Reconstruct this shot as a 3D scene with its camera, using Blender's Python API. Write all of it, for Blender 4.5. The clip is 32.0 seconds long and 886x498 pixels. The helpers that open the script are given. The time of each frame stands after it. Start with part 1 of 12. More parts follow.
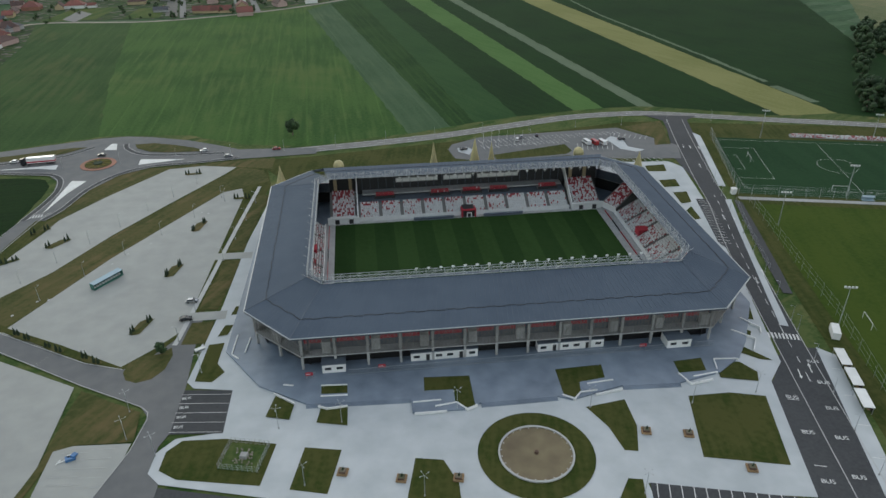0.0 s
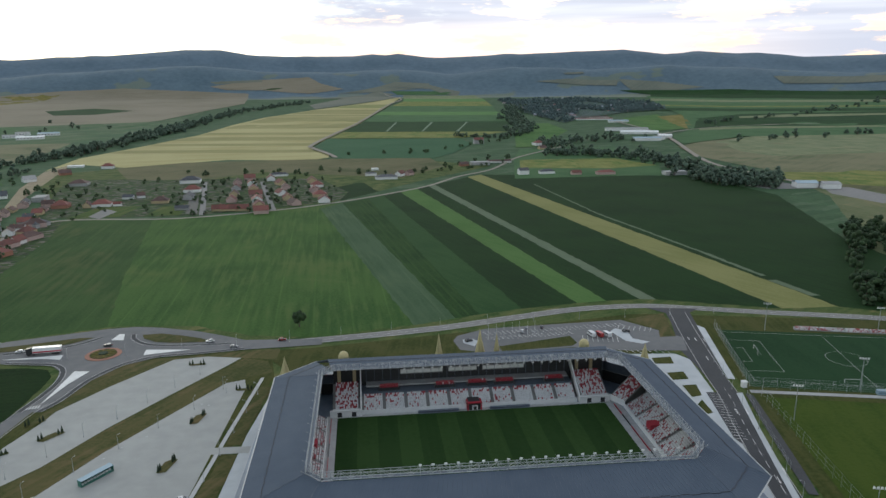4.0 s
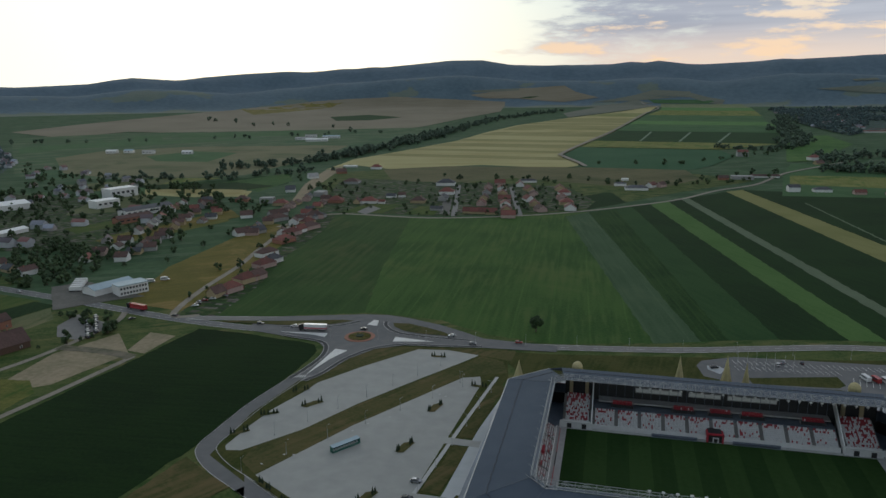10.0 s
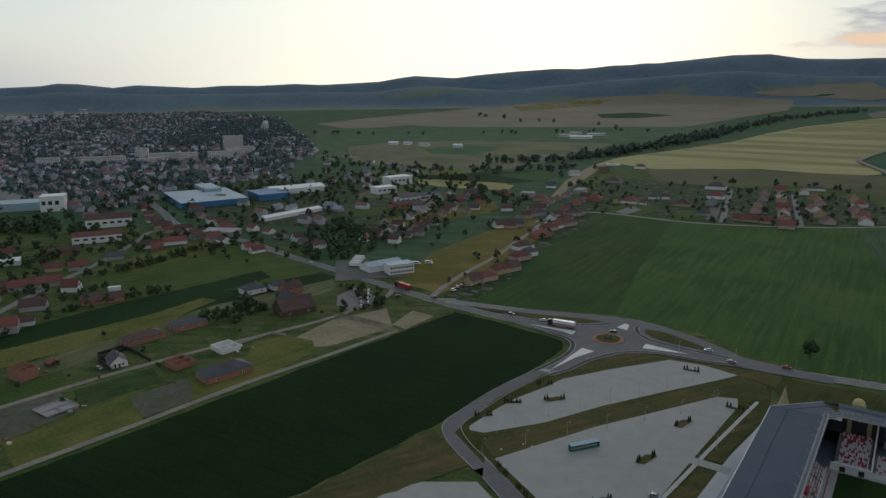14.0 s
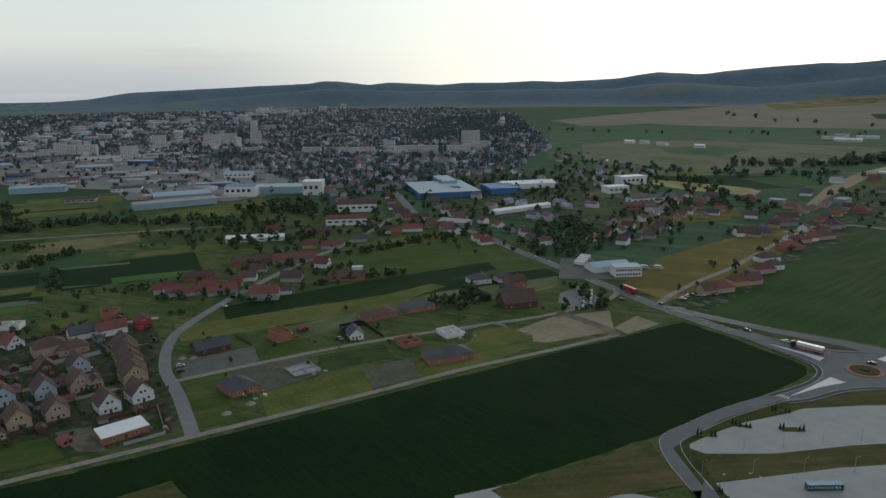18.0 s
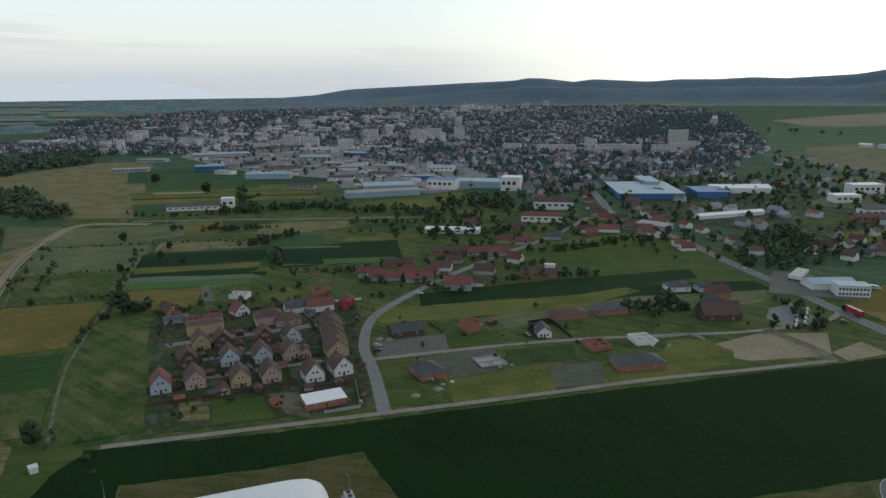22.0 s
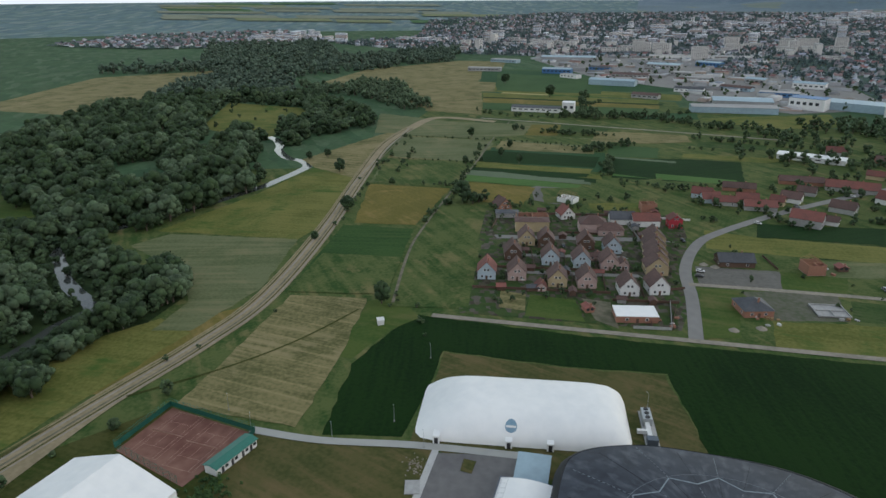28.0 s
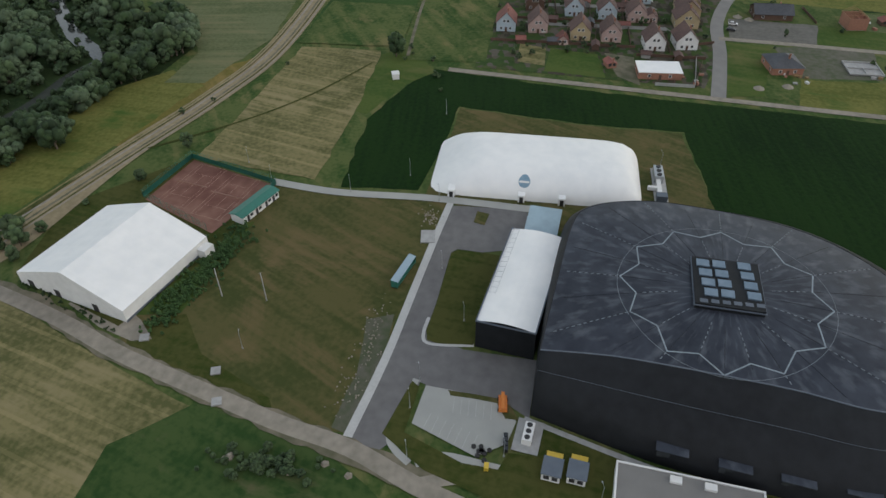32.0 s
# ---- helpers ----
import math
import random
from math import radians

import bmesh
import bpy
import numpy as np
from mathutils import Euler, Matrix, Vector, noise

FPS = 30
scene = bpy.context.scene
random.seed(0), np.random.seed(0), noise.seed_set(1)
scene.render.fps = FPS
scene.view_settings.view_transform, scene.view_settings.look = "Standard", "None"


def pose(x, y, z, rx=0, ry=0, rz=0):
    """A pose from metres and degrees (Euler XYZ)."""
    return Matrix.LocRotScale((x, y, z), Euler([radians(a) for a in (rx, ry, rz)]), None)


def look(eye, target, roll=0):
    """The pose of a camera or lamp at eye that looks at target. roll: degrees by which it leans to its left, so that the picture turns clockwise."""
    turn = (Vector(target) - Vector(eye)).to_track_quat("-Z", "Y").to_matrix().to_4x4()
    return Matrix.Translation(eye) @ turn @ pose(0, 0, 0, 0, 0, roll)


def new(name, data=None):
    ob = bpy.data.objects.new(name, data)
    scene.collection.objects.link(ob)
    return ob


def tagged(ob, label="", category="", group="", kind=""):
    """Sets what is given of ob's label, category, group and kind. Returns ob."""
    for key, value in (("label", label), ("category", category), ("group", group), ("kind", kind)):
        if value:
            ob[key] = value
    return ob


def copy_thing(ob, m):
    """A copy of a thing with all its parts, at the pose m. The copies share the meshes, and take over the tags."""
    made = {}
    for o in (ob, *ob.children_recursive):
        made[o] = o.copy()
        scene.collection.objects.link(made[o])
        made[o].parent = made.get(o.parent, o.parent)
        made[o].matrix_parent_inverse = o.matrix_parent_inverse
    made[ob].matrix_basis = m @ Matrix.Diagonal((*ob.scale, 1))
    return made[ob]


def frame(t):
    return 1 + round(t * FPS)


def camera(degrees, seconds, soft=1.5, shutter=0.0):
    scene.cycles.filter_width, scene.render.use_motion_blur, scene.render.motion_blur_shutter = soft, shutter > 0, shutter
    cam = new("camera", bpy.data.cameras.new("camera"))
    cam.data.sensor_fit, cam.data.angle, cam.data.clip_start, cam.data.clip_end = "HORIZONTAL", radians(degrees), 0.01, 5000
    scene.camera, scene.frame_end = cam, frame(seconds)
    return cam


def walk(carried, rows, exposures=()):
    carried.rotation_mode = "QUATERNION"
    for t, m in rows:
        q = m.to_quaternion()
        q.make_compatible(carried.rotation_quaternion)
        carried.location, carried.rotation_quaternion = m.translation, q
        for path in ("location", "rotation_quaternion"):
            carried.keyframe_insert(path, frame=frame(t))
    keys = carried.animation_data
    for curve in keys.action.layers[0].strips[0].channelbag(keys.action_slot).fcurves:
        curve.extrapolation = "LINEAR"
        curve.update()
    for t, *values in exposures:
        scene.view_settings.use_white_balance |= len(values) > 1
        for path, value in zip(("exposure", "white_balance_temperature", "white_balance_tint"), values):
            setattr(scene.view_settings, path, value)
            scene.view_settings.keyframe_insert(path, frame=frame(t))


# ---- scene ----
CAM_HEIGHT = 135.0


def aim(yaw, pitch, roll):
    return pose(0, 0, CAM_HEIGHT, 90 + pitch, 0, yaw) @ pose(0, 0, 0, 0, 0, roll)


cam = camera(64.73, 32.0)
ROWS = [
    (0, aim(-6.75, -29.28, -0.52)), (0.5, aim(-6.78, -27.71, -0.51)), (1, aim(-6.80, -25.55, -0.52)),
    (1.5, aim(-6.79, -23.40, -0.50)), (2, aim(-6.81, -21.23, -0.48)), (2.5, aim(-6.83, -19.04, -0.48)),
    (3, aim(-6.83, -16.90, -0.46)), (3.5, aim(-6.85, -14.73, -0.45)), (5.5, aim(-3.40, -12.91, -0.49)),
    (6, aim(-2.34, -12.89, -0.50)), (6.5, aim(-1.08, -12.89, -0.52)), (7, aim(0.70, -12.88, -0.56)),
    (7.5, aim(2.98, -12.87, -0.59)), (8, aim(5.24, -12.85, -0.59)), (8.5, aim(7.47, -12.86, -0.61)),
    (9, aim(9.72, -12.87, -0.63)), (9.5, aim(11.80, -12.85, -0.66)), (10, aim(13.78, -12.85, -0.66)),
    (10.5, aim(15.95, -12.86, -0.66)), (11, aim(18.41, -12.87, -0.68)), (11.5, aim(21.06, -12.88, -0.64)),
    (12, aim(23.84, -12.89, -0.63)), (12.5, aim(26.63, -12.88, -0.63)), (13, aim(29.42, -12.88, -0.61)),
    (13.5, aim(32.20, -12.86, -0.62)), (14, aim(34.97, -12.85, -0.65)), (14.5, aim(37.75, -12.84, -0.67)),
    (15, aim(40.42, -12.84, -0.66)), (15.5, aim(42.96, -12.84, -0.65)), (17.5, aim(51.85, -12.88, -0.67)),
    (18, aim(53.79, -12.89, -0.65)), (18.5, aim(55.76, -12.90, -0.62)), (19, aim(57.78, -12.91, -0.64)),
    (19.5, aim(59.78, -12.91, -0.61)), (20, aim(61.76, -12.91, -0.62)), (20.5, aim(63.73, -12.93, -0.60)),
    (21, aim(65.83, -12.94, -0.59)), (21.5, aim(67.95, -12.95, -0.63)), (22, aim(69.95, -12.96, -0.60)),
    (22.5, aim(72.10, -12.96, -0.63)), (23, aim(74.62, -12.99, -0.58)), (23.5, aim(77.51, -13.96, -0.56)),
    (24, aim(80.36, -14.11, -0.55)), (24.5, aim(83.11, -14.13, -0.54)), (25, aim(85.71, -14.14, -0.53)),
    (25.5, aim(88.25, -14.96, -0.52)), (26, aim(90.98, -15.24, -0.50)), (26.5, aim(93.34, -16.25, -0.49)),
    (28.5, aim(98.93, -22.80, -0.42)), (29, aim(98.89, -27.82, -0.39)), (29.5, aim(98.87, -29.51, -0.42)),
    (30, aim(98.91, -31.12, -0.42)), (30.5, aim(98.95, -35.68, -0.41)), (31, aim(98.98, -36.18, -0.44)),
    (31.5, aim(98.98, -38.10, -0.48)), (32, aim(98.97, -39.97, -0.49)),
]
walk(cam, ROWS, exposures=[
    (0.0, 0.47, 6300, 4), (2.0, 0.61, 6230, 5), (3.0, 0.7, 6150, 6), (3.5, 0.58, 6150, 6), (6.0, -0.35, 6050, 4), (9.0, -0.45, 6050, 4), (13.0, -0.65, 6100, 5), (15.5, -0.65, 6100, 5), (18.0, -0.45, 6050, 4), (22.0, -0.2, 6000, 4), (24.0, -0.07, 6000, 4),
    (26.5, 0.0, 6000, 4), (28.5, 0.45, 6250, 5), (29.5, 0.55, 6400, 6), (32.0, 0.35, 6450, 7)])

# ---- world and light ----
GLOW = radians(24)
world = bpy.data.worlds.new("dusk_sky")
scene.world = world
world.use_nodes = True
wt = world.node_tree
wt.nodes.clear()


def wmath(op, a, b=None):
    n = wt.nodes.new("ShaderNodeMath")
    n.operation = op
    for i, q in ((0, a), (1, b)):
        if q is None:
            continue
        if isinstance(q, (int, float)):
            n.inputs[i].default_value = q
        else:
            wt.links.new(q, n.inputs[i])
    return n.outputs[0]


def wmix(fac, a, b):
    n = wt.nodes.new("ShaderNodeMix")
    n.data_type = "RGBA"
    for i, q in ((0, fac), (6, a), (7, b)):
        if isinstance(q, (int, float, tuple)):
            n.inputs[i].default_value = q
        else:
            wt.links.new(q, n.inputs[i])
    return n.outputs[2]


def wstep(v, a, b):
    n = wt.nodes.new("ShaderNodeMapRange")
    n.interpolation_type = "SMOOTHSTEP"
    n.inputs[1].default_value, n.inputs[2].default_value = a, b
    wt.links.new(v, n.inputs[0])
    return n.outputs[0]


coord = wt.nodes.new("ShaderNodeTexCoord")
sep = wt.nodes.new("ShaderNodeSeparateXYZ")
wt.links.new(coord.outputs["Generated"], sep.inputs[0])
dx, dy, dz = sep.outputs
sky = wt.nodes.new("ShaderNodeTexSky")
sky.sky_type, sky.sun_disc = "NISHITA", False
sky.sun_elevation, sky.sun_rotation = radians(5), -GLOW
skyc = wt.nodes.new("ShaderNodeVectorMath")
skyc.operation = "SCALE"
wt.links.new(sky.outputs[0], skyc.inputs[0])
skyc.inputs["Scale"].default_value = 0.07
# bearing left of straight ahead and height, in degrees
az = wmath("MULTIPLY", wmath("ARCTAN2", wmath("MULTIPLY", dx, -1.0), dy), 57.2958)
el = wmath("MULTIPLY", wmath("ARCSINE", dz), 57.2958)
flat = wt.nodes.new("ShaderNodeVectorMath")
flat.operation = "MULTIPLY"
flat.inputs[1].default_value = (7.0, 7.0, 34.0)
wt.links.new(coord.outputs["Generated"], flat.inputs[0])
banks = wt.nodes.new("ShaderNodeTexNoise")
banks.inputs["Scale"].default_value, banks.inputs["Detail"].default_value, banks.inputs["Roughness"].default_value = 1.0, 8.0, 0.62
wt.links.new(flat.outputs[0], banks.inputs["Vector"])
streak = wt.nodes.new("ShaderNodeVectorMath")
streak.operation = "MULTIPLY"
streak.inputs[1].default_value = (2.2, 2.2, 42.0)
wt.links.new(coord.outputs["Generated"], streak.inputs[0])
wisps = wt.nodes.new("ShaderNodeTexNoise")
wisps.inputs["Scale"].default_value, wisps.inputs["Detail"].default_value = 1.0, 4.0
wt.links.new(streak.outputs[0], wisps.inputs["Vector"])
# open sky: pale, warmer towards the sunset, pinkish haze near the horizon
side = wstep(az, 40.0, 75.0)
veil = wmix(wstep(dz, 0.14, 0.42), (1.15, 1.20, 1.16, 1), (0.44, 0.50, 0.58, 1))
veil = wmix(wmath("MULTIPLY", wmath("SUBTRACT", 1.0, wstep(el, 1.0, 8.0)), 0.85), veil, (1.22, 1.12, 1.00, 1))
veil = wmix(wmath("MULTIPLY", wmath("SUBTRACT", 1.0, wstep(el, 0.0, 4.2)), side), veil, (0.80, 0.81, 0.85, 1))
veil = wmix(wmath("MULTIPLY", wmath("MULTIPLY", wstep(wisps.outputs[0], 0.52, 0.66), wstep(az, 50.0, 80.0)), wmath("MULTIPLY", 0.55, wmath("SUBTRACT", 1.0, wstep(el, 5.0, 12.0)))), veil, (0.92, 0.87, 0.86, 1))
shine = wmath("MULTIPLY", wmath("MULTIPLY", wstep(az, -4.0, 22.0), wmath("SUBTRACT", 1.0, wstep(az, 30.0, 78.0))), wmath("SUBTRACT", 1.0, wstep(el, 14.0, 34.0)))
veil = wmix(shine, veil, (2.0, 1.9, 1.6, 1))
blend = wmix(0.85, skyc.outputs[0], veil)
# cloud banks on the other side of the glow, orange between them
part_ = wmath("SUBTRACT", 1.0, wstep(wmath("ADD", az, wmath("MULTIPLY", wmath("SUBTRACT", banks.outputs[0], 0.5), -60.0)), -2.0, 9.0))
gap_c = wmix(wstep(el, 2.0, 9.0), (1.5, 1.0, 0.62, 1), (1.45, 1.26, 1.0, 1))
gapk = wstep(banks.outputs[0], 0.53, 0.62)
bank_c = wmix(wstep(wisps.outputs[0], 0.35, 0.65), (0.58, 0.58, 0.66, 1), (0.80, 0.78, 0.84, 1))
warm = wmath("MULTIPLY", wmath("SUBTRACT", 1.0, wstep(wmath("ABSOLUTE", wmath("ADD", az, 8.0)), 4.0, 30.0)), wmath("SUBTRACT", 1.0, wstep(el, 1.5, 5.0)))
bank_c = wmix(wmath("MULTIPLY", warm, 0.8), bank_c, (1.4, 1.02, 0.76, 1))
right = wmix(wmath("MULTIPLY", gapk, 0.8), bank_c, gap_c)
far_back = wstep(az, -150.0, -60.0)
final = wmix(wmath("MULTIPLY", part_, far_back), blend, right)
back = wt.nodes.new("ShaderNodeBackground")
back.inputs["Strength"].default_value = 1.0
wt.links.new(final, back.inputs[0])
wout = wt.nodes.new("ShaderNodeOutputWorld")
wt.links.new(back.outputs[0], wout.inputs[0])

sun = new("sun", bpy.data.lights.new("sun", "SUN"))
sun.data.energy, sun.data.angle, sun.data.color = 0.35, radians(20), (1.0, 0.95, 0.88)
sun.matrix_world = look((0, 0, 500), (500 * math.sin(GLOW), -500 * math.cos(GLOW), 300))


# ---- materials ----
def mat(name, c1, c2=None, size=2.0, rough=0.85, bump=0.3, metal=0.0, big=14.0, island=False, spread=0.0, local=False):
    """A surface mottled at two scales (size and size*big metres); island: each loose piece has its own tone; spread: each object has."""
    m = bpy.data.materials.new(name)
    m.use_nodes = True
    nt = m.node_tree
    bs = nt.nodes["Principled BSDF"]
    bs.inputs["Roughness"].default_value, bs.inputs["Metallic"].default_value = rough, metal
    c2 = c2 or tuple(q * 0.75 for q in c1)
    geo = nt.nodes.new("ShaderNodeTexCoord" if local else "ShaderNodeNewGeometry")
    pos = geo.outputs["Object"] if local else geo.outputs["Position"]
    n1, n2 = nt.nodes.new("ShaderNodeTexNoise"), nt.nodes.new("ShaderNodeTexNoise")
    for n, s in ((n1, 1 / size), (n2, 1 / (size * big))):
        n.inputs["Scale"].default_value, n.inputs["Detail"].default_value = s, 4.0
        nt.links.new(pos, n.inputs["Vector"])
    add = nt.nodes.new("ShaderNodeMath")
    add.operation = "ADD"
    nt.links.new(n1.outputs[0], add.inputs[0])
    nt.links.new(n2.outputs[0], add.inputs[1])
    mr = nt.nodes.new("ShaderNodeMapRange")
    mr.inputs[1].default_value, mr.inputs[2].default_value = 0.75, 1.25
    nt.links.new(add.outputs[0], mr.inputs[0])
    mx = nt.nodes.new("ShaderNodeMix")
    mx.data_type = "RGBA"
    mx.inputs[6].default_value, mx.inputs[7].default_value = (*c1, 1), (*c2, 1)
    nt.links.new(mr.outputs[0], mx.inputs[0])
    col = mx.outputs[2]
    if island or spread:
        rnd = nt.nodes.new("ShaderNodeNewGeometry").outputs["Random Per Island"] if island else nt.nodes.new("ShaderNodeObjectInfo").outputs["Random"]
        mr2 = nt.nodes.new("ShaderNodeMapRange")
        k = spread or 0.35
        mr2.inputs[3].default_value, mr2.inputs[4].default_value = 1 - k, 1 + k
        nt.links.new(rnd, mr2.inputs[0])
        vm = nt.nodes.new("ShaderNodeVectorMath")
        vm.operation = "SCALE"
        nt.links.new(col, vm.inputs[0])
        nt.links.new(mr2.outputs[0], vm.inputs["Scale"])
        col = vm.outputs[0]
    nt.links.new(col, bs.inputs["Base Color"])
    if bump:
        bp = nt.nodes.new("ShaderNodeBump")
        bp.inputs["Strength"].default_value, bp.inputs["Distance"].default_value = bump, size * 0.15
        nt.links.new(n1.outputs[0], bp.inputs["Height"])
        nt.links.new(bp.outputs[0], bs.inputs["Normal"])
    return m


def island_ramp(name, colours, rough=0.85, bump=0.0):
    """Each loose piece takes one of the colours."""
    m = mat(name, (0.5, 0.5, 0.5), (0.42, 0.42, 0.42), 3.0, rough, bump)
    nt = m.node_tree
    bs = nt.nodes["Principled BSDF"]
    src = bs.inputs["Base Color"].links[0].from_socket
    rp = nt.nodes.new("ShaderNodeValToRGB")
    rp.color_ramp.interpolation = "CONSTANT"
    while len(rp.color_ramp.elements) < len(colours):
        rp.color_ramp.elements.new(0.5)
    for i, c in enumerate(colours):
        rp.color_ramp.elements[i].position = i / len(colours)
        rp.color_ramp.elements[i].color = (*c, 1)
    nt.links.new(nt.nodes.new("ShaderNodeNewGeometry").outputs["Random Per Island"], rp.inputs[0])
    mu = nt.nodes.new("ShaderNodeVectorMath")
    mu.operation = "MULTIPLY"
    sc = nt.nodes.new("ShaderNodeVectorMath")
    sc.operation = "SCALE"
    sc.inputs["Scale"].default_value = 2.1
    nt.links.new(src, sc.inputs[0])
    nt.links.new(rp.outputs[0], mu.inputs[0])
    nt.links.new(sc.outputs[0], mu.inputs[1])
    nt.links.new(mu.outputs[0], bs.inputs["Base Color"])
    return m


def crop(name, c1, c2, angle, row=3.0, tram=0.0, patchy=60.0, weeds=None, share=0.5):
    """A field: streaks along the drill rows at that angle, broad patches and, with tram, dark wheel lines that many metres apart."""
    m = bpy.data.materials.new(name)
    m.use_nodes = True
    nt = m.node_tree
    bs = nt.nodes["Principled BSDF"]
    bs.inputs["Roughness"].default_value = 0.95
    bs.inputs["Specular IOR Level"].default_value = 0.1
    geo = nt.nodes.new("ShaderNodeNewGeometry")
    mp = nt.nodes.new("ShaderNodeVectorRotate")
    mp.rotation_type = "Z_AXIS"
    mp.inputs["Angle"].default_value = -radians(angle)
    nt.links.new(geo.outputs["Position"], mp.inputs["Vector"])
    sc = nt.nodes.new("ShaderNodeVectorMath")
    sc.operation = "MULTIPLY"
    sc.inputs[1].default_value = (1 / (row * 14), 1 / row, 0)
    nt.links.new(mp.outputs[0], sc.inputs[0])
    n1, n2, n3 = (nt.nodes.new("ShaderNodeTexNoise") for _ in range(3))
    n1.inputs["Scale"].default_value, n1.inputs["Detail"].default_value = 1.0, 3.0
    nt.links.new(sc.outputs[0], n1.inputs["Vector"])
    for n, s in ((n2, 1 / patchy), (n3, 0.6)):
        n.inputs["Scale"].default_value, n.inputs["Detail"].default_value = s, 5.0
        nt.links.new(geo.outputs["Position"], n.inputs["Vector"])

    def mth(op, a, b):
        q = nt.nodes.new("ShaderNodeMath")
        q.operation = op
        for i, s in ((0, a), (1, b)):
            if isinstance(s, (int, float)):
                q.inputs[i].default_value = s
            else:
                nt.links.new(s, q.inputs[i])
        return q.outputs[0]

    v = mth("ADD", mth("MULTIPLY", n1.outputs[0], 0.7), mth("ADD", n2.outputs[0], mth("MULTIPLY", mth("SUBTRACT", n3.outputs[0], 0.22), 0.75)))
    mr = nt.nodes.new("ShaderNodeMapRange")
    mr.inputs[1].default_value, mr.inputs[2].default_value = 0.84, 1.16
    nt.links.new(v, mr.inputs[0])
    fac = mr.outputs[0]
    if tram:
        sp = nt.nodes.new("ShaderNodeSeparateXYZ")
        nt.links.new(mp.outputs[0], sp.inputs[0])
        saw = mth("ABSOLUTE", mth("SUBTRACT", mth("FRACT", mth("DIVIDE", sp.outputs[1], tram), 0.0), 0.5), 0.0)
        line = mth("LESS_THAN", saw, 0.55 / tram)
        fac = mth("ADD", fac, mth("MULTIPLY", line, 0.45))
    mx = nt.nodes.new("ShaderNodeMix")
    mx.data_type = "RGBA"
    mx.inputs[6].default_value, mx.inputs[7].default_value = (*c1, 1), (*c2, 1)
    mx.clamp_factor = False
    nt.links.new(fac, mx.inputs[0])
    col = mx.outputs[2]
    if weeds:
        n4 = nt.nodes.new("ShaderNodeTexNoise")
        n4.inputs["Scale"].default_value, n4.inputs["Detail"].default_value, n4.inputs["Roughness"].default_value = 0.75 / patchy, 7.0, 0.68
        n4.inputs["Distortion"].default_value = 0.6
        nt.links.new(mp.outputs[0], n4.inputs["Vector"])
        m4 = nt.nodes.new("ShaderNodeMapRange")
        m4.inputs[1].default_value, m4.inputs[2].default_value = 0.62 - 0.24 * share, 0.78 - 0.24 * share
        nt.links.new(mth("ADD", n4.outputs[0], mth("MULTIPLY", mth("SUBTRACT", n1.outputs[0], 0.5), 0.45)), m4.inputs[0])
        mw = nt.nodes.new("ShaderNodeMix")
        mw.data_type = "RGBA"
        mw.inputs[7].default_value = (*weeds, 1)
        nt.links.new(m4.outputs[0], mw.inputs[0])
        nt.links.new(col, mw.inputs[6])
        col = mw.outputs[2]
    nt.links.new(col, bs.inputs["Base Color"])
    bp = nt.nodes.new("ShaderNodeBump")
    bp.inputs["Strength"].default_value, bp.inputs["Distance"].default_value = 0.5, 0.4
    nt.links.new(v, bp.inputs["Height"])
    nt.links.new(bp.outputs[0], bs.inputs["Normal"])
    return m


def plots(name, colours, sx, sy, angle, soft=0.25):
    """Patchwork of plots, about sx by sy metres, each with its own tone."""
    m = mat(name, (0.5, 0.5, 0.5), (0.36, 0.36, 0.36), 6.0, 0.95, 0.2, 0, 8)
    nt = m.node_tree
    bs = nt.nodes["Principled BSDF"]
    bs.inputs["Specular IOR Level"].default_value = 0.1
    src = bs.inputs["Base Color"].links[0].from_socket
    ge = nt.nodes.new("ShaderNodeNewGeometry")
    ro = nt.nodes.new("ShaderNodeVectorRotate")
    ro.rotation_type = "Z_AXIS"
    ro.inputs["Angle"].default_value = -radians(angle)
    nt.links.new(ge.outputs["Position"], ro.inputs["Vector"])
    sc = nt.nodes.new("ShaderNodeVectorMath")
    sc.operation = "MULTIPLY"
    sc.inputs[1].default_value = (1 / sx, 1 / sy, 0)
    nt.links.new(ro.outputs[0], sc.inputs[0])
    vo = nt.nodes.new("ShaderNodeTexVoronoi")
    vo.voronoi_dimensions, vo.distance = "2D", "CHEBYCHEV"
    vo.inputs["Randomness"].default_value = 0.8
    nt.links.new(sc.outputs[0], vo.inputs["Vector"])
    rp = nt.nodes.new("ShaderNodeValToRGB")
    rp.color_ramp.interpolation = "CONSTANT"
    while len(rp.color_ramp.elements) < len(colours):
        rp.color_ramp.elements.new(0.5)
    for i, c in enumerate(colours):
        rp.color_ramp.elements[i].position = i / len(colours)
        rp.color_ramp.elements[i].color = (*c, 1)
    sx_ = nt.nodes.new("ShaderNodeSeparateColor")
    nt.links.new(vo.outputs["Color"], sx_.inputs[0])
    nt.links.new(sx_.outputs[0], rp.inputs[0])
    mu = nt.nodes.new("ShaderNodeVectorMath")
    mu.operation = "MULTIPLY"
    k2 = nt.nodes.new("ShaderNodeVectorMath")
    k2.operation = "SCALE"
    k2.inputs["Scale"].default_value = 2.3
    nt.links.new(src, k2.inputs[0])
    nt.links.new(rp.outputs[0], mu.inputs[0])
    nt.links.new(k2.outputs[0], mu.inputs[1])
    nt.links.new(mu.outputs[0], bs.inputs["Base Color"])
    return m


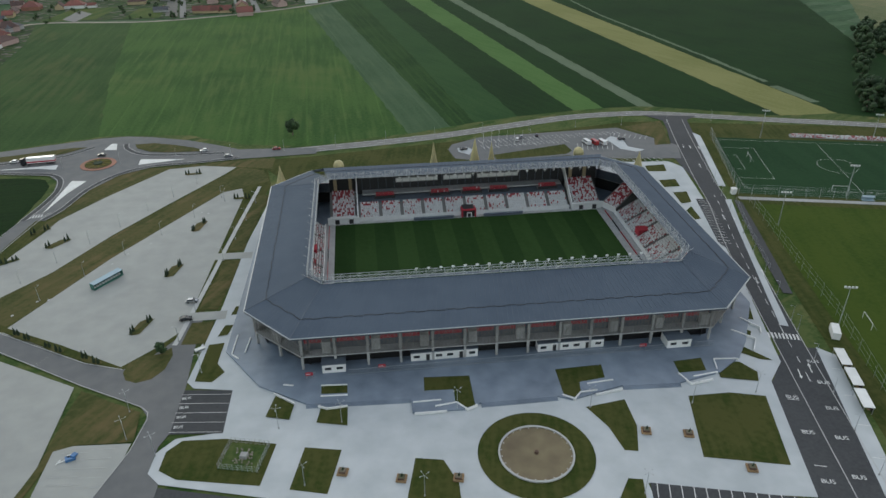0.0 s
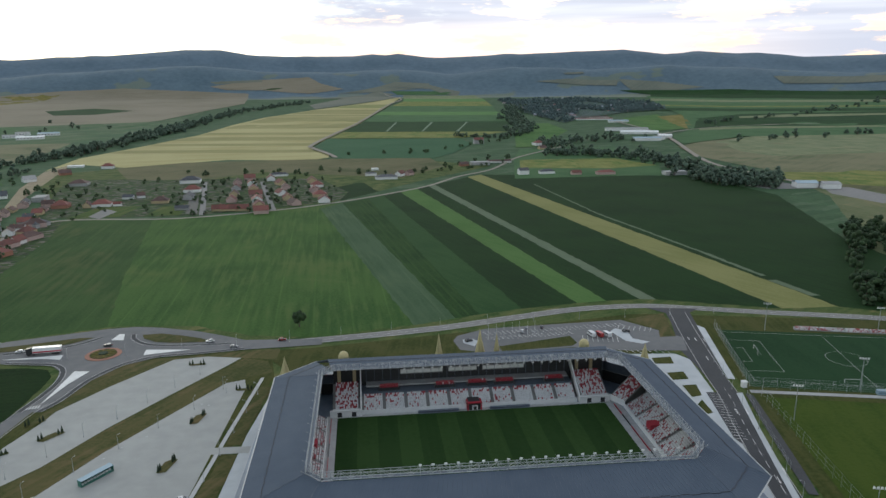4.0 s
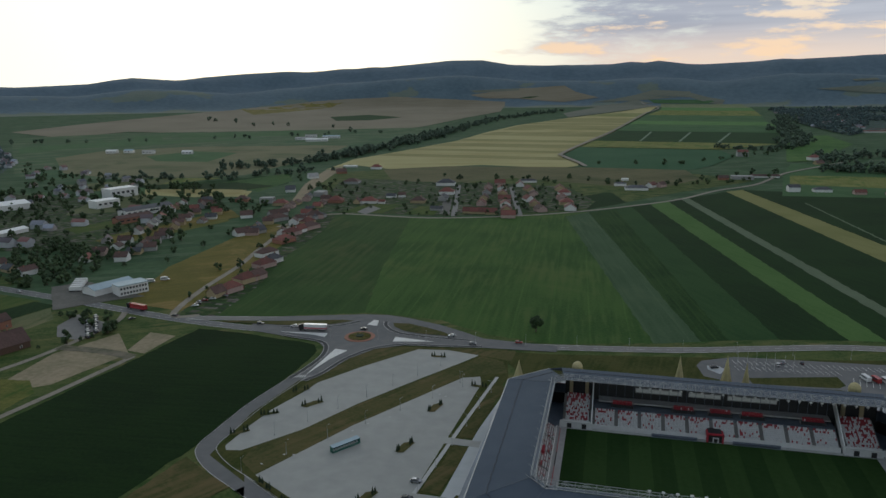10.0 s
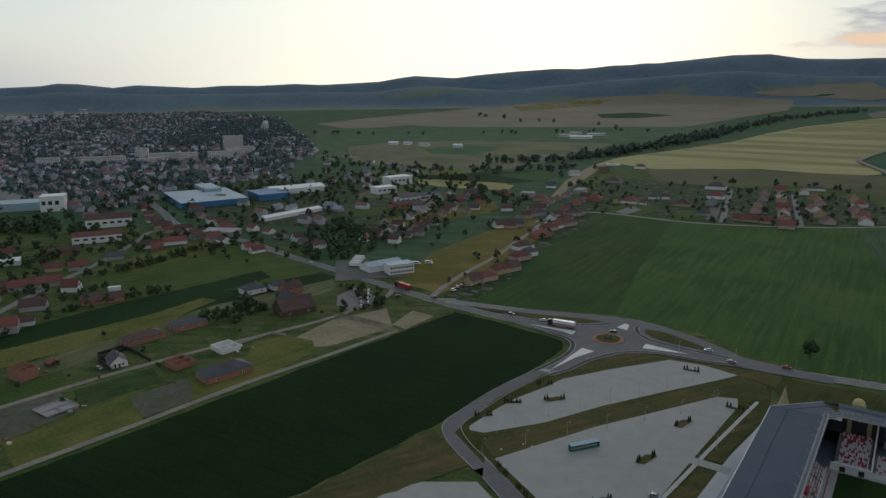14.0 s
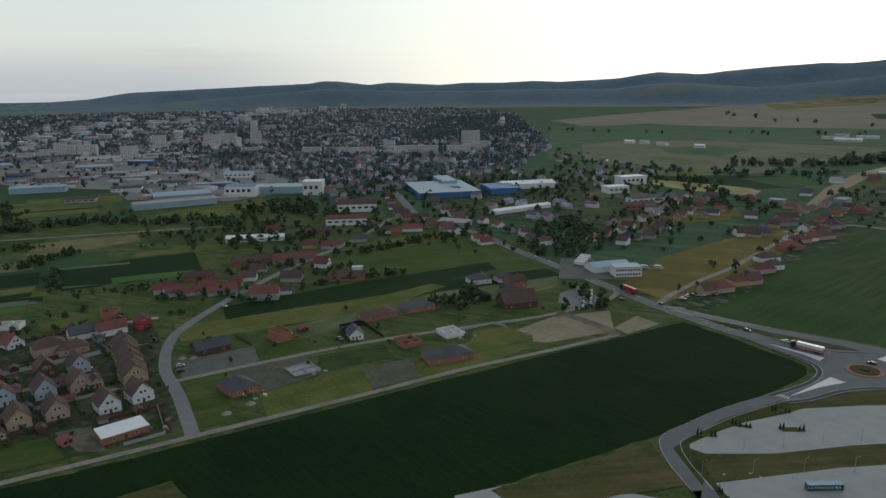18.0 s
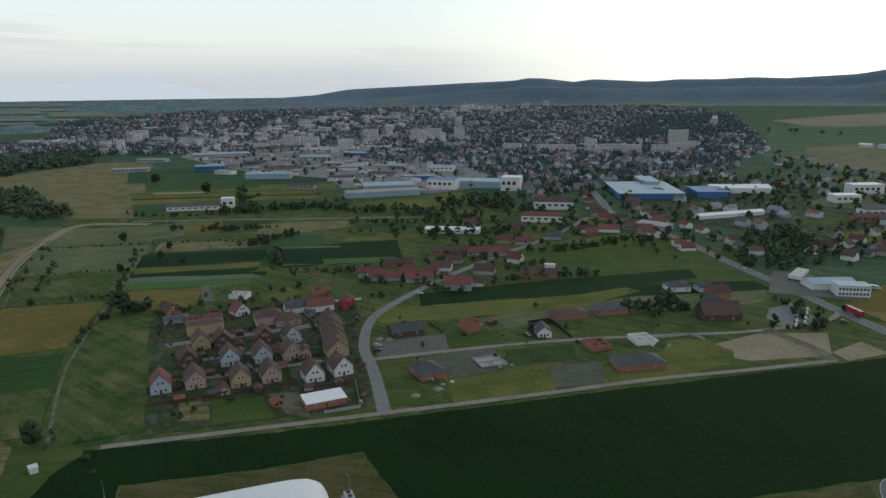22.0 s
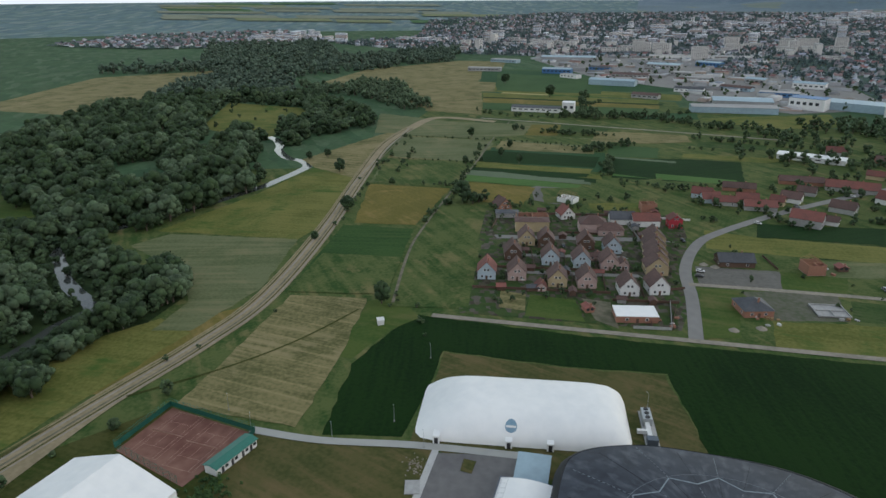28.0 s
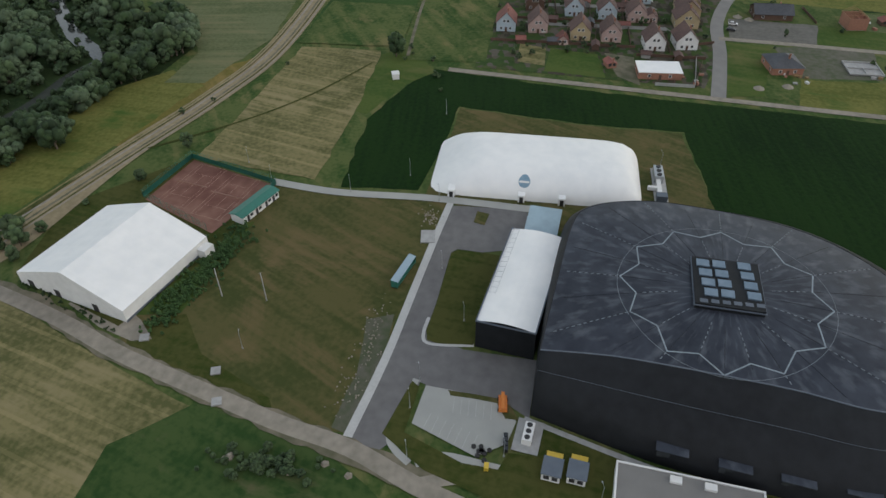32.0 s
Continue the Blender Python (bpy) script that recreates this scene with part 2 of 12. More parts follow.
M = {}
M["ground"] = plots("patchwork_of_fields", [(0.046, 0.088, 0.042), (0.052, 0.096, 0.047), (0.049, 0.092, 0.043), (0.062, 0.104, 0.054), (0.044, 0.086, 0.043), (0.072, 0.112, 0.062), (0.055, 0.099, 0.048)], 190, 60, 28)
M["pasture"] = plots("rolling_pasture", [(0.040, 0.076, 0.034), (0.054, 0.086, 0.038), (0.046, 0.082, 0.034), (0.075, 0.098, 0.050), (0.058, 0.086, 0.042)], 340, 90, 55)
M["rough"] = crop("rough_grass", (0.031, 0.065, 0.016), (0.085, 0.108, 0.036), 30, 5, 0, 14, (0.147, 0.136, 0.058), 0.30)
M["yards"] = plots("estate_yards", [(0.052, 0.048, 0.034), (0.040, 0.066, 0.022), (0.078, 0.070, 0.052), (0.036, 0.064, 0.020), (0.092, 0.084, 0.068), (0.058, 0.074, 0.028), (0.044, 0.070, 0.022)], 17, 12, 4)
# gardens of the far town: bluish greys put haze into the plots
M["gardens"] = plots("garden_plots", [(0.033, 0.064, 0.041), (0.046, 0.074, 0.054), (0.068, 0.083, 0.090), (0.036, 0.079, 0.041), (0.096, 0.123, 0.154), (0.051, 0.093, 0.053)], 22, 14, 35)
# far plain greyed towards blue; distance haze is part of this colour
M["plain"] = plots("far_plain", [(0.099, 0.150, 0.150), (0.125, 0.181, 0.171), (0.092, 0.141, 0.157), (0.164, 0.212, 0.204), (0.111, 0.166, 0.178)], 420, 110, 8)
M["lawn"] = crop("mown_lawn", (0.033, 0.048, 0.010), (0.064, 0.067, 0.020), 80, 2, 0, 14)
M["lawn_dry"] = crop("dry_lawn", (0.049, 0.060, 0.019), (0.088, 0.082, 0.032), 60, 3, 0, 22, (0.127, 0.100, 0.047), 0.4)
M["lawn_green"] = crop("watered_lawn", (0.041, 0.078, 0.017), (0.069, 0.098, 0.025), 76, 6, 0, 30, (0.106, 0.110, 0.040), 0.3)
M["training"] = crop("watered_training_grass", (0.032, 0.059, 0.007), (0.050, 0.075, 0.011), 76, 6, 0, 30)
M["asphalt"] = mat("asphalt", (0.115, 0.118, 0.122), (0.15, 0.15, 0.15), 5.0, 0.9, 0.02, 0, 9)
M["asphalt_new"] = mat("fresh_asphalt", (0.034, 0.036, 0.040), (0.052, 0.054, 0.057), 0.8, 0.88, 0.2, 0, 25)
M["asphalt_old"] = mat("old_road_asphalt", (0.165, 0.16, 0.155), (0.205, 0.20, 0.19), 5.0, 0.92, 0.02, 0, 8)
M["paving"] = mat("pale_paving", (0.374, 0.397, 0.411), (0.468, 0.489, 0.504), 7.0, 0.7, 0.02, 0, 5)
M["paver_lot"] = mat("grey_paver_lot", (0.289, 0.293, 0.278), (0.343, 0.347, 0.326), 6.0, 0.85, 0.02, 0, 7)
M["podium"] = mat("grey_podium_paving", (0.122, 0.152, 0.197), (0.204, 0.246, 0.305), 6.0, 0.5, 0.02, 0, 5)
M["kerb"] = mat("kerb_stone", (0.378, 0.378, 0.369), (0.450, 0.450, 0.441), 0.5, 0.8, 0.1)
M["line"] = mat("road_paint", (0.72, 0.72, 0.70), (0.55, 0.55, 0.53), 0.6, 0.7, 0.05)
M["tan_earth"] = mat("tan_bare_earth", (0.290, 0.235, 0.155), (0.180, 0.160, 0.090), 3.0, 0.95, 0.3, 0, 5)
M["earth"] = mat("bare_earth", (0.17, 0.145, 0.105), (0.075, 0.078, 0.042), 4.0, 0.95, 0.3, 0, 4)
M["gravel"] = mat("gravel_track", (0.283, 0.252, 0.208), (0.186, 0.168, 0.135), 2.2, 0.95, 0.1, 0, 6)
M["basin"] = mat("sandy_basin_floor", (0.185, 0.150, 0.085), (0.12, 0.092, 0.055), 5.0, 0.8, 0.1, 0, 3)
M["sand"] = mat("dry_grass_track", (0.194, 0.158, 0.091), (0.274, 0.223, 0.140), 1.8, 0.95, 0.4, 0, 8)
M["corn"] = crop("dark_maize", (0.004, 0.017, 0.003), (0.009, 0.028, 0.005), 5, 2.2, 0, 60)
M["wheat_green"] = crop("green_wheat", (0.031, 0.074, 0.018), (0.054, 0.106, 0.026), 93, 4, 22, 70, (0.073, 0.113, 0.032), 0.38)
M["wheat_green2"] = crop("green_wheat_dark", (0.025, 0.058, 0.016), (0.040, 0.080, 0.022), 93, 4, 22, 60, (0.059, 0.083, 0.027), 0.35)
M["crop_dark"] = crop("dark_crop", (0.010, 0.028, 0.008), (0.014, 0.039, 0.010), -63, 3, 0, 60)
M["crop_mid"] = crop("mid_green_crop", (0.035, 0.073, 0.027), (0.050, 0.094, 0.036), -63, 3, 0, 60)
M["crop_light"] = crop("light_green_crop", (0.058, 0.119, 0.031), (0.076, 0.141, 0.042), -63, 3, 0, 60)
M["crop_pale"] = crop("pale_stubble_strip", (0.100, 0.132, 0.082), (0.118, 0.151, 0.097), -63, 2, 0, 40)
M["crop_yellow"] = crop("ripening_barley", (0.161, 0.168, 0.060), (0.203, 0.203, 0.080), -63, 3, 0, 60)
M["barley"] = crop("barley_hill_field", (0.270, 0.235, 0.098), (0.335, 0.296, 0.140), 8, 30, 0, 200)
M["wheat_blue"] = crop("bluish_green_wheat", (0.040, 0.078, 0.036), (0.058, 0.098, 0.050), 100, 4, 20, 60, (0.074, 0.112, 0.056), 0.3)
M["crop_rows"] = crop("dark_row_crop", (0.013, 0.038, 0.010), (0.025, 0.059, 0.015), 99, 2.4, 5.5, 60)
M["crop_mid2"] = crop("deep_green_crop", (0.022, 0.057, 0.018), (0.031, 0.071, 0.022), -63, 3, 0, 60)
M["bean"] = crop("dark_bean_field", (0.024, 0.064, 0.028), (0.034, 0.078, 0.034), 8, 6, 0, 120)
M["dry_slope"] = crop("olive_dry_slope", (0.090, 0.092, 0.046), (0.130, 0.122, 0.064), 40, 8, 0, 90, (0.060, 0.080, 0.034), 0.4)
M["plain_pale"] = crop("pale_plain_field", (0.150, 0.170, 0.120), (0.190, 0.205, 0.150), 10, 20, 0, 200)
M["lawn_deep"] = crop("deep_green_grass", (0.025, 0.055, 0.015), (0.050, 0.080, 0.025), 70, 3, 0, 12, (0.088, 0.092, 0.043), 0.2)
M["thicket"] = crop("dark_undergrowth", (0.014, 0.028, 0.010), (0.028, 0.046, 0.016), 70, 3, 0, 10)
M["weedy_earth"] = mat("weedy_earth", (0.105, 0.098, 0.078), (0.050, 0.066, 0.028), 2.5, 0.95, 0.3, 0, 5)
M["gravel_dark"] = mat("dusty_gravel", (0.135, 0.128, 0.116), (0.092, 0.090, 0.078), 2.0, 0.95, 0.2, 0, 5)
M["village_plots"] = plots("village_gardens", [(0.026, 0.052, 0.018), (0.040, 0.072, 0.024), (0.062, 0.084, 0.032), (0.034, 0.050, 0.026), (0.130, 0.122, 0.104), (0.030, 0.060, 0.020), (0.085, 0.080, 0.066), (0.036, 0.068, 0.022)], 24, 15, 8)
M["meadow"] = crop("pale_meadow", (0.084, 0.106, 0.046), (0.128, 0.142, 0.072), 100, 4, 0, 36, (0.168, 0.160, 0.084), 0.45)
M["forecourt"] = mat("forecourt_asphalt", (0.112, 0.108, 0.110), (0.150, 0.146, 0.146), 3.0, 0.9, 0.02, 0, 8)
M["meadow_dry"] = crop("mown_hay_meadow", (0.088, 0.092, 0.036), (0.190, 0.168, 0.080), 74, 2.6, 7.5, 24, (0.235, 0.200, 0.106), 0.40)
M["gold_meadow"] = crop("yellow_green_meadow", (0.084, 0.098, 0.023), (0.147, 0.145, 0.043), 84, 4, 0, 30, (0.055, 0.095, 0.020), 0.5)
M["ochre"] = crop("ochre_meadow", (0.156, 0.129, 0.036), (0.112, 0.104, 0.027), 40, 4, 0, 30, (0.213, 0.158, 0.059), 0.45)
M["hill_brown"] = crop("brown_hill_pasture", (0.178, 0.158, 0.112), (0.222, 0.198, 0.146), 20, 14, 0, 220)
# copies for far fields: haze put into colour by lifting it towards blue
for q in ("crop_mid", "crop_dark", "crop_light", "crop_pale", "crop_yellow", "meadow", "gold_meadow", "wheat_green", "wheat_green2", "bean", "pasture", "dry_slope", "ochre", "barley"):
    hazed_m = M[q].copy()
    hazed_m.name = "upper_" + hazed_m.name
    tree_ = hazed_m.node_tree
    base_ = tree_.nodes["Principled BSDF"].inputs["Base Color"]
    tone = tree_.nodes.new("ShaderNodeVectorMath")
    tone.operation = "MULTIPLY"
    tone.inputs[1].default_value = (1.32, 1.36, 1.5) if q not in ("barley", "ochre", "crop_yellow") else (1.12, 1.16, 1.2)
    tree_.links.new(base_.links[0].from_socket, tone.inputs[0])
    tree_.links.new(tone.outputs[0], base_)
    M["upper_" + q] = hazed_m
M["barley_green"] = crop("half_ripe_barley", (0.215, 0.205, 0.085), (0.270, 0.250, 0.112), 8, 20, 0, 120)
M["hill_grey"] = crop("grey_green_hill_pasture", (0.120, 0.135, 0.110), (0.160, 0.168, 0.132), 30, 12, 0, 160)
# hill forest tinted slate blue: the haze of distance sits in the colour
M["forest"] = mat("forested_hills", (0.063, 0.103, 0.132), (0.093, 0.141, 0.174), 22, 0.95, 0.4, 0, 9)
M["turf"] = crop("artificial_turf", (0.013, 0.040, 0.015), (0.018, 0.049, 0.019), 90, 6, 0, 60)
M["pitch_a"] = crop("pitch_light_stripe", (0.021, 0.047, 0.011), (0.026, 0.055, 0.014), 90, 3, 0, 30)
M["pitch_b"] = crop("pitch_dark_stripe", (0.014, 0.036, 0.008), (0.018, 0.042, 0.010), 90, 3, 0, 30)
M["white"] = mat("white_render", (0.72, 0.72, 0.71), (0.62, 0.62, 0.61), 2.0, 0.7, 0.1)
M["concrete"] = mat("concrete", (0.36, 0.36, 0.355), (0.27, 0.27, 0.265), 1.5, 0.85, 0.2)
M["steel"] = mat("galvanised_steel", (0.46, 0.48, 0.49), (0.36, 0.38, 0.39), 1.0, 0.45, 0.05, 0.6)
M["roof_metal"] = mat("dark_grey_metal_roof", (0.071, 0.091, 0.122), (0.086, 0.108, 0.141), 6.0, 0.8, 0.02, 0.0, 6)
M["screen"] = mat("warm_grey_screen", (0.17, 0.165, 0.155), (0.22, 0.21, 0.20), 1.0, 0.6, 0)
M["roof_seam"] = mat("metal_roof_seam", (0.13, 0.15, 0.18), (0.10, 0.12, 0.15), 2.0, 0.5, 0.0, 0.1)
M["seat_white"] = mat("white_seat", (0.66, 0.66, 0.66), (0.55, 0.55, 0.55), 1.0, 0.5, 0)
M["seat_red"] = mat("red_seat", (0.36, 0.035, 0.05), (0.28, 0.03, 0.04), 1.0, 0.5, 0)
M["red"] = mat("red_panel", (0.42, 0.03, 0.05), (0.32, 0.025, 0.04), 1.0, 0.6, 0)
M["black"] = mat("black_panel", (0.018, 0.018, 0.02), (0.03, 0.03, 0.032), 1.0, 0.6, 0)
M["glass"] = mat("dark_window_glass", (0.03, 0.035, 0.04), (0.05, 0.055, 0.06), 2.0, 0.12, 0)
M["gold"] = mat("pale_gold_shingle", (0.46, 0.40, 0.20), (0.34, 0.30, 0.15), 0.6, 0.5, 0.3, 0.2)
M["membrane"] = mat("white_membrane", (0.80, 0.80, 0.79), (0.72, 0.73, 0.73), 4.0, 0.55, 0.05, 0, 6)
M["green_steel"] = mat("green_painted_steel", (0.03, 0.16, 0.12), (0.025, 0.12, 0.09), 1.0, 0.5, 0)
M["foliage"] = mat("broad_leaves", (0.013, 0.032, 0.010), (0.034, 0.062, 0.019), 2.2, 0.9, 0, 0, 8, True, 0.25)
M["foliage_pale"] = mat("willow_leaves", (0.043, 0.075, 0.034), (0.080, 0.116, 0.061), 2.2, 0.9, 0, 0, 8, True, 0.35)
M["foliage_mid"] = mat("garden_tree_leaves", (0.024, 0.048, 0.018), (0.056, 0.088, 0.034), 2.6, 0.9, 0, 0, 9, True, 0.35)
# leaves of far belts lightened and blued to carry painted haze
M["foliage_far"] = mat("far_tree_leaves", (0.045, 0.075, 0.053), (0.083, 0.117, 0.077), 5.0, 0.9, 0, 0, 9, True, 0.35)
# town leaves hold still more of the haze tint in their colour
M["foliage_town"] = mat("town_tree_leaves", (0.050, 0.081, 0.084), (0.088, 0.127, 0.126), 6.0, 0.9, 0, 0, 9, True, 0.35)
M["reed"] = mat("reed_leaves", (0.026, 0.066, 0.016), (0.052, 0.104, 0.026), 1.5, 0.9, 0, 0, 8, True, 0.25)
M["conifer"] = mat("dark_conifer", (0.014, 0.028, 0.012), (0.022, 0.04, 0.016), 0.8, 0.9, 0.3)
M["bark"] = mat("bark", (0.09, 0.07, 0.05), (0.13, 0.10, 0.08), 0.4, 0.95, 0.4)
M["emblem_blue"] = mat("faded_blue_print", (0.14, 0.25, 0.34), (0.22, 0.33, 0.41), 0.5, 0.6, 0)
M["water"] = mat("river_water", (0.05, 0.055, 0.05), (0.06, 0.065, 0.06), 4.0, 0.08, 0.05)
M["clay"] = mat("red_clay_court", (0.120, 0.046, 0.034), (0.215, 0.112, 0.082), 5.0, 0.95, 0.2, 0, 6)
M["arena"] = mat("black_arena_roofing", (0.022, 0.026, 0.037), (0.044, 0.051, 0.067), 4.0, 0.42, 0.1, 0.1, 5)
M["arena_wall"] = mat("black_arena_cladding", (0.008, 0.009, 0.011), (0.015, 0.017, 0.020), 3.0, 0.62, 0.1)
M["skylight"] = mat("blue_skylight_glass", (0.120, 0.173, 0.230), (0.180, 0.238, 0.302), 2.0, 0.2, 0)
M["court_line"] = mat("worn_court_line", (0.42, 0.28, 0.22), (0.30, 0.17, 0.12), 0.8, 0.8, 0)
M["seam_bright"] = mat("pale_blue_roof_seam", (0.259, 0.310, 0.346), (0.173, 0.209, 0.238), 0.8, 0.7, 0)
M["seam_white"] = mat("pale_roof_seam", (0.20, 0.23, 0.26), (0.13, 0.15, 0.17), 0.8, 0.7, 0)
M["brick"] = mat("raw_red_brick", (0.33, 0.16, 0.11), (0.26, 0.13, 0.09), 0.8, 0.9, 0.3)
M["timber"] = mat("raw_timber", (0.272, 0.177, 0.088), (0.218, 0.136, 0.068), 0.5, 0.8, 0.2)
M["tile_brown"] = mat("brown_roof_tile", (0.070, 0.041, 0.036), (0.112, 0.066, 0.056), 1.0, 0.8, 0.3, 0, 6, False, 0.18)
M["tile_red"] = mat("red_roof_tile", (0.193, 0.065, 0.051), (0.126, 0.053, 0.044), 1.0, 0.8, 0.3, 0, 6, False, 0.3)
M["tile_dark"] = mat("anthracite_roof_tile", (0.05, 0.053, 0.062), (0.075, 0.08, 0.09), 1.0, 0.7, 0.3, 0, 6, False, 0.2)
M["cream"] = mat("cream_render", (0.426, 0.344, 0.205), (0.369, 0.295, 0.180), 2.0, 0.85, 0.1)
M["pink"] = mat("pale_pink_render", (0.448, 0.328, 0.297), (0.384, 0.279, 0.255), 2.0, 0.85, 0.1)
M["blue"] = mat("pale_blue_render", (0.42, 0.50, 0.56), (0.36, 0.43, 0.48), 2.0, 0.85, 0.1)
M["brown"] = mat("dark_brown_boards", (0.11, 0.065, 0.045), (0.085, 0.05, 0.035), 1.0, 0.8, 0.2)
M["metal_blue"] = mat("blue_metal_cladding", (0.05, 0.16, 0.36), (0.045, 0.13, 0.29), 3.0, 0.5, 0.05)
M["metal_pale"] = mat("pale_metal_roof", (0.302, 0.410, 0.475), (0.245, 0.328, 0.387), 3.0, 0.5, 0.05)
M["yellow"] = mat("yellow_paint", (0.60, 0.42, 0.05), (0.5, 0.35, 0.04), 0.6, 0.5, 0)
M["orange"] = mat("orange_paint", (0.60, 0.19, 0.03), (0.5, 0.16, 0.03), 0.6, 0.5, 0)
M["rubber"] = mat("black_rubber", (0.02, 0.02, 0.02), (0.03, 0.03, 0.03), 0.3, 0.9, 0)
M["car_dark"] = mat("dark_car_paint", (0.03, 0.032, 0.036), (0.04, 0.042, 0.046), 1.0, 0.25, 0, 0.3)
M["car_white"] = mat("white_car_paint", (0.68, 0.68, 0.68), (0.6, 0.6, 0.6), 1.0, 0.25, 0)
M["car_silver"] = mat("silver_car_paint", (0.35, 0.36, 0.38), (0.3, 0.31, 0.33), 1.0, 0.25, 0, 0.5)
M["car_red"] = mat("red_car_paint", (0.33, 0.04, 0.04), (0.28, 0.035, 0.035), 1.0, 0.25, 0)
# walls and roofs shifted to blue-grey, painting in the haze over the town
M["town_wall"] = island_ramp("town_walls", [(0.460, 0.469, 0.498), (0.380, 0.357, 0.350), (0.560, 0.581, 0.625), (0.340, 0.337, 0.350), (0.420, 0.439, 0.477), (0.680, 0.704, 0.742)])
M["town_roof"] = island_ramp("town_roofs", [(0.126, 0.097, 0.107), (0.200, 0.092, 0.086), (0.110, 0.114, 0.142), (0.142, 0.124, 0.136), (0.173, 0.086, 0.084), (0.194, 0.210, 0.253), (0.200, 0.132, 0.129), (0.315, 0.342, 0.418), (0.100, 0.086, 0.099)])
M["shed_roof"] = island_ramp("shed_roofs", [(0.216, 0.223, 0.230), (0.144, 0.151, 0.158), (0.302, 0.324, 0.338), (0.115, 0.094, 0.086), (0.396, 0.403, 0.410), (0.173, 0.079, 0.065), (0.187, 0.216, 0.259)])
M["shed_wall"] = island_ramp("shed_walls", [(0.30, 0.31, 0.32), (0.22, 0.22, 0.22), (0.42, 0.42, 0.41), (0.34, 0.28, 0.24), (0.50, 0.51, 0.52)])
# apartment walls whitened and blued, haze included in the paint
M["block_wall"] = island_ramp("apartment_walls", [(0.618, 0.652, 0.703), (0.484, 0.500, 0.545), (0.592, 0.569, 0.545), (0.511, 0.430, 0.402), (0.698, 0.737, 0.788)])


# backdrop emits an even glow, the colour of haze before far mountains
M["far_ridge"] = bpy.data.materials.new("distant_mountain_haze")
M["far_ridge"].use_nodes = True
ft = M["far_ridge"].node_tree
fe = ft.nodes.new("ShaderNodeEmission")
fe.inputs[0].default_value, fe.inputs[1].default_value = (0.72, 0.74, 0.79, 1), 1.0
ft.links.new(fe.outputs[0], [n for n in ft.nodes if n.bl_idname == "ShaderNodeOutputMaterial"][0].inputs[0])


def streaked(m, light):
    """Adds pale streaks that run out from the middle of the thing."""
    nt = m.node_tree
    bs = nt.nodes["Principled BSDF"]
    src = bs.inputs["Base Color"].links[0].from_socket
    tc = nt.nodes.new("ShaderNodeTexCoord")
    sp = nt.nodes.new("ShaderNodeSeparateXYZ")
    nt.links.new(tc.outputs["Object"], sp.inputs[0])

    def mth(op, a, b=0.0):
        q = nt.nodes.new("ShaderNodeMath")
        q.operation = op
        for i, v in ((0, a), (1, b)):
            if isinstance(v, (int, float)):
                q.inputs[i].default_value = v
            else:
                nt.links.new(v, q.inputs[i])
        return q.outputs[0]

    x, y = mth("SUBTRACT", sp.outputs[0], 4.0), mth("ADD", sp.outputs[1], 1.5)
    cb = nt.nodes.new("ShaderNodeCombineXYZ")
    nt.links.new(mth("MULTIPLY", mth("ARCTAN2", y, x), 12.0), cb.inputs[0])
    nt.links.new(mth("MULTIPLY", mth("SQRT", mth("ADD", mth("MULTIPLY", x, x), mth("MULTIPLY", y, y))), 0.17), cb.inputs[1])
    no = nt.nodes.new("ShaderNodeTexNoise")
    no.inputs["Scale"].default_value, no.inputs["Detail"].default_value = 1.0, 5.0
    nt.links.new(cb.outputs[0], no.inputs["Vector"])
    mr = nt.nodes.new("ShaderNodeMapRange")
    mr.inputs[1].default_value, mr.inputs[2].default_value = 0.50, 0.74
    nt.links.new(no.outputs[0], mr.inputs[0])
    mx = nt.nodes.new("ShaderNodeMix")
    mx.data_type = "RGBA"
    nt.links.new(mr.outputs[0], mx.inputs[0])
    nt.links.new(src, mx.inputs[6])
    mx.inputs[7].default_value = (*light, 1)
    nt.links.new(mx.outputs[2], bs.inputs["Base Color"])


streaked(M["arena"], (0.088, 0.098, 0.116))
for q in ("arena", "arena_wall", "roof_metal", "roof_seam"):
    M[q].node_tree.nodes["Principled BSDF"].inputs["Specular IOR Level"].default_value = 0.2


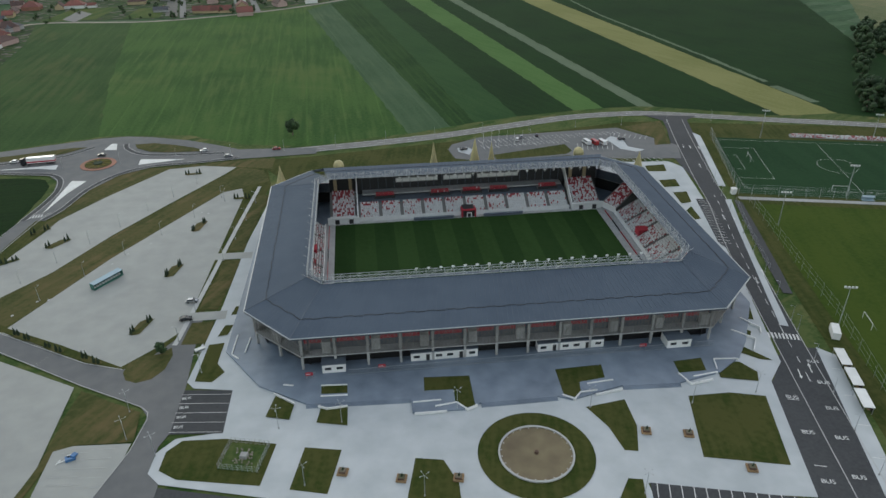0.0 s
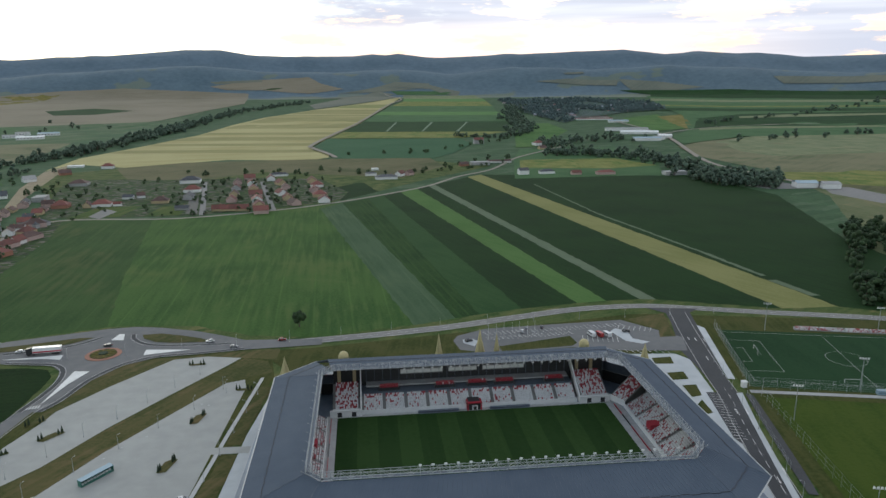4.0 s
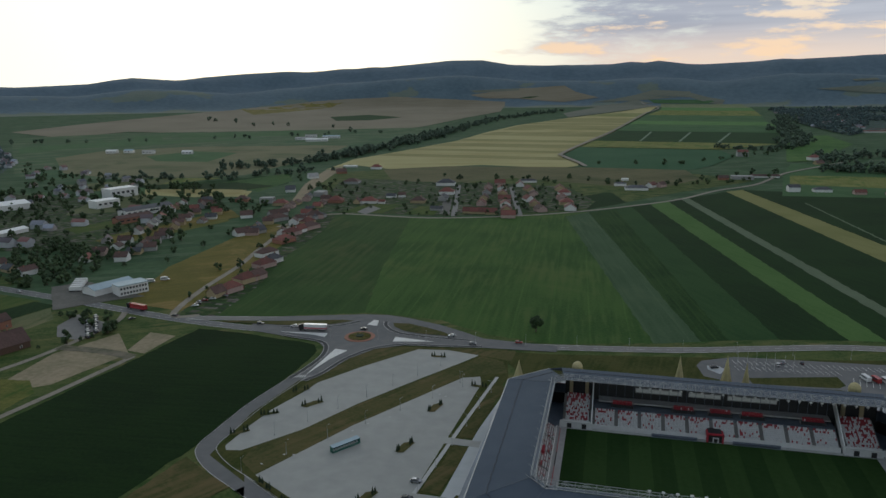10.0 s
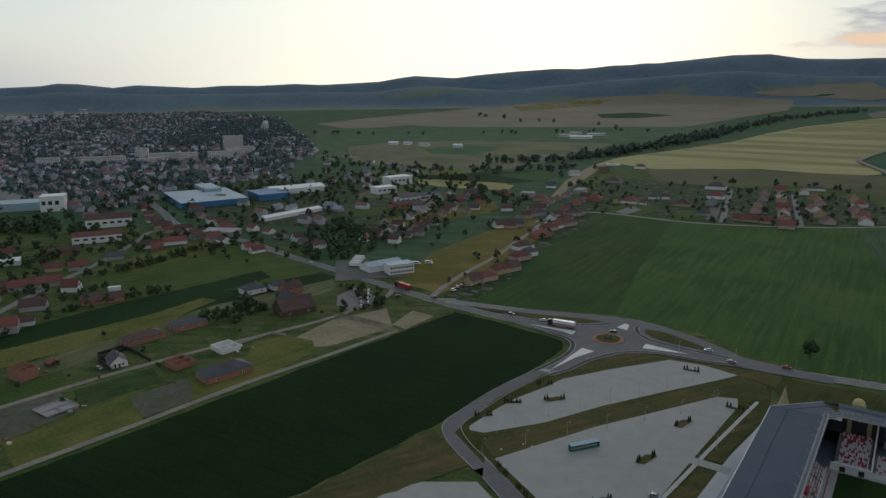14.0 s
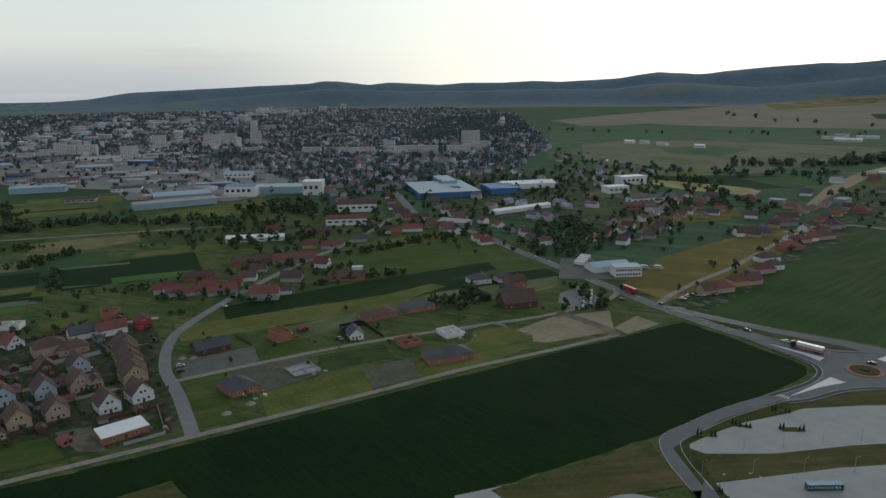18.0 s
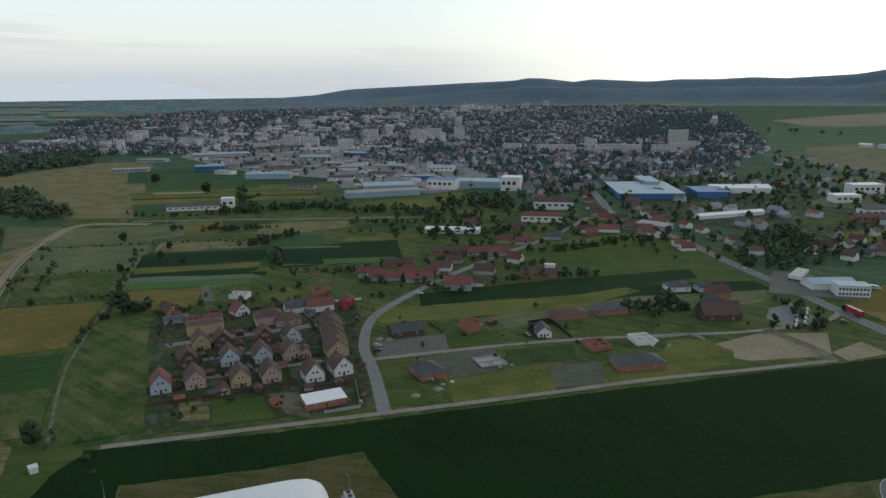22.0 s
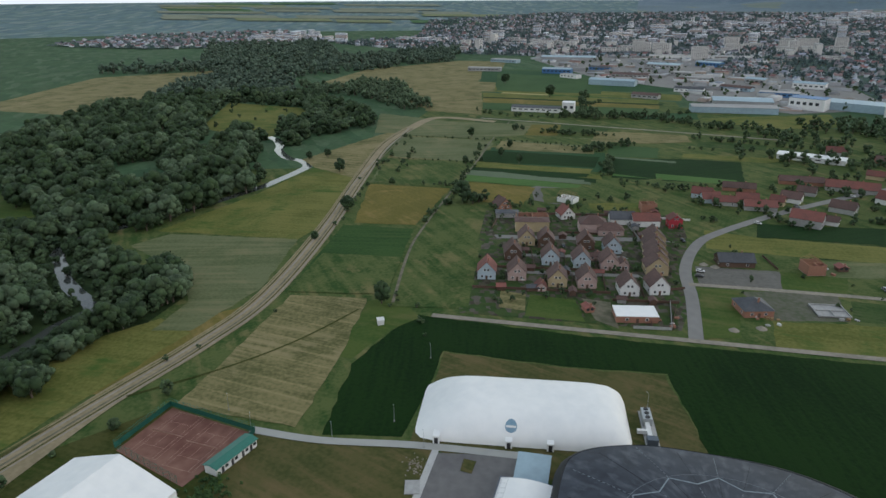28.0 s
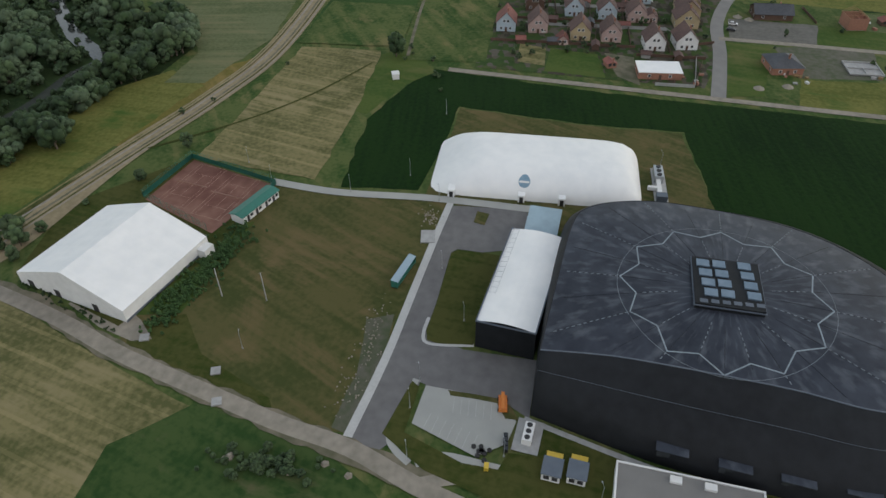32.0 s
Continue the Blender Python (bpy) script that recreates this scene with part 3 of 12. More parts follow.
def upland():
    """Fields below, haze-blue forest above an uneven line, clearings between."""
    m = M["forest"].copy()
    m.name = "wooded_uplands"
    nt = m.node_tree
    bs = nt.nodes["Principled BSDF"]
    wood = bs.inputs["Base Color"].links[0].from_socket
    ge = nt.nodes.new("ShaderNodeNewGeometry")

    def tex(scale, detail):
        n = nt.nodes.new("ShaderNodeTexNoise")
        n.inputs["Scale"].default_value, n.inputs["Detail"].default_value = scale, detail
        nt.links.new(ge.outputs["Position"], n.inputs["Vector"])
        return n.outputs[0]

    def mth(op, a, b):
        q = nt.nodes.new("ShaderNodeMath")
        q.operation = op
        for i, v in ((0, a), (1, b)):
            if isinstance(v, (int, float)):
                q.inputs[i].default_value = v
            else:
                nt.links.new(v, q.inputs[i])
        return q.outputs[0]

    flat_ = nt.nodes.new("ShaderNodeVectorMath")
    flat_.operation = "MULTIPLY"
    flat_.inputs[1].default_value = (1, 1, 0)
    nt.links.new(ge.outputs["Position"], flat_.inputs[0])
    ln = nt.nodes.new("ShaderNodeVectorMath")
    ln.operation = "LENGTH"
    nt.links.new(flat_.outputs[0], ln.inputs[0])
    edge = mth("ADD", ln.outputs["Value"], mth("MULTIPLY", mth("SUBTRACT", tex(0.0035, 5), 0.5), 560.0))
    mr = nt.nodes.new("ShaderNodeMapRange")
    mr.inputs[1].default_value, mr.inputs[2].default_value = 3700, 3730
    nt.links.new(edge, mr.inputs[0])
    cl = nt.nodes.new("ShaderNodeMapRange")
    cl.inputs[1].default_value, cl.inputs[2].default_value = 0.62, 0.65
    nt.links.new(tex(0.0042, 3), cl.inputs[0])
    mo = nt.nodes.new("ShaderNodeTexNoise")
    mo.inputs["Scale"].default_value, mo.inputs["Detail"].default_value = 0.011, 2.0
    nt.links.new(ge.outputs["Position"], mo.inputs["Vector"])
    fm = nt.nodes.new("ShaderNodeMix")
    fm.data_type = "RGBA"
    fm.inputs[6].default_value, fm.inputs[7].default_value = (0.080, 0.120, 0.090, 1), (0.150, 0.165, 0.120, 1)
    nt.links.new(mo.outputs[0], fm.inputs[0])
    fac = mth("MULTIPLY", mr.outputs[0], mth("SUBTRACT", 1.0, mth("MULTIPLY", cl.outputs[0], 0.8)))
    mx = nt.nodes.new("ShaderNodeMix")
    mx.data_type = "RGBA"
    nt.links.new(fac, mx.inputs[0])
    nt.links.new(fm.outputs[2], mx.inputs[6])
    nt.links.new(wood, mx.inputs[7])
    nt.links.new(mx.outputs[2], bs.inputs["Base Color"])
    return m


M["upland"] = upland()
# back ridge, paler and bluer still, with more haze in its tone
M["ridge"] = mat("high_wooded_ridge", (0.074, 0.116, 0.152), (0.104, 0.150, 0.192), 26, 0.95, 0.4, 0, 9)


# ---- building kit ----
class Kit:
    """Collects the faces of one mesh; colour index per face."""

    def __init__(self):
        self.v, self.f, self.m = [], [], []

    def add(self, verts, faces, mi=0):
        b = len(self.v)
        self.v += verts
        self.f += [tuple(i + b for i in q) for q in faces]
        self.m += [mi] * len(faces)
        return self

    def box(self, x0, y0, z0, x1, y1, z1, mi=0):
        vs = [(x, y, z) for z in (z0, z1) for x, y in ((x0, y0), (x1, y0), (x1, y1), (x0, y1))]
        return self.add(vs, [(3, 2, 1, 0), (4, 5, 6, 7), (0, 1, 5, 4), (1, 2, 6, 5), (2, 3, 7, 6), (3, 0, 4, 7)], mi)

    def rbox(self, cx, cy, z0, sx, sy, sz, rz=0.0, mi=0):
        c, s = math.cos(rz), math.sin(rz)
        vs = [(cx + a * c - b * s, cy + a * s + b * c, z) for z in (z0, z0 + sz) for a, b in ((-sx / 2, -sy / 2), (sx / 2, -sy / 2), (sx / 2, sy / 2), (-sx / 2, sy / 2))]
        return self.add(vs, [(3, 2, 1, 0), (4, 5, 6, 7), (0, 1, 5, 4), (1, 2, 6, 5), (2, 3, 7, 6), (3, 0, 4, 7)], mi)

    def prism(self, pts, z0, z1, mi=0, top=None):
        if sum(a[0] * b[1] - b[0] * a[1] for a, b in zip(pts, pts[1:] + pts[:1])) < 0:
            pts = pts[::-1]
        n = len(pts)
        self.add([(x, y, z0) for x, y in pts] + [(x, y, z1) for x, y in pts], [(i, (i + 1) % n, n + (i + 1) % n, n + i) for i in range(n)], mi)
        return self.add([(x, y, z1) for x, y in pts], [tuple(range(n))], mi if top is None else top)

    def cyl(self, x, y, z0, z1, r0, r1=None, n=10, mi=0):
        r1 = r0 if r1 is None else r1
        a = [2 * math.pi * i / n for i in range(n)]
        vs = [(x + r0 * math.cos(q), y + r0 * math.sin(q), z0) for q in a] + [(x + r1 * math.cos(q), y + r1 * math.sin(q), z1) for q in a]
        return self.add(vs, [(i, (i + 1) % n, n + (i + 1) % n, n + i) for i in range(n)] + [tuple(range(n, 2 * n)), tuple(range(n - 1, -1, -1))], mi)

    def bar(self, p, q, r=0.06, n=4, mi=0):
        p, q = Vector(p), Vector(q)
        rot = (q - p).to_track_quat("Z", "Y")
        vs = []
        for e in (p, q):
            vs += [tuple(e + rot @ Vector((r * math.cos(2 * math.pi * (i + 0.5) / n), r * math.sin(2 * math.pi * (i + 0.5) / n), 0))) for i in range(n)]
        return self.add(vs, [(i, (i + 1) % n, n + (i + 1) % n, n + i) for i in range(n)] + [tuple(range(n, 2 * n)), tuple(range(n - 1, -1, -1))], mi)

    def slab(self, quad, thick, mi=0):
        """A plate under the four (or more) given corners."""
        n = len(quad)
        vs = list(quad) + [(x, y, z - thick) for x, y, z in quad]
        return self.add(vs, [tuple(range(n)), tuple(range(2 * n - 1, n - 1, -1))] + [(i, n + i, n + (i + 1) % n, (i + 1) % n) for i in range(n)], mi)

    def mesh(self, name, mats):
        me = bpy.data.meshes.new(name)
        me.from_pydata(self.v, [], self.f)
        for q in mats if isinstance(mats, (list, tuple)) else [mats]:
            me.materials.append(M[q] if isinstance(q, str) else q)
        me.polygons.foreach_set("material_index", self.m)
        me.update()
        return me


def part(name, kit, mats, parent, label="", at=None, rz=0.0):
    ob = new(name, kit if isinstance(kit, bpy.types.Mesh) else kit.mesh(name, mats))
    ob.parent = parent
    if at:
        ob.location = at
    ob.rotation_euler = (0, 0, rz)
    return tagged(ob, label)


def thing(name, label, category, at=(0, 0, 0), rz=0.0, group="", kind=""):
    ob = new(name)
    ob.empty_display_size = 0.5
    ob.location, ob.rotation_euler = at, (0, 0, radians(rz))
    return tagged(ob, label, category, group, kind)


def solo(name, kit, mats, label, category, group="", kind="", at=(0, 0, 0), rz=0.0):
    ob = new(name, kit.mesh(name, mats))
    ob.location, ob.rotation_euler = at, (0, 0, radians(rz))
    return tagged(ob, label, category, group, kind)


def bulk(name, verts, tris, mats, label, category, mi=None, kind="stuff", parent=None, soft=False):
    """One object from number arrays of triangles."""
    me = bpy.data.meshes.new(name)
    verts, tris = np.asarray(verts, np.float32), np.asarray(tris, np.int32)
    me.vertices.add(len(verts))
    me.vertices.foreach_set("co", verts.ravel())
    me.loops.add(tris.size)
    me.loops.foreach_set("vertex_index", tris.ravel())
    me.polygons.add(len(tris))
    me.polygons.foreach_set("loop_start", np.arange(0, tris.size, 3, dtype=np.int32))
    for q in mats if isinstance(mats, (list, tuple)) else [mats]:
        me.materials.append(M[q])
    if mi is not None:
        me.polygons.foreach_set("material_index", np.asarray(mi, np.int32))
    if soft:
        me.polygons.foreach_set("use_smooth", [True] * len(tris))
    me.update(calc_edges=True)
    me.validate()
    ob = new(name, me)
    ob.parent = parent
    return tagged(ob, label, category, "", kind)


def inside(p, poly):
    x, y = p
    hit = False
    for (x0, y0), (x1, y1) in zip(poly, poly[1:] + poly[:1]):
        if (y0 > y) != (y1 > y) and x < (x1 - x0) * (y - y0) / (y1 - y0) + x0:
            hit = not hit
    return hit


# ---- ground ----
# skyline: azimuth (degrees, left of straight ahead) and height above level (degrees)
SKYLINE = [(-70, 1.2), (-45, 1.5), (-33.1, 1.33), (-30.0, 1.67), (-28.5, 1.66), (-25.7, 1.89), (-24.8, 1.75), (-23.5, 1.7), (-20.5, 2.08), (-12.5, 1.84), (-11.6, 1.9), (-9.9, 1.75), (-6.3, 1.62), (-5.0, 1.68), (-3.0, 1.96), (-2.1, 1.83), (-0.9, 1.93), (0.4, 1.77), (5.7, 1.75), (8.3, 1.85), (10.5, 2.23), (13.0, 2.23), (18.3, 1.76), (19.3, 1.8)]
SKYLINE += [(20.2, 1.68), (21.7, 1.67), (22.9, 1.51), (24.3, 1.43), (25.7, 1.5), (29.1, 1.33), (32.1, 1.09), (33.8, 0.88), (37.0, 1.08), (38.4, 0.92), (39.7, 0.67), (44.4, 0.46), (46.5, 0.56), (48.9, 0.45), (51.7, 0.48), (53.8, 0.33), (57.9, 0.56), (59.5, 0.38), (61.9, 0.68), (63.2, 0.69), (64.1, 0.53), (77.3, -0.02), (80, -0.45), (84, -0.7), (130, -0.7), (130, -0.85), (180, 0.2), (290, 1.2)]
# lower wooded ridge in front of it
FRONT = [(-70, 0.3), (-36, 0.2), (-30, 0.55), (-24, 0.9), (-18, 0.6), (-12, 0.85), (-7, 0.35), (-3, 0.75), (2, 0.5), (7, 0.6), (12, 1.1), (18, 0.8), (24, 0.35), (30, -0.1), (36, 0.3), (41, -0.2), (46, -0.1), (52, -0.2), (58, -0.1), (63, 0.1), (68, -0.3), (74, -0.7), (80, -1.2), (290, 0.3)]


def skyline(az, table=SKYLINE):
    return float(np.interp(az, [q[0] for q in table], [q[1] for q in table]))


def rise(r):
    return 0.0 if r < 2200 else 93 * ((r - 2200) / 2600) ** 1.3


def ease(k):
    k = min(1.0, max(0.0, k))
    return k * k * (3 - 2 * k)


def terrain(x, y):
    r = math.hypot(x, y)
    if r < 2200:
        return 0.0
    z = rise(r)
    if r > 3700:
        az = math.degrees(math.atan2(-x, y))
        if az < -70:
            az += 360
        low = rise(4150)
        front = max(low, CAM_HEIGHT + 4150 * math.tan(radians(skyline(az, FRONT))))
        crest = max(rise(4650), front, CAM_HEIGHT + 4650 * math.tan(radians(skyline(az))))
        fold = noise.noise(Vector((x / 240, y / 240, 0))) * 16 + noise.noise(Vector((x / 90, y / 90, 3))) * 7
        if r < 4150:
            k = ease((r - 3700) / 450)
            z += (front - low) * k + fold * ease((r - 4050) / 120) * (0.5 if front > low else 0)
        else:
            k = (r - 4150) / 500
            dip = 28 if front > low + 8 else 0
            z = front + (crest - front) * ease(k) - dip * math.sin(math.pi * min(1.0, k * 1.6)) * (k < 0.625) + fold * min(1.0, 4 * k * max(0.0, 1 - k) + 0.5 * (k < 0.2)) * (crest > rise(4650))
        if r > 4650:
            z = crest - (r - 4650) * 0.35
    return z


def landscape():
    radii = [0, 60, 120, 250, 500, 900, 1400, 1900, 2200] + [2200 + 100 * i for i in range(1, 15)] + [3600 + 50 * i for i in range(1, 26)]
    step = 0.5
    n = int(360 / step)
    vs, fs, mi = [(0, 0, 0)], [], []
    for r in radii[1:]:
        for i in range(n):
            a = radians(i * step)
            x, y = -r * math.sin(a), r * math.cos(a)
            vs.append((x, y, terrain(x, y)))
    for i in range(n):
        fs.append((0, 1 + i, 1 + (i + 1) % n))
        mi.append(0)
    for k in range(len(radii) - 2):
        for i in range(n):
            a, b = 1 + k * n + i, 1 + k * n + (i + 1) % n
            fs.append((a, a + n, b + n, b))
            az = i * step if i * step < 290 else i * step - 360
            r = radii[k + 1]
            # from 4200 m outwards the paler, haze-tinted ridge tone
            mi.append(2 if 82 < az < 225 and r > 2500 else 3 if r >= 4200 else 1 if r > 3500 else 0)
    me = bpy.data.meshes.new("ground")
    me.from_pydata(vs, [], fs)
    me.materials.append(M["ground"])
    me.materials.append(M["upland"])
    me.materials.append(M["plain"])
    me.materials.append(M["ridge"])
    me.polygons.foreach_set("material_index", mi)
    me.polygons.foreach_set("use_smooth", [True] * len(fs))
    me.update()
    tagged(new("ground", me), "wide green plain rising to dark wooded hills", "ground", "", "structure")


landscape()

LEVEL = [0.02]
FAR_STACK = [0.0]


def lift(y):
    """How far the stacked far sheets may stand above one another, by distance."""
    return min(1.0, max(0.0, (y - 950) / 400))

NATURAL = ("gold_meadow", "lawn_dry", "meadow", "meadow_dry", "ochre", "corn", "earth", "gravel", "rough", "wheat_green", "wheat_green2", "crop_dark", "crop_mid", "crop_light", "crop_yellow", "crop_pale", "wheat_blue", "crop_rows", "crop_mid2", "bean", "dry_slope", "lawn_deep", "weedy_earth", "gravel_dark", "lawn_green")


def patch(name, pts, material, label, category="field", kind="structure", z=None):
    """A flat piece of ground cover laid over what was laid before it."""
    LEVEL[0] += 0.004
    zz = LEVEL[0] if z is None else z
    if sum(a[0] * b[1] - b[0] * a[1] for a, b in zip(pts, pts[1:] + pts[:1])) < 0:
        pts = pts[::-1]
    north = max(p[1] for p in pts) > 1150
    far = north or max(math.hypot(*p) for p in pts) > 2150
    if north:
        FAR_STACK[0] += 0.02
    if material in NATURAL and not far:
        out = []
        for (xa, ya), (xb, yb) in zip(pts, pts[1:] + pts[:1]):
            n = max(1, int(math.dist((xa, ya), (xb, yb)) / 5))
            k = min(1.1, math.dist((xa, ya), (xb, yb)) / 40)
            for i in range(n):
                x, y = xa + (xb - xa) * i / n, ya + (yb - ya) * i / n
                if i:
                    x += k * noise.noise(Vector((x / 7, y / 7, 1))) * 1.3
                    y += k * noise.noise(Vector((x / 7, y / 7, 8))) * 1.3
                out.append((x, y))
        pts = out
    bm = bmesh.new()
    bm.faces.new([bm.verts.new((x, y, zz)) for x, y in pts])
    if far:
        bmesh.ops.triangulate(bm, faces=bm.faces[:])
        for _ in range(5):
            long = [e for e in bm.edges if e.calc_length() > 110]
            if not long:
                break
            bmesh.ops.subdivide_edges(bm, edges=long, cuts=1)
            bmesh.ops.triangulate(bm, faces=bm.faces[:])
        for v in bm.verts:
            v.co.z = terrain(v.co.x, v.co.y) + (zz + FAR_STACK[0] * lift(v.co.y) if north else 1.5 + zz) + (1.2 if math.hypot(v.co.x, v.co.y) > 2300 else 0)
    me = bpy.data.meshes.new(name)
    bm.to_mesh(me)
    bm.free()
    me.materials.append(M[material])
    return tagged(new(name, me), label, category, "", kind)


def smooth(pts, n=6):
    out = []
    for i in range(len(pts) - 1):
        p0, p1, p2, p3 = (Vector(pts[max(0, min(len(pts) - 1, i + k))]) for k in (-1, 0, 1, 2))
        for k in range(n):
            t = k / n
            out.append(tuple(0.5 * ((2 * p1) + (p2 - p0) * t + (2 * p0 - 5 * p1 + 4 * p2 - p3) * t * t + (3 * p1 - p0 - 3 * p2 + p3) * t ** 3)))
    return out + [tuple(pts[-1])]


def strip(pts, off0, off1, z, kit, mi=0):
    """A band along a line, between two offsets to its left."""
    a, b = [], []
    for i, p in enumerate(pts):
        q0, q1 = Vector(pts[max(0, i - 1)]), Vector(pts[min(len(pts) - 1, i + 1)])
        d = (q1 - q0).normalized()
        nrm = Vector((-d.y, d.x))
        for lst, o in ((a, off0), (b, off1)):
            q = Vector(p) + nrm * o
            lst.append((q.x, q.y, z + 2.0 * lift(q.y) + (terrain(q.x, q.y) + 1.2 if math.hypot(q.x, q.y) > 2200 else 0)))
    n = len(pts)
    up = off1 > off0
    kit.add(a + b, [(i, i + 1, n + i + 1, n + i) if up else (n + i, n + i + 1, i + 1, i) for i in range(n - 1)], mi)


def road(name, pts, width, material, label, lines="", n=6, kerb=False, category="road"):
    """A road along a smoothed line; lines: e edge lines, c dashed middle line."""
    LEVEL[0] += 0.004
    z = LEVEL[0] + 0.03
    pts = smooth(pts, n)
    k = Kit()
    strip(pts, -width / 2, width / 2, z, k)
    ob = solo(name, k, material, label, category, "", "structure")
    if "e" in lines:
        for s in (-1, 1):
            k = Kit()
            strip(pts, s * (width / 2 - 0.45), s * (width / 2 - 0.25), z + 0.012, k)
            part("edge_line", k, "line", ob, "white painted edge line")
    if "c" in lines:
        run, k = 0.0, Kit()
        fine = smooth(pts, 4)
        for p, q in zip(fine, fine[1:]):
            run += math.dist(p, q)
            if run % 8 < 4:
                strip([p, q], -0.09, 0.09, z + 0.012, k)
        part("centre_line", k, "line", ob, "dashed white centre line")
    if kerb:
        for s in (-1, 1):
            k = Kit()
            o = s * width / 2
            strip(pts, o, o + s * 0.25, z + 0.12, k)
            strip(pts, o + s * 0.25, o + s * 0.251, z + 0.12, k)
            part("kerb", k, "kerb", ob, "pale kerb stones")
    return ob


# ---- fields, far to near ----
# the upper_ tones already contain the haze of distance
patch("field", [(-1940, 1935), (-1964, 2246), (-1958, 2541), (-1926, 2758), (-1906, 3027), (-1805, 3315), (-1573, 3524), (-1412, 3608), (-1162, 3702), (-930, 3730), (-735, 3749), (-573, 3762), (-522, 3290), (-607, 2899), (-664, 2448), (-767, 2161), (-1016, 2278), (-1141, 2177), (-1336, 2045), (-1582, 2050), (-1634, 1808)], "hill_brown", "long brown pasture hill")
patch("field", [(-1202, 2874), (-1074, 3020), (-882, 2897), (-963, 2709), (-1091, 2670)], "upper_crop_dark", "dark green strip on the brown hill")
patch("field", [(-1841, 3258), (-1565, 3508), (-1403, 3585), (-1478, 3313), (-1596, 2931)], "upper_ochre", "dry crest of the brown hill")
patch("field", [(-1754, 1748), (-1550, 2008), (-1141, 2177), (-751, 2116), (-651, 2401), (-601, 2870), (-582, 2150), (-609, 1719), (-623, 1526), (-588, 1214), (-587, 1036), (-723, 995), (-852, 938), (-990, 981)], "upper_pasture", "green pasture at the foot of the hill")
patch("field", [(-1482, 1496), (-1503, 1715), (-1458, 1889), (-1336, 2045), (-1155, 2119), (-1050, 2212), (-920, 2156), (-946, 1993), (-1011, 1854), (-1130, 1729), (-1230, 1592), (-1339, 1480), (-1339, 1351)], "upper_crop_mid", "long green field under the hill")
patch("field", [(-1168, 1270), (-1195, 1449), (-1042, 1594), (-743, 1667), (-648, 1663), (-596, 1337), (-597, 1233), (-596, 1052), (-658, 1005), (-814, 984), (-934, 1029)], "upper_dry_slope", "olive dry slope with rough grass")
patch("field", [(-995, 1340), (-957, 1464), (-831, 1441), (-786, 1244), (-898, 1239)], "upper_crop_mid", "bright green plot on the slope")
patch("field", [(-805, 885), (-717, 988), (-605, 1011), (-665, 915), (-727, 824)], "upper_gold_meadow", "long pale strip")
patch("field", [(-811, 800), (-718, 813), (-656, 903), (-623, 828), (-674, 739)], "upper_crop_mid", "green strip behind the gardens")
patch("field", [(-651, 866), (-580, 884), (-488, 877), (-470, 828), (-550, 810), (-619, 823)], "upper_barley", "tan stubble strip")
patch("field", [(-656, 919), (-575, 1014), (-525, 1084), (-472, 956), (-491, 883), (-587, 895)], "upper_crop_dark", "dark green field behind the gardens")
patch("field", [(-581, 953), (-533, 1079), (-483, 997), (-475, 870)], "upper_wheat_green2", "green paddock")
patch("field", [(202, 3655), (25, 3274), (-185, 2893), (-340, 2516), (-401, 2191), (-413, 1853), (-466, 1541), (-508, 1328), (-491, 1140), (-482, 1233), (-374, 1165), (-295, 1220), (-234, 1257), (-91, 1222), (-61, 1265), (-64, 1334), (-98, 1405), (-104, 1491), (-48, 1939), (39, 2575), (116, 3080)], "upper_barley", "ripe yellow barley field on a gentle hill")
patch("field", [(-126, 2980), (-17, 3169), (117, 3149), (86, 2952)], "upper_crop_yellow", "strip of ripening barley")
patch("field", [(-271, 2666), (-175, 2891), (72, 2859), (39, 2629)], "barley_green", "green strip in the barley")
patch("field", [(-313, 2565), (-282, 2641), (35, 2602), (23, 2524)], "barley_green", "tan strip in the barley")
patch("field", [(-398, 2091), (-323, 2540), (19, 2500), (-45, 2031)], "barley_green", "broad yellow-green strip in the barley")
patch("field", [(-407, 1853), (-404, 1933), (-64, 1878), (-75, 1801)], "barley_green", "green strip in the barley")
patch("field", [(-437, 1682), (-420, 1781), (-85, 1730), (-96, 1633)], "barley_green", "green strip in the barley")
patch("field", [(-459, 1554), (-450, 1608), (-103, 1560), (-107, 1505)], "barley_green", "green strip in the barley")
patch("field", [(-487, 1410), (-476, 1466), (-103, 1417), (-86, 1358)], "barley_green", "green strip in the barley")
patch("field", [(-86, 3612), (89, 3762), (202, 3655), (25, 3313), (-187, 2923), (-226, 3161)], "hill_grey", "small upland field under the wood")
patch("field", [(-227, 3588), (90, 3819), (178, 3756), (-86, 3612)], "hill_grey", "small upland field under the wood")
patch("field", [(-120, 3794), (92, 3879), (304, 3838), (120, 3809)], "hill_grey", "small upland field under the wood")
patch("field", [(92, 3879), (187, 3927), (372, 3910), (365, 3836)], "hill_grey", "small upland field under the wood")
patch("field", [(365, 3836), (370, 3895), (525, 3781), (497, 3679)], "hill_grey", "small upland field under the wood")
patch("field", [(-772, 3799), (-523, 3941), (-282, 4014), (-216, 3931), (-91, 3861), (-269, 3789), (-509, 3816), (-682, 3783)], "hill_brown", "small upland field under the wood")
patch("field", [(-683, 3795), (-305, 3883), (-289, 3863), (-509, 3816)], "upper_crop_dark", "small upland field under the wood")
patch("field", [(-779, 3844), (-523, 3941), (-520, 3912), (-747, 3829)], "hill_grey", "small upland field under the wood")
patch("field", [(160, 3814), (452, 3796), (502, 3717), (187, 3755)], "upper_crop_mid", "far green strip")
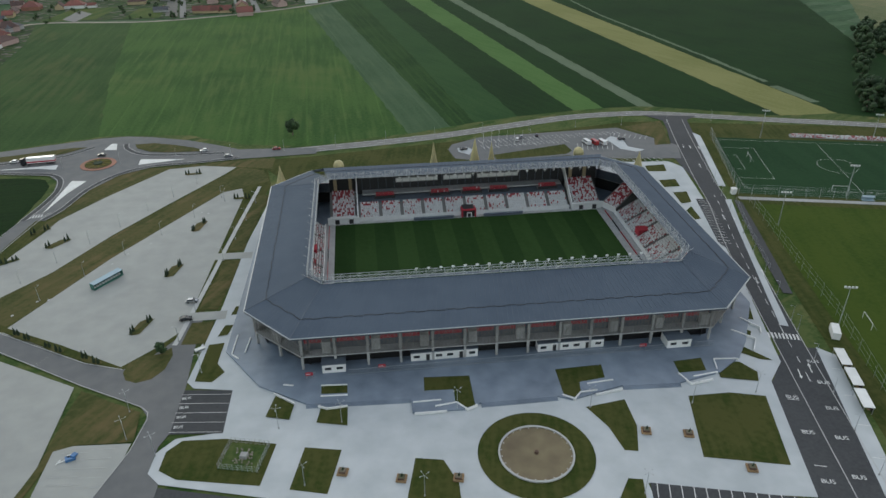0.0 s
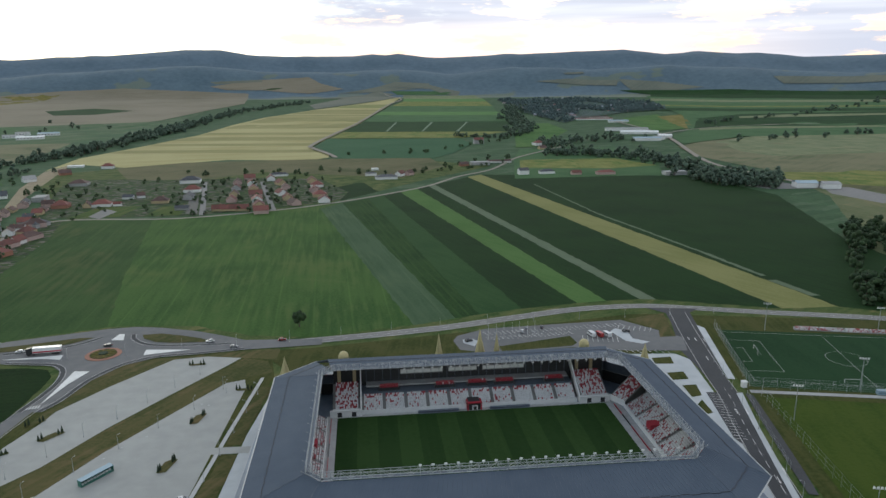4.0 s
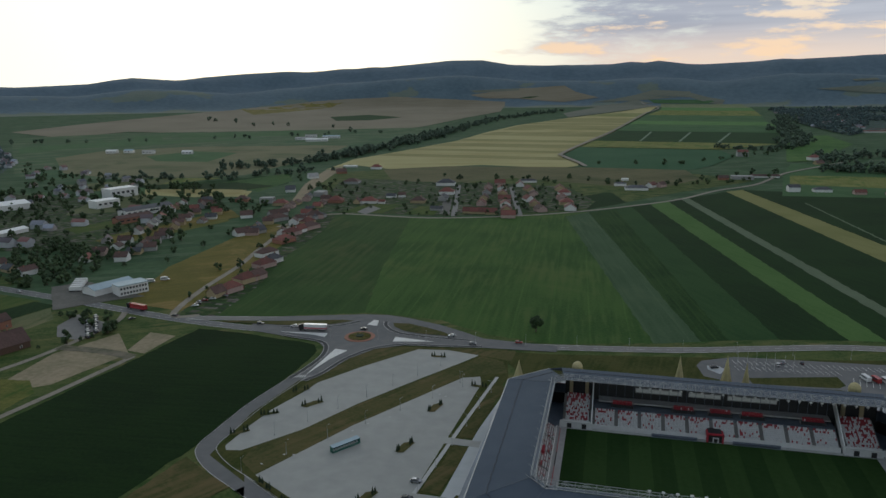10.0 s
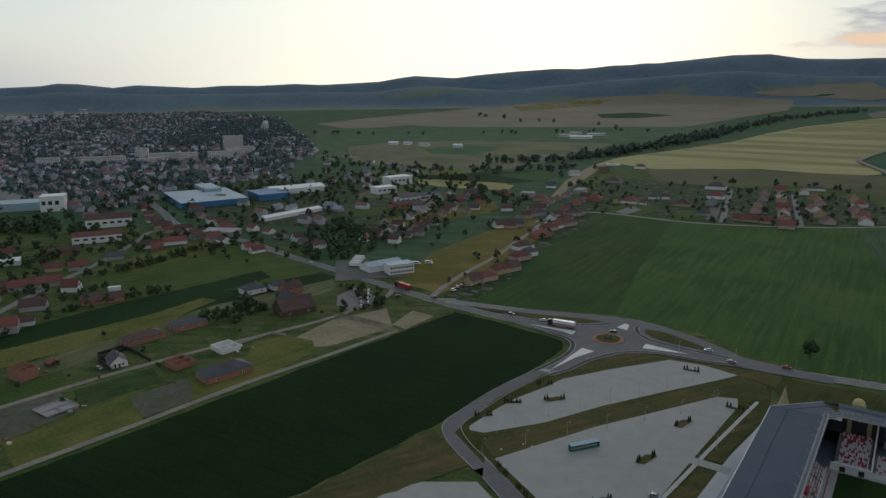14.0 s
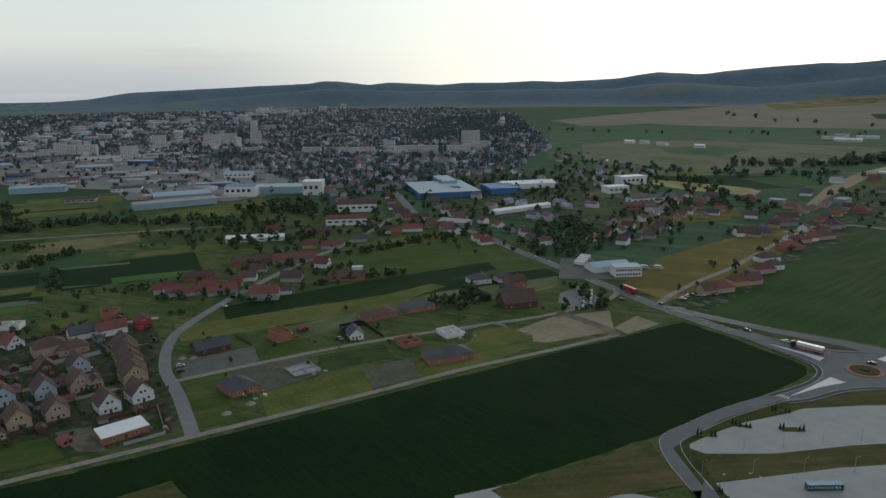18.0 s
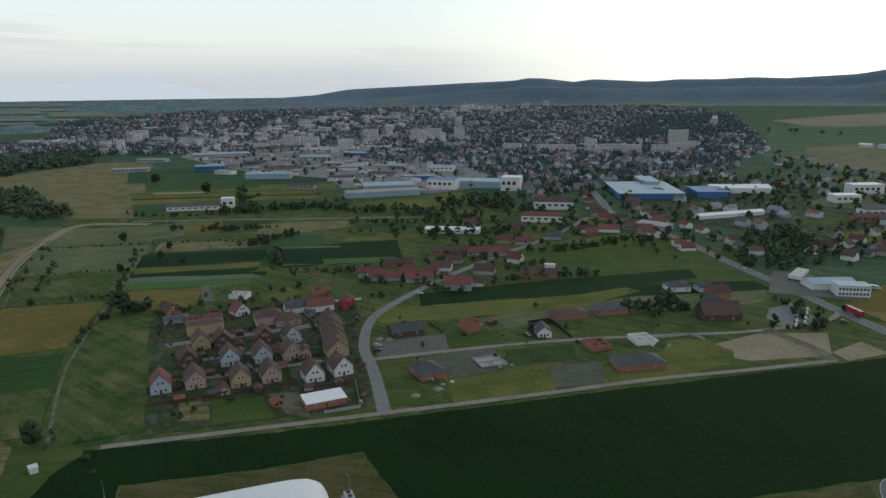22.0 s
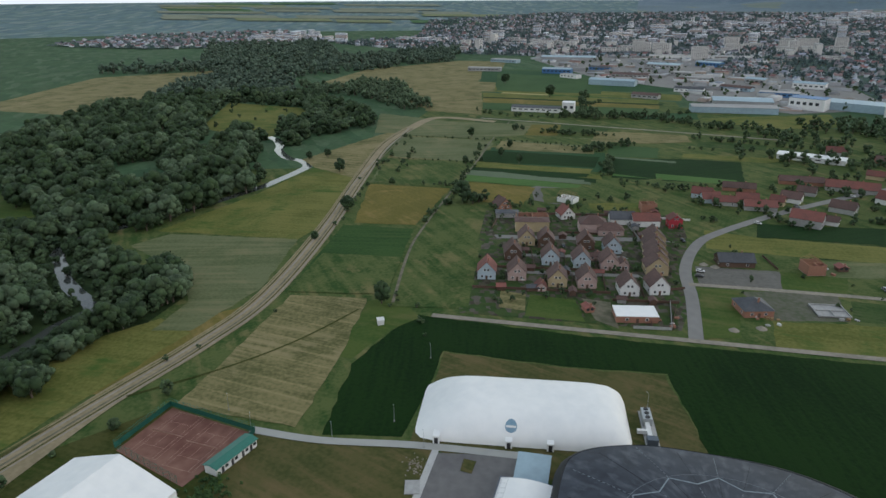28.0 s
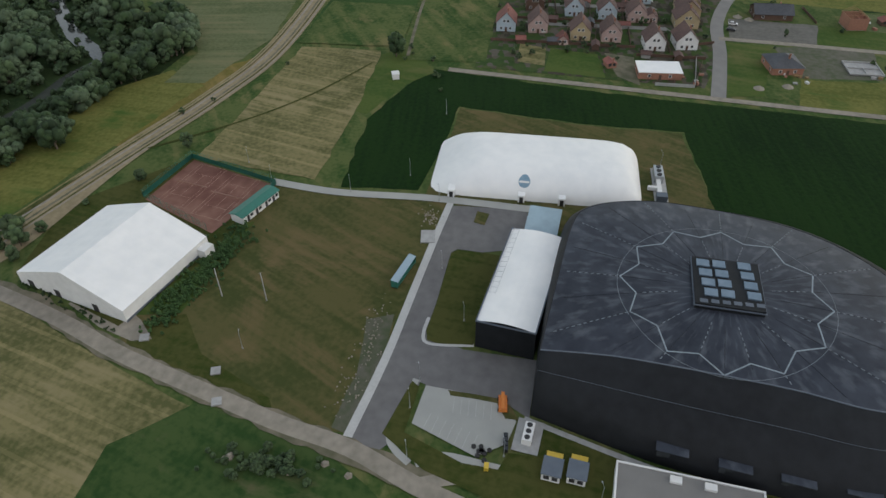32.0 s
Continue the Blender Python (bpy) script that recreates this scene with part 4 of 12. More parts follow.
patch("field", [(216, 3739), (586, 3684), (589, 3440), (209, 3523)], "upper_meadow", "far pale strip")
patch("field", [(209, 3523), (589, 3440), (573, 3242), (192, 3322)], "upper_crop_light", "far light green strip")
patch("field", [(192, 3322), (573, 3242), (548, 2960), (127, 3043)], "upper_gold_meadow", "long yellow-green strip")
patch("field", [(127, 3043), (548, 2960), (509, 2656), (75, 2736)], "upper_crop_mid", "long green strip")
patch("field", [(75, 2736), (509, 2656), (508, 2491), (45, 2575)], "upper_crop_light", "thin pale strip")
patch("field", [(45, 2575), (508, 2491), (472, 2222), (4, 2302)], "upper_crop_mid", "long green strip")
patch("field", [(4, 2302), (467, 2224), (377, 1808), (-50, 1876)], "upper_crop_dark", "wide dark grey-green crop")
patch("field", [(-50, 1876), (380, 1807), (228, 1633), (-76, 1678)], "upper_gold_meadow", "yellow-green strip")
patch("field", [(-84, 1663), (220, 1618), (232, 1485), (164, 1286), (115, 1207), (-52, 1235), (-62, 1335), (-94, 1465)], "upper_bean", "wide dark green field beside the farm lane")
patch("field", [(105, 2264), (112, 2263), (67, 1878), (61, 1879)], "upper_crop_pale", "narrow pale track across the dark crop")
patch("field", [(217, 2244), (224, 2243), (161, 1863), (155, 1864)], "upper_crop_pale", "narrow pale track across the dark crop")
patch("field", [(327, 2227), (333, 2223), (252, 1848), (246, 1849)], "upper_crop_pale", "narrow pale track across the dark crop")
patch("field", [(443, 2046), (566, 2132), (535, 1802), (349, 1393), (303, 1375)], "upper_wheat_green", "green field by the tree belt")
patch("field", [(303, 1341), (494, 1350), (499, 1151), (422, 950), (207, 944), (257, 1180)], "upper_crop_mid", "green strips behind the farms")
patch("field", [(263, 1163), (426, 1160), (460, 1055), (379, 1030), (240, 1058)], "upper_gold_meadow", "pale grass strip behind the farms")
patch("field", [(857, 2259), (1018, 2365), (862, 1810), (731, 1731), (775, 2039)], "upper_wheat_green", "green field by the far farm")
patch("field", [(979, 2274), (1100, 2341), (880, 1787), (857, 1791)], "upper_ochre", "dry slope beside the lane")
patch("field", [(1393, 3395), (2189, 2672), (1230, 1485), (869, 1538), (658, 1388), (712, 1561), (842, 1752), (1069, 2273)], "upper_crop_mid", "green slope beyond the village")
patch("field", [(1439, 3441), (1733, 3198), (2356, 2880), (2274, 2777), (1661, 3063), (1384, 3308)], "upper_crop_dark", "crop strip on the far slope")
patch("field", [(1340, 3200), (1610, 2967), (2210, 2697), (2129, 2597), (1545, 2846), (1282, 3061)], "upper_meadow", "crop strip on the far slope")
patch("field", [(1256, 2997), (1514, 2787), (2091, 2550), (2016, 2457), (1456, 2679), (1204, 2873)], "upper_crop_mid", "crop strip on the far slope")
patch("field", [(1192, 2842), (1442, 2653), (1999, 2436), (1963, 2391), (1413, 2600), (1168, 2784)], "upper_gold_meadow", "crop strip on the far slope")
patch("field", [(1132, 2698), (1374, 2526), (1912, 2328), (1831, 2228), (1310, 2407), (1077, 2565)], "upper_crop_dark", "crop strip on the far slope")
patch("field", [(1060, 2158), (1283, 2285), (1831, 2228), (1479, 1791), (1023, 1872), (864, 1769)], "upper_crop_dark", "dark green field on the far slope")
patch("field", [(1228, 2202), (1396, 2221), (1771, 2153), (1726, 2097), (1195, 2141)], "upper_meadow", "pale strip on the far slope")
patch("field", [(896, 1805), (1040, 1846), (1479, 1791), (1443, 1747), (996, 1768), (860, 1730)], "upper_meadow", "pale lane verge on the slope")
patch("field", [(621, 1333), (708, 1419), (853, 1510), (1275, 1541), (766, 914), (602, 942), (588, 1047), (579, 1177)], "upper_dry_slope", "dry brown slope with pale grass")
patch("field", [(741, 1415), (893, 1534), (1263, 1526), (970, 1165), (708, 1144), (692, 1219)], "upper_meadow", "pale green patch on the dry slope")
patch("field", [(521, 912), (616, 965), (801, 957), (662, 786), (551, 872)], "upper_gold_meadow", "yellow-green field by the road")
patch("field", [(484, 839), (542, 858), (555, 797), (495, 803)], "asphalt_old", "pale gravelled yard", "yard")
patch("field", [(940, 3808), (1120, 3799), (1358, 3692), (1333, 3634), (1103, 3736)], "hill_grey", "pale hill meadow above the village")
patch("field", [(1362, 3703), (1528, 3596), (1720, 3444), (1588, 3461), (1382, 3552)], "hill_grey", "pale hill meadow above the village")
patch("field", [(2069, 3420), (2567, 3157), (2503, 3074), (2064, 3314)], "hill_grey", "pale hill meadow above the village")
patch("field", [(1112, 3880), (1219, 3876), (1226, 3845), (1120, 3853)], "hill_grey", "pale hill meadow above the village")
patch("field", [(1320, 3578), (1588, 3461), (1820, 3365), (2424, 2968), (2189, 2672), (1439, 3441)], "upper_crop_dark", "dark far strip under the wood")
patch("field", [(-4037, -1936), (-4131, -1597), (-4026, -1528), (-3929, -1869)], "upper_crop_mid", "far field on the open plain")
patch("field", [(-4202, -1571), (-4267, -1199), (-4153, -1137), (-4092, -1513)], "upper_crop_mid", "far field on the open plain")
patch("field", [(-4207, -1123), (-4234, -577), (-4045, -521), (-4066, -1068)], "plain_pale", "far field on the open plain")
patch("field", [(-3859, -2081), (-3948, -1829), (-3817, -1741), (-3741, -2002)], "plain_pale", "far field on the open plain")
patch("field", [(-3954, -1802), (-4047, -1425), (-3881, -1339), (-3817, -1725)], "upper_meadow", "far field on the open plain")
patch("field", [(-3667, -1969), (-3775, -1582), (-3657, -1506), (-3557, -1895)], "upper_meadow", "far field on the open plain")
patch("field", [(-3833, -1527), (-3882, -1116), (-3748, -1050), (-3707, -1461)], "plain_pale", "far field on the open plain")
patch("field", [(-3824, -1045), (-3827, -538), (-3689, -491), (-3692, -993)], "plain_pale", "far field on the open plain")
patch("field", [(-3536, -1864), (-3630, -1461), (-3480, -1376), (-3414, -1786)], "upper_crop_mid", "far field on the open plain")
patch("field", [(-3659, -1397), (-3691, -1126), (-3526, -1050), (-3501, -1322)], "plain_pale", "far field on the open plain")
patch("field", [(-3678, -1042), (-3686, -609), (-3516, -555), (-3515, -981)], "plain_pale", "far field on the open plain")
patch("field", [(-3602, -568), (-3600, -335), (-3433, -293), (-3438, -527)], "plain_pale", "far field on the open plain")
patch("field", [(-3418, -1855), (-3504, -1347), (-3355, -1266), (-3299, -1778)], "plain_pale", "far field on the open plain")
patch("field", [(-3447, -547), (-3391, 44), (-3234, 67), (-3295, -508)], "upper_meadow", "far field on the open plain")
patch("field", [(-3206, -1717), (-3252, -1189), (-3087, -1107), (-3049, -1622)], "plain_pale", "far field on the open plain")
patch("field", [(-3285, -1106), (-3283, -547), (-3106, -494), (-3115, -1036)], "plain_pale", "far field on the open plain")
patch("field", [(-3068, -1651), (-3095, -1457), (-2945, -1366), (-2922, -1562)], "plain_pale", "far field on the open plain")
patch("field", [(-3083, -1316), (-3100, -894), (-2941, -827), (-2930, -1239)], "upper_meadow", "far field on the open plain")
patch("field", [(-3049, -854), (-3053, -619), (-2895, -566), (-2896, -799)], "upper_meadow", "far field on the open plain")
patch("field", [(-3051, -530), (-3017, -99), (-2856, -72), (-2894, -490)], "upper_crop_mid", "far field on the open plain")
LEVEL[0] = 0.02
patch("field", [(-228, 364), (-235, 365), (-242, 433), (-264, 523), (-277, 632), (-300, 723), (-191, 718), (-94, 748), (-25, 786), (52, 380), (-26, 361), (-64, 368), (-97, 388), (-141, 393), (-190, 378)], "wheat_green", "wide field of green wheat with wheel lines")
patch("field", [(-228, 364), (-235, 365), (-242, 433), (-264, 523), (-277, 632), (-300, 723), (-211, 715), (-171, 498), (-147, 393), (-205, 372)], "wheat_green2", "darker strip of green wheat")
patch("plot", [(-258, 350), (-268, 405), (-283, 479), (-319, 660), (-331, 744), (-300, 723), (-277, 632), (-264, 523), (-242, 433), (-235, 365)], "village_plots", "gardens between the lane and the wheat", "plot")
patch("field", [(574, 883), (534, 743), (440, 572), (339, 437), (420, 330), (700, 300), (1000, 700), (900, 1000), (700, 960)], "meadow", "rough meadow beyond the dark field")
patch("field", [(574, 893), (640, 900), (800, 950), (760, 700), (640, 640), (600, 790)], "dry_slope", "dry olive slope by the road")
patch("yard", [(570, 812), (600, 800), (606, 720), (560, 690), (548, 760)], "asphalt_old", "pale gravelled yard by the road", "yard")
TOPS = [(-48, 753), (-25, 784), (4, 812), (22, 831), (43, 855), (66, 877), (82, 898), (92, 907), (145, 973), (168, 995)]
ENDS = [(25, 373), (50, 381), (65, 386), (92, 393), (128, 399), (147, 401), (169, 401), (179, 399), (246, 372), (281, 371)]
KINDS = ['wheat_blue', 'crop_rows', 'crop_mid2', 'crop_dark', 'crop_light', 'crop_dark', 'crop_pale', 'crop_dark', 'crop_yellow']
NOTES = {'wheat_blue': 'bluish green wheat strip', 'crop_rows': 'dark crop in coarse rows', 'crop_mid2': 'mid green crop strip', 'crop_dark': 'dark green crop strip', 'crop_light': 'light green crop strip', 'crop_pale': 'narrow pale grass track between crops', 'crop_yellow': 'long strip of yellowing barley'}
for k in range(9):
    patch("field", [TOPS[k], TOPS[k + 1], ENDS[k + 1], ENDS[k]], KINDS[k], NOTES[KINDS[k]])
patch("field", [(168, 995), (210, 985), (464, 930), (480, 760), (405, 537), (395, 440), (300, 360), (281, 371)], "crop_dark", "large dark green field")
for (xa, ya), (xb, yb), w_ in (((221, 890), (236, 680), 1.2), ((236, 680), (265, 507), 1.6), ((265, 507), (274, 440), 2.0), ((274, 430), (281, 393), 3.2)):
    patch("field", [(xa - w_, ya), (xa + w_, ya), (xb + w_, yb), (xb - w_, yb)], "crop_pale", "pale grass balk in the dark field")
patch("meadow", [(-480, 1085), (-330, 1190), (-60, 1190), (60, 1230), (200, 1090), (80, 950), (-28, 800), (-94, 756), (-299, 730), (-390, 900)], "rough", "rough meadow round the village", "meadow")
patch("field", [(-390, 1158), (-295, 1220), (-52, 1235), (116, 1215), (127, 1100), (53, 977), (-35, 1022), (-149, 1074), (-248, 985), (-328, 1017)], "dry_slope", "brown rough pasture above the village")
patch("field", [(-57, 1050), (-10, 989), (17, 858), (-27, 800), (-49, 933)], "crop_dark", "small dark green field by the village")
patch("field", [(-485, 1125), (-480, 1217), (-404, 881), (-372, 790), (-392, 800), (-445, 957)], "sand", "bare yellow track bank")
# town side
patch("meadow", [(560 * math.sin(radians(q)), 560 * math.cos(radians(q)) - 60) for q in range(0, 360, 12)], "rough", "rough grass between fields and buildings", "meadow", z=0.012)
patch("meadow", [(-420, -140), (-420, 420), (-640, 420), (-900, 200), (-900, -120), (-640, -145)], "rough", "rough grass between the allotments", "meadow", z=0.014)
patch("field", [(-307, 379), (-340, 470), (-352, 660), (-300, 640), (-272, 470), (-262, 372)], "ochre", "ochre meadow beside the street")
patch("field", [(-513, 259), (-515, 398), (-368, 372), (-398, 272)], "lawn_green", "green hay field between two streets")
patch("field", [(-395, 150), (-400, 270), (-372, 370), (-350, 365), (-372, 270), (-370, 150)], "crop_dark", "dark green bean strip")
patch("field", [(-368, 150), (-370, 270), (-350, 360), (-330, 340), (-345, 230), (-345, 150)], "meadow", "rough grass strip")
patch("field", [(-350, -225), (-372, -212), (-371, -133), (-298, -128), (-252, -141), (-250, -158), (-280, -156), (-310, -172)], "meadow", "pale grass meadow by the wood")
patch("field", [(-376, -223), (-456, -195), (-545, -176), (-515, -136), (-395, -128), (-371, -133)], "gold_meadow", "yellow-green river meadow")
patch("field", [(-545, -176), (-573, -196), (-690, -152), (-727, -132), (-515, -136)], "meadow_dry", "dry river meadow")
patch("field", [(-930, -40), (-1250, -60), (-1240, 60), (-950, 70)], "wheat_green", "green field before the town")
for pts, m, txt in (([(-764, -508), (-889, -527), (-1082, -571), (-1239, -549), (-1272, -591), (-1140, -745), (-800, -700)], "meadow_dry", "pale open pasture"),
                    ([(-1118, -337), (-1320, -310), (-1503, -156), (-1495, -59), (-1340, -60), (-1162, -90), (-900, -60), (-843, -117), (-874, -141)], "meadow_dry", "dry meadow before the town"),
                    ([(-1340, -60), (-1100, -70), (-1080, 10), (-1330, 20)], "crop_mid", "green field before the town"), ([(-1080, -40), (-960, -50), (-940, 20), (-1070, 20)], "barley", "tan stubble field"), ([(-960, 30), (-1240, 30), (-1230, 80), (-960, 90)], "wheat_green", "green field before the town"),
                    ([(-688, -124), (-672, -42), (-607, -45), (-582, -70), (-586, -124)], "meadow_dry", "pale fallow plot"), ([(-583, -124), (-571, -62), (-503, -59), (-504, -121)], "meadow", "pale grass plot"),
                    ([(-499, -120), (-492, -58), (-405, -69), (-405, -108)], "ochre", "weedy ochre fallow"), ([(-401, -114), (-397, -69), (-299, -66), (-297, -114)], "wheat_green2", "green meadow by the track"),
                    ([(-293, -111), (-293.5, -74), (-235, -72), (-189, -74), (-197, -120), (-229, -116)], "meadow_dry", "mown hay meadow"), ([(-390, -66), (-380, -26), (-288, -26), (-286, -60), (-303, -66)], "rough", "rough grass beside the estate"),
                    ([(-820, -180), (-775, -95), (-700, -132), (-700, -160)], "meadow", "grey-green meadow corner")):
    patch("field", pts, m, txt)
LEVEL[0] = 0.094 if LEVEL[0] < 0.094 else LEVEL[0]
for pts, m, txt in (([(-777, -120), (-767, -40), (-678, -42), (-692, -129)], "meadow", "pale grass plot"), ([(-684, -134), (-673, -43), (-579, -45), (-593, -122)], "meadow", "greyish pale fallow plot"), ([(-585, -125), (-575, -44), (-493, -55), (-506, -118)], "rough", "rough green plot"),
                    ([(-626, -41), (-609, 59), (-568, 52), (-581, -45)], "crop_dark", "dark green vegetable strip"), ([(-577, -45), (-564, 50), (-547, 46), (-561, -47)], "gold_meadow", "yellow-green strip"), ([(-561, -47), (-547, 46), (-536, 43), (-550, -48)], "crop_dark", "narrow dark green strip"),
                    ([(-548, -48), (-527, 41), (-515, 39), (-534, -50)], "crop_pale", "narrow pale strip"), ([(-534, -50), (-513, 38), (-501, 34), (-515, -51)], "crop_light", "narrow bright green strip"), ([(-512, -51), (-501, 4), (-457, -4), (-478, -55)], "ochre", "weedy yellow plot"),
                    ([(-671, -29), (-647, 57), (-620, 55), (-632, -33)], "meadow_dry", "tan stubble strip"), ([(-706, -24), (-686, 61), (-652, 58), (-677, -28)], "rough", "rough grass strip"), ([(-729, 65), (-722, 127), (-673, 119), (-678, 57)], "meadow_dry", "tan stubble plot"), ([(-762, -1), (-765, 31), (-703, 25), (-700, -7)], "ochre", "ochre plot"),
                    ([(-767, -37), (-766, -2), (-701, -8), (-684, -43)], "meadow", "pale grass plot"), ([(-609, 65), (-590, 104), (-536, 95), (-554, 56)], "crop_dark", "dark green vegetable strip"), ([(-662, 71), (-651, 115), (-608, 108), (-613, 66)], "crop_mid", "green vegetable strip"), ([(-500, 8), (-505, 40), (-540, 100), (-470, 90), (-462, 10)], "rough", "rough grass behind the estate"),
                    ([(-1019, -154), (-1007, -73), (-823, -59), (-844, -129)], "meadow_dry", "dry meadow"), ([(-1013, -72), (-956, 164), (-924, 158), (-972, -69)], "gold_meadow", "long yellow-green strip"), ([(-972, -69), (-924, 158), (-913, 157), (-961, -68)], "crop_dark", "long dark strip"), ([(-961, -68), (-913, 157), (-884, 152), (-919, -66)], "ochre", "long ochre strip"),
                    ([(-919, -66), (-884, 152), (-830, 140), (-860, -60)], "crop_mid", "long green strip"), ([(-1269, -65), (-1205, 112), (-1014, 94), (-1036, -54)], "crop_mid", "green field before the town"), ([(-1178, -196), (-1134, -60), (-1023, -56), (-1039, -166)], "meadow_dry", "dry tan meadow"),
                    ([(-350, -112), (-349, -68), (-299, -66), (-297, -114)], "rough", "rough weedy end of a meadow")):
    patch("field", pts, m, txt)
# allotments and meadows before the town
patch("field", [(-1329, -96), (-1255, 198), (-1262, 267), (-1065, 223), (-1034, 161), (-1106, -83)], "bean", "green field before the warehouses", z=0.1990)
patch("field", [(-1093, -82), (-1013, 204), (-956, 192), (-1030, -78)], "gold_meadow", "long yellow-green strip", z=0.1995)
patch("field", [(-1019, -77), (-944, 182), (-900, 180), (-896, 80), (-936, -73)], "rough", "rough olive strip", z=0.2000)
patch("field", [(-966, -40), (-927, 164), (-912, 161), (-942, -39)], "crop_dark", "thin dark strip", z=0.2005)
patch("field", [(-814, 181), (-835, 241), (-861, 341), (-775, 321), (-758, 244)], "gold_meadow", "olive meadow behind the warehouse", z=0.2010)
patch("field", [(-852, 99), (-856, 191), (-812, 184), (-806, 111)], "bean", "dark green plot", z=0.2015)
patch("field", [(-811, -65), (-782, 4), (-746, 80), (-710, 70), (-747, -20), (-766, -63)], "lawn_deep", "deep green plot", z=0.2020)
patch("field", [(-781, -16), (-760, 29), (-718, 7), (-731, -34)], "meadow", "pale grey-green plot", z=0.2025)
patch("field", [(-769, -63), (-764, -18), (-715, -25), (-710, -59)], "meadow", "pale grass plot", z=0.2030)
patch("field", [(-684, 72), (-730, 90), (-716, 152), (-682, 151), (-671, 100)], "meadow_dry", "tan stubble plot", z=0.2035)
patch("field", [(-706, -18), (-687, 73), (-660, 70), (-684, -24)], "meadow", "pale strip between hedges", z=0.2040)
patch("field", [(-679, -24), (-653, 69), (-635, 48), (-647, -34)], "meadow", "pale strip between hedges", z=0.2045)
patch("field", [(-700, -59), (-657, -35), (-608, -44), (-598, -53)], "meadow", "pale grass plot", z=0.2050)
patch("field", [(-640, -36), (-626, 65), (-551, 60), (-585, -41)], "bean", "dark green vegetable field", z=0.2055)
patch("field", [(-586, -52), (-560, 21), (-545, 55), (-530, 54), (-570, -51)], "gold_meadow", "yellow-green strip", z=0.2060)
patch("field", [(-570, -51), (-531, 50), (-519, 49), (-556, -50)], "crop_dark", "narrow dark green strip", z=0.2065)
patch("field", [(-556, -50), (-521, 45), (-514, 45), (-543, -49)], "crop_pale", "narrow pale strip", z=0.2070)
patch("field", [(-540, -49), (-526, 21), (-502, 6), (-516, -48)], "wheat_green", "bright green strip", z=0.2075)
patch("field", [(-513, -48), (-503, 1), (-470, 0), (-459, -28), (-467, -45)], "ochre", "weedy yellow plot", z=0.2080)
patch("field", [(-503, 1), (-516, 19), (-469, 35), (-459, 18), (-468, 3)], "gravel_dark", "gravelled building plot", z=0.2085)
patch("field", [(-473, 39), (-484, 73), (-447, 72), (-440, 52), (-452, 40)], "gold_meadow", "yellow-green plot", z=0.2090)
patch("field", [(-603, 71), (-608, 133), (-601, 174), (-525, 158), (-537, 62)], "crop_dark", "dark green allotments", z=0.2095)
patch("field", [(-563, 66), (-539, 155), (-523, 153), (-544, 63)], "crop_light", "bright strip in the allotments", z=0.2100)
patch("field", [(-611, 72), (-599, 121), (-592, 120), (-605, 71)], "crop_pale", "thin pale strip", z=0.2105)
patch("field", [(-626, 84), (-612, 164), (-603, 162), (-618, 82)], "rough", "rough strip in the allotments", z=0.2110)
patch("field", [(-631, 133), (-620, 199), (-639, 222), (-615, 232), (-601, 192), (-615, 129)], "gold_meadow", "yellow-green strip", z=0.2115)
patch("field", [(-689, 158), (-673, 216), (-651, 209), (-661, 151)], "lawn_deep", "deep green strip", z=0.2120)
patch("field", [(-495, 274), (-516, 333), (-515, 382), (-465, 375), (-455, 293)], "lawn_green", "green hay field between two streets", z=0.2125)
patch("field", [(-536, 291), (-543, 344), (-536, 397), (-508, 370), (-495, 291)], "gold_meadow", "yellow-green bank", z=0.2130)
patch("plot", [(-283, -30), (-440, -28), (-444, 96), (-400, 92), (-335, 78), (-300, 74), (-276, 66)], "yards", "gardens and yards of the estate", "plot", z=0.126)
patch("plot", [(-272, 80), (-330, 86), (-390, 100), (-400, 130), (-390, 260), (-345, 345), (-300, 345), (-262, 300), (-248, 240)], "rough", "grassy building plots beside the lane", "plot", z=0.118)
for pts, m, txt in (([(-470, 545), (-435, 730), (-399, 687), (-449, 537)], "ochre", "ochre strip between gardens"), ([(-640, 851), (-611, 890), (-500, 884), (-489, 832)], "barley", "tan stubble strip"), ([(-805, 883), (-685, 998), (-662, 922), (-743, 831)], "meadow", "pale green strip"), ([(-700, 900), (-560, 960), (-480, 930), (-500, 890), (-640, 870)], "crop_dark", "dark green field behind the gardens")):
    patch("field", pts, m, txt)
# fields round the arena
LEVEL[0] = 0.06
patch("field", [(-279, -47), (-268, 15), (-262, 69), (-252, 170), (-238, 293), (-232, 344), (-200, 342), (-177, 337.5), (-164, 336.3), (-154.6, 333.3), (-149.4, 324.5), (-148.4, 310.6), (-150.2, 271), (-154, 222), (-168, 129), (-150, 100), (-120, 80), (-193, 58), (-239, 54), (-240, 14), (-247, -32), (-215, -34), (-188, -38), (-186, -64), (-232, -66), (-262, -56)], "corn", "dark green maize field")
patch("lawn", [(-246, -31.4), (-239, 14), (-238, 53), (-193, 58), (-172, 62), (-172, 0), (-186, -35), (-213, -33)], "lawn_dry", "dry grass margin round the dome", "lawn")
patch("lawn", [(-276, -46), (-262, -57), (-236, -67), (-238, -73), (-290, -73), (-300, -62)], "lawn_green", "grass corner by the track", "lawn")
patch("lawn", [(-185, -86), (-183, -34), (-182, -26), (-91, -38), (-92, -54), (-98, -78), (-108, -103), (-116, -104), (-155, -92)], "lawn_dry", "worn dry lawn with stony patches", "lawn")
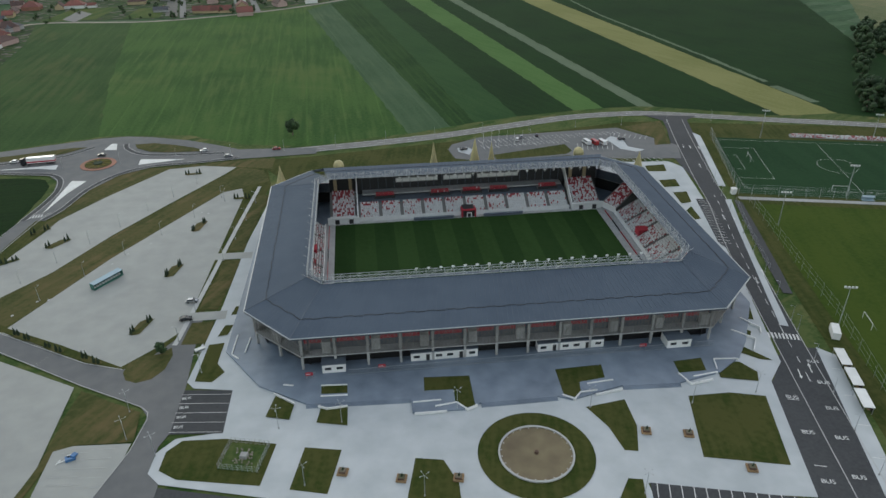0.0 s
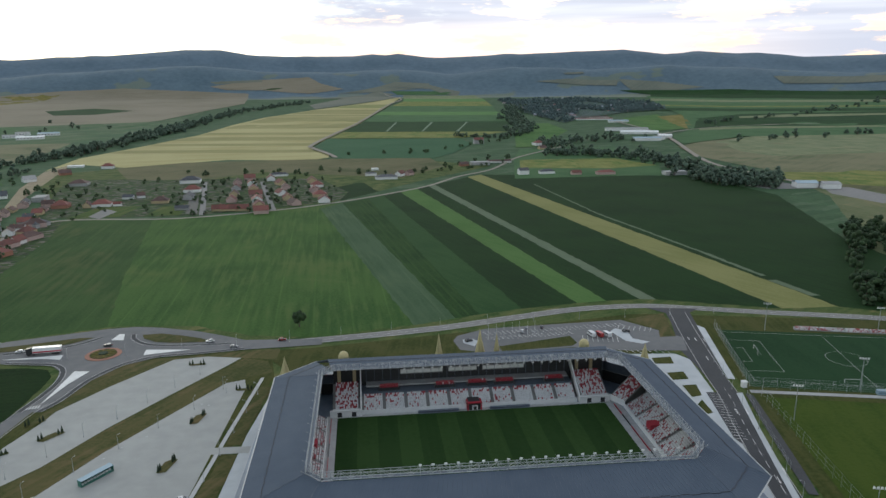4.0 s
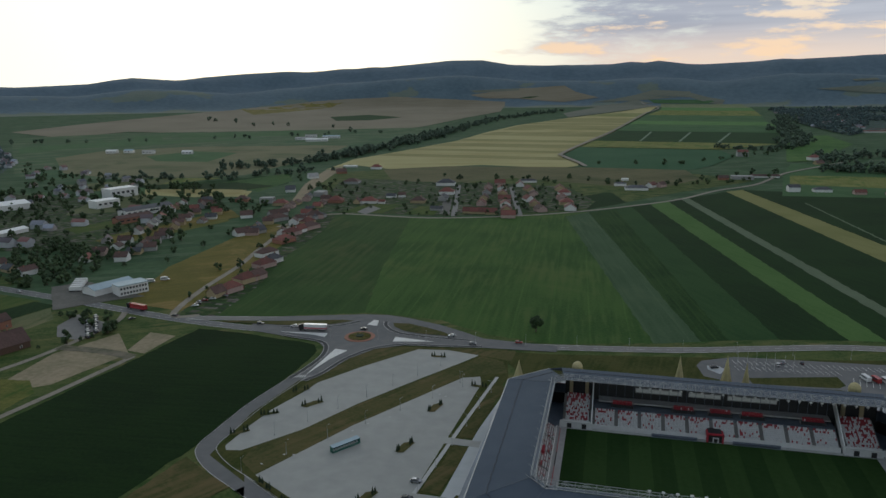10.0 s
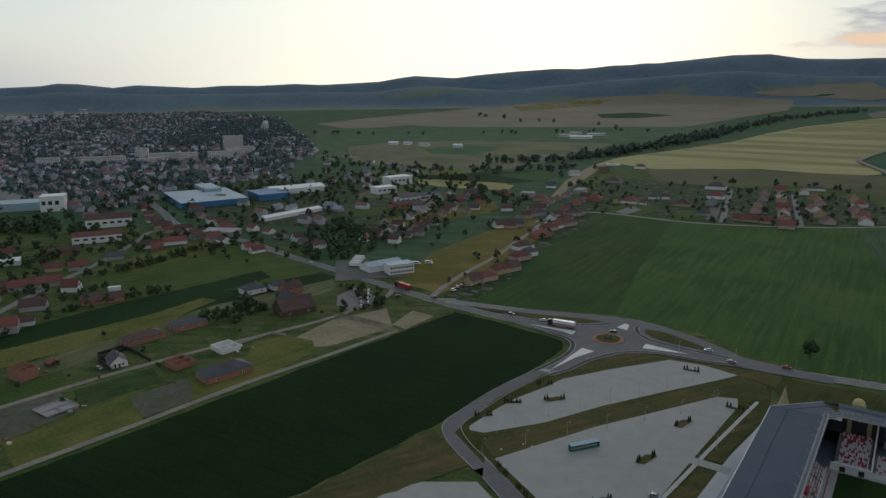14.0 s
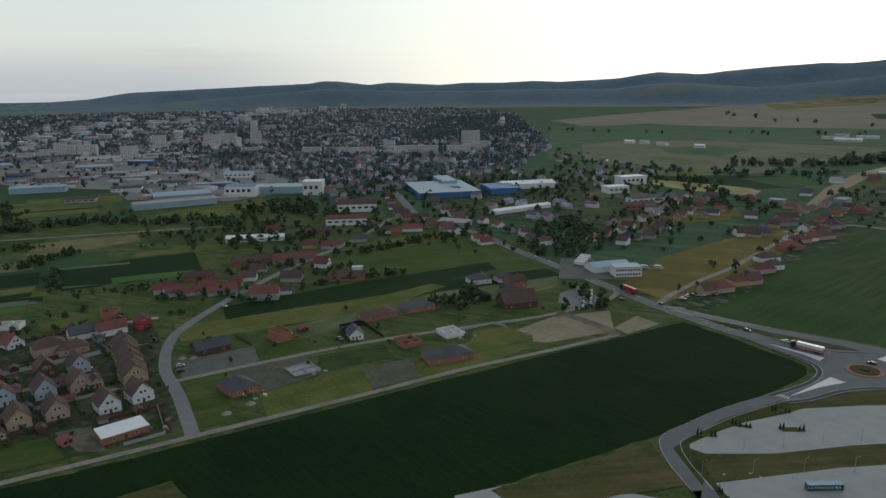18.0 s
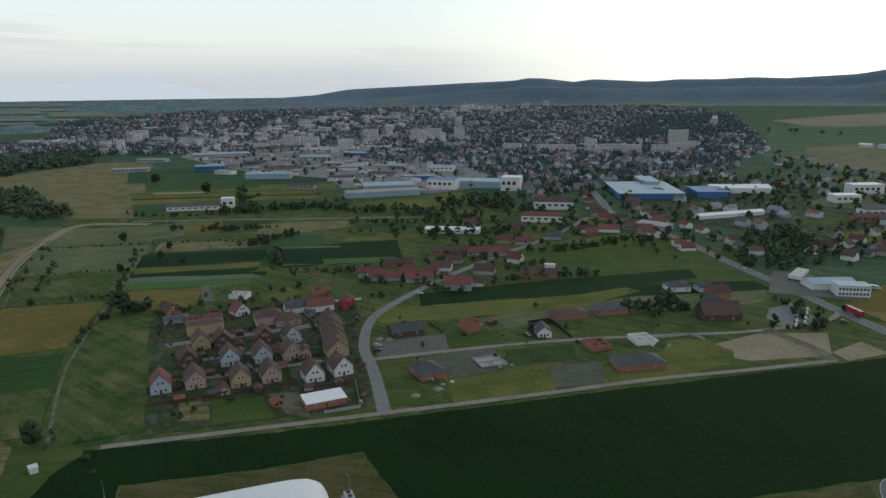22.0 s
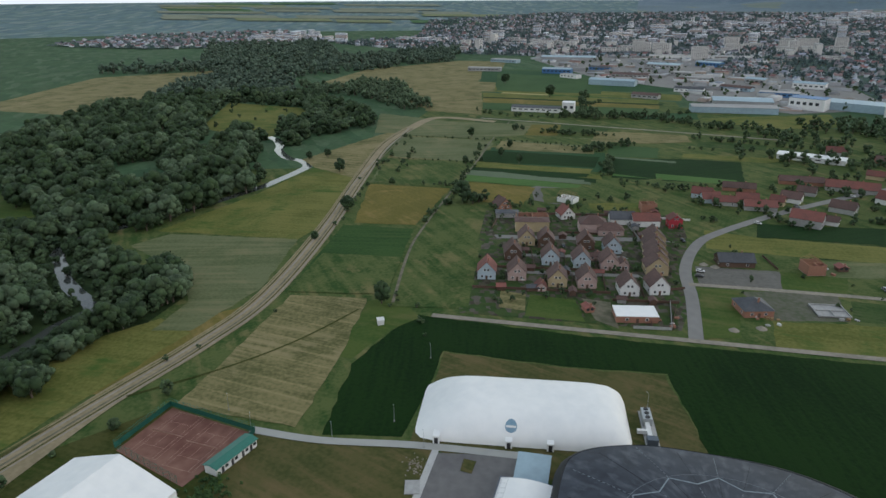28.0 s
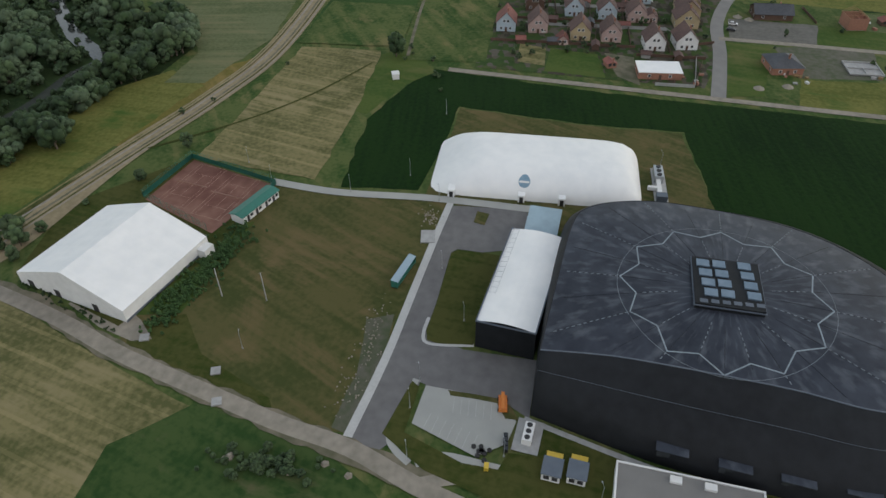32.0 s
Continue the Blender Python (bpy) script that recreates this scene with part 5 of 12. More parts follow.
patch("lawn", [(-116, -104), (-108, -100), (-97, -76), (-91, -54), (-98, -58), (-109, -80), (-122, -90)], "lawn", "greener grass beside the road", "lawn")
patch("gravel", [(-131, -121), (-129, -117), (-118, -101), (-112, -95), (-110.5, -100), (-114, -111), (-121, -124)], "gravel", "grey gravel before the tent", "gravel")
patch("lawn", [(-119, -107), (-158, -95.5), (-164, -86), (-140, -90), (-122, -91.5)], "lawn_green", "lush green grass in the ditch", "lawn")
patch("rubble", [(-127, -41), (-130, -34), (-110, -34), (-90.5, -36), (-92, -41), (-108, -39)], "weedy_earth", "trampled stony strip", "rubble")
patch("lawn", [(-182, -86), (-196, -122), (-164, -150), (-130, -146), (-115, -106), (-150, -92)], "lawn", "grass round the tent and courts", "lawn")
patch("field", [(-122, -150), (-112, -124), (-102, -100), (-93, -76), (-87, -52), (-84, -40), (-60, -70), (-30, -150), (-60, -230), (-130, -230)], "meadow_dry", "mown meadow beyond the track")
patch("lawn", [(-95, -74), (-89, -54), (-84, -38), (-72, -20), (-40, -40), (-62, -90), (-80, -90)], "lawn_deep", "deep green verge with bushes", "lawn")
patch("field", [(-200, -148), (-250, -128), (-292, -119), (-252, -150), (-200, -170)], "ochre", "dry verge of the track")
patch("field", [(-138, -170), (-190, -156), (-250, -140), (-262, -160), (-240, -178), (-160, -205)], "gold_meadow", "yellow-green meadow at the wood's edge")

# ---- roads ----
LEVEL[0] = 0.16
road("upper_lane", [(-330, 640), (-305, 722), (-191, 718), (-94, 750), (-28, 792), (39, 851), (86, 903), (134, 980), (195, 1050), (257, 1180), (317, 1266), (392, 1364)], 5.5, "gravel", "narrow pale lane along the fields")
road("main_road", [(-1010, 600), (-901, 545), (-764, 488), (-611, 419), (-520, 415), (-431, 394), (-349, 377), (-290, 364), (-258, 357.4), (-227, 353), (-190, 350), (-175, 349.5)], 8.5, "asphalt", "grey asphalt main road into the town", "ec")
road("country_road", [(-70, 353), (-64, 353), (-26, 356), (36, 365), (83, 377), (124, 387), (163, 388), (193, 380), (234, 366), (297, 346), (420, 300), (700, 190)], 8.0, "asphalt_old", "grey asphalt country road past the stadium", "ec")
road("slip_road", [(-250, 360.5), (-225, 364.5), (-191, 371), (-165, 379)], 7.5, "asphalt_old", "slip road beside the roundabout", "e")
road("parking_road", [(-142, 296), (-144, 289), (-149, 258), (-150, 233), (-150, 221), (-146, 214), (-136, 206), (-120, 197), (-102, 186), (-121, 197.6)], 7.5, "asphalt", "asphalt access road beside the car parks", "", 6, True)
patch("junction", [(166, 384), (173.6, 373), (170, 358), (161, 330), (156.7, 317.6), (155.4, 296), (152.5, 272), (159.3, 271.4), (163.2, 284), (181.6, 349), (187.7, 372), (196, 378)], "asphalt_new", "dark asphalt mouth of the avenue", "road", z=0.245)
road("stadium_road", [(181, 374), (172, 340), (159.5, 288), (154.6, 264), (146, 234), (138, 202), (128.5, 160), (121, 126), (113, 90), (100, 40)], 8.6, "asphalt_new", "dark two-lane avenue beside the stadium", "c", 6, True)
road("street", [(-266, 70), (-310, 77), (-347, 81), (-383, 93), (-409, 111), (-460, 167), (-512, 238), (-548, 294), (-600, 360), (-629, 394), (-611, 419)], 6.0, "asphalt_old", "pale residential street")
road("street", [(-328, 79), (-325, 119), (-320, 164), (-312, 205), (-300, 250), (-290, 290), (-288, 340), (-296, 362)], 3.8, "gravel", "gravel lane between new houses")
road("street", [(-279, -41), (-272, 23), (-267, 71), (-260, 138), (-255, 198), (-247, 250), (-241, 297)], 3.6, "gravel", "gravel lane along the maize field")
road("street", [(-241, 296), (-262, 300), (-290, 300)], 7, "earth", "dirt lane joining the street")
road("street", [(-246, 366), (-263, 364), (-277, 419), (-286, 484), (-301, 551), (-324, 669), (-333, 734)], 4.5, "gravel", "lane in front of a row of houses")
road("field_lane", [(-290, -61), (-352, -65), (-397, -64), (-496, -55), (-586, -45), (-670, -39), (-780, -25)], 1.5, "earth", "narrow pale lane between the plots")
road("field_road", [(-776, -41), (-799, -59), (-779, 5), (-739, 127), (-700, 240)][1:], 4.0, "gravel", "pale country lane across the fields")
road("dirt_track", [(-130, -168), (-140, -157), (-194, -147), (-241, -132), (-292, -122), (-395, -123), (-515, -131), (-640, -137), (-727, -128), (-797, -107), (-776, -41)], 11.5, "sand", "broad dry dirt track across the meadows", category="track")
road("wheel_rut", [(-130, -166), (-194, -145.4), (-241, -130.4), (-292, -120.4), (-395, -121.4), (-515, -129.4), (-727, -126.4)], 1.0, "earth", "worn wheel rut", category="track")
road("wheel_rut", [(-130, -169), (-194, -148.4), (-241, -133.4), (-292, -123.4), (-395, -124.4), (-515, -132.4), (-727, -129.4)], 1.0, "gravel", "worn wheel rut", category="track")
for o_, w_, m_ in ((3.4, 0.8, "lawn_dry"), (-3.2, 0.9, "lawn_dry"), (4.6, 0.7, "gravel"), (-4.8, 0.8, "meadow_dry")):
    road("grass_ridge", [(-130, -167 + o_), (-194, -147 + o_), (-241, -132 + o_), (-292, -122 + o_), (-395, -123 + o_), (-515, -131 + o_), (-640, -137 + o_), (-727, -128 + o_)], w_, m_, "grassy ridge along the dirt track", category="track")
verge_line = smooth([(-126, -160), (-123.5, -146), (-119, -131), (-112, -116), (-106, -100), (-100.5, -84), (-96, -69), (-92, -56), (-88.5, -44), (-86, -33), (-80, -16)], 8)
edge_a, edge_b = [], []
for i, (x, y) in enumerate(verge_line):
    w = 3.1 + 1.5 * noise.noise(Vector((x / 5, y / 5, 2))), 3.1 + 1.5 * noise.noise(Vector((x / 5, y / 5, 9)))
    edge_a.append((x - 0.92 * w[0], y + 0.36 * w[0]))
    edge_b.append((x + 0.92 * w[1], y - 0.36 * w[1]))
patch("road_verge", edge_a + edge_b[::-1], "earth", "worn dusty edges of the gravel road", "verge")
road("gravel_road", [(-126, -160), (-122, -145), (-114.5, -122), (-106, -101), (-98.5, -77), (-91.5, -54), (-87, -35), (-79, -16), (-72, 10), (-70, 40), (-72, 80)], 4.4, "gravel", "pale gravel road past the tent")
road("footpath", [(-186, -88), (-183, -64), (-184, -33), (-182.5, 0)], 3.5, "paver_lot", "concrete footpath beside the dome")
road("field_path", [(-281, -75), (-250, -92), (-225, -112), (-200, -140)], 1.0, "lawn", "faint path across the meadow", category="track")
road("far_lane", [(-48, 1250), (-63, 1313), (-99, 1429), (-104, 1518), (-49, 1962), (40, 2602), (117, 3113), (193, 3485), (120, 3780)], 9, "gravel", "pale farm lane between the crops")
road("far_road", [(741, 2189), (777, 2090), (714, 1626), (572, 1143), (552, 998), (564, 880), (558, 797)], 9, "gravel", "pale road out of the village")
road("far_road", [(714, 1626), (842, 1752), (1052, 1867), (1292, 1880)], 7, "gravel", "pale lane along the slope")

# ---- roundabout ----
def ring(cx, cy, r, n=40, ry=None):
    return [(cx + r * math.cos(2 * math.pi * i / n), cy + (ry or r) * math.sin(2 * math.pi * i / n)) for i in range(n)]


LEVEL[0] = 0.30
patch("roundabout", [(-191.9, 374.8), (-159, 384.5), (-145, 388.5), (-130.6, 390), (-116.6, 387), (-94.5, 378.4), (-80, 370), (-66, 361), (-25, 357.5), (-25, 349), (-64, 346.9), (-88, 343.6), (-106.3, 341.9), (-119.8, 333.4), (-128.8, 317), (-133.2, 297), (-138, 286.3), (-148.5, 287.7), (-145.7, 303), (-144.8, 317.6), (-147.6, 330), (-154, 337.3), (-166.5, 340), (-178.6, 342.6), (-200, 347), (-205, 356), (-205, 366)], "asphalt", "asphalt roundabout with flared approaches", "road")
for name, pts in (("splitter", [(-114.6, 353.3), (-113.9, 346), (-92, 350.5)]), ("splitter", [(-137.3, 370), (-136, 379), (-133, 378.5), (-130.8, 369.2)]), ("splitter", [(-182, 348.4), (-154.4, 351.3), (-153.6, 345.1), (-162, 347.4)]), ("splitter", [(-140.7, 329), (-133.5, 328), (-138, 314), (-141.4, 294), (-141, 312)])):
    solo("traffic_island", Kit().prism(pts, 0.2, 0.42), "line", "white concrete splitter island", "traffic island", "roundabout islands", "structure")
for pts in ([(-178.6, 342.2), (-166.5, 340), (-154.1, 337.3), (-147.6, 330), (-144.8, 317.6), (-145.7, 303), (-148.5, 287.7)], [(-64.2, 346.9), (-88, 343.6), (-106.3, 341.9), (-119.8, 333.4), (-128.8, 317), (-133.2, 297), (-138, 286.3)],
            [(-126.6, 377.6), (-124.1, 370.2), (-115, 361.8), (-99.2, 358.7), (-72.6, 357.7)], [(-185.4, 357.4), (-169, 359.6), (-154, 366), (-144.6, 375.6)]):
    for o_, m_, z_ in ((0.0, "kerb", 0.44), (1.2, "asphalt_new", 0.41), (2.5, "kerb", 0.43)):
        kk = Kit()
        wd = 0.14 if m_ == "kerb" else 1.1
        strip(smooth(pts, 5), o_ - wd if pts[0][0] < -100 and pts[-1][0] < -140 and pts[0][1] < 350 else -o_ - wd, o_ + wd if pts[0][0] < -100 and pts[-1][0] < -140 and pts[0][1] < 350 else -o_ + wd, z_, kk)
        solo("kerb" if m_ == "kerb" else "gutter_strip", kk, m_, "kerb stones and dark footway round the junction", "kerb", "", "structure")
patch("verge", [(-123, 376), (-120.5, 370), (-113, 364), (-104, 361.6), (-82, 360), (-90, 366.5), (-102, 372.5), (-113, 376.8)], "lawn_dry", "grass verge island by the slip road", "verge", z=0.47)
patch("verge", [(-228, 357.5), (-185.4, 359.2), (-169, 361.6), (-156.3, 367.4), (-147.4, 375), (-155, 375.3), (-172.7, 370.6), (-188.6, 366.5), (-212, 361.5)], "lawn_dry", "grass verge island by the slip road", "verge", z=0.47)
isl = thing("roundabout_island", "round planted island with gold beds and low shrubs", "traffic island", (-134.4, 349.6, 0.4))
part("kerb", Kit().prism(ring(0, 0, 8.6), 0, 0.15), "brick", isl, "red brick apron")
part("bed", Kit().prism(ring(0, 0, 6.4), 0, 0.4), "lawn_dry", isl, "dry planted bed")
for i in range(10):
    a = 2 * math.pi * i / 10
    part("flower_bed", Kit().rbox(4.4 * math.cos(a), 4.4 * math.sin(a), 0.38, 2.4, 0.9, 0.25, a), "ochre", isl, "golden flower bed")
part("shrub_ring", Kit().prism(ring(0, 0, 2.2, 14), 0.38, 0.9), "conifer", isl, "dark clipped shrubs")

# ---- car parks west of the stadium ----
LEVEL[0] = 0.22
patch("verge", [(-48, 330), (-45, 312), (-60, 190), (-64, 160), (-80, 172), (-118, 197), (-145, 214), (-147, 250), (-140, 300), (-133, 325), (-118, 338), (-60, 344), (-30, 345), (110, 366), (150, 374), (172, 372), (160, 330), (120, 300), (-30, 300)], "lawn", "grass verges round the car parks", "verge")
patch("verge", [(-134, 295), (-129.6, 317), (-121, 333), (-106.8, 340.6), (-88, 342.2), (-64, 345.4), (-46, 346), (-46, 331), (-66, 337), (-95, 337), (-112, 313), (-135, 277), (-140, 264)], "lawn_dry", "dry verge beside the car park", "verge")
patch("verge", [(-132, 225), (-131, 213), (-122, 206), (-62, 309), (-46, 316), (-50, 330), (-62, 335)], "lawn_dry", "dry brown grass strip between car parks", "verge")
patch("car_park", [(-64, 336), (-81, 340), (-97, 338), (-118, 309), (-132, 286), (-134, 275), (-140, 255), (-142, 239), (-143, 222), (-141, 219), (-135, 220), (-119, 241), (-105, 269), (-88, 297), (-69, 327)], "paver_lot", "grey paved overflow car park", "car park")
patch("car_park", [(-121, 205), (-100, 193), (-78, 179), (-70, 187), (-63, 196), (-60, 240), (-56, 300), (-58, 309), (-66, 306), (-100, 249)], "paver_lot", "grey paved main car park", "car park")
patch("car_park", [(-118, 188), (-89, 171), (-88, 138), (-90, 110), (-130, 110), (-170, 128), (-160, 160)], "paver_lot", "broad grey paved yard", "car park")
patch("lawn", [(-86.4, 169), (-67, 157.5), (-66, 146), (-81, 146.6), (-86, 139), (-90, 118), (-92, 118), (-88, 140)], "lawn_dry", "dry lawn by the junction", "lawn")
patch("car_park", [(-86, 128), (-86, 145), (-81.4, 146.4), (-66.4, 145.4), (-68, 131), (-73, 112), (-88, 112)], "paver_lot", "small paved car park with bays", "car park")
patch("junction", [(-124.5, 203.6), (-89.5, 182.2), (-77, 177.5), (-70, 183), (-63.5, 192), (-61.6, 203), (-57.5, 203), (-57.4, 190), (-56.4, 168), (-57, 148), (-59, 143), (-59.5, 134), (-56, 130), (-57, 112), (-73, 108), (-70.9, 128), (-66, 142.6), (-64.4, 155), (-67.3, 159.6), (-88, 171.9), (-118, 191.6)], "asphalt", "wide asphalt junction beside the plaza", "road")
for pts in ([(-124.5, 203.6), (-89.5, 182.2), (-77, 177.5)], [(-118, 191.6), (-88, 171.9), (-67.3, 159.6), (-64.8, 157), (-64.4, 154), (-66, 142.6), (-70.9, 128), (-74, 112)]):
    kk = Kit()
    strip(pts, -0.12, 0.12, 0.4, kk)
    solo("kerb", kk, "kerb", "pale kerb stones along the road", "kerb", "", "structure")
patch("bulb", [(-76.6, 176), (-76, 180.5), (-72.5, 183.6), (-68, 184), (-64.6, 187), (-63.4, 183), (-64.4, 176), (-67.4, 171.8), (-71.5, 170.6), (-75, 172.4)], "lawn_dry", "rounded dry grass bulb", "lawn")
patch("field", [(-126, 196), (-140, 203), (-153, 211), (-165, 140), (-150, 140)], "lawn_dry", "dry verge by the bend", "verge")
for pts in ([(-51.5, 300), (-44.5, 300), (-50, 248), (-55.5, 249)], [(-55.6, 241), (-50.2, 240.4), (-53.5, 207), (-60, 208)], [(-60.8, 200), (-53.5, 200), (-54.5, 187.5), (-62, 188)]):
    patch("verge", pts, "lawn_dry", "dry grass bed beside the path", "verge")
road("footpath", [(-50, 310), (-56.5, 255), (-58.5, 235), (-63, 195), (-64, 188)], 1.6, "kerb", "pale path beside the car park", category="path")
road("footpath", [(-61, 244.5), (-46, 244)], 5, "paver_lot", "paved crossing path", category="path")
road("footpath", [(-64, 203.5), (-50, 203.4)], 5, "paver_lot", "paved crossing path", category="path")

# ---- stadium plaza ----
LEVEL[0] = 0.24
patch("plaza", [(-43, 300), (-49, 255), (-52, 210), (-55.6, 177), (-56.5, 169), (-54, 165.9), (-42.6, 163.6), (-42.8, 146.5), (-55, 145.6), (-59, 141), (-59.5, 134), (-56, 130), (-28, 122), (20, 108), (63, 98), (64, 115), (90, 108), (103, 105.4), (114, 147), (121.5, 155), (131, 192), (139.6, 229), (149, 264), (156, 305), (152, 313), (125, 316), (40, 322), (-43, 312)], "paving", "wide plaza of pale grey paving", "plaza")
patch("bus_bay", [(-57, 165.5), (-42.6, 163.6), (-42.8, 146.1), (-57.4, 147.5)], "asphalt_new", "dark asphalt coach bays", "bus bay")
patch("car_park", [(-56, 129), (-28, 121), (20, 107), (63, 97), (60, 80), (-80, 90), (-74, 125)], "asphalt_new", "dark asphalt drive in front of the plaza", "road")
patch("car_park", [(64.5, 115), (90, 108.2), (98, 106), (94, 92), (60, 96)], "asphalt_new", "dark asphalt parking bays", "car park")
patch("bus_bay", [(114, 147), (121, 144), (107, 92), (99, 92)], "asphalt_new", "dark coach lane beside the plaza", "bus bay")
patch("bus_bay", [(129, 158), (136.2, 160), (117, 96), (110, 92)], "asphalt_new", "dark coach lane beside the shelters", "bus bay")
patch("bus_bay", [(117, 150), (122, 158), (131, 161), (136.2, 160), (117, 94), (99, 91), (113.6, 146)], "asphalt_new", "dark asphalt of the coach lanes", "bus bay", z=0.225)
patch("pavement", [(136.2, 160.5), (140, 156), (122, 98), (117, 98)], "paving", "pavement under the bus shelters", "pavement")
patch("car_park", [(146.3, 269), (151.4, 268), (139.3, 221), (137.6, 229)], "asphalt_new", "dark parking bays beside the avenue", "car park")
LAWNS = [[(-57, 134.6), (-56.5, 141), (-53, 144.6), (-41.7, 143.9), (-28.1, 140.2), (-31, 126.3), (-52, 131)], [(-20.6, 138), (-11, 135.8), (-14.4, 121.6), (-23.7, 124.2)], [(7.8, 130.5), (14.9, 129), (17.8, 121), (17.4, 110), (3.4, 112)],
         [(87.2, 144), (99.4, 143.9), (109, 141.1), (101.8, 115.8), (81.2, 121.3)], [(56.9, 143.3), (68.7, 145), (68.4, 134.4), (65.4, 125.4), (62, 126.2), (60.6, 135)], [(59.6, 117), (63.1, 116.2), (60.5, 105), (52, 107), (56, 112)],
         [(-53.1, 186.8), (-48.3, 187.3), (-48.9, 176.8), (-46.1, 172.3), (-49.2, 168), (-54.3, 169)], [(138, 309), (148, 309.4), (146, 301), (137, 302)], [(138, 291), (146.3, 291.3), (145, 283), (137.4, 283)],
         [(139, 277), (145.6, 277), (143, 266), (138, 265)], [(137, 258), (141, 262), (140, 250), (136.5, 249)], [(126.5, 194), (128, 187), (124.5, 177), (122, 178)], [(115, 176), (120.5, 171), (118.5, 168), (112, 172)], [(107, 168), (113, 165), (119.5, 156), (116, 157), (108, 164)],
         [(-47.5, 208), (-45.5, 208), (-46.5, 203), (-48.5, 203)], [(-49.5, 197), (-46.8, 197), (-48, 191.5), (-51, 191)]]
for pts in LAWNS:
    patch("lawn", pts, "lawn", "mown lawn set in the paving", "lawn")
# fountain
patch("lawn", ring(39, 128, 15.2), "lawn", "round lawn about the fountain", "lawn")
fountain = thing("fountain", "round empty fountain basin with a sandy floor", "fountain", (39, 128, 0.3))
part("basin_floor", Kit().prism(ring(0, 0, 9.4), 0, 0.18), "basin", fountain, "dry sandy basin floor")
k = Kit()
for i in range(40):
    a = 2 * math.pi * i / 40
    k.rbox(9.6 * math.cos(a), 9.6 * math.sin(a), 0, 0.5, 1.55, 0.45, a)
part("rim", k, "kerb", fountain, "pale stone rim")
part("nozzle", Kit().cyl(0, 0, 0.15, 0.9, 0.6, 0.45, 12), "brown", fountain, "brown central nozzle")
for i in range(24):
    a = 2 * math.pi * i / 24
    part("spot_lamp", Kit().cyl(9 * math.cos(a), 9 * math.sin(a), 0.18, 0.4, 0.12, 0.1, 6), "white", fountain)


def bay_lines(x0, y0, x1, y1, n, dx, dy, w=0.1, name="bay_line", z=0.36, mtl="line"):
    """Painted lines between parking bays, n of them from one end to the other."""
    root = thing("bay_markings", "white painted parking bay lines", "road marking", (0, 0, z), 0, "", "structure")
    for i in range(n):
        f = i / max(1, n - 1)
        k = Kit()
        a = (x0 + (x1 - x0) * f, y0 + (y1 - y0) * f)
        strip([a, (a[0] + dx, a[1] + dy)], -w, w, 0, k)
        part(name, k, mtl, root)


bay_lines(-56.8, 163.4, -57.3, 148.2, 5, 14.2, -1.6, 0.06)
bay_lines(66, 114.6, 97, 106.3, 12, -3, -10)
bay_lines(146.3, 267, 137.6, 229, 17, 4.6, -1.6)
bay_lines(114.5, 139, 104, 103, 4, 2.8, -0.9)
bay_lines(135, 150, 120, 104, 5, 3.2, -1)
bay_lines(-84, 133, -83.5, 144, 5, 7, -0.5, 0.05, mtl="kerb")
bay_lines(-70.5, 131, -70, 144, 5, -6, 0.4, 0.05, mtl="kerb")
bay_lines(-117, 345.5, -84, 352.7, 1, 0, 0)


def letters(x, y, rz, size, text, z=0.37):
    """Painted letters on the road."""
    cu = bpy.data.curves.new("painted_word", "FONT")
    cu.body, cu.size, cu.align_x = text, size, "CENTER"
    tmp = bpy.data.objects.new("painted_word", cu)
    me = bpy.data.meshes.new_from_object(tmp)
    bpy.data.objects.remove(tmp)
    me.materials.append(M["line"])
    ob = new("painted_word", me)
    ob.location, ob.rotation_euler = (x, y, z), (0, 0, radians(rz))
    tagged(ob, "white word painted on the asphalt", "road marking", "", "structure")


for i in range(4):
    letters(-55.2, 161.2 - 3.9 * i, 0, 1.5, "BUS")
for x, y in ((115.9, 139.8), (112.5, 126.2), (107.7, 109.8), (131, 154), (128.4, 144.5), (124.3, 134), (120, 123.1), (116, 110)):
    letters(x, y - 0.8, -14, 2.0, "BUS")

# zebra crossings, arrows
def zebra(x, y, rz, n, length=3.0, gap=1.1):
    root = thing("zebra_crossing", "white striped pedestrian crossing", "road marking", (x, y, 0.37), rz, "", "structure")
    for i in range(n):
        part("stripe", Kit().box((i - n / 2) * gap, -length / 2, 0, (i - n / 2) * gap + 0.55, length / 2, 0.01), "line", root)


zebra(129.5, 167, -16, 9)
zebra(-144, 291, 8, 7)


def arrow(x, y, rz, s=1.0):
    k = Kit().box(-0.15, -2.2, 0, 0.15, 1.0, 0.01).prism([(-0.55, 1.0), (0.55, 1.0), (0, 2.4)], 0, 0.01)
    solo("road_arrow", k, "line", "white arrow painted on the road", "road marking", "road arrows", "structure", (x, y, 0.37), rz)


for x, y, r in ((124, 149, 163), (128.5, 151, -17), (150, 250, -14), (154, 249, 166), (171, 330, -13), (175, 328, -13), (168, 332, 167), (-48, 123, 100), (-50, 119, 100), (138, 200, 164), (143, 205, -16), (165, 305, -13)):
    arrow(x, y, r)

# ---- north car park ----
LEVEL[0] = 0.26
patch("car_park", [(44, 345), (47, 352), (64, 361), (143, 365), (156, 348), (166, 334), (160, 316), (130, 320), (104, 328), (60, 326), (46, 332)], "asphalt", "asphalt car park behind the stadium", "car park")
patch("lawn", [(66, 334), (107, 344), (108, 334), (104, 330), (67, 327)], "lawn", "lawn beside the bays", "lawn")
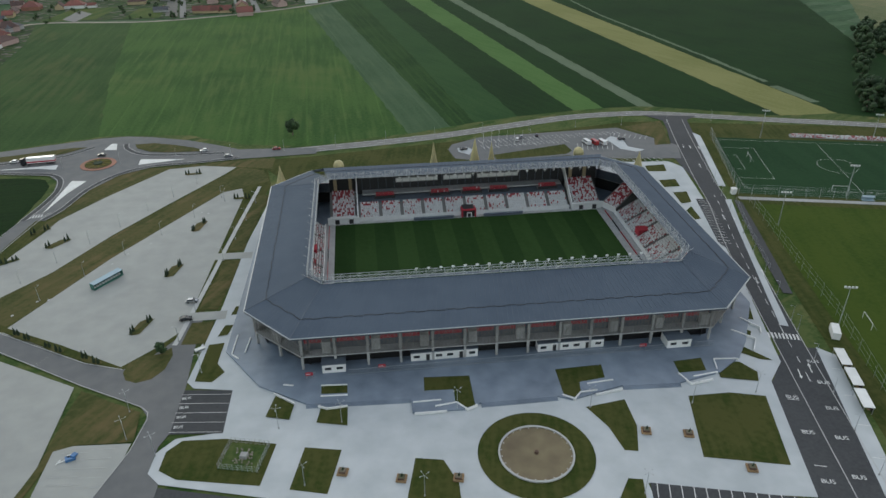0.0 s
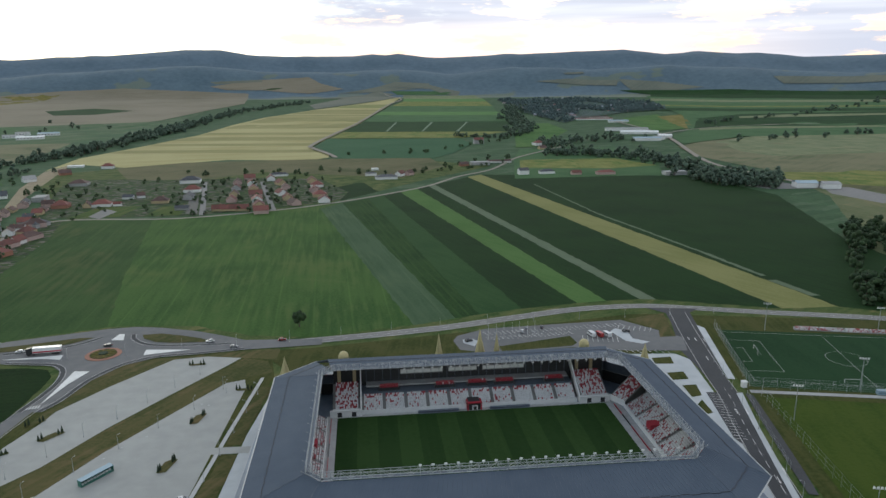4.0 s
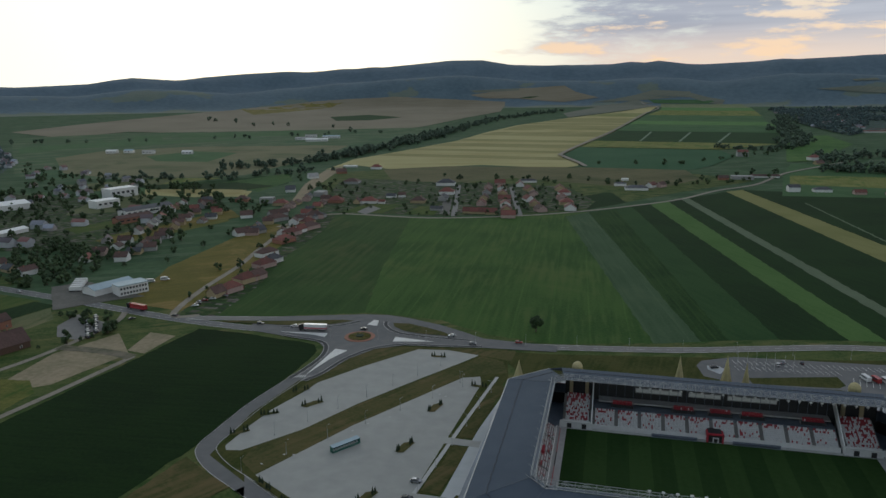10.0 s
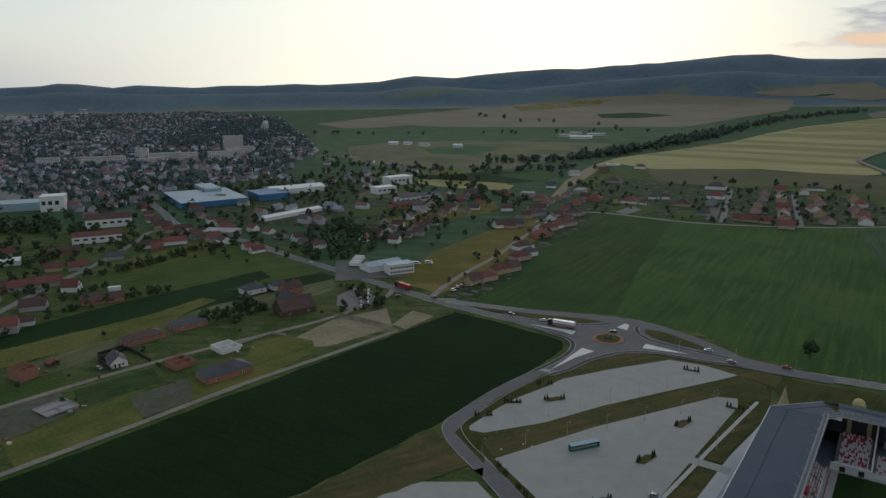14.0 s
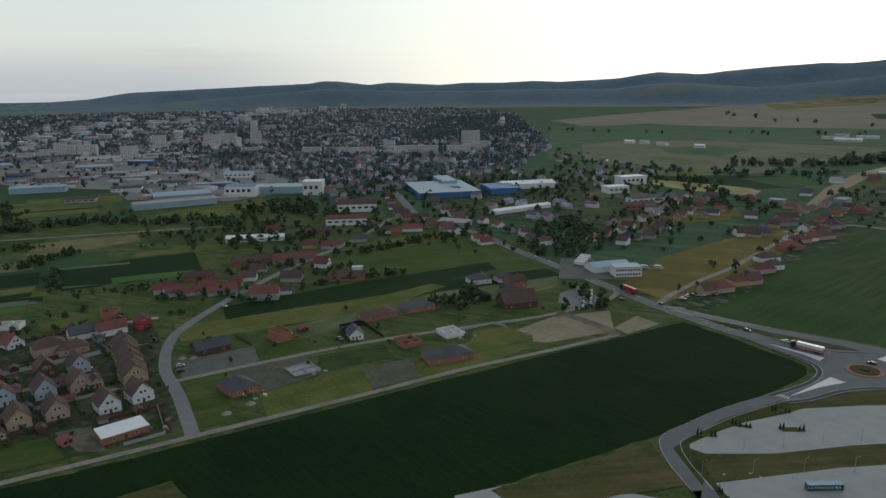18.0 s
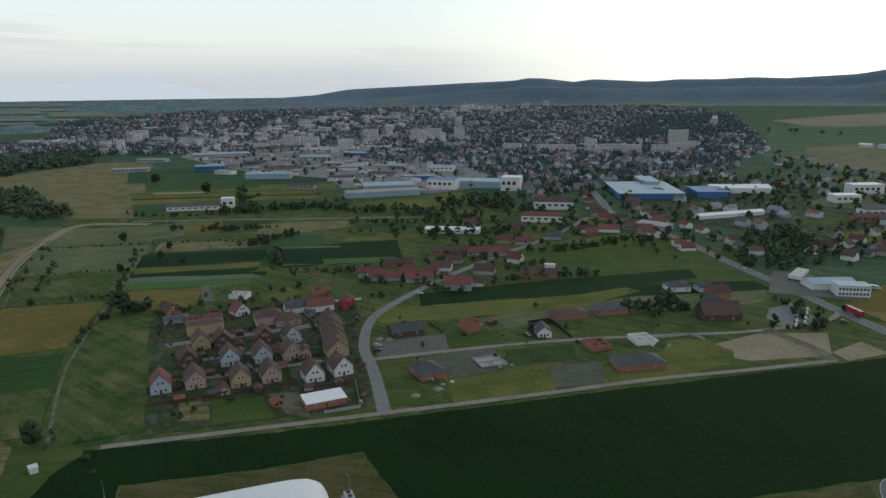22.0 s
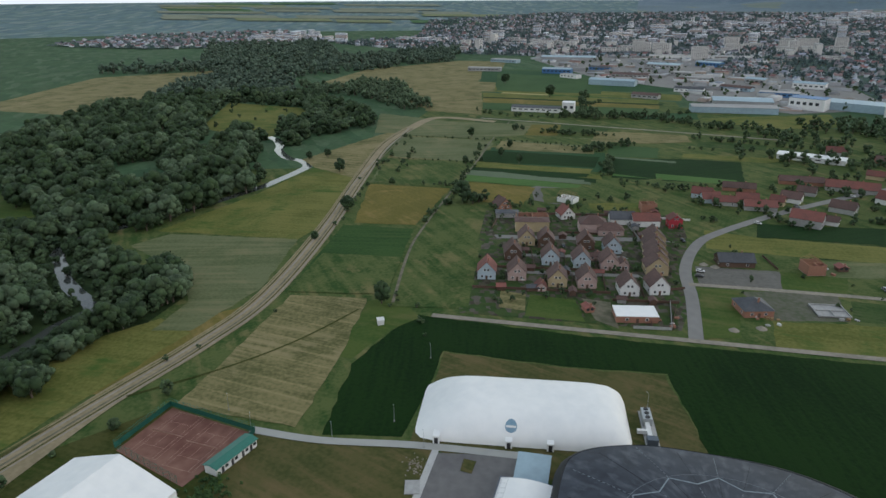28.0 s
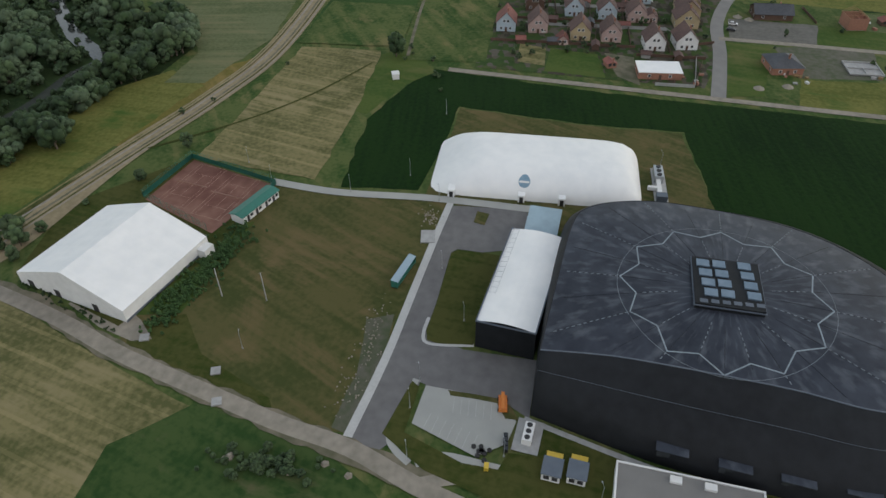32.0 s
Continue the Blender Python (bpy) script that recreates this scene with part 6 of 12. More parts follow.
patch("traffic_island", [(57, 343), (54, 347), (49, 346), (49, 341), (54, 336)], "paving", "rounded paved island", "traffic island")
patch("traffic_island", [(131, 348), (135, 352), (140, 348), (139, 336), (146, 330), (141, 328), (134, 333)], "paving", "rounded paved island", "traffic island")
patch("lawn", [(146, 366), (172, 373), (163, 336), (154, 336), (158, 347)], "lawn_dry", "dry grass triangle by the avenue", "lawn")
bay_lines(62, 356, 140, 360, 31, 1.5, -5.5, 0.1)
bay_lines(62, 348, 108, 351, 19, 1.5, -5, 0.1)
bay_lines(114, 344, 132, 341, 8, -2.4, -9, 0.1)
bay_lines(136, 351, 152, 345, 7, 3, 5, 0.1)
bay_lines(124, 317, 150, 313, 10, -1, 5, 0.1)

# ---- training grounds east of the avenue ----
LEVEL[0] = 0.10
patch("verge", [(186, 368), (300, 343), (420, 296), (300, 60), (118, 60), (140, 158), (165, 270)], "lawn", "rough grass round the training grounds", "verge")
patch("pavement", [(181.8, 351), (162.8, 281), (166, 280), (184, 346)], "paving", "pale pavement beside the avenue", "pavement", z=0.3)
patch("pavement", [(158.9, 266.4), (161.6, 266), (151.9, 235.7), (143.5, 206.5), (134, 172), (131.5, 173), (141.4, 207), (149.9, 236)], "paving", "pale pavement beside the avenue", "pavement", z=0.3)
patch("pitch", [(190, 343), (169, 272), (229, 256), (300, 237), (322, 310)], "turf", "dark green artificial training pitch", "pitch")
patch("pitch", [(170, 261), (224, 247), (290, 230), (240, 80), (138, 105), (152, 180)], "training", "green grass training pitch", "pitch")
road("footpath", [(166, 267.5), (230, 252), (300, 234)], 3.0, "concrete", "concrete path between the pitches", category="path")
patch("lane", [(162.7, 266), (165, 263), (157.5, 233), (150.4, 205.5), (146, 190), (143, 191), (146.5, 206), (153.7, 233.4)], "asphalt_new", "narrow asphalt lane by the fence", "lane", z=0.3)


def pitch_lines(ox, oy, rz, L, W, z):
    """Touchlines, halfway line, centre circle and boxes."""
    root = thing("pitch_lines", "white playing lines", "pitch marking", (ox, oy, z), rz, "", "structure")

    def ln(pts):
        k = Kit()
        strip(pts, -0.06, 0.06, 0, k)
        part("line", k, "line", root)

    def rect(x0, y0, x1, y1):
        ln([(x0, y0), (x1, y0)]), ln([(x0, y1), (x1, y1)]), ln([(x0, y0), (x0, y1)]), ln([(x1, y0), (x1, y1)])

    rect(-L / 2, -W / 2, L / 2, W / 2)
    ln([(0, -W / 2), (0, W / 2)])
    for s in (-1, 1):
        rect(min(s * L / 2, s * (L / 2 - 16.5)), -20.1, max(s * L / 2, s * (L / 2 - 16.5)), 20.1)
        rect(min(s * L / 2, s * (L / 2 - 5.5)), -9.1, max(s * L / 2, s * (L / 2 - 5.5)), 9.1)
    ln(ring(0, 0, 9.15) + [(9.15, 0)])


pitch_lines(231.7, 295.5, -14.4, 103, 64, 0.30)


# ---- stadium ----
SX, SY = 42.0, 229.0
OFF = (-SX, -SY, 0)
LEVEL[0] = 0.28
PODIUM = [(-47, 182), (-35, 164), (-21, 154.5), (8.5, 153), (8.5, 147), (23, 146.5), (28, 148.5), (50, 148.5), (54, 146.5), (70, 150.5), (87, 149.5), (101, 152.5), (110, 158.5), (116, 166), (128, 186), (130, 280), (112, 300), (-30, 301), (-44, 286)]
solo("podium", Kit().prism(PODIUM, 0.05, 0.75), "podium", "raised platform of grey paving round the stadium", "platform", "", "structure")
STEPS = [((-21, 154.5), (8.5, 153)), ((28, 148.5), (50, 148.5)), ((70, 150.5), (87, 149.5))]
for (xa, ya), (xb, yb) in STEPS:
    st = thing("steps", "broad flight of low grey steps", "steps", ((xa + xb) / 2, (ya + yb) / 2, 0.24), math.degrees(math.atan2(yb - ya, xb - xa)), "podium steps", "structure")
    ln = math.dist((xa, ya), (xb, yb))
    for i in range(4):
        part("step", Kit().box(-ln / 2, -0.4 * (4 - i), 0, ln / 2, -0.4 * (3 - i) + 0.01, 0.13 * (i + 1)), "podium", st)
for pts in ([(13, 161.5), (26.5, 160.5), (26.2, 147.5), (23.6, 147), (20.9, 149.7), (21, 155), (12.6, 155.5)], [(52.4, 160), (66.8, 160.4), (66, 154.4), (58, 153.4), (57, 148.5), (54.6, 147.2), (52, 149)],
            [(89, 159), (98, 159.5), (97, 153.6), (88.5, 153.6)], [(-16.9, 162), (-9.4, 161.2), (-9.4, 157.5), (-16.9, 158)]):
    ob = patch("lawn", pts, "lawn", "lawn bed on the podium", "lawn", z=0.79)
for pts in ([(101.5, 157.6), (109, 156.6), (112, 151.4), (110.2, 147.4), (100, 150.3)], [(-16.9, 152.6), (-9.4, 152), (-9.5, 144.6), (-17.9, 146.8)], [(-30, 159.2), (-24.3, 155.3), (-25.4, 148.9), (-32, 150.9)]):
    patch("lawn", pts, "lawn", "lawn bed below the podium", "lawn", z=0.42)


def wall_line(pts, h, w=0.35, z0=0.3, mtl="white", name="retaining_wall", label="low white retaining wall"):
    for a, b in zip(pts, pts[1:]):
        ang = math.atan2(b[1] - a[1], b[0] - a[0])
        ln = math.dist(a, b)
        solo(name, Kit().box(-ln / 2, -w / 2, 0, ln / 2, w / 2, h), mtl, label, "wall", "podium walls", "structure", ((a[0] + b[0]) / 2, (a[1] + b[1]) / 2, z0), math.degrees(ang))


for pts in ([(9, 146.4), (18, 146.2)], [(9, 151), (17, 151)], [(15, 148.6), (21.2, 149.4), (23.8, 146.2), (26.8, 147.6)], [(51.6, 148.6), (54.6, 146.4), (57, 149), (62, 149.2)], [(60, 152.4), (68, 153)], [(61, 147.5), (69.5, 148.8)],
            [(88.2, 153.4), (90, 148.4), (97, 149.4)], [(92, 151.4), (100, 152.4)], [(100.4, 153.8), (101.6, 158.4), (109, 157.6)], [(-17, 157), (-9.4, 156.5)], [(-17, 161.6), (-9.4, 161)], [(-17.6, 153), (-15, 151.6), (-9.4, 152)], [(-30.4, 160), (-24.4, 155)], [(-28, 163.4), (-25, 162.6)],
            [(-44.4, 190), (-45, 180), (-42.6, 177.6)], [(-40.2, 188), (-41, 180.5)], [(114, 172), (119.5, 166.5), (116, 161)], [(120, 178), (124, 172), (122.6, 169)]):
    wall_line(pts, 0.75)

stadium = thing("stadium", "football stadium with a dark grey ring roof and coloured seats", "stadium", (SX, SY, 0.25))
OUT = [(-40, 184, 13.6), (-25, 167.5, 13.6), (107, 166, 13.6), (123, 182, 13.6), (123, 276, 13.6), (108, 292, 13.6), (-24, 293, 13.6), (-40, 278, 13.6)]
INN = [(-21, 194.5, 18), (-16, 189.5, 18), (101, 188, 18), (106.5, 194, 18), (106.5, 268, 18), (101, 272, 18), (-16, 273, 18), (-21, 268, 18)]
MID = {4: (113, 273, 18.2), 5: (105, 283, 18.2), 6: (-18, 284, 18.2), 7: (-27, 272, 17.5)}


def lerp(a, b, t):
    return tuple(p + (q - p) * t for p, q in zip(a, b))


for i in range(8):
    j = (i + 1) % 8
    quads = [(OUT[i], OUT[j], INN[j], INN[i])]
    if i in (5,):
        quads = [(OUT[i], OUT[j], MID[j], MID[i]), (MID[i], MID[j], INN[j], INN[i])]
    for q in quads:
        pn = part("roof_panel", Kit().slab(q, 0.45), "roof_metal", stadium, "dark grey standing-seam metal roof", OFF)
        ln = math.dist(q[0], q[1])
        n = max(3, int(ln / 1.6))
        k = Kit()
        for s in range(1, n):
            k.bar(tuple(c + (0.03 if e == 2 else 0) for e, c in enumerate(lerp(q[0], q[1], s / n))), tuple(c + (0.03 if e == 2 else 0) for e, c in enumerate(lerp(q[3], q[2], s / n))), 0.03, 3)
        tagged(part("seams", k, "roof_seam", pn, "raised roof seams"), kind="stuff")
        k, m = Kit(), int(ln / 3.2)
        for s in range(m):
            t0, t1 = s / m, (s + 0.92) / m
            d = 0.33 if s % 2 else 0.345
            a, b = (lerp(lerp(q[0], q[1], t), lerp(q[3], q[2], t), d) for t in (t0, t1))
            k.bar((a[0], a[1], a[2] + 0.12), (b[0], b[1], b[2] + 0.12), 0.09, 4)
        tagged(part("snow_guard", k, "black", pn, "dark snow guard rail"), kind="stuff")
    part("hip_cap", Kit().bar(lerp(OUT[i], INN[i], 0.0), lerp(OUT[i], INN[i], 1.0), 0.07, 5), "roof_seam", stadium, "metal ridge cap", (-SX, -SY, 0.12))
    part("eave_gutter", Kit().bar(OUT[i], OUT[j], 0.2, 6), "steel", stadium, "pale grey eave gutter", OFF)
    part("fascia", Kit().slab([OUT[i], OUT[j], (OUT[j][0], OUT[j][1], 13.55), (OUT[i][0], OUT[i][1], 13.55)], 0.55), "roof_seam", stadium, "dark fascia", OFF)

# walkway truss along the inner edge
POST = Kit().box(-0.08, -0.08, -0.3, 0.08, 0.08, 2.3).mesh("post", "steel")
BRACE = Kit().bar((0, 0, 0), (0, -1.5, 1.2), 0.06).mesh("bracket", "steel")
for i in range(8):
    a, b = Vector(INN[i]), Vector(INN[(i + 1) % 8])
    d = (b - a).normalized()
    inw = Vector((-d.y, d.x, 0))
    ln = (b - a).length
    for off, z, r in ((0.2, 0.2, 0.10), (1.6, 0.2, 0.10), (0.2, 2.3, 0.075), (1.6, 2.3, 0.075), (1.6, 1.2, 0.04), (0.2, 1.2, 0.04)):
        p, q = a + inw * off, b + inw * off
        part("rail", Kit().bar((p.x, p.y, p.z + z), (q.x, q.y, q.z + z), r, 5), "steel", stadium, "galvanised walkway rail", OFF)
    gm = Kit().slab([tuple(a + inw * 0.2 + Vector((0, 0, 0.2))), tuple(b + inw * 0.2 + Vector((0, 0, 0.2))), tuple(b + inw * 1.6 + Vector((0, 0, 0.2))), tuple(a + inw * 1.6 + Vector((0, 0, 0.2)))], 0.06)
    part("walkway", gm, "roof_seam", stadium, "dark grating walkway", OFF)
    n = max(2, int(ln / 3.0))
    lat = Kit()
    for s in range(n):
        for off in (0.2, 1.6):
            p, q = a + d * (ln * s / n) + inw * off, a + d * (ln * (s + 1) / n) + inw * off
            e0, e1 = (0.2, 2.3) if s % 2 else (2.3, 0.2)
            lat.bar((p.x, p.y, p.z + e0), (q.x, q.y, q.z + e1), 0.06, 4)
    tagged(part("lattice", lat, "steel", stadium, "galvanised diagonal lattice", OFF), kind="stuff")
    for s in range(n + 1):
        for off in (0.2, 1.6):
            p = a + d * (ln * s / n) + inw * off
            part("post", POST, None, stadium, "", (p.x - SX, p.y - SY, p.z), math.atan2(d.y, d.x))
        if s % 2 == 0:
            p = a + d * (ln * s / n) + inw * 0.2
            part("bracket", BRACE, None, stadium, "", (p.x - SX, p.y - SY, p.z), math.atan2(d.y, d.x))
# flood lamps on the near rail
LAMP = Kit().box(-0.45, -0.12, 0, 0.45, 0.12, 0.55).box(-0.06, -0.05, -0.7, 0.06, 0.05, 0).mesh("flood_lamp", "white")
for s in range(22):
    x = 14 + s * 3.9
    part("flood_lamp", LAMP, None, stadium, "pale flood lamp", (x - SX, 190.2 - SY, 20.6))
    part("flood_lamp", LAMP, None, stadium, "pale flood lamp", (x - SX, 271.0 - SY, 17.2))

# columns, screens and concourse
COL = Kit().prism([(-0.38, 0.5), (0.38, 0.5), (0.38, 1.1), (-0.38, 1.1)], 0, 12.6).mesh("column", "concrete")
SLAT = Kit()
for r in range(19):
    SLAT.box(-4.8, -0.015, r * 0.41, 4.8, 0.015, r * 0.41 + 0.06)
for x in (-4.2, -3.1, -2.0, -1.0, 0, 1.0, 2.0, 3.1, 4.2):
    SLAT.box(x - 0.04, 0.05, -0.2, x + 0.05, 0.15, 7.6)
SLAT.bar((-4.6, 0.15, 0), (0, 0.15, 7.5), 0.07)
SLAT.bar((4.6, 0.15, 0), (0, 0.15, 7.5), 0.07)
SCREEN = SLAT.mesh("screen", "screen")
EDGE = [((-22.5, 169.2), (105, 167.8), 13), ((105, 167.8), (121, 183.5), 2), ((121, 183.5), (121, 275), 9), ((-38, 184.6), (-22.5, 169.2), 2), ((-38, 277), (-38, 184.6), 9), ((121, 275), (107, 290), 2), ((107, 290), (-23, 291), 13), ((-23, 291), (-38, 277), 2)]
for (xa, ya), (xb, yb), n in EDGE:
    ang = math.atan2(yb - ya, xb - xa)
    bay = math.dist((xa, ya), (xb, yb)) / n
    for s in range(n):
        f, h = s / n, (s + 0.5) / n
        part("column", COL, None, stadium, "pale concrete column", (xa + (xb - xa) * f - SX, ya + (yb - ya) * f - SY, 0.45), ang)
        sc = part("screen", SCREEN, None, stadium, "grey metal louvre screen", (xa + (xb - xa) * h - SX, ya + (yb - ya) * h - SY, 5.7), ang)
        sc.scale = (bay / 9.6, 1, 1)
        tagged(sc, kind="stuff")
    ins = (-math.sin(ang), math.cos(ang))
    w = Kit()
    pa, pb = (xa + ins[0] * 3.4, ya + ins[1] * 3.4), (xb + ins[0] * 3.4, yb + ins[1] * 3.4)
    w.slab([(*pa, 5.3), (*pb, 5.3), (*pb, 0.6), (*pa, 0.6)], 0.2)
    strip([pa, pb], -0.2, 0.2, 5.3, w)
    part("concourse_wall", w, "black", stadium, "dark recessed concourse wall", OFF)
    for s in range(n * 2):
        if s % 3 == 1:
            h = (s + 0.5) / (n * 2)
            part("stair_block", Kit().box(-1.3, 1.2, 0, 1.3, 3.1, 4.2), "concrete", stadium, "pale stair block behind the screen", (xa + (xb - xa) * h - SX, ya + (yb - ya) * h - SY, 5.4), ang)
    g = Kit().slab([(xa, ya, 5.6), (xb, yb, 5.6), (*pb, 5.6), (*pa, 5.6)], 0.35)
    part("gallery_slab", g, "concrete", stadium, "concrete gallery floor", OFF)
    w2 = Kit().slab([(*pa, 9.6), (*pb, 9.6), (*pb, 5.6), (*pa, 5.6)], 0.25)
    part("gallery_wall", w2, "roof_seam", stadium, "grey gallery wall", OFF)
    for s in range(n):
        if s % 2 == 0 or n > 9:
            h = (s + 0.5) / n
            part("red_panel", Kit().box(-4.2, -0.2, 0.2, 4.2, -0.05, 1.7), "red", stadium, "red gallery panel", (pa[0] + (pb[0] - pa[0]) * h - SX, pa[1] + (pb[1] - pa[1]) * h - SY, 7.9), ang)


# stands
def stand(ax, ay, bx, by, rows, z0, reds=0.3, sector=12.5, depth=0.85, rise=0.45, front="white"):
    """Stepped terrace with seats, climbing away to the right of the line a-b."""
    a, b = Vector((ax, ay)), Vector((bx, by))
    d = (b - a).normalized()
    nrm = Vector((d.y, -d.x))
    ln = (b - a).length
    n = max(1, round(ln / sector))
    k = Kit()
    for r in range(rows):
        p, q = a + nrm * r * depth, b + nrm * r * depth
        p2, q2 = a + nrm * (r + 1) * depth, b + nrm * (r + 1) * depth
        z = z0 + r * rise
        k.add([(*p, z - rise), (*q, z - rise), (*q, z), (*p, z)], [(0, 1, 2, 3)])
        k.add([(*p, z), (*q, z), (*q2, z), (*p2, z)], [(0, 1, 2, 3)])
    k.add([(*a, 0), (*b, 0), (*b, z0), (*a, z0)], [(0, 1, 2, 3)])
    top = z0 + (rows - 1) * rise
    pa, pb = a + nrm * rows * depth, b + nrm * rows * depth
    k.add([(*pb, 0), (*pa, 0), (*pa, top), (*pb, top)], [(0, 1, 2, 3)])
    for e, e2 in ((a, pa), (b, pb)):
        k.add([(*e, 0), (*e, z0), (*e2, top), (*e2, 0)], [(0, 1, 2, 3)])
    terrace = part("terrace", k, "asphalt_old", stadium, "stepped concrete terrace", OFF)
    seg = ln / n
    ang = math.atan2(d.y, d.x)
    for s in range(n):
        k = Kit()
        m = int((seg - 1.3) / 0.55)
        for r in range(rows):
            band = reds + (0.3 if r > rows * 0.7 else 0.0) + 0.25 * noise.noise(Vector((s * 3.1, r * 0.4, ax)))
            for c in range(m):
                u = s * seg + 0.8 + c * 0.55
                p = a + d * u + nrm * (r * depth + 0.4)
                red = random.random() < band
                k.rbox(p.x, p.y, z0 + r * rise, 0.46, 0.42, 0.42, ang, 1 if red else 0)
                q = p + nrm * 0.2
                k.rbox(q.x, q.y, z0 + r * rise + 0.4, 0.46, 0.08, 0.42, ang, 1 if red else 0)
        tagged(part("seat_block", k, ["seat_white", "seat_red"], terrace, "white and red plastic seats"), kind="stuff")
    part("front_wall", Kit().slab([(*(a - nrm * 0.2), z0 + 0.9), (*(b - nrm * 0.2), z0 + 0.9), (*b, z0 + 0.9), (*a, z0 + 0.9)], z0 + 0.6), front, stadium, "front wall of the stand", OFF)


stand(87, 266, -4, 266, 9, 1.6, 0.05, 9.2)
for xa in (84, 62, 50, 36, 12):
    stand(xa, 275.6, xa - 9, 275.6, 3, 6.6, 0.97, 9.2, front="black")
part("upper_deck", Kit().box(-4, 273.7, 4.6, 87, 282, 6.1), "roof_seam", stadium, "dark grey deck above the seats", OFF)
stand(-5, 266.5, -16, 266.5, 15, 2.4, 0.3, 11)
stand(101, 267, 88.5, 266.5, 15, 2.4, 0.35, 12)
stand(105.5, 259, 101.5, 266.5, 15, 2.4, 0.45, 9)
stand(104.5, 193, 105, 258.5, 16, 1.6, 0.2, 11, 0.82, 0.5)
stand(-18, 262, -18, 193, 16, 1.6, 0.2, 11.5, 0.82, 0.5)
stand(-14, 187, 99, 186.5, 15, 1.6, 0.5, 12.5)

# far stand: back wall, boxes, tunnel
part("back_wall", Kit().box(-16, 282, 0.6, 103, 283, 18), "black", stadium, "black back wall of the main stand", OFF)
part("box_floor", Kit().box(-2, 277.5, 7.2, 86, 282, 7.8), "concrete", stadium, "gallery above the seats", OFF)
# plain white colour stands for the light inside these windows
for x0, x1 in ((13, 31), (34, 46), (49, 67)):
    part("lit_window", Kit().box(x0, 281.7, 11.0, x1, 281.98, 12.4), "white", stadium, "pale band of windows", OFF)
    part("window_frame", Kit().box(x0 - 0.3, 281.8, 10.6, x1 + 0.3, 281.97, 12.8), "concrete", stadium, "grey window surround", OFF)
for i in range(26):
    part("mullion", Kit().box(-2 + 3.5 * i, 281.6, 8, -1.85 + 3.5 * i, 281.97, 17), "roof_seam", stadium, "", OFF)
for x in (-4.6, 87.6):
    part("stand_side_wall", Kit().slab([(x, 265.4, 4), (x + 0.5, 265.4, 4), (x + 0.5, 282, 15), (x, 282, 15)], 3.6), "white", stadium, "pale sloping side wall", OFF)
for x in (-13.5, -7, 91, 97.5):
    part("pylon", Kit().prism([(x - 0.7, 281), (x + 0.7, 281), (x + 0.7, 282.4), (x - 0.7, 282.4)], 0.6, 17.8), "cream", stadium, "beige roof pylon", OFF)
part("tunnel", Kit().box(39.4, 263.6, 0.3, 40.0, 268, 4.0).box(45.0, 263.6, 0.3, 45.6, 268, 4.0).box(39.4, 263.6, 3.7, 45.6, 264.3, 4.3), "red", stadium, "red players' tunnel frame", OFF)
part("tunnel_mouth", Kit().box(40, 264.2, 0.3, 45, 270, 3.8), "black", stadium, "dark tunnel mouth", OFF)
part("tunnel_gate", Kit().box(41.6, 263.8, 0.3, 42, 264.1, 2.6).box(43.4, 263.8, 0.3, 43.8, 264.1, 2.6).box(41.6, 263.8, 2.3, 43.8, 264.1, 2.7), "white", stadium, "white tunnel gate", OFF)
for x0, x1 in ((19, 36), (49, 66)):
    part("dugout", Kit().box(x0, 263.2, 0.3, x1, 264.6, 0.7).box(x0, 264.4, 0.3, x1, 264.7, 1.5).slab([(x0, 263.6, 1.5), (x1, 263.6, 1.5), (x1, 264.7, 1.6), (x0, 264.7, 1.6)], 0.08), "roof_seam", stadium, "low grey team dugout", OFF)
for x0, x1 in ((-17, -4), (88, 101)):
    part("corner_wall", Kit().box(x0, 264.6, 0.3, x1, 265.4, 3.4), "white", stadium, "white corner wall", OFF)
    for u in (0.3, 0.75):
        part("corner_door", Kit().box(x0 + (x1 - x0) * u - 0.9, 264.45, 0.3, x0 + (x1 - x0) * u + 0.9, 264.59, 2.6), "black", stadium, "dark doorway", OFF)
for a, b in (((101.4, 193), (101.6, 262)), ((-16.4, 262), (-16.4, 193))):
    for s in range(7):
        p, q = lerp(a, b, s / 7), lerp(a, b, (s + 0.96) / 7)
        k = Kit()
        strip([p, q], -0.1, 0.1, 1.25, k)
        k.slab([(*p, 1.25), (*q, 1.25), (*q, 0.3), (*p, 0.3)], 0.08)
        part("hoarding", k, ["red", "red", "car_dark"][s % 3], stadium, "red pitch-side hoarding", OFF)
for x, y, z in ((105.5, 236, 3.2), (-20, 238, 3.2)):
    part("vomitory", Kit().rbox(x + (3 if x > 0 else -3), y, z - 1.6, 5, 4, 3.4), "red", stadium, "red stairway box", OFF)
part("apron", Kit().box(-18, 187.4, 0.3, 104.5, 266, 0.58), "concrete", stadium, "grey concrete pitch surround", OFF)
for i in range(14):
    x0 = -14 + i * 112.5 / 14
    part("pitch_stripe", Kit().box(x0, 189.5, 0.5, x0 + 112.5 / 14, 263.6, 0.66), ["pitch_b", "pitch_a"][i % 2], stadium, "mown stripe of the grass pitch", OFF)


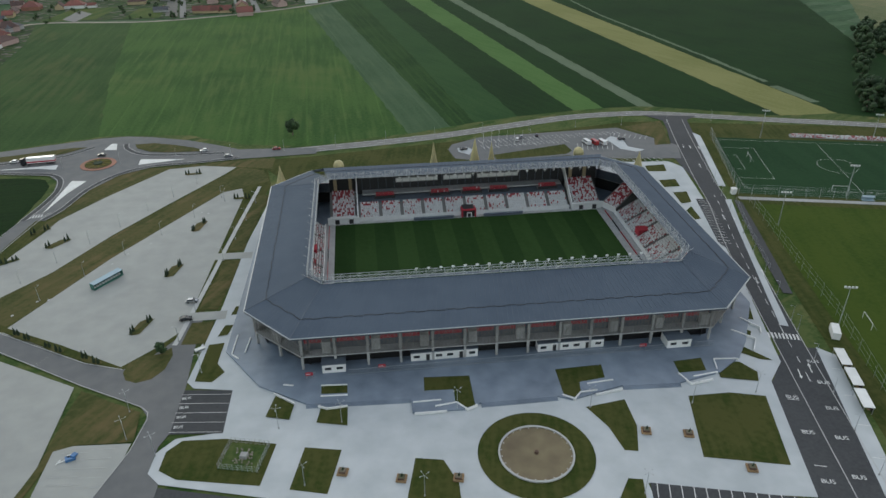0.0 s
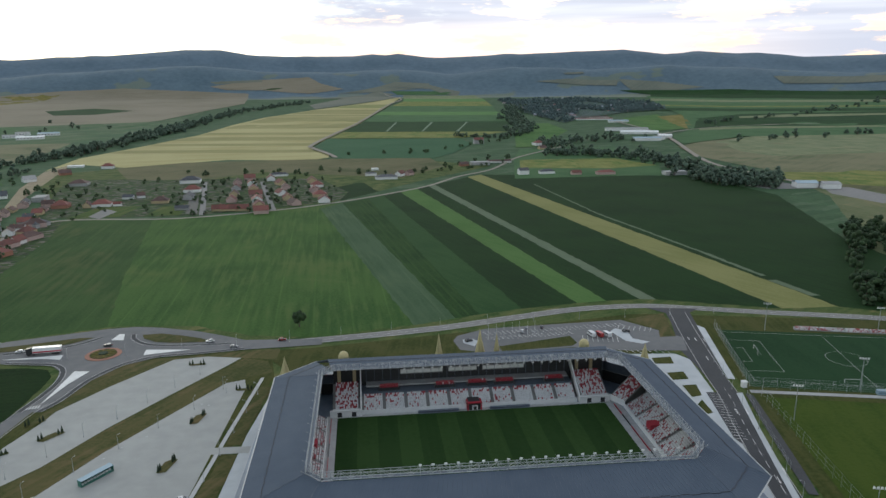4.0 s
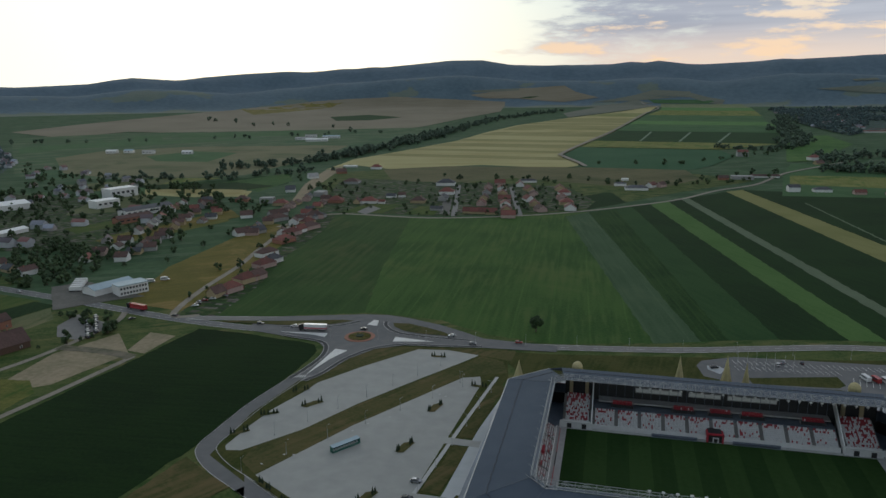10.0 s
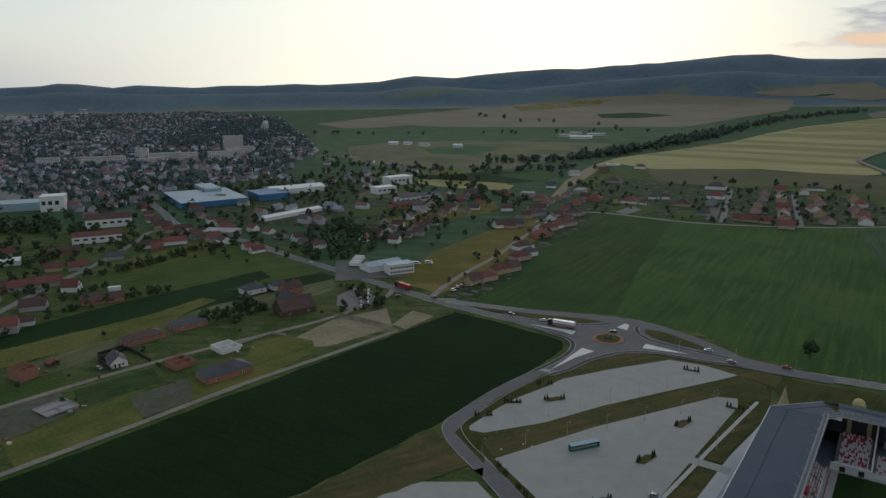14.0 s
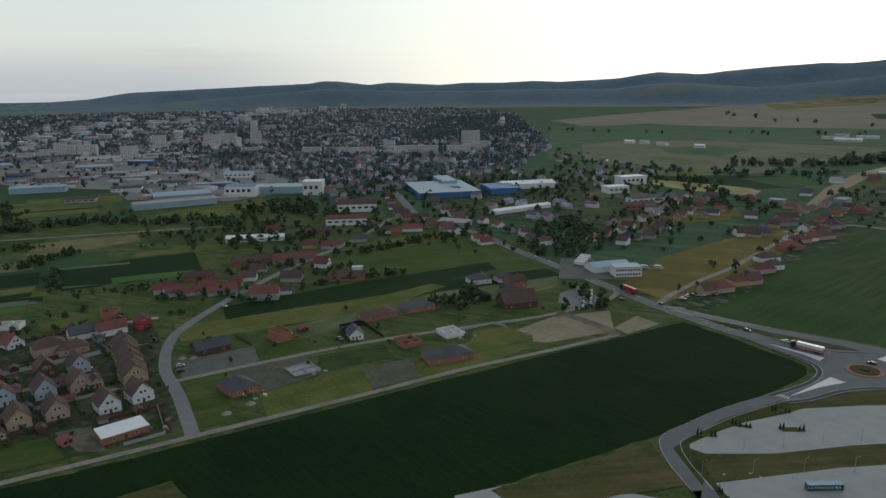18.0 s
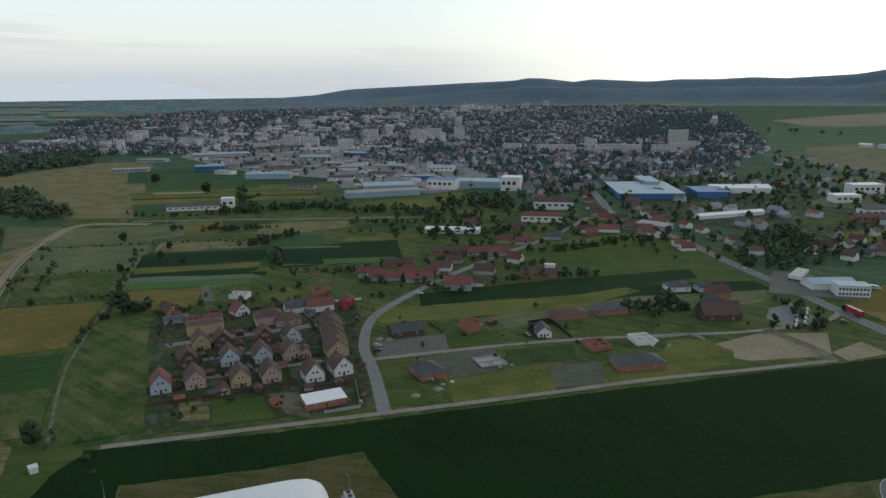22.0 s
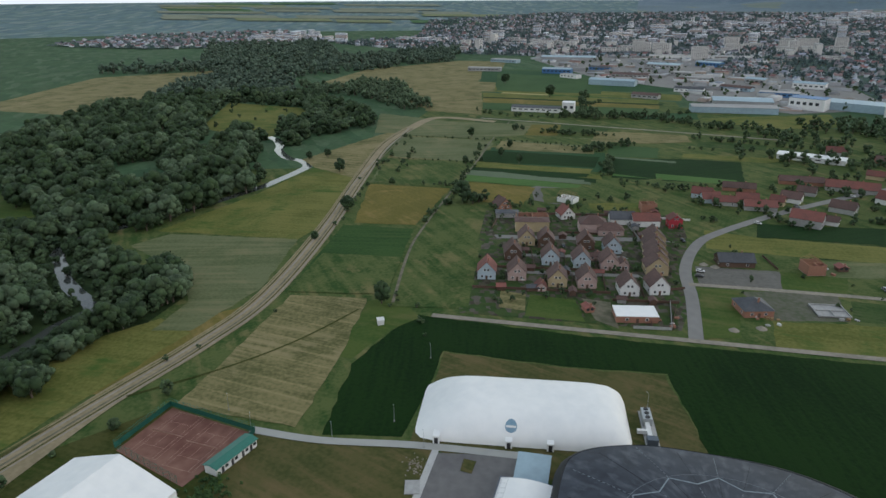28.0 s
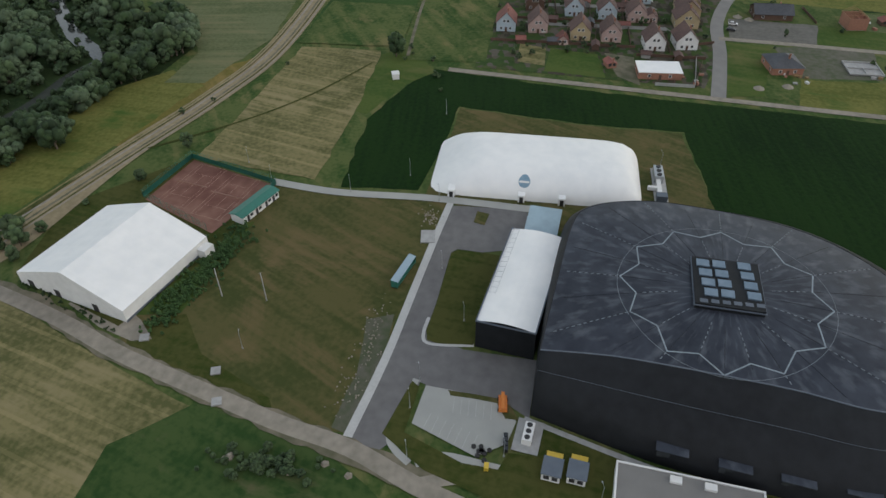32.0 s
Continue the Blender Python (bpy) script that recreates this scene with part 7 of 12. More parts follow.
def kiosk(x0, x1, y, label):
    t = thing("kiosk", label, "kiosk", ((x0 + x1) / 2, y + 2.5, 0.75), 0, "stadium kiosks")
    w = x1 - x0
    part("wall", Kit().box(-w / 2, -2.5, 0, w / 2, 2.5, 3.0), "white", t, "white rendered wall")
    part("roof", Kit().box(-w / 2 - 0.2, -2.7, 3.0, w / 2 + 0.2, 2.7, 3.25), "roof_seam", t, "flat dark roof")
    n = max(2, int(w / 3.2))
    for i in range(n):
        x = -w / 2 + (i + 0.5) * w / n
        if i % 3 == 1 and w > 10:
            part("door", Kit().box(x - 0.55, -2.58, 0, x + 0.55, -2.51, 2.3), "black", t, "dark door")
        else:
            part("window", Kit().box(x - 0.95, -2.58, 1.1, x + 0.95, -2.51, 2.0), "glass", t, "dark window")


kiosk(-16.7, -9.8, 167.2, "small white ticket kiosk under the stand")
kiosk(10, 30.5, 169.4, "long white kiosk with doors under the stand")
kiosk(49.3, 70.3, 168.9, "long white kiosk with doors under the stand")
kiosk(89.6, 97.3, 165.4, "small white ticket kiosk under the stand")
for x, y in ((-20.5, 165.5), (1, 166.5), (82, 166)):
    s = thing("sign_board", "small red and white board on legs", "sign", (x, y, 0.75), 0, "stadium boards")
    part("board", Kit().box(-1.1, -0.06, 1.0, 1.1, 0.06, 2.2), "red", s, "red board")
    part("bar", Kit().box(-0.9, -0.1, 1.5, 0.4, -0.07, 1.7), "white", s, "white bar of writing")
    for u in (-0.9, 0.9):
        part("leg", Kit().box(u - 0.06, -0.06, 0, u + 0.06, 0.06, 1.0), "steel", s)
fence = thing("podium_fence", "grey mesh fence in front of the concourse", "fence", (42, 165, 0.75))
PANEL = Kit()
for q in range(12):
    PANEL.box(-1.5 + q * 0.26, -0.015, 0.1, -1.47 + q * 0.26, 0.015, 1.9)
PANEL.box(-1.55, -0.03, 1.85, 1.55, 0.03, 1.95).box(-1.55, -0.03, 0.05, 1.55, 0.03, 0.12)
PANEL = PANEL.mesh("fence_panel", "steel")
for i in range(40):
    x = -62 + i * 3.15
    if not (-60 < x < -50 or 46 < x < 57):
        part("fence_panel", PANEL, None, fence, "", (x, 0.6 if x < 40 else 0, 0))

# gilded domes and spires behind the far roof
for x, y in ((-11.5, 288), (96.5, 288.5)):
    d = thing("gold_dome", "small pale gold dome on the stadium roof", "dome", (x, y, 15.8))
    k = Kit()
    prof = [(2.1, 0), (2.3, 1.4), (2.2, 2.6), (1.7, 3.6), (0.9, 4.2), (0.05, 4.5)]
    for (r0, z0), (r1, z1) in zip(prof, prof[1:]):
        k.cyl(0, 0, z0, z1, r0, r1, 16)
    part("shell", k, "gold", d, "pale gold shingled shell")
    part("collar", Kit().cyl(0, 0, -2, 0.2, 2.4, 2.4, 16), "concrete", d)


def spire(x, y, h, w):
    s = thing("gate_spire", "tall pointed gate spire clad in gold shingles", "spire", (x, y, 0.3), 0, "gate spires")
    part("tower", Kit().prism([(-w, -w), (w, -w), (w, w), (-w, w)], 0, h * 0.3), "timber", s, "timber gate tower")
    prof = [(w * 1.5, h * 0.3), (w * 0.95, h * 0.42), (w * 0.62, h * 0.6), (w * 0.3, h * 0.8), (0.03, h)]
    k = Kit()
    for (r0, z0), (r1, z1) in zip(prof, prof[1:]):
        k.cyl(0, 0, z0, z1, r0 * 1.2, r1 * 1.2, 8)
    part("roof", k, "gold", s, "gold shingled pointed roof")


spire(32, 304, 20, 1.8)
spire(51.5, 305, 21, 2.2)
spire(59.5, 305, 18.5, 1.6)
spire(-38, 297, 15, 2.2)
spire(127, 292, 15, 2.2)


# ---- sports quarter: tent hall, courts, air dome, arena ----
LEVEL[0] = 0.20
patch("forecourt", [(-181, -26), (-182, -1), (-168, -1), (-161, -6), (-157, -20), (-124, -23), (-120, -14), (-119, 5), (-101, 4), (-104, -1), (-105, -16), (-108, -23), (-92, -25), (-86, -30), (-90, -36)], "forecourt", "grey asphalt forecourt of the arena", "forecourt")
road("pavement_edge", [(-184, -26), (-163, -28.3), (-139, -30.6), (-114, -33), (-90, -36.6)], 2.2, "kerb", "pale concrete kerb path", category="path")
patch("lawn", [(-159, -16), (-159.3, -20.6), (-157.5, -22.4), (-150, -22.8), (-136, -23.4), (-125, -24.4), (-121.8, -23.6), (-121, -20.5), (-121.8, -11.6), (-150, -7.5), (-158, -6.2)], "lawn", "kerbed lawn island", "lawn", z=0.34)
road("kerb_path", [(-121.6, -11.4), (-120.6, -20.5), (-121.4, -24.2), (-125, -25), (-130, -24.5)], 0.9, "kerb", "pale kerb round the lawn tip", category="kerb")
patch("lawn", [(-179, -17), (-173, -17.5), (-172, -14), (-178, -13)], "lawn_dry", "small kerbed lawn island", "lawn", z=0.34)
patch("car_park", [(-107.1, -21.4), (-105.4, -3.1), (-99.6, 1.1), (-93.3, -0.6), (-89, -7.3), (-95.7, -22.8)], "paver_lot", "small paved staff car park", "car park", z=0.33)
patch("lawn", [(-106.4, -15.8), (-105.6, -3.1), (-103.8, -0.5), (-100.1, 1.6), (-100.1, -1.5), (-104.2, -3.8), (-104.9, -15)], "lawn_dry", "narrow grass strip by the bays", "lawn", z=0.345)
road("footpath", [(-108.7, -24), (-100, -26), (-95.5, -26.9), (-91, -27), (-88, -25), (-85.3, -21.5)], 1.7, "paver_lot", "kerbed pale walk round the car park", category="path")
road("footpath", [(-85.5, -20.2), (-88, -14.2), (-86.6, -2.1), (-83.3, 21.5)], 2.4, "paver_lot", "pale walk behind the sheds", category="path")
patch("lawn", [(-108, -25), (-106.5, -23), (-93, -24), (-87, -10), (-86.5, -2), (-91, 0), (-91, 6), (-80, 30), (-74, 30), (-78, 0), (-84, -18), (-92, -29)], "lawn", "grass border", "lawn", z=0.31)
patch("lawn", [(-100, 6), (-93, 24), (-90, 48), (-89, 75), (-72, 75), (-76, 30), (-84, 6), (-92, 4)], "lawn", "grass border beside the arena", "lawn", z=0.315)
bay_lines(-104.4, -14, -103.8, -5, 6, 4.5, 0.2, 0.05, mtl="kerb")
bay_lines(-94.5, -20, -90, -8.5, 7, -4.6, 1.2, 0.05, mtl="kerb")
road("footpath", [(-80, -20), (-84, -4), (-78, 20), (-74, 50), (-73, 80)], 3.2, "gravel", "pale path behind the arena", category="path")

# white tent hall
tent = thing("tent_hall", "white membrane tent hall with a pitched roof", "hall", (-138.3, -118.4, 0.15), 164.5)
L2, W2 = 17.2, 19.4
prof = [(-W2, 0), (-W2, 4.2), (-W2 * 0.5, 7.7), (0, 11.0), (W2 * 0.5, 7.7), (W2, 4.2), (W2, 0)]
for (y0, z0), (y1, z1) in zip(prof[1:-1], prof[2:-1]):
    for s in range(7):
        k = Kit()
        x0, x1 = -L2 + s * 2 * L2 / 7, -L2 + (s + 1) * 2 * L2 / 7
        xm, sag = (x0 + x1) / 2, 0.10
        k.add([(x0, y0, z0), (xm, y0, z0 - sag), (x1, y0, z0), (x0, y1, z1), (xm, y1, z1 - sag), (x1, y1, z1)], [(0, 1, 4, 3), (1, 2, 5, 4)])
        part("roof_panel", k, "membrane", tent, "taut white membrane roof")
for s in (-1, 1):
    part("side_wall", Kit().box(-L2, s * W2 - 0.1, 0, L2, s * W2 + 0.1, 4.2), "white", tent, "white side wall")
    part("gable", Kit().add([(s * L2, y, z) for y, z in prof], [tuple(range(7)) if s > 0 else tuple(range(6, -1, -1))]), "white", tent, "white gable wall")
    part("plinth", Kit().box(-L2, s * (W2 + 0.15) - 0.05, 0, L2, s * (W2 + 0.15) + 0.05, 0.7), "roof_seam", tent)
for y in (-9, 5, 15):
    part("door", Kit().box(-L2 - 0.12, y - 1.0, 0, -L2 - 0.02, y + 1.0, 2.6), "black", tent, "dark hall door")
part("porch", Kit().box(L2 - 5, -W2 - 3, 0, L2 - 1, -W2, 3.0), "white", tent, "small white porch")

# tennis courts
courts = [(-170, -126), (-195, -120), (-184, -87), (-156, -97)]
patch("tennis_court", courts, "clay", "red clay tennis courts", "court")
u, v = Vector((-24.5, 5.5)).normalized(), Vector((10.5, 33.0)).normalized()
for base_ in ((-169, -122), (-164.5, -108)):
    t = thing("court_lines", "white tennis court lines with a net", "court marking", (*base_, 0.26), math.degrees(math.atan2(u.y, u.x)), "", "structure")
    for a, b in (((0.5, 0), (24.3, 0)), ((0.5, 11), (24.3, 11)), ((0.5, 0), (0.5, 11)), ((24.3, 0), (24.3, 11)), ((0.5, 1.4), (24.3, 1.4)), ((0.5, 9.6), (24.3, 9.6)), ((6, 1.4), (6, 9.6)), ((18.8, 1.4), (18.8, 9.6)), ((6, 5.5), (18.8, 5.5))):
        kk = Kit()
        strip([(a[0], -a[1]), (b[0], -b[1])], -0.05, 0.05, 0, kk)
        part("line", kk, "court_line", t)
    part("net", Kit().box(12.3, -11.6, 0.55, 12.32, 0.6, 0.9), "court_line", t, "pale tennis net")


def wire_fence(pts, h, gap, mtl="green_steel", label="green wire court fence", mesh_rows=4, name="wire_fence"):
    f = thing(name, label, "fence", (*pts[0], 0.2))
    post = Kit().cyl(0, 0, 0, h, 0.05, 0.05, 6).mesh("post", mtl)
    for a, b in zip(pts, pts[1:]):
        ln = math.dist(a, b)
        n = max(1, round(ln / gap))
        ang = math.atan2(b[1] - a[1], b[0] - a[0])
        for i in range(n + 1):
            p = lerp(a, b, i / n)
            part("post", post, None, f, "", (p[0] - pts[0][0], p[1] - pts[0][1], 0))
        for r in range(mesh_rows):
            z = h * (r + 1) / mesh_rows
            kk = Kit().bar((a[0] - pts[0][0], a[1] - pts[0][1], z), (b[0] - pts[0][0], b[1] - pts[0][1], z), 0.03, 3)
            part("rail", kk, mtl, f)
    return f


f = wire_fence([(-157, -99), (-171, -127), (-196, -121), (-184.5, -86), (-176, -88)], 3.2, 3.0, "green_steel", "green fence round the tennis courts", 7)
for a, b in zip([(-171, -127), (-196, -121), (-184.5, -86)], [(-196, -121), (-184.5, -86), (-176, -88)]):
    kk = Kit().slab([(a[0] + 157, a[1] + 99, 2.0), (b[0] + 157, b[1] + 99, 2.0), (b[0] + 157, b[1] + 99, 0.1), (a[0] + 157, a[1] + 99, 0.1)], 0.02)
    part("windscreen", kk, "green_steel", f, "green windscreen netting")
club = thing("clubhouse", "long low white clubhouse with a green roof", "clubhouse", (-170.5, -88, 0.15), 159)
part("wall", Kit().box(-8.6, -2.4, 0, 8.6, 2.4, 2.7), "white", club)
part("roof", Kit().slab([(-9, -2.9, 2.8), (9, -2.9, 2.8), (9, 0, 3.5), (-9, 0, 3.5)], 0.12).slab([(-9, 0, 3.5), (9, 0, 3.5), (9, 2.9, 2.8), (-9, 2.9, 2.8)], 0.12), "green_steel", club, "green metal roof")
for x in (-6, -2, 2.5, 6):
    part("door", Kit().box(x - 0.5, -2.48, 0, x + 0.5, -2.41, 2.1), "black", club, "dark door")
    part("window", Kit().box(x + 1.0, -2.48, 1.0, x + 2.2, -2.41, 2.0), "glass", club)

# air dome
dome = thing("air_dome", "large white air-supported sports dome", "air dome", (-205.5, 0.5, 0.2))
k = Kit()
A2, B2, HH, nu, nv = 18.7, 35.0, 7.6, 56, 14


def dome_x(z):
    """Half width of the dome at a height."""
    s = math.asin(z / HH) / (math.pi / 2)
    return A2 * math.cos(s * math.pi / 2) ** 0.62 * (1 - 0.1 * s)


rows_ = []
for j in range(nv + 1):
    s = j / nv
    zz = HH * math.sin(s * math.pi / 2)
    cs = max(0.0, math.cos(s * math.pi / 2))
    sx, sy = cs ** 0.62 * (1 - 0.1 * s), cs ** 0.42 * (1 - 0.16 * s)
    ring_ = []
    for i in range(nu):
        a = 2 * math.pi * i / nu
        c, n_ = math.cos(a), math.sin(a)
        e = 9.0 - 4.0 * s
        q = (abs(c) ** e + abs(n_) ** e) ** (-1 / e)
        yy = (B2 * n_ * q) * (1 - (1 - sy) * A2 / B2)
        ring_.append((A2 * c * q * sx, yy * (1 - 0.26 * math.sin(s * math.pi / 2)) if yy < 0 else yy * (1 - 0.05 * s), zz))
    rows_ += ring_
k.add(rows_, [(j * nu + i, j * nu + (i + 1) % nu, (j + 1) * nu + (i + 1) % nu, (j + 1) * nu + i) for j in range(nv) for i in range(nu)])
shell = part("shell", k, "membrane", dome, "white inflated membrane")
shell.data.polygons.foreach_set("use_smooth", [True] * len(shell.data.polygons))
for y in (-27, -4, 9):
    part("door_hood", Kit().prism([(16.2, y - 1.1), (19.9, y - 1.1), (19.9, y + 1.1), (16.2, y + 1.1)], 0, 2.7), "membrane", dome, "white airlock hood")
    part("door", Kit().box(19.9, y - 0.6, 0, 19.98, y + 0.6, 2.2), "black", dome, "dark door")
lg, ring2 = Kit(), [(-3.5 + 1.9 * math.cos(2 * math.pi * i / 24), 5.0 + 1.25 * math.sin(2 * math.pi * i / 24)) for i in range(24)]
for (y0, z0), (y1, z1) in zip(ring2, ring2[1:] + ring2[:1]):
    lg.add([(dome_x(z0) + 0.12, y0, z0), (dome_x(z1) + 0.12, y1, z1), (dome_x(5.0) + 0.22, -3.5, 5.0)], [(0, 1, 2)])
part("emblem", lg, "emblem_blue", dome, "round blue emblem")
part("emblem_bar", Kit().add([(dome_x(z) + 0.26, y, z) for y, z in ((-5.1, 5.25), (-1.9, 5.25), (-1.9, 4.85), (-5.1, 4.85))], [(0, 1, 2, 3)]), "white", dome, "white band of the emblem")
plant = thing("air_handling_unit", "grey air handling plant beside the dome", "machine", (-201, 41.5, 0.2))
part("base", Kit().box(-11, -2, 0, 9, 2.4, 0.25), "concrete", plant)
part("unit", Kit().box(-9, -1.6, 0.25, -2, 1.4, 2.9), "steel", plant, "pale metal unit")
part("duct", Kit().box(-2, -1.0, 0.6, 6, 0.4, 1.8).box(2, -4, 0.6, 3.2, -1, 1.8), "white", plant, "white duct")
for i in range(3):
    part("fan", Kit().cyl(-8 + i * 2.4, 0, 2.9, 3.15, 0.8, 0.8, 14), "black", plant, "round black fan")
part("generator", Kit().box(6.2, -1.6, 0.25, 8.8, 1.8, 2.3), "roof_seam", plant, "dark generator box")

# arena
arena = thing("arena", "large black rounded sports arena with pale star seams on its roof", "arena", (-137, 50, 0.2))
RIM = [(27, -45), (26.5, -29), (27.7, -14), (30.5, 9), (34, 27), (31, 44), (12, 50), (-12, 40.5), (-28, 22), (-35, -8), (-34, -24), (-29.4, -34), (-20.7, -38.3), (3.3, -41.9)]
FOOT = [(35, -45.8), (41.8, -25), (45, -13), (48.4, 7), (50, 27), (44, 46), (14, 57), (-16, 50), (-36, 26), (-41.5, -8), (-40, -27), (-33, -38.5), (-21.5, -41.5), (3, -44.3)]


def closed(pts, n=7):
    """Smooth outline that keeps its first point as a sharp corner."""
    return smooth(pts + [pts[0]], n)[:-1]


rim, foot = closed(RIM), closed(FOOT)
NA = len(rim)
BULGE = [(0.0, 0.0), (0.0, 4.2), (0.12, 7.4), (0.36, 10.4), (0.68, 12.6), (1.0, 14.0)]
vs = []
for f_, z in BULGE:
    vs += [(p[0] + (q[0] - p[0]) * f_, p[1] + (q[1] - p[1]) * f_, z) for p, q in zip(foot, rim)]
k = Kit().add(vs, [(j * NA + i, j * NA + (i + 1) % NA, (j + 1) * NA + (i + 1) % NA, (j + 1) * NA + i) for j in range(len(BULGE) - 1) for i in range(NA)])
w = part("wall", k, "arena_wall", arena, "black sloping cladding")
w.data.polygons.foreach_set("use_smooth", [True] * len(w.data.polygons))
RAD = sorted((math.atan2(p[1], p[0]), math.hypot(*p)) for p in rim)


def reach(x, y):
    """How far out towards the rim a point lies, 0 to 1."""
    return math.hypot(x, y) / float(np.interp(math.atan2(y, x), [q[0] for q in RAD], [q[1] for q in RAD], period=2 * math.pi))


def roof_z(x, y):
    d = min(1.0, reach(x, y))
    return 14.1 + 2.9 * (1 - d * d)


vs, nr = [], 10
for j in range(nr + 1):
    s = 1 - j / nr * 0.995
    vs += [(x * s, y * s, 14.1 + 2.9 * (1 - s * s)) for x, y in rim]
k = Kit().add(vs, [(j * NA + i, j * NA + (i + 1) % NA, (j + 1) * NA + (i + 1) % NA, (j + 1) * NA + i) for j in range(nr) for i in range(NA)])
rf = part("roof", k, "arena", arena, "black streaked membrane roof")
rf.data.polygons.foreach_set("use_smooth", [True] * len(rf.data.polygons))
for i in range(0, NA, 7):
    kk = Kit()
    for o in range(7):
        a, b = rim[(i + o) % NA], rim[(i + o + 1) % NA]
        kk.bar((*a, 14.0), (*b, 14.0), 0.2, 5)
    part("rim", kk, "arena_wall" if i > 35 else "roof_seam", arena, "roof rim")
# seam along the near wall
kk = Kit()
for i in range(0, 34):
    (a, b), (c, d) = ((lerp(foot[j], rim[j], 0.5) for j in (i, i + 1)), (0, 0))
    kk.bar((*a, 11.55), (*b, 11.55), 0.05, 4)
part("wall_seam", kk, "roof_seam", arena, "thin pale cladding seam")


def on_roof(p, q, w_, h=0.05, n=4):
    for i in range(n):
        a, b = lerp(p, q, i / n), lerp(p, q, (i + 1) / n)
        d = Vector((b[0] - a[0], b[1] - a[1])).normalized() * w_
        kk.slab([(a[0] + d.y, a[1] - d.x, roof_z(*a) + h), (b[0] + d.y, b[1] - d.x, roof_z(*b) + h), (b[0] - d.y, b[1] + d.x, roof_z(*b) + h), (a[0] - d.y, a[1] + d.x, roof_z(*a) + h)], 0.04)


CX, CY = 4.0, -1.5


def spoke(deg, r):
    return CX + r * math.cos(radians(deg)), CY + r * math.sin(radians(deg))


STAR = [spoke(-97 + 15 * i, 21.4 if i % 2 else 25.0) for i in range(24)]
for i in range(24):
    kk = Kit()
    on_roof(STAR[i], STAR[(i + 1) % 24], 0.17)
    part("star_seam", kk, "seam_bright", arena, "pale blue zigzag roof seam")
for i in range(12):
    kk = Kit()
    for o in range(5):
        on_roof(spoke(i * 30 + o * 6, 25.6), spoke(i * 30 + o * 6 + 6, 25.6), 0.05, n=1)
    part("ring_seam", kk, "seam_white", arena, "thin pale ring seam")
for i in range(24):
    kk = Kit()
    a, r = -97 + 15 * i, 11.5 if i % 2 else 25.4
    while r < (20.5 if i % 2 else 60):
        p, q = spoke(a, r), spoke(a, r + 0.8)
        if reach(*q) > 0.97:
            break
        on_roof(p, q, 0.1, n=1)
        r += 1.5
    if kk.v:
        tagged(part("dashed_seam", kk, "seam_white", arena, "pale dashed radial seam"), kind="stuff")
    kk = Kit()
    r = 13.0
    while r < 60 and reach(*spoke(a, r + 2)) < 0.97:
        on_roof(spoke(a, r), spoke(a, r + 2), 0.04, 0.04, 1)
        r += 2
    part("sheet_seam", kk, "arena_wall", arena, "dark roofing joint")
sky_ = part("skylight", Kit().rbox(2.5, -0.9, 16.4, 17.4, 16, 1.9, radians(-4)), "arena_wall", arena, "raised skylight box")
part("skylight_frame", Kit().rbox(2.5, -0.9, 17.6, 18, 16.6, 0.25, radians(-4)), "roof_seam", sky_)
for cy_ in (-5.1, -1.2, 4.9):
    for r in range(4):
        part("skylight_pane", Kit().rbox(2.5 - 6.6 + 3.6 * r, -0.9 + cy_ + 0.2 * r, 18.3, 2.5, 3.1, 0.35, radians(-4)), "skylight", sky_, "pale blue skylight pane")
for i in range(6):
    part("louvre", Kit().rbox(2.5 + 7.2, -0.9 - 6.5 + 2.6 * i, 18.3, 1.2, 1.8, 0.12, radians(-4)), "roof_seam", sky_)
for x, y in ((42.2, -15.3), (44.4, -2.7), (46.0, 9.5), (47.0, 22)):
    c_, s_ = math.cos(radians(-9)), math.sin(radians(-9))
    d = part("dormer", Kit().rbox(x, y, 3.2, 4.4, 6.2, 2.9, radians(-9)), "arena_wall", arena, "projecting window bay")
    part("dormer_roof", Kit().rbox(x + 0.4, y, 6.1, 5.6, 6.8, 0.25, radians(-9)), "arena", d)
    for s in range(4):
        part("dormer_glass", Kit().rbox(x + 2.25 * c_, y + 2.25 * s_ - 2.3 + s * 1.5, 3.6, 0.08, 1.3, 2.3, radians(-9)), "glass", d, "dark window glass")
kk = Kit()
strip(closed([(p[0] * 1.035, p[1] * 1.03) for p in FOOT[:7]], 6), -0.7, 0.7, 0.14, kk)
part("path", kk, "concrete", arena, "concrete path at the foot of the wall")
annex = thing("arena_annex", "black annex with a white domed roof", "annex", (-139.5, -0.5, 0.2), -9)
part("wall", Kit().box(-19.5, -7.6, 0, 19.5, 7.6, 9.3), "arena_wall", annex, "black ribbed cladding")
k = Kit()
for j in range(8):
    y0, y1 = -7.4 + 14.8 * j / 8, -7.4 + 14.8 * (j + 1) / 8
    z0, z1 = (9.4 + 0.9 * math.cos(y / 7.4 * math.pi / 2) for y in (y0, y1))
    k.add([(-19.3, y0, z0), (19.3, y0, z0), (19.3, y1, z1), (-19.3, y1, z1)], [(0, 1, 2, 3)])
part("roof", k, "membrane", annex, "off-white curved roof")
part("parapet", Kit().box(-19.6, -7.7, 9.2, 19.6, -7.4, 9.7).box(-19.6, 7.4, 9.2, 19.6, 7.7, 9.7).box(19.3, -7.7, 9.2, 19.6, 7.7, 9.6).box(-19.6, -7.7, 9.2, -19.3, 7.7, 9.6), "roof_seam", annex)
k = Kit()
for s in range(14):
    k.bar((-18 + s * 2.1, -6.9, 10.2), (-18 + s * 2.1, -5.2, 10.6), 0.04)
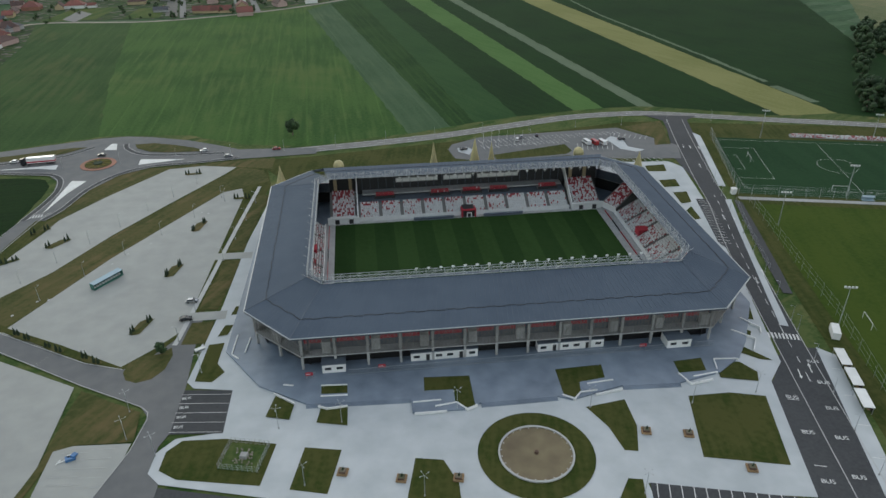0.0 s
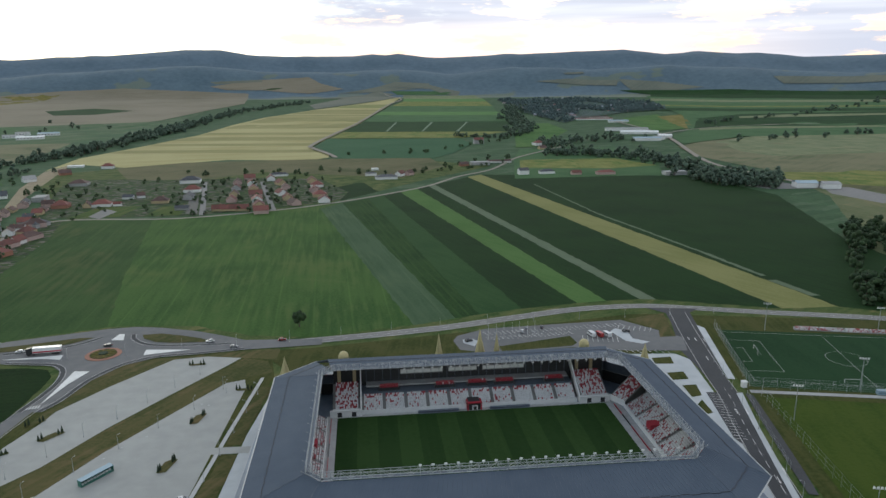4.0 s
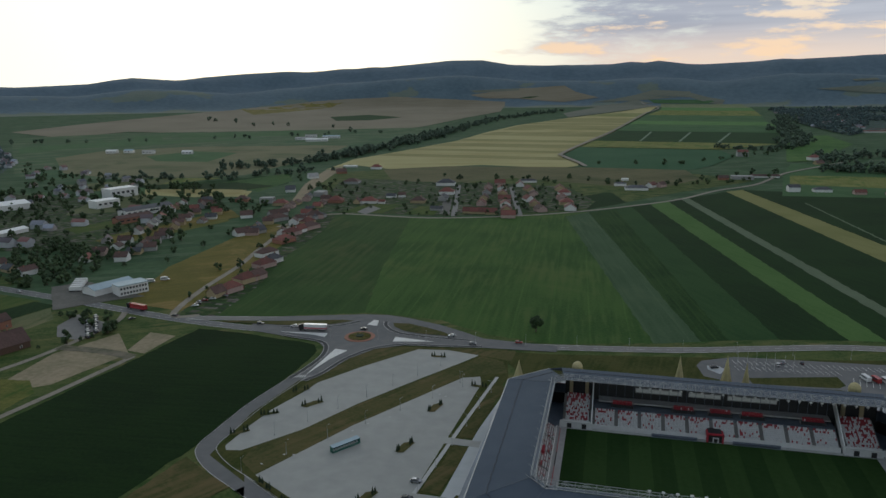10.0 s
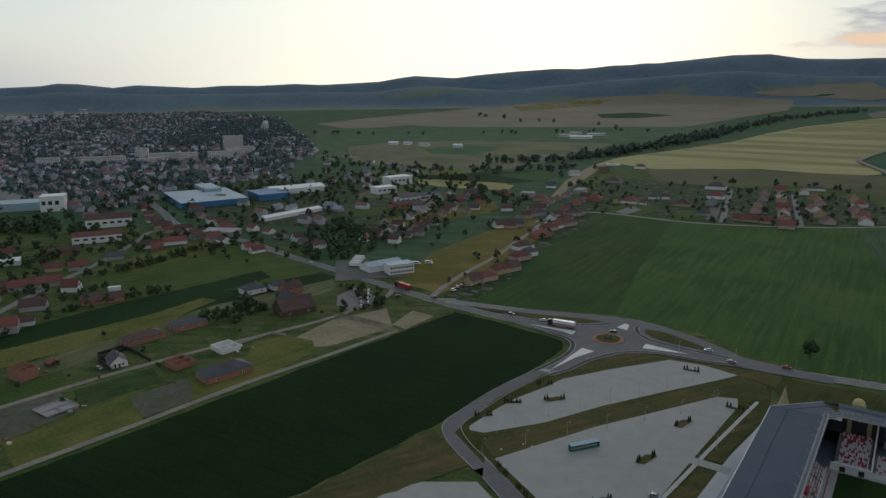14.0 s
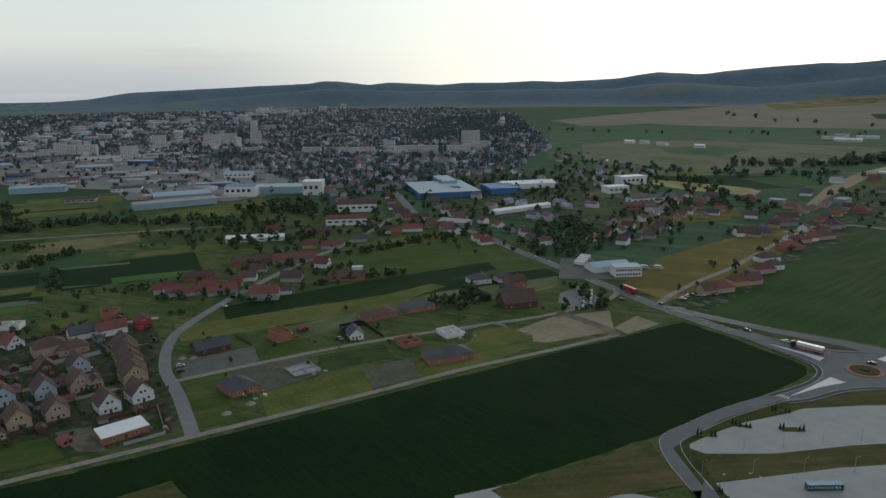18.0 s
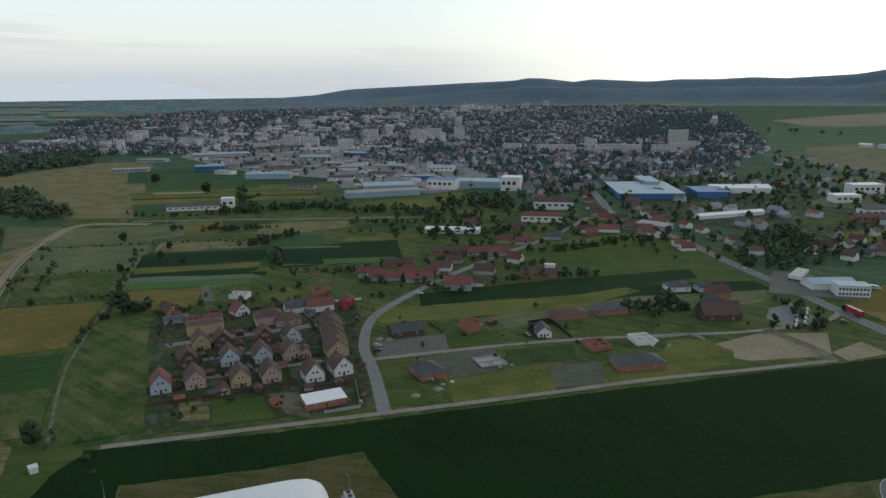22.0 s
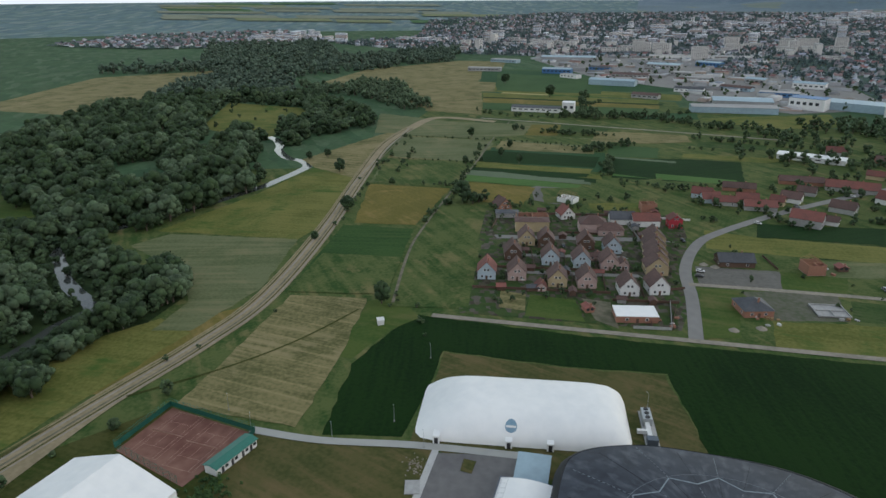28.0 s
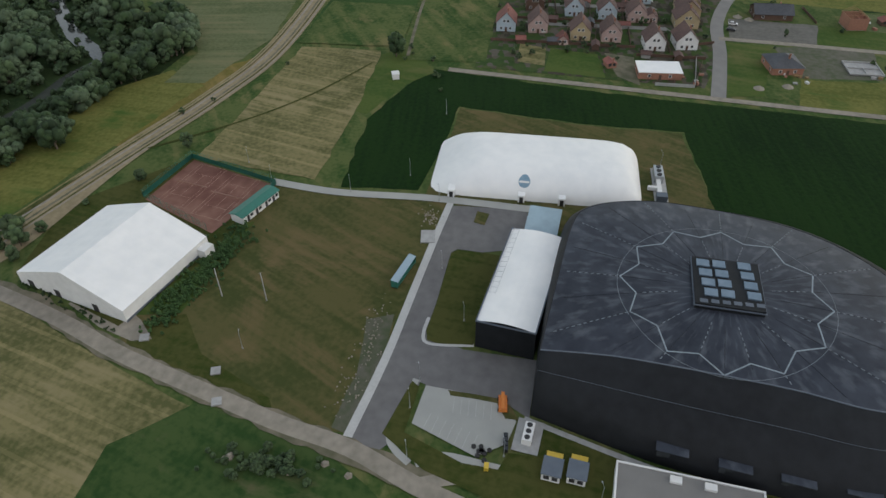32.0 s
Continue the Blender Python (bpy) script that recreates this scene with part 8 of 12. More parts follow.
for y in (-6.9, -5.2):
    k.bar((-18, y, 10.3), (9.5, y, 10.3), 0.05)
part("roof_ladder", k, "steel", annex, "steel roof walkway")
ramp = thing("ramp_canopy", "grey canopy over the service ramp", "canopy", (-172, 5, 0.2), -6)
part("roof", Kit().slab([(-6, -6, 4.6), (6, -6, 3.6), (6, 4, 3.6), (-6, 4, 4.6)], 0.3), "metal_pale", ramp, "pale ribbed canopy")
for x, y in ((-5.5, -5.5), (5.5, -5.5), (5.5, 3.5), (-5.5, 3.5)):
    part("post", Kit().box(x - 0.15, y - 0.15, 0, x + 0.15, y + 0.15, 3.6), "steel", ramp)
part("back_wall", Kit().box(-5.6, 3.2, 0, 5.6, 3.6, 3.5), "black", ramp)
flat = thing("service_building", "flat-roofed low building with a white parapet", "building", (-83.4, 37.5, 0.2), -6)
part("wall", Kit().box(-5.2, -15, 0, 5.2, 15, 3.4), "white", flat)
part("roof", Kit().box(-4.9, -14.7, 3.4, 4.9, 14.7, 3.5), "asphalt_old", flat, "grey flat roof")
for b_ in ((-5.3, -15.1, -4.9, 15.1), (4.9, -15.1, 5.3, 15.1), (-4.9, -15.1, 4.9, -14.7), (-4.9, 14.7, 4.9, 15.1)):
    part("parapet", Kit().box(b_[0], b_[1], 3.3, b_[2], b_[3], 3.8), "white", flat, "white parapet")
for y in (-4, 3):
    part("roof_unit", Kit().box(-4.2, y, 3.5, -2.6, y + 2.4, 4.2), "white", flat, "white roof unit")
for y in (12.2, 17.6):
    s = thing("plant_shed", "small white shed with a dark roof", "shed", (-87.4, y - 2.6, 0.3), -8, "arena sheds")
    part("wall", Kit().box(-2.2, -2.0, 0, 2.2, 2.0, 2.3), "white", s)
    part("roof", Kit().box(-2.4, -2.2, 2.3, 2.4, 2.2, 2.5), "roof_seam", s, "dark flat roof")
    part("vent", Kit().box(2.21, -1.5, 0.6, 2.28, -0.3, 1.9), "black", s)
    part("vent", Kit().box(2.21, 0.3, 0.6, 2.28, 1.5, 1.9), "black", s)
    part("skip", Kit().box(-4.4, -1.8, 0, -2.7, 1.8, 1.4), "yellow", s, "yellow skip")
chill = thing("chiller", "white chiller with three round fans on a concrete pad", "machine", (-96, 4, 0.3), -8)
part("pad", Kit().box(-4.5, -3, 0, 4.5, 3, 0.15), "concrete", chill)
part("cabinet", Kit().box(-2.6, -1.1, 0.15, 2.6, 1.1, 2.1), "white", chill)
for i in range(3):
    part("fan", Kit().cyl(-1.7 + 1.7 * i, 0, 2.1, 2.2, 0.65, 0.65, 14), "black", chill, "round black fan")
digger = thing("boom_lift", "orange folded boom lift on wheels", "machine", (-103.6, -2.4, 0.36), 5)
part("chassis", Kit().box(-2.2, -1.0, 0.5, 2.2, 1.0, 1.3), "orange", digger)
part("boom", Kit().box(-2.6, -0.4, 1.3, 2.4, 0.4, 2.1), "orange", digger)
for x in (-1.6, 1.6):
    for y in (-1.05, 1.05):
        part("wheel", Kit().add([(x + 0.5 * math.cos(i), y + s_, 0.5 + 0.5 * math.sin(i)) for s_ in (-0.15, 0.15) for i in (0, 1.05, 2.09, 3.14, 4.19, 5.24)], [(i, (i + 1) % 6, 6 + (i + 1) % 6, 6 + i) for i in range(6)] + [(5, 4, 3, 2, 1, 0), (6, 7, 8, 9, 10, 11)]), "rubber", digger)
for i in range(9):
    a = i * 2.4
    solo("tyre", Kit().cyl(0, 0, 0, 0.35, 0.55, 0.55, 12), "rubber", "old tyre in a heap", "tyre", "tyre heap", "", (-90.5 + math.cos(a) * 0.3 * i, -6 + math.sin(a) * 0.3 * i, 0.32))
solo("waste_bin", Kit().box(-0.8, -0.5, 0, 0.8, 0.5, 1.1), "yellow", "yellow waste bin on the grass", "bin", "", "", (-86.5, -4.5, 0.3))
for i in range(4):
    solo("waste_bin", Kit().prism([(-0.45, -0.5), (0.45, -0.5), (0.5, 0.5), (-0.5, 0.5)], 0, 1.2), "car_dark", "dark wheeled waste bin", "bin", "bins", "", (-95 + i * 1.2, -1 + 0.1 * i, 0.32))
solo("manhole_slab", Kit().box(-3, -2.2, 0, 3, 2.2, 0.35), "concrete", "square concrete slab in the grass", "slab", "", "", (-164, -30.5, 0.1), 8)
for x, y in ((-112, -97), (-104, -74), (-95, -70)):
    solo("manhole_slab", Kit().box(-1.2, -1.2, 0, 1.2, 1.2, 0.4).cyl(0, 0, 0.4, 0.5, 0.4, 0.4, 10), "concrete", "concrete manhole cover in the grass", "slab", "manholes", "", (x, y, 0.1), 20)


# ---- vehicles, lamps, shelters, planting ----
def wheel_mesh(r, w):
    k = Kit()
    n = 12
    vs = [(r * math.cos(2 * math.pi * i / n), s, r * math.sin(2 * math.pi * i / n)) for s in (-w, w) for i in range(n)]
    k.add(vs, [(i, (i + 1) % n, n + (i + 1) % n, n + i) for i in range(n)] + [tuple(range(n - 1, -1, -1)), tuple(range(n, 2 * n))])
    return k.mesh("wheel", "rubber")


WHEEL, BIG_WHEEL = wheel_mesh(0.33, 0.11), wheel_mesh(0.5, 0.15)


def car(paint, word):
    c = thing("car", f"{word} hatchback car standing still", "car", (0, 0, 0))
    body = [(-2.1, 0.35), (-2.15, 0.8), (-1.9, 0.95), (1.0, 0.95), (2.0, 0.8), (2.12, 0.35)]
    k = Kit()
    n = len(body)
    k.add([(x, -0.85, z) for x, z in body] + [(x, 0.85, z) for x, z in body], [(i, n + i, n + (i + 1) % n, (i + 1) % n) for i in range(n)] + [tuple(range(n)), tuple(range(2 * n - 1, n - 1, -1))])
    part("body", k, paint, c)
    cab = [(-1.85, 0.95, 0.8), (-1.45, 1.42, 0.66), (0.3, 1.45, 0.66), (1.05, 0.95, 0.8)]
    k = Kit().add([(x, -w, z) for x, z, w in cab] + [(x, w, z) for x, z, w in cab], [(0, 4, 5, 1), (2, 6, 7, 3), (0, 1, 2, 3), (7, 6, 5, 4)])
    part("window_band", k, "glass", c, "dark tinted glass")
    part("roof", Kit().box(-1.45, -0.66, 1.42, 0.3, 0.66, 1.48), paint, c)
    for x in (-1.3, 1.35):
        for y in (-0.8, 0.8):
            part("wheel", WHEEL, None, c, "", (x, y, 0.33))
    for y in (-0.6, 0.6):
        part("headlight", Kit().box(2.05, y - 0.18, 0.6, 2.14, y + 0.18, 0.75), "white", c)
        part("tail_light", Kit().box(-2.16, y - 0.18, 0.65, -2.1, y + 0.18, 0.8), "red", c)
    return c


CARS = {w: car(p, w) for w, p in (("dark", "car_dark"), ("white", "car_white"), ("silver", "car_silver"), ("red", "car_red"))}
FIRST = dict(dark=(-63, 202, 0.3, 8), silver=(-63, 213, 0.3, 5), white=(-84, 360.5, 0.35, 190), red=(-46, 357.6, 0.35, 5))
for w, (x, y, z, r) in FIRST.items():
    CARS[w].matrix_basis = pose(x, y, z, 0, 0, r)
for w, x, y, r in (("dark", -101, 144, 62), ("dark", -136, 361, 175), ("white", -178, 357.6, 185), ("dark", -200, 358, 5), ("silver", -70, 350.6, 5), ("dark", 52, 343, 20), ("dark", 139, 346, 10), ("silver", 86, 357, 75), ("dark", 95, 358, 75), ("white", 83, 353, 75),
                   ("white", 129.5, 343, 75), ("white", -345, 88, 80), ("white", -325, -2, 5), ("dark", -338, 86, 80), ("dark", -392, 88, 20), ("silver", -470, 176, 50), ("white", -430, 140, 50), ("white", -500, 222, 52), ("dark", -260, 361, 170), ("white", -400, 386, 165), ("silver", -560, 418, 185),
                   ("dark", -282, 350, 60), ("silver", -330, 170, 5), ("dark", -375, 20, 10), ("white", -370, 50, 80)):
    copy_thing(CARS[w], pose(x, y, 0.36, 0, 0, r))
for i in range(16):
    copy_thing(CARS[["dark", "white", "silver", "white"][i % 4]], pose(-285 - 3.0 * (i % 8) - 1.5 * (i // 8), 316 + 3.6 * (i % 8) + 14 * (i // 8) * 0.6, 0.36, 0, 0, 150))
for i in range(12):
    copy_thing(CARS[["white", "dark", "silver", "red"][i % 4]], pose(-256 + random.uniform(-6, 6), 382 + i * 4, 0.36, 0, 0, random.uniform(0, 180)))


def van(paint, label):
    c = thing("van", label, "van", (0, 0, 0))
    part("body", Kit().box(-3.0, -1.0, 0.4, 2.1, 1.0, 2.5).slab([(2.1, -0.95, 1.4), (3.0, -0.9, 1.2), (3.0, 0.9, 1.2), (2.1, 0.95, 1.4)], 0.85), paint, c)
    part("windscreen", Kit().slab([(2.12, -0.9, 2.4), (2.12, 0.9, 2.4), (2.75, 0.85, 1.45), (2.75, -0.85, 1.45)], 0.05), "glass", c, "dark windscreen")
    part("side_window", Kit().box(-2.2, -1.02, 1.5, 1.8, 1.02, 2.1), "glass", c)
    for x in (-2.0, 2.0):
        for y in (-0.95, 0.95):
            part("wheel", WHEEL, None, c, "", (x, y, 0.36))
    return c


VAN = van("car_white", "white minibus parked in a bay")
VAN.matrix_basis = pose(118.5, 342.5, 0.36, 0, 0, 105)
copy_thing(VAN, pose(126.5, 341, 0.36, 0, 0, 105))
copy_thing(VAN, pose(-325, 428, 0.3, 0, 0, 20))
copy_thing(VAN, pose(-318, 435, 0.3, 0, 0, 20))
red_van = van("car_red", "red minibus parked in a bay")
red_van.matrix_basis = pose(122.5, 341.6, 0.36, 0, 0, 105)


def truck(x, y, rz, side):
    t = thing("lorry", "articulated lorry with a pale trailer on the main road", "lorry", (x, y, 0.36), rz)
    part("trailer", Kit().box(-8.5, -1.25, 1.1, 4.6, 1.25, 3.9), side, t, "pale tarpaulin trailer")
    part("stripe", Kit().box(-8.5, -1.28, 1.4, 4.6, 1.28, 2.1), "red", t, "reddish trailer band")
    part("chassis", Kit().box(-8.5, -1.0, 0.7, 5, 1.0, 1.1), "black", t)
    part("cab", Kit().box(5.3, -1.2, 0.6, 7.6, 1.2, 3.5).slab([(5.3, -1.2, 4.0), (7.2, -1.2, 3.5), (7.2, 1.2, 3.5), (5.3, 1.2, 4.0)], 0.4), "car_dark", t, "dark cab")
    part("windscreen", Kit().box(7.61, -1.05, 2.0, 7.66, 1.05, 3.1), "glass", t)
    for x_ in (-7, -5.8, -4.6, 4, 6.6):
        for y_ in (-1.05, 1.05):
            part("wheel", BIG_WHEEL, None, t, "", (x_, y_, 0.5))


truck(-165, 354, 186, "car_white")
truck(-292, 368, 167, "car_red")


def lamp_post(h, arms, label):
    l = thing("street_lamp", label, "street lamp", (0, 0, 0), 0, "street lamps")
    part("pole", Kit().cyl(0, 0, 0, h, 0.09, 0.05, 8), "steel", l)
    part("base", Kit().cyl(0, 0, 0, 0.4, 0.22, 0.22, 8), "concrete", l)
    for i in range(arms):
        a = 2 * math.pi * i / arms
        part("arm", Kit().bar((0, 0, h), (1.1 * math.cos(a), 1.1 * math.sin(a), h + 0.25), 0.03), "steel", l)
        part("lamp_head", Kit().rbox(1.2 * math.cos(a), 1.2 * math.sin(a), h + 0.18, 0.42, 0.2, 0.1, a), "steel", l, "slim lamp head")
    return l


L4 = lamp_post(7.0, 4, "tall plaza lamp with four arms")
L4.matrix_basis = pose(-28, 146, 0.3)
for x, y in ((-11, 146), (21, 147), (58, 143), (87, 141), (107, 143), (-20, 125), (9, 118), (-59, 140), (-53, 173), (62, 112), (-68, 147), (-70, 158)):
    copy_thing(L4, pose(x, y, 0.3, 0, 0, 30))
L1 = lamp_post(5.5, 1, "slim street lamp with one arm")
L1.matrix_basis = pose(-66, 300, 0.3)
for i in range(7):
    copy_thing(L1, pose(-64 - 10.5 * i, 296 - 15 * i, 0.3, 0, 0, 60))
    copy_thing(L1, pose(-80 - 8 * i, 318 - 14 * i, 0.3, 0, 0, 60))
    copy_thing(L1, pose(-63 + 2.2 * i, 190 + 17 * i, 0.3, 0, 0, 180))
for i in range(14):
    copy_thing(L1, pose(-150 + 27 * i, 345 + (i * 2.6 if i < 10 else 24), 0.3, 0, 0, 90))
    copy_thing(L1, pose(136 - 3.6 * (i % 5) + 15 * (i // 5), 170 - 15 * (i % 5) + 65 * (i // 5), 0.3, 0, 0, 160))
for x, y in ((-184, -60), (-183, -30), (-150, -24), (-108, -23), (-100, -24), (-130, -15), (-90, -1), (-240, -36), (-214, 43), (-196, -42), (-186, -88), (-196, -100), (-86, -22), (-112, -70), (-82, 20)):
    copy_thing(L1, pose(x, y, 0.3, 0, 0, 200))
mast = thing("floodlight_mast", "tall floodlight mast with a lamp bar", "floodlight mast", (0, 0, 0), 0, "training floodlights")
part("pole", Kit().cyl(0, 0, 0, 15, 0.2, 0.1, 8), "steel", mast)
part("crossbar", Kit().box(-2, -0.06, 14.6, 2, 0.06, 14.75), "steel", mast)
for i in range(4):
    part("lamp", Kit().box(-1.9 + i * 1.1, -0.25, 14.75, -1.3 + i * 1.1, 0.1, 15.4), "white", mast, "white flood lamp")
mast.matrix_basis = pose(142, 122, 0.2, 0, 0, 70)
for x, y in ((214, 262), (270, 246), (215, 339), (270, 324), (150, 170), (169, 240)):
    copy_thing(mast, pose(x, y, 0.2, 0, 0, -15))
for x, y in ((-130, -83), (-130, -70)):
    p = thing("power_pole", "wooden power pole with cross arms", "power pole", (x, y, 0.1), 30, "power poles")
    part("pole", Kit().cyl(0, 0, 0, 9.5, 0.17, 0.12, 8), "concrete", p)
    for z in (8.2, 9.1):
        part("cross_arm", Kit().box(-1.2, -0.07, z, 1.2, 0.07, z + 0.12), "steel", p)
    for u_ in (-1, 0, 1):
        part("insulator", Kit().cyl(u_, 0, 9.2, 9.55, 0.07, 0.05, 6), "white", p)

# cypress islands in the car parks
def cypress_tree(h):
    t = thing("cypress", "young dark columnar cypress", "tree", (0, 0, 0), 0, "car park cypresses")
    part("trunk", Kit().cyl(0, 0, 0, 0.5, 0.08, 0.07, 6), "bark", t)
    k = Kit()
    for i in range(70):
        z = 0.25 + (h - 0.35) * random.random()
        r = 0.5 * math.sin(min(1, (z / h) * 1.1 + 0.12) * math.pi) ** 0.6 * (0.75 + 0.35 * random.random())
        a = random.uniform(0, 6.28)
        k.cyl(r * 0.6 * math.cos(a), r * 0.6 * math.sin(a), z - 0.2, z + 0.45, 0.2, 0.02, 5)
    part("crown", k, "conifer", t, "dense dark needles")
    return t


CYP = cypress_tree(2.6)
CYP.matrix_basis = pose(-139, 250, 0.25)
ISLES = [(-136, 276, 40), (-125, 264, 40), (-139, 251, 30), (-84, 330, 0), (-71, 272, 65), (-74, 236, 65), (-77, 200, 60), (-101.6, 191, -32), (-88, 183.4, -32), (-114, 199, -32), (-56.5, 298, -5), (-143, 233, 40)]
for n_, (x, y, r) in enumerate(ISLES):
    c, s = math.cos(radians(r)), math.sin(radians(r))
    w, d = (8.0, 2.6) if n_ not in (4, 5, 6, 1) else (10.0, 5.0)
    loc = [(-w / 2, -0.6), (-w / 2 + 1.5, -d / 2), (w / 2, -0.8), (w / 2, 0.8), (w / 2 - 3, d / 2), (-w / 2, 0.7)]
    pts = [(x + a * c - b * s, y + a * s + b * c) for a, b in loc]
    patch("planting_bed", pts, "lawn_dry", "kerbed dry planting bed", "planting bed", z=0.36)
    for a, b in ((-w / 2 + 0.6, 0), (-w / 2 + 1.9, 0.3), (w / 2 - 0.8, 0), (w / 2 - 2.2, -0.3)):
        copy_thing(CYP, pose(x + a * c - b * s, y + a * s + b * c, 0.3) @ Matrix.Diagonal((1, 1, random.uniform(0.75, 1.15), 1)))
# drain covers in the paving
for i in range(8):
    x = -64 - random.random() * 60
    y = np.interp(x, [-130, -62], [205, 300]) + random.uniform(-10, 0)
    solo("drain_cover", Kit().box(-0.4, -0.4, 0, 0.4, 0.4, 0.03), "kerb", "pale square drain cover", "drain cover", "drain covers", "structure", (x, y, 0.34), 30)

# green and white fan bench shelter
def bench_shelter(x, y, rz, roof_m):
    t = thing("team_shelter", "long green bench shelter with white seats and a pale roof", "shelter", (x, y, 0.3), rz, "bench shelters")
    part("roof", Kit().slab([(-6.2, -1.1, 2.3), (6.2, -1.1, 2.3), (6.2, 1.1, 2.6), (-6.2, 1.1, 2.6)], 0.12), roof_m, t, "pale curved roof")
    part("back", Kit().box(-6.2, 1.0, 0, 6.2, 1.08, 2.4), "green_steel", t)
    for s in (-6.2, 6.1):
        part("end_panel", Kit().box(s, -1, 0, s + 0.1, 1, 2.4), "green_steel", t)
    part("plinth", Kit().box(-6.2, -0.9, 0, 6.2, 1, 0.35), "green_steel", t)
    for i in range(10):
        part("seat", Kit().box(-5.6 + i * 1.18, -0.2, 0.35, -4.9 + i * 1.18, 0.5, 0.85), "seat_white", t, "white seat")


bench_shelter(-96.4, 230.7, 54, "metal_pale")
bench_shelter(-146, -34.5, 166, "metal_pale")

# bus shelters
for x, y in ((139, 152), (136.5, 143), (133.5, 134)):
    t = thing("bus_shelter", "white flat-roofed bus shelter", "bus shelter", (x, y, 0.3), -106, "bus shelters")
    part("roof", Kit().box(-4, -1.5, 2.5, 4, 1.5, 2.7), "white", t, "white roof")
    part("glass_back", Kit().box(-3.8, 1.25, 0.3, 3.8, 1.3, 2.4), "glass", t, "glass back wall")
    for a in (-3.8, 3.7):
        for b in (-1.3, 1.2):
            part("post", Kit().box(a, b, 0, a + 0.1, b + 0.1, 2.5), "steel", t)
    part("bench", Kit().box(-2.5, 0.6, 0.35, 2.5, 1.1, 0.5), "timber", t)

# planters with a young tree
for x, y in ((-10.7, 128), (3.8, 124), (17.9, 122.4), (70, 132), (80.8, 129.5), (91.4, 116)):
    t = thing("planter_bench", "square timber planter with a bench round it", "planter", (x, y, 0.3), -14, "plaza planters")
    part("bench", Kit().box(-1.3, -1.3, 0, 1.3, 1.3, 0.45), "timber", t, "timber bench")
    part("box", Kit().box(-0.85, -0.85, 0.45, 0.85, 0.85, 0.95), "brown", t, "dark planter box")
    part("soil", Kit().box(-0.75, -0.75, 0.95, 0.75, 0.75, 0.98), "earth", t)
    part("plant", Kit().cyl(0, 0, 0.98, 1.9, 0.25, 0.05, 6).cyl(0.2, 0.1, 1.2, 2.2, 0.2, 0.02, 5), "conifer", t, "small dark shrub")

# fenced monument on the corner lawn
mon = thing("fenced_enclosure", "small fenced plot with rubble and a pale block", "enclosure", (-36, 136.5, 0.32), -14)
part("ground", Kit().box(-5.2, -4.6, 0, 5.2, 4.6, 0.05), "rough", mon, "dry weedy ground")
part("block", Kit().box(-0.9, -0.8, 0, 0.9, 0.8, 1.1), "concrete", mon, "pale stone block")
for i in range(40):
    a, b = random.uniform(-3, 3), random.uniform(-2.8, 2.8)
    part("stone", Kit().rbox(a, b, 0, 0.4, 0.3, random.uniform(0.15, 0.4), random.random() * 3), "gravel", mon)
for i in range(9):
    for a, b in ((-5.2 + 1.3 * i, -4.6), (-5.2 + 1.3 * i, 4.6), (-5.2, -4.6 + 1.15 * i), (5.2, -4.6 + 1.15 * i)):
        part("post", Kit().box(a - 0.04, b - 0.04, 0, a + 0.04, b + 0.04, 1.9), "steel", mon)
for z in (0.4, 1.1, 1.85):
    for a, b in (((-5.2, -4.6), (5.2, -4.6)), ((5.2, -4.6), (5.2, 4.6)), ((5.2, 4.6), (-5.2, 4.6)), ((-5.2, 4.6), (-5.2, -4.6))):
        part("rail", Kit().bar((*a, z), (*b, z), 0.03, 4), "steel", mon)

# blue and white tarpaulins by the small car park
solo("tarpaulin", Kit().rbox(0, 0, 0, 2.4, 1.6, 0.7, 0.4).rbox(0.8, 0.7, 0.5, 1.4, 1.2, 0.5, 1.0), "metal_blue", "crumpled blue tarpaulin bundle", "tarpaulin", "", "", (-80.4, 141.5, 0.34))
solo("tarpaulin", Kit().rbox(0, 0, 0, 3.2, 0.3, 0.2, 0.5).rbox(-1.6, -0.6, 0, 1.8, 0.25, 0.15, 1.2).rbox(1.0, 0.9, 0.3, 1.4, 1.0, 0.4, 0.2), "white", "white sheet and poles on the ground", "tarpaulin", "", "", (-81.6, 141.2, 0.34))
solo("bicycle_rack", Kit().rbox(0, 0, 0, 3, 1.4, 0.6, 0.5).rbox(0.4, 1.2, 0, 2.4, 0.4, 0.5, 1.4), "steel", "tangle of pale metal racks", "rack", "", "", (-55.5, 184.5, 0.3))
solo("bicycle_rack", Kit().rbox(0, 0, 0, 2.4, 0.8, 0.5, 0.2), "steel", "pale metal rack on the paving", "rack", "", "", (-107, 144.6, 0.3))

# training ground furniture
wire_fence([(189, 345), (167.5, 271), (229, 254.5), (301, 235)], 5.0, 6.0, "steel", "tall grey fence round the artificial pitch", 5)
wire_fence([(146, 206), (153, 233), (162, 263)], 3.0, 5.0, "steel", "grey fence along the lane", 3)
wire_fence([(137, 118), (146, 150), (153, 176), (168, 262)], 5.0, 6.0, "steel", "tall grey fence beside the training pitch", 3)
terrace_ = thing("bleachers", "low stand with red and white seats beside the training pitch", "bleachers", (262, 329, 0.2), -15.5)
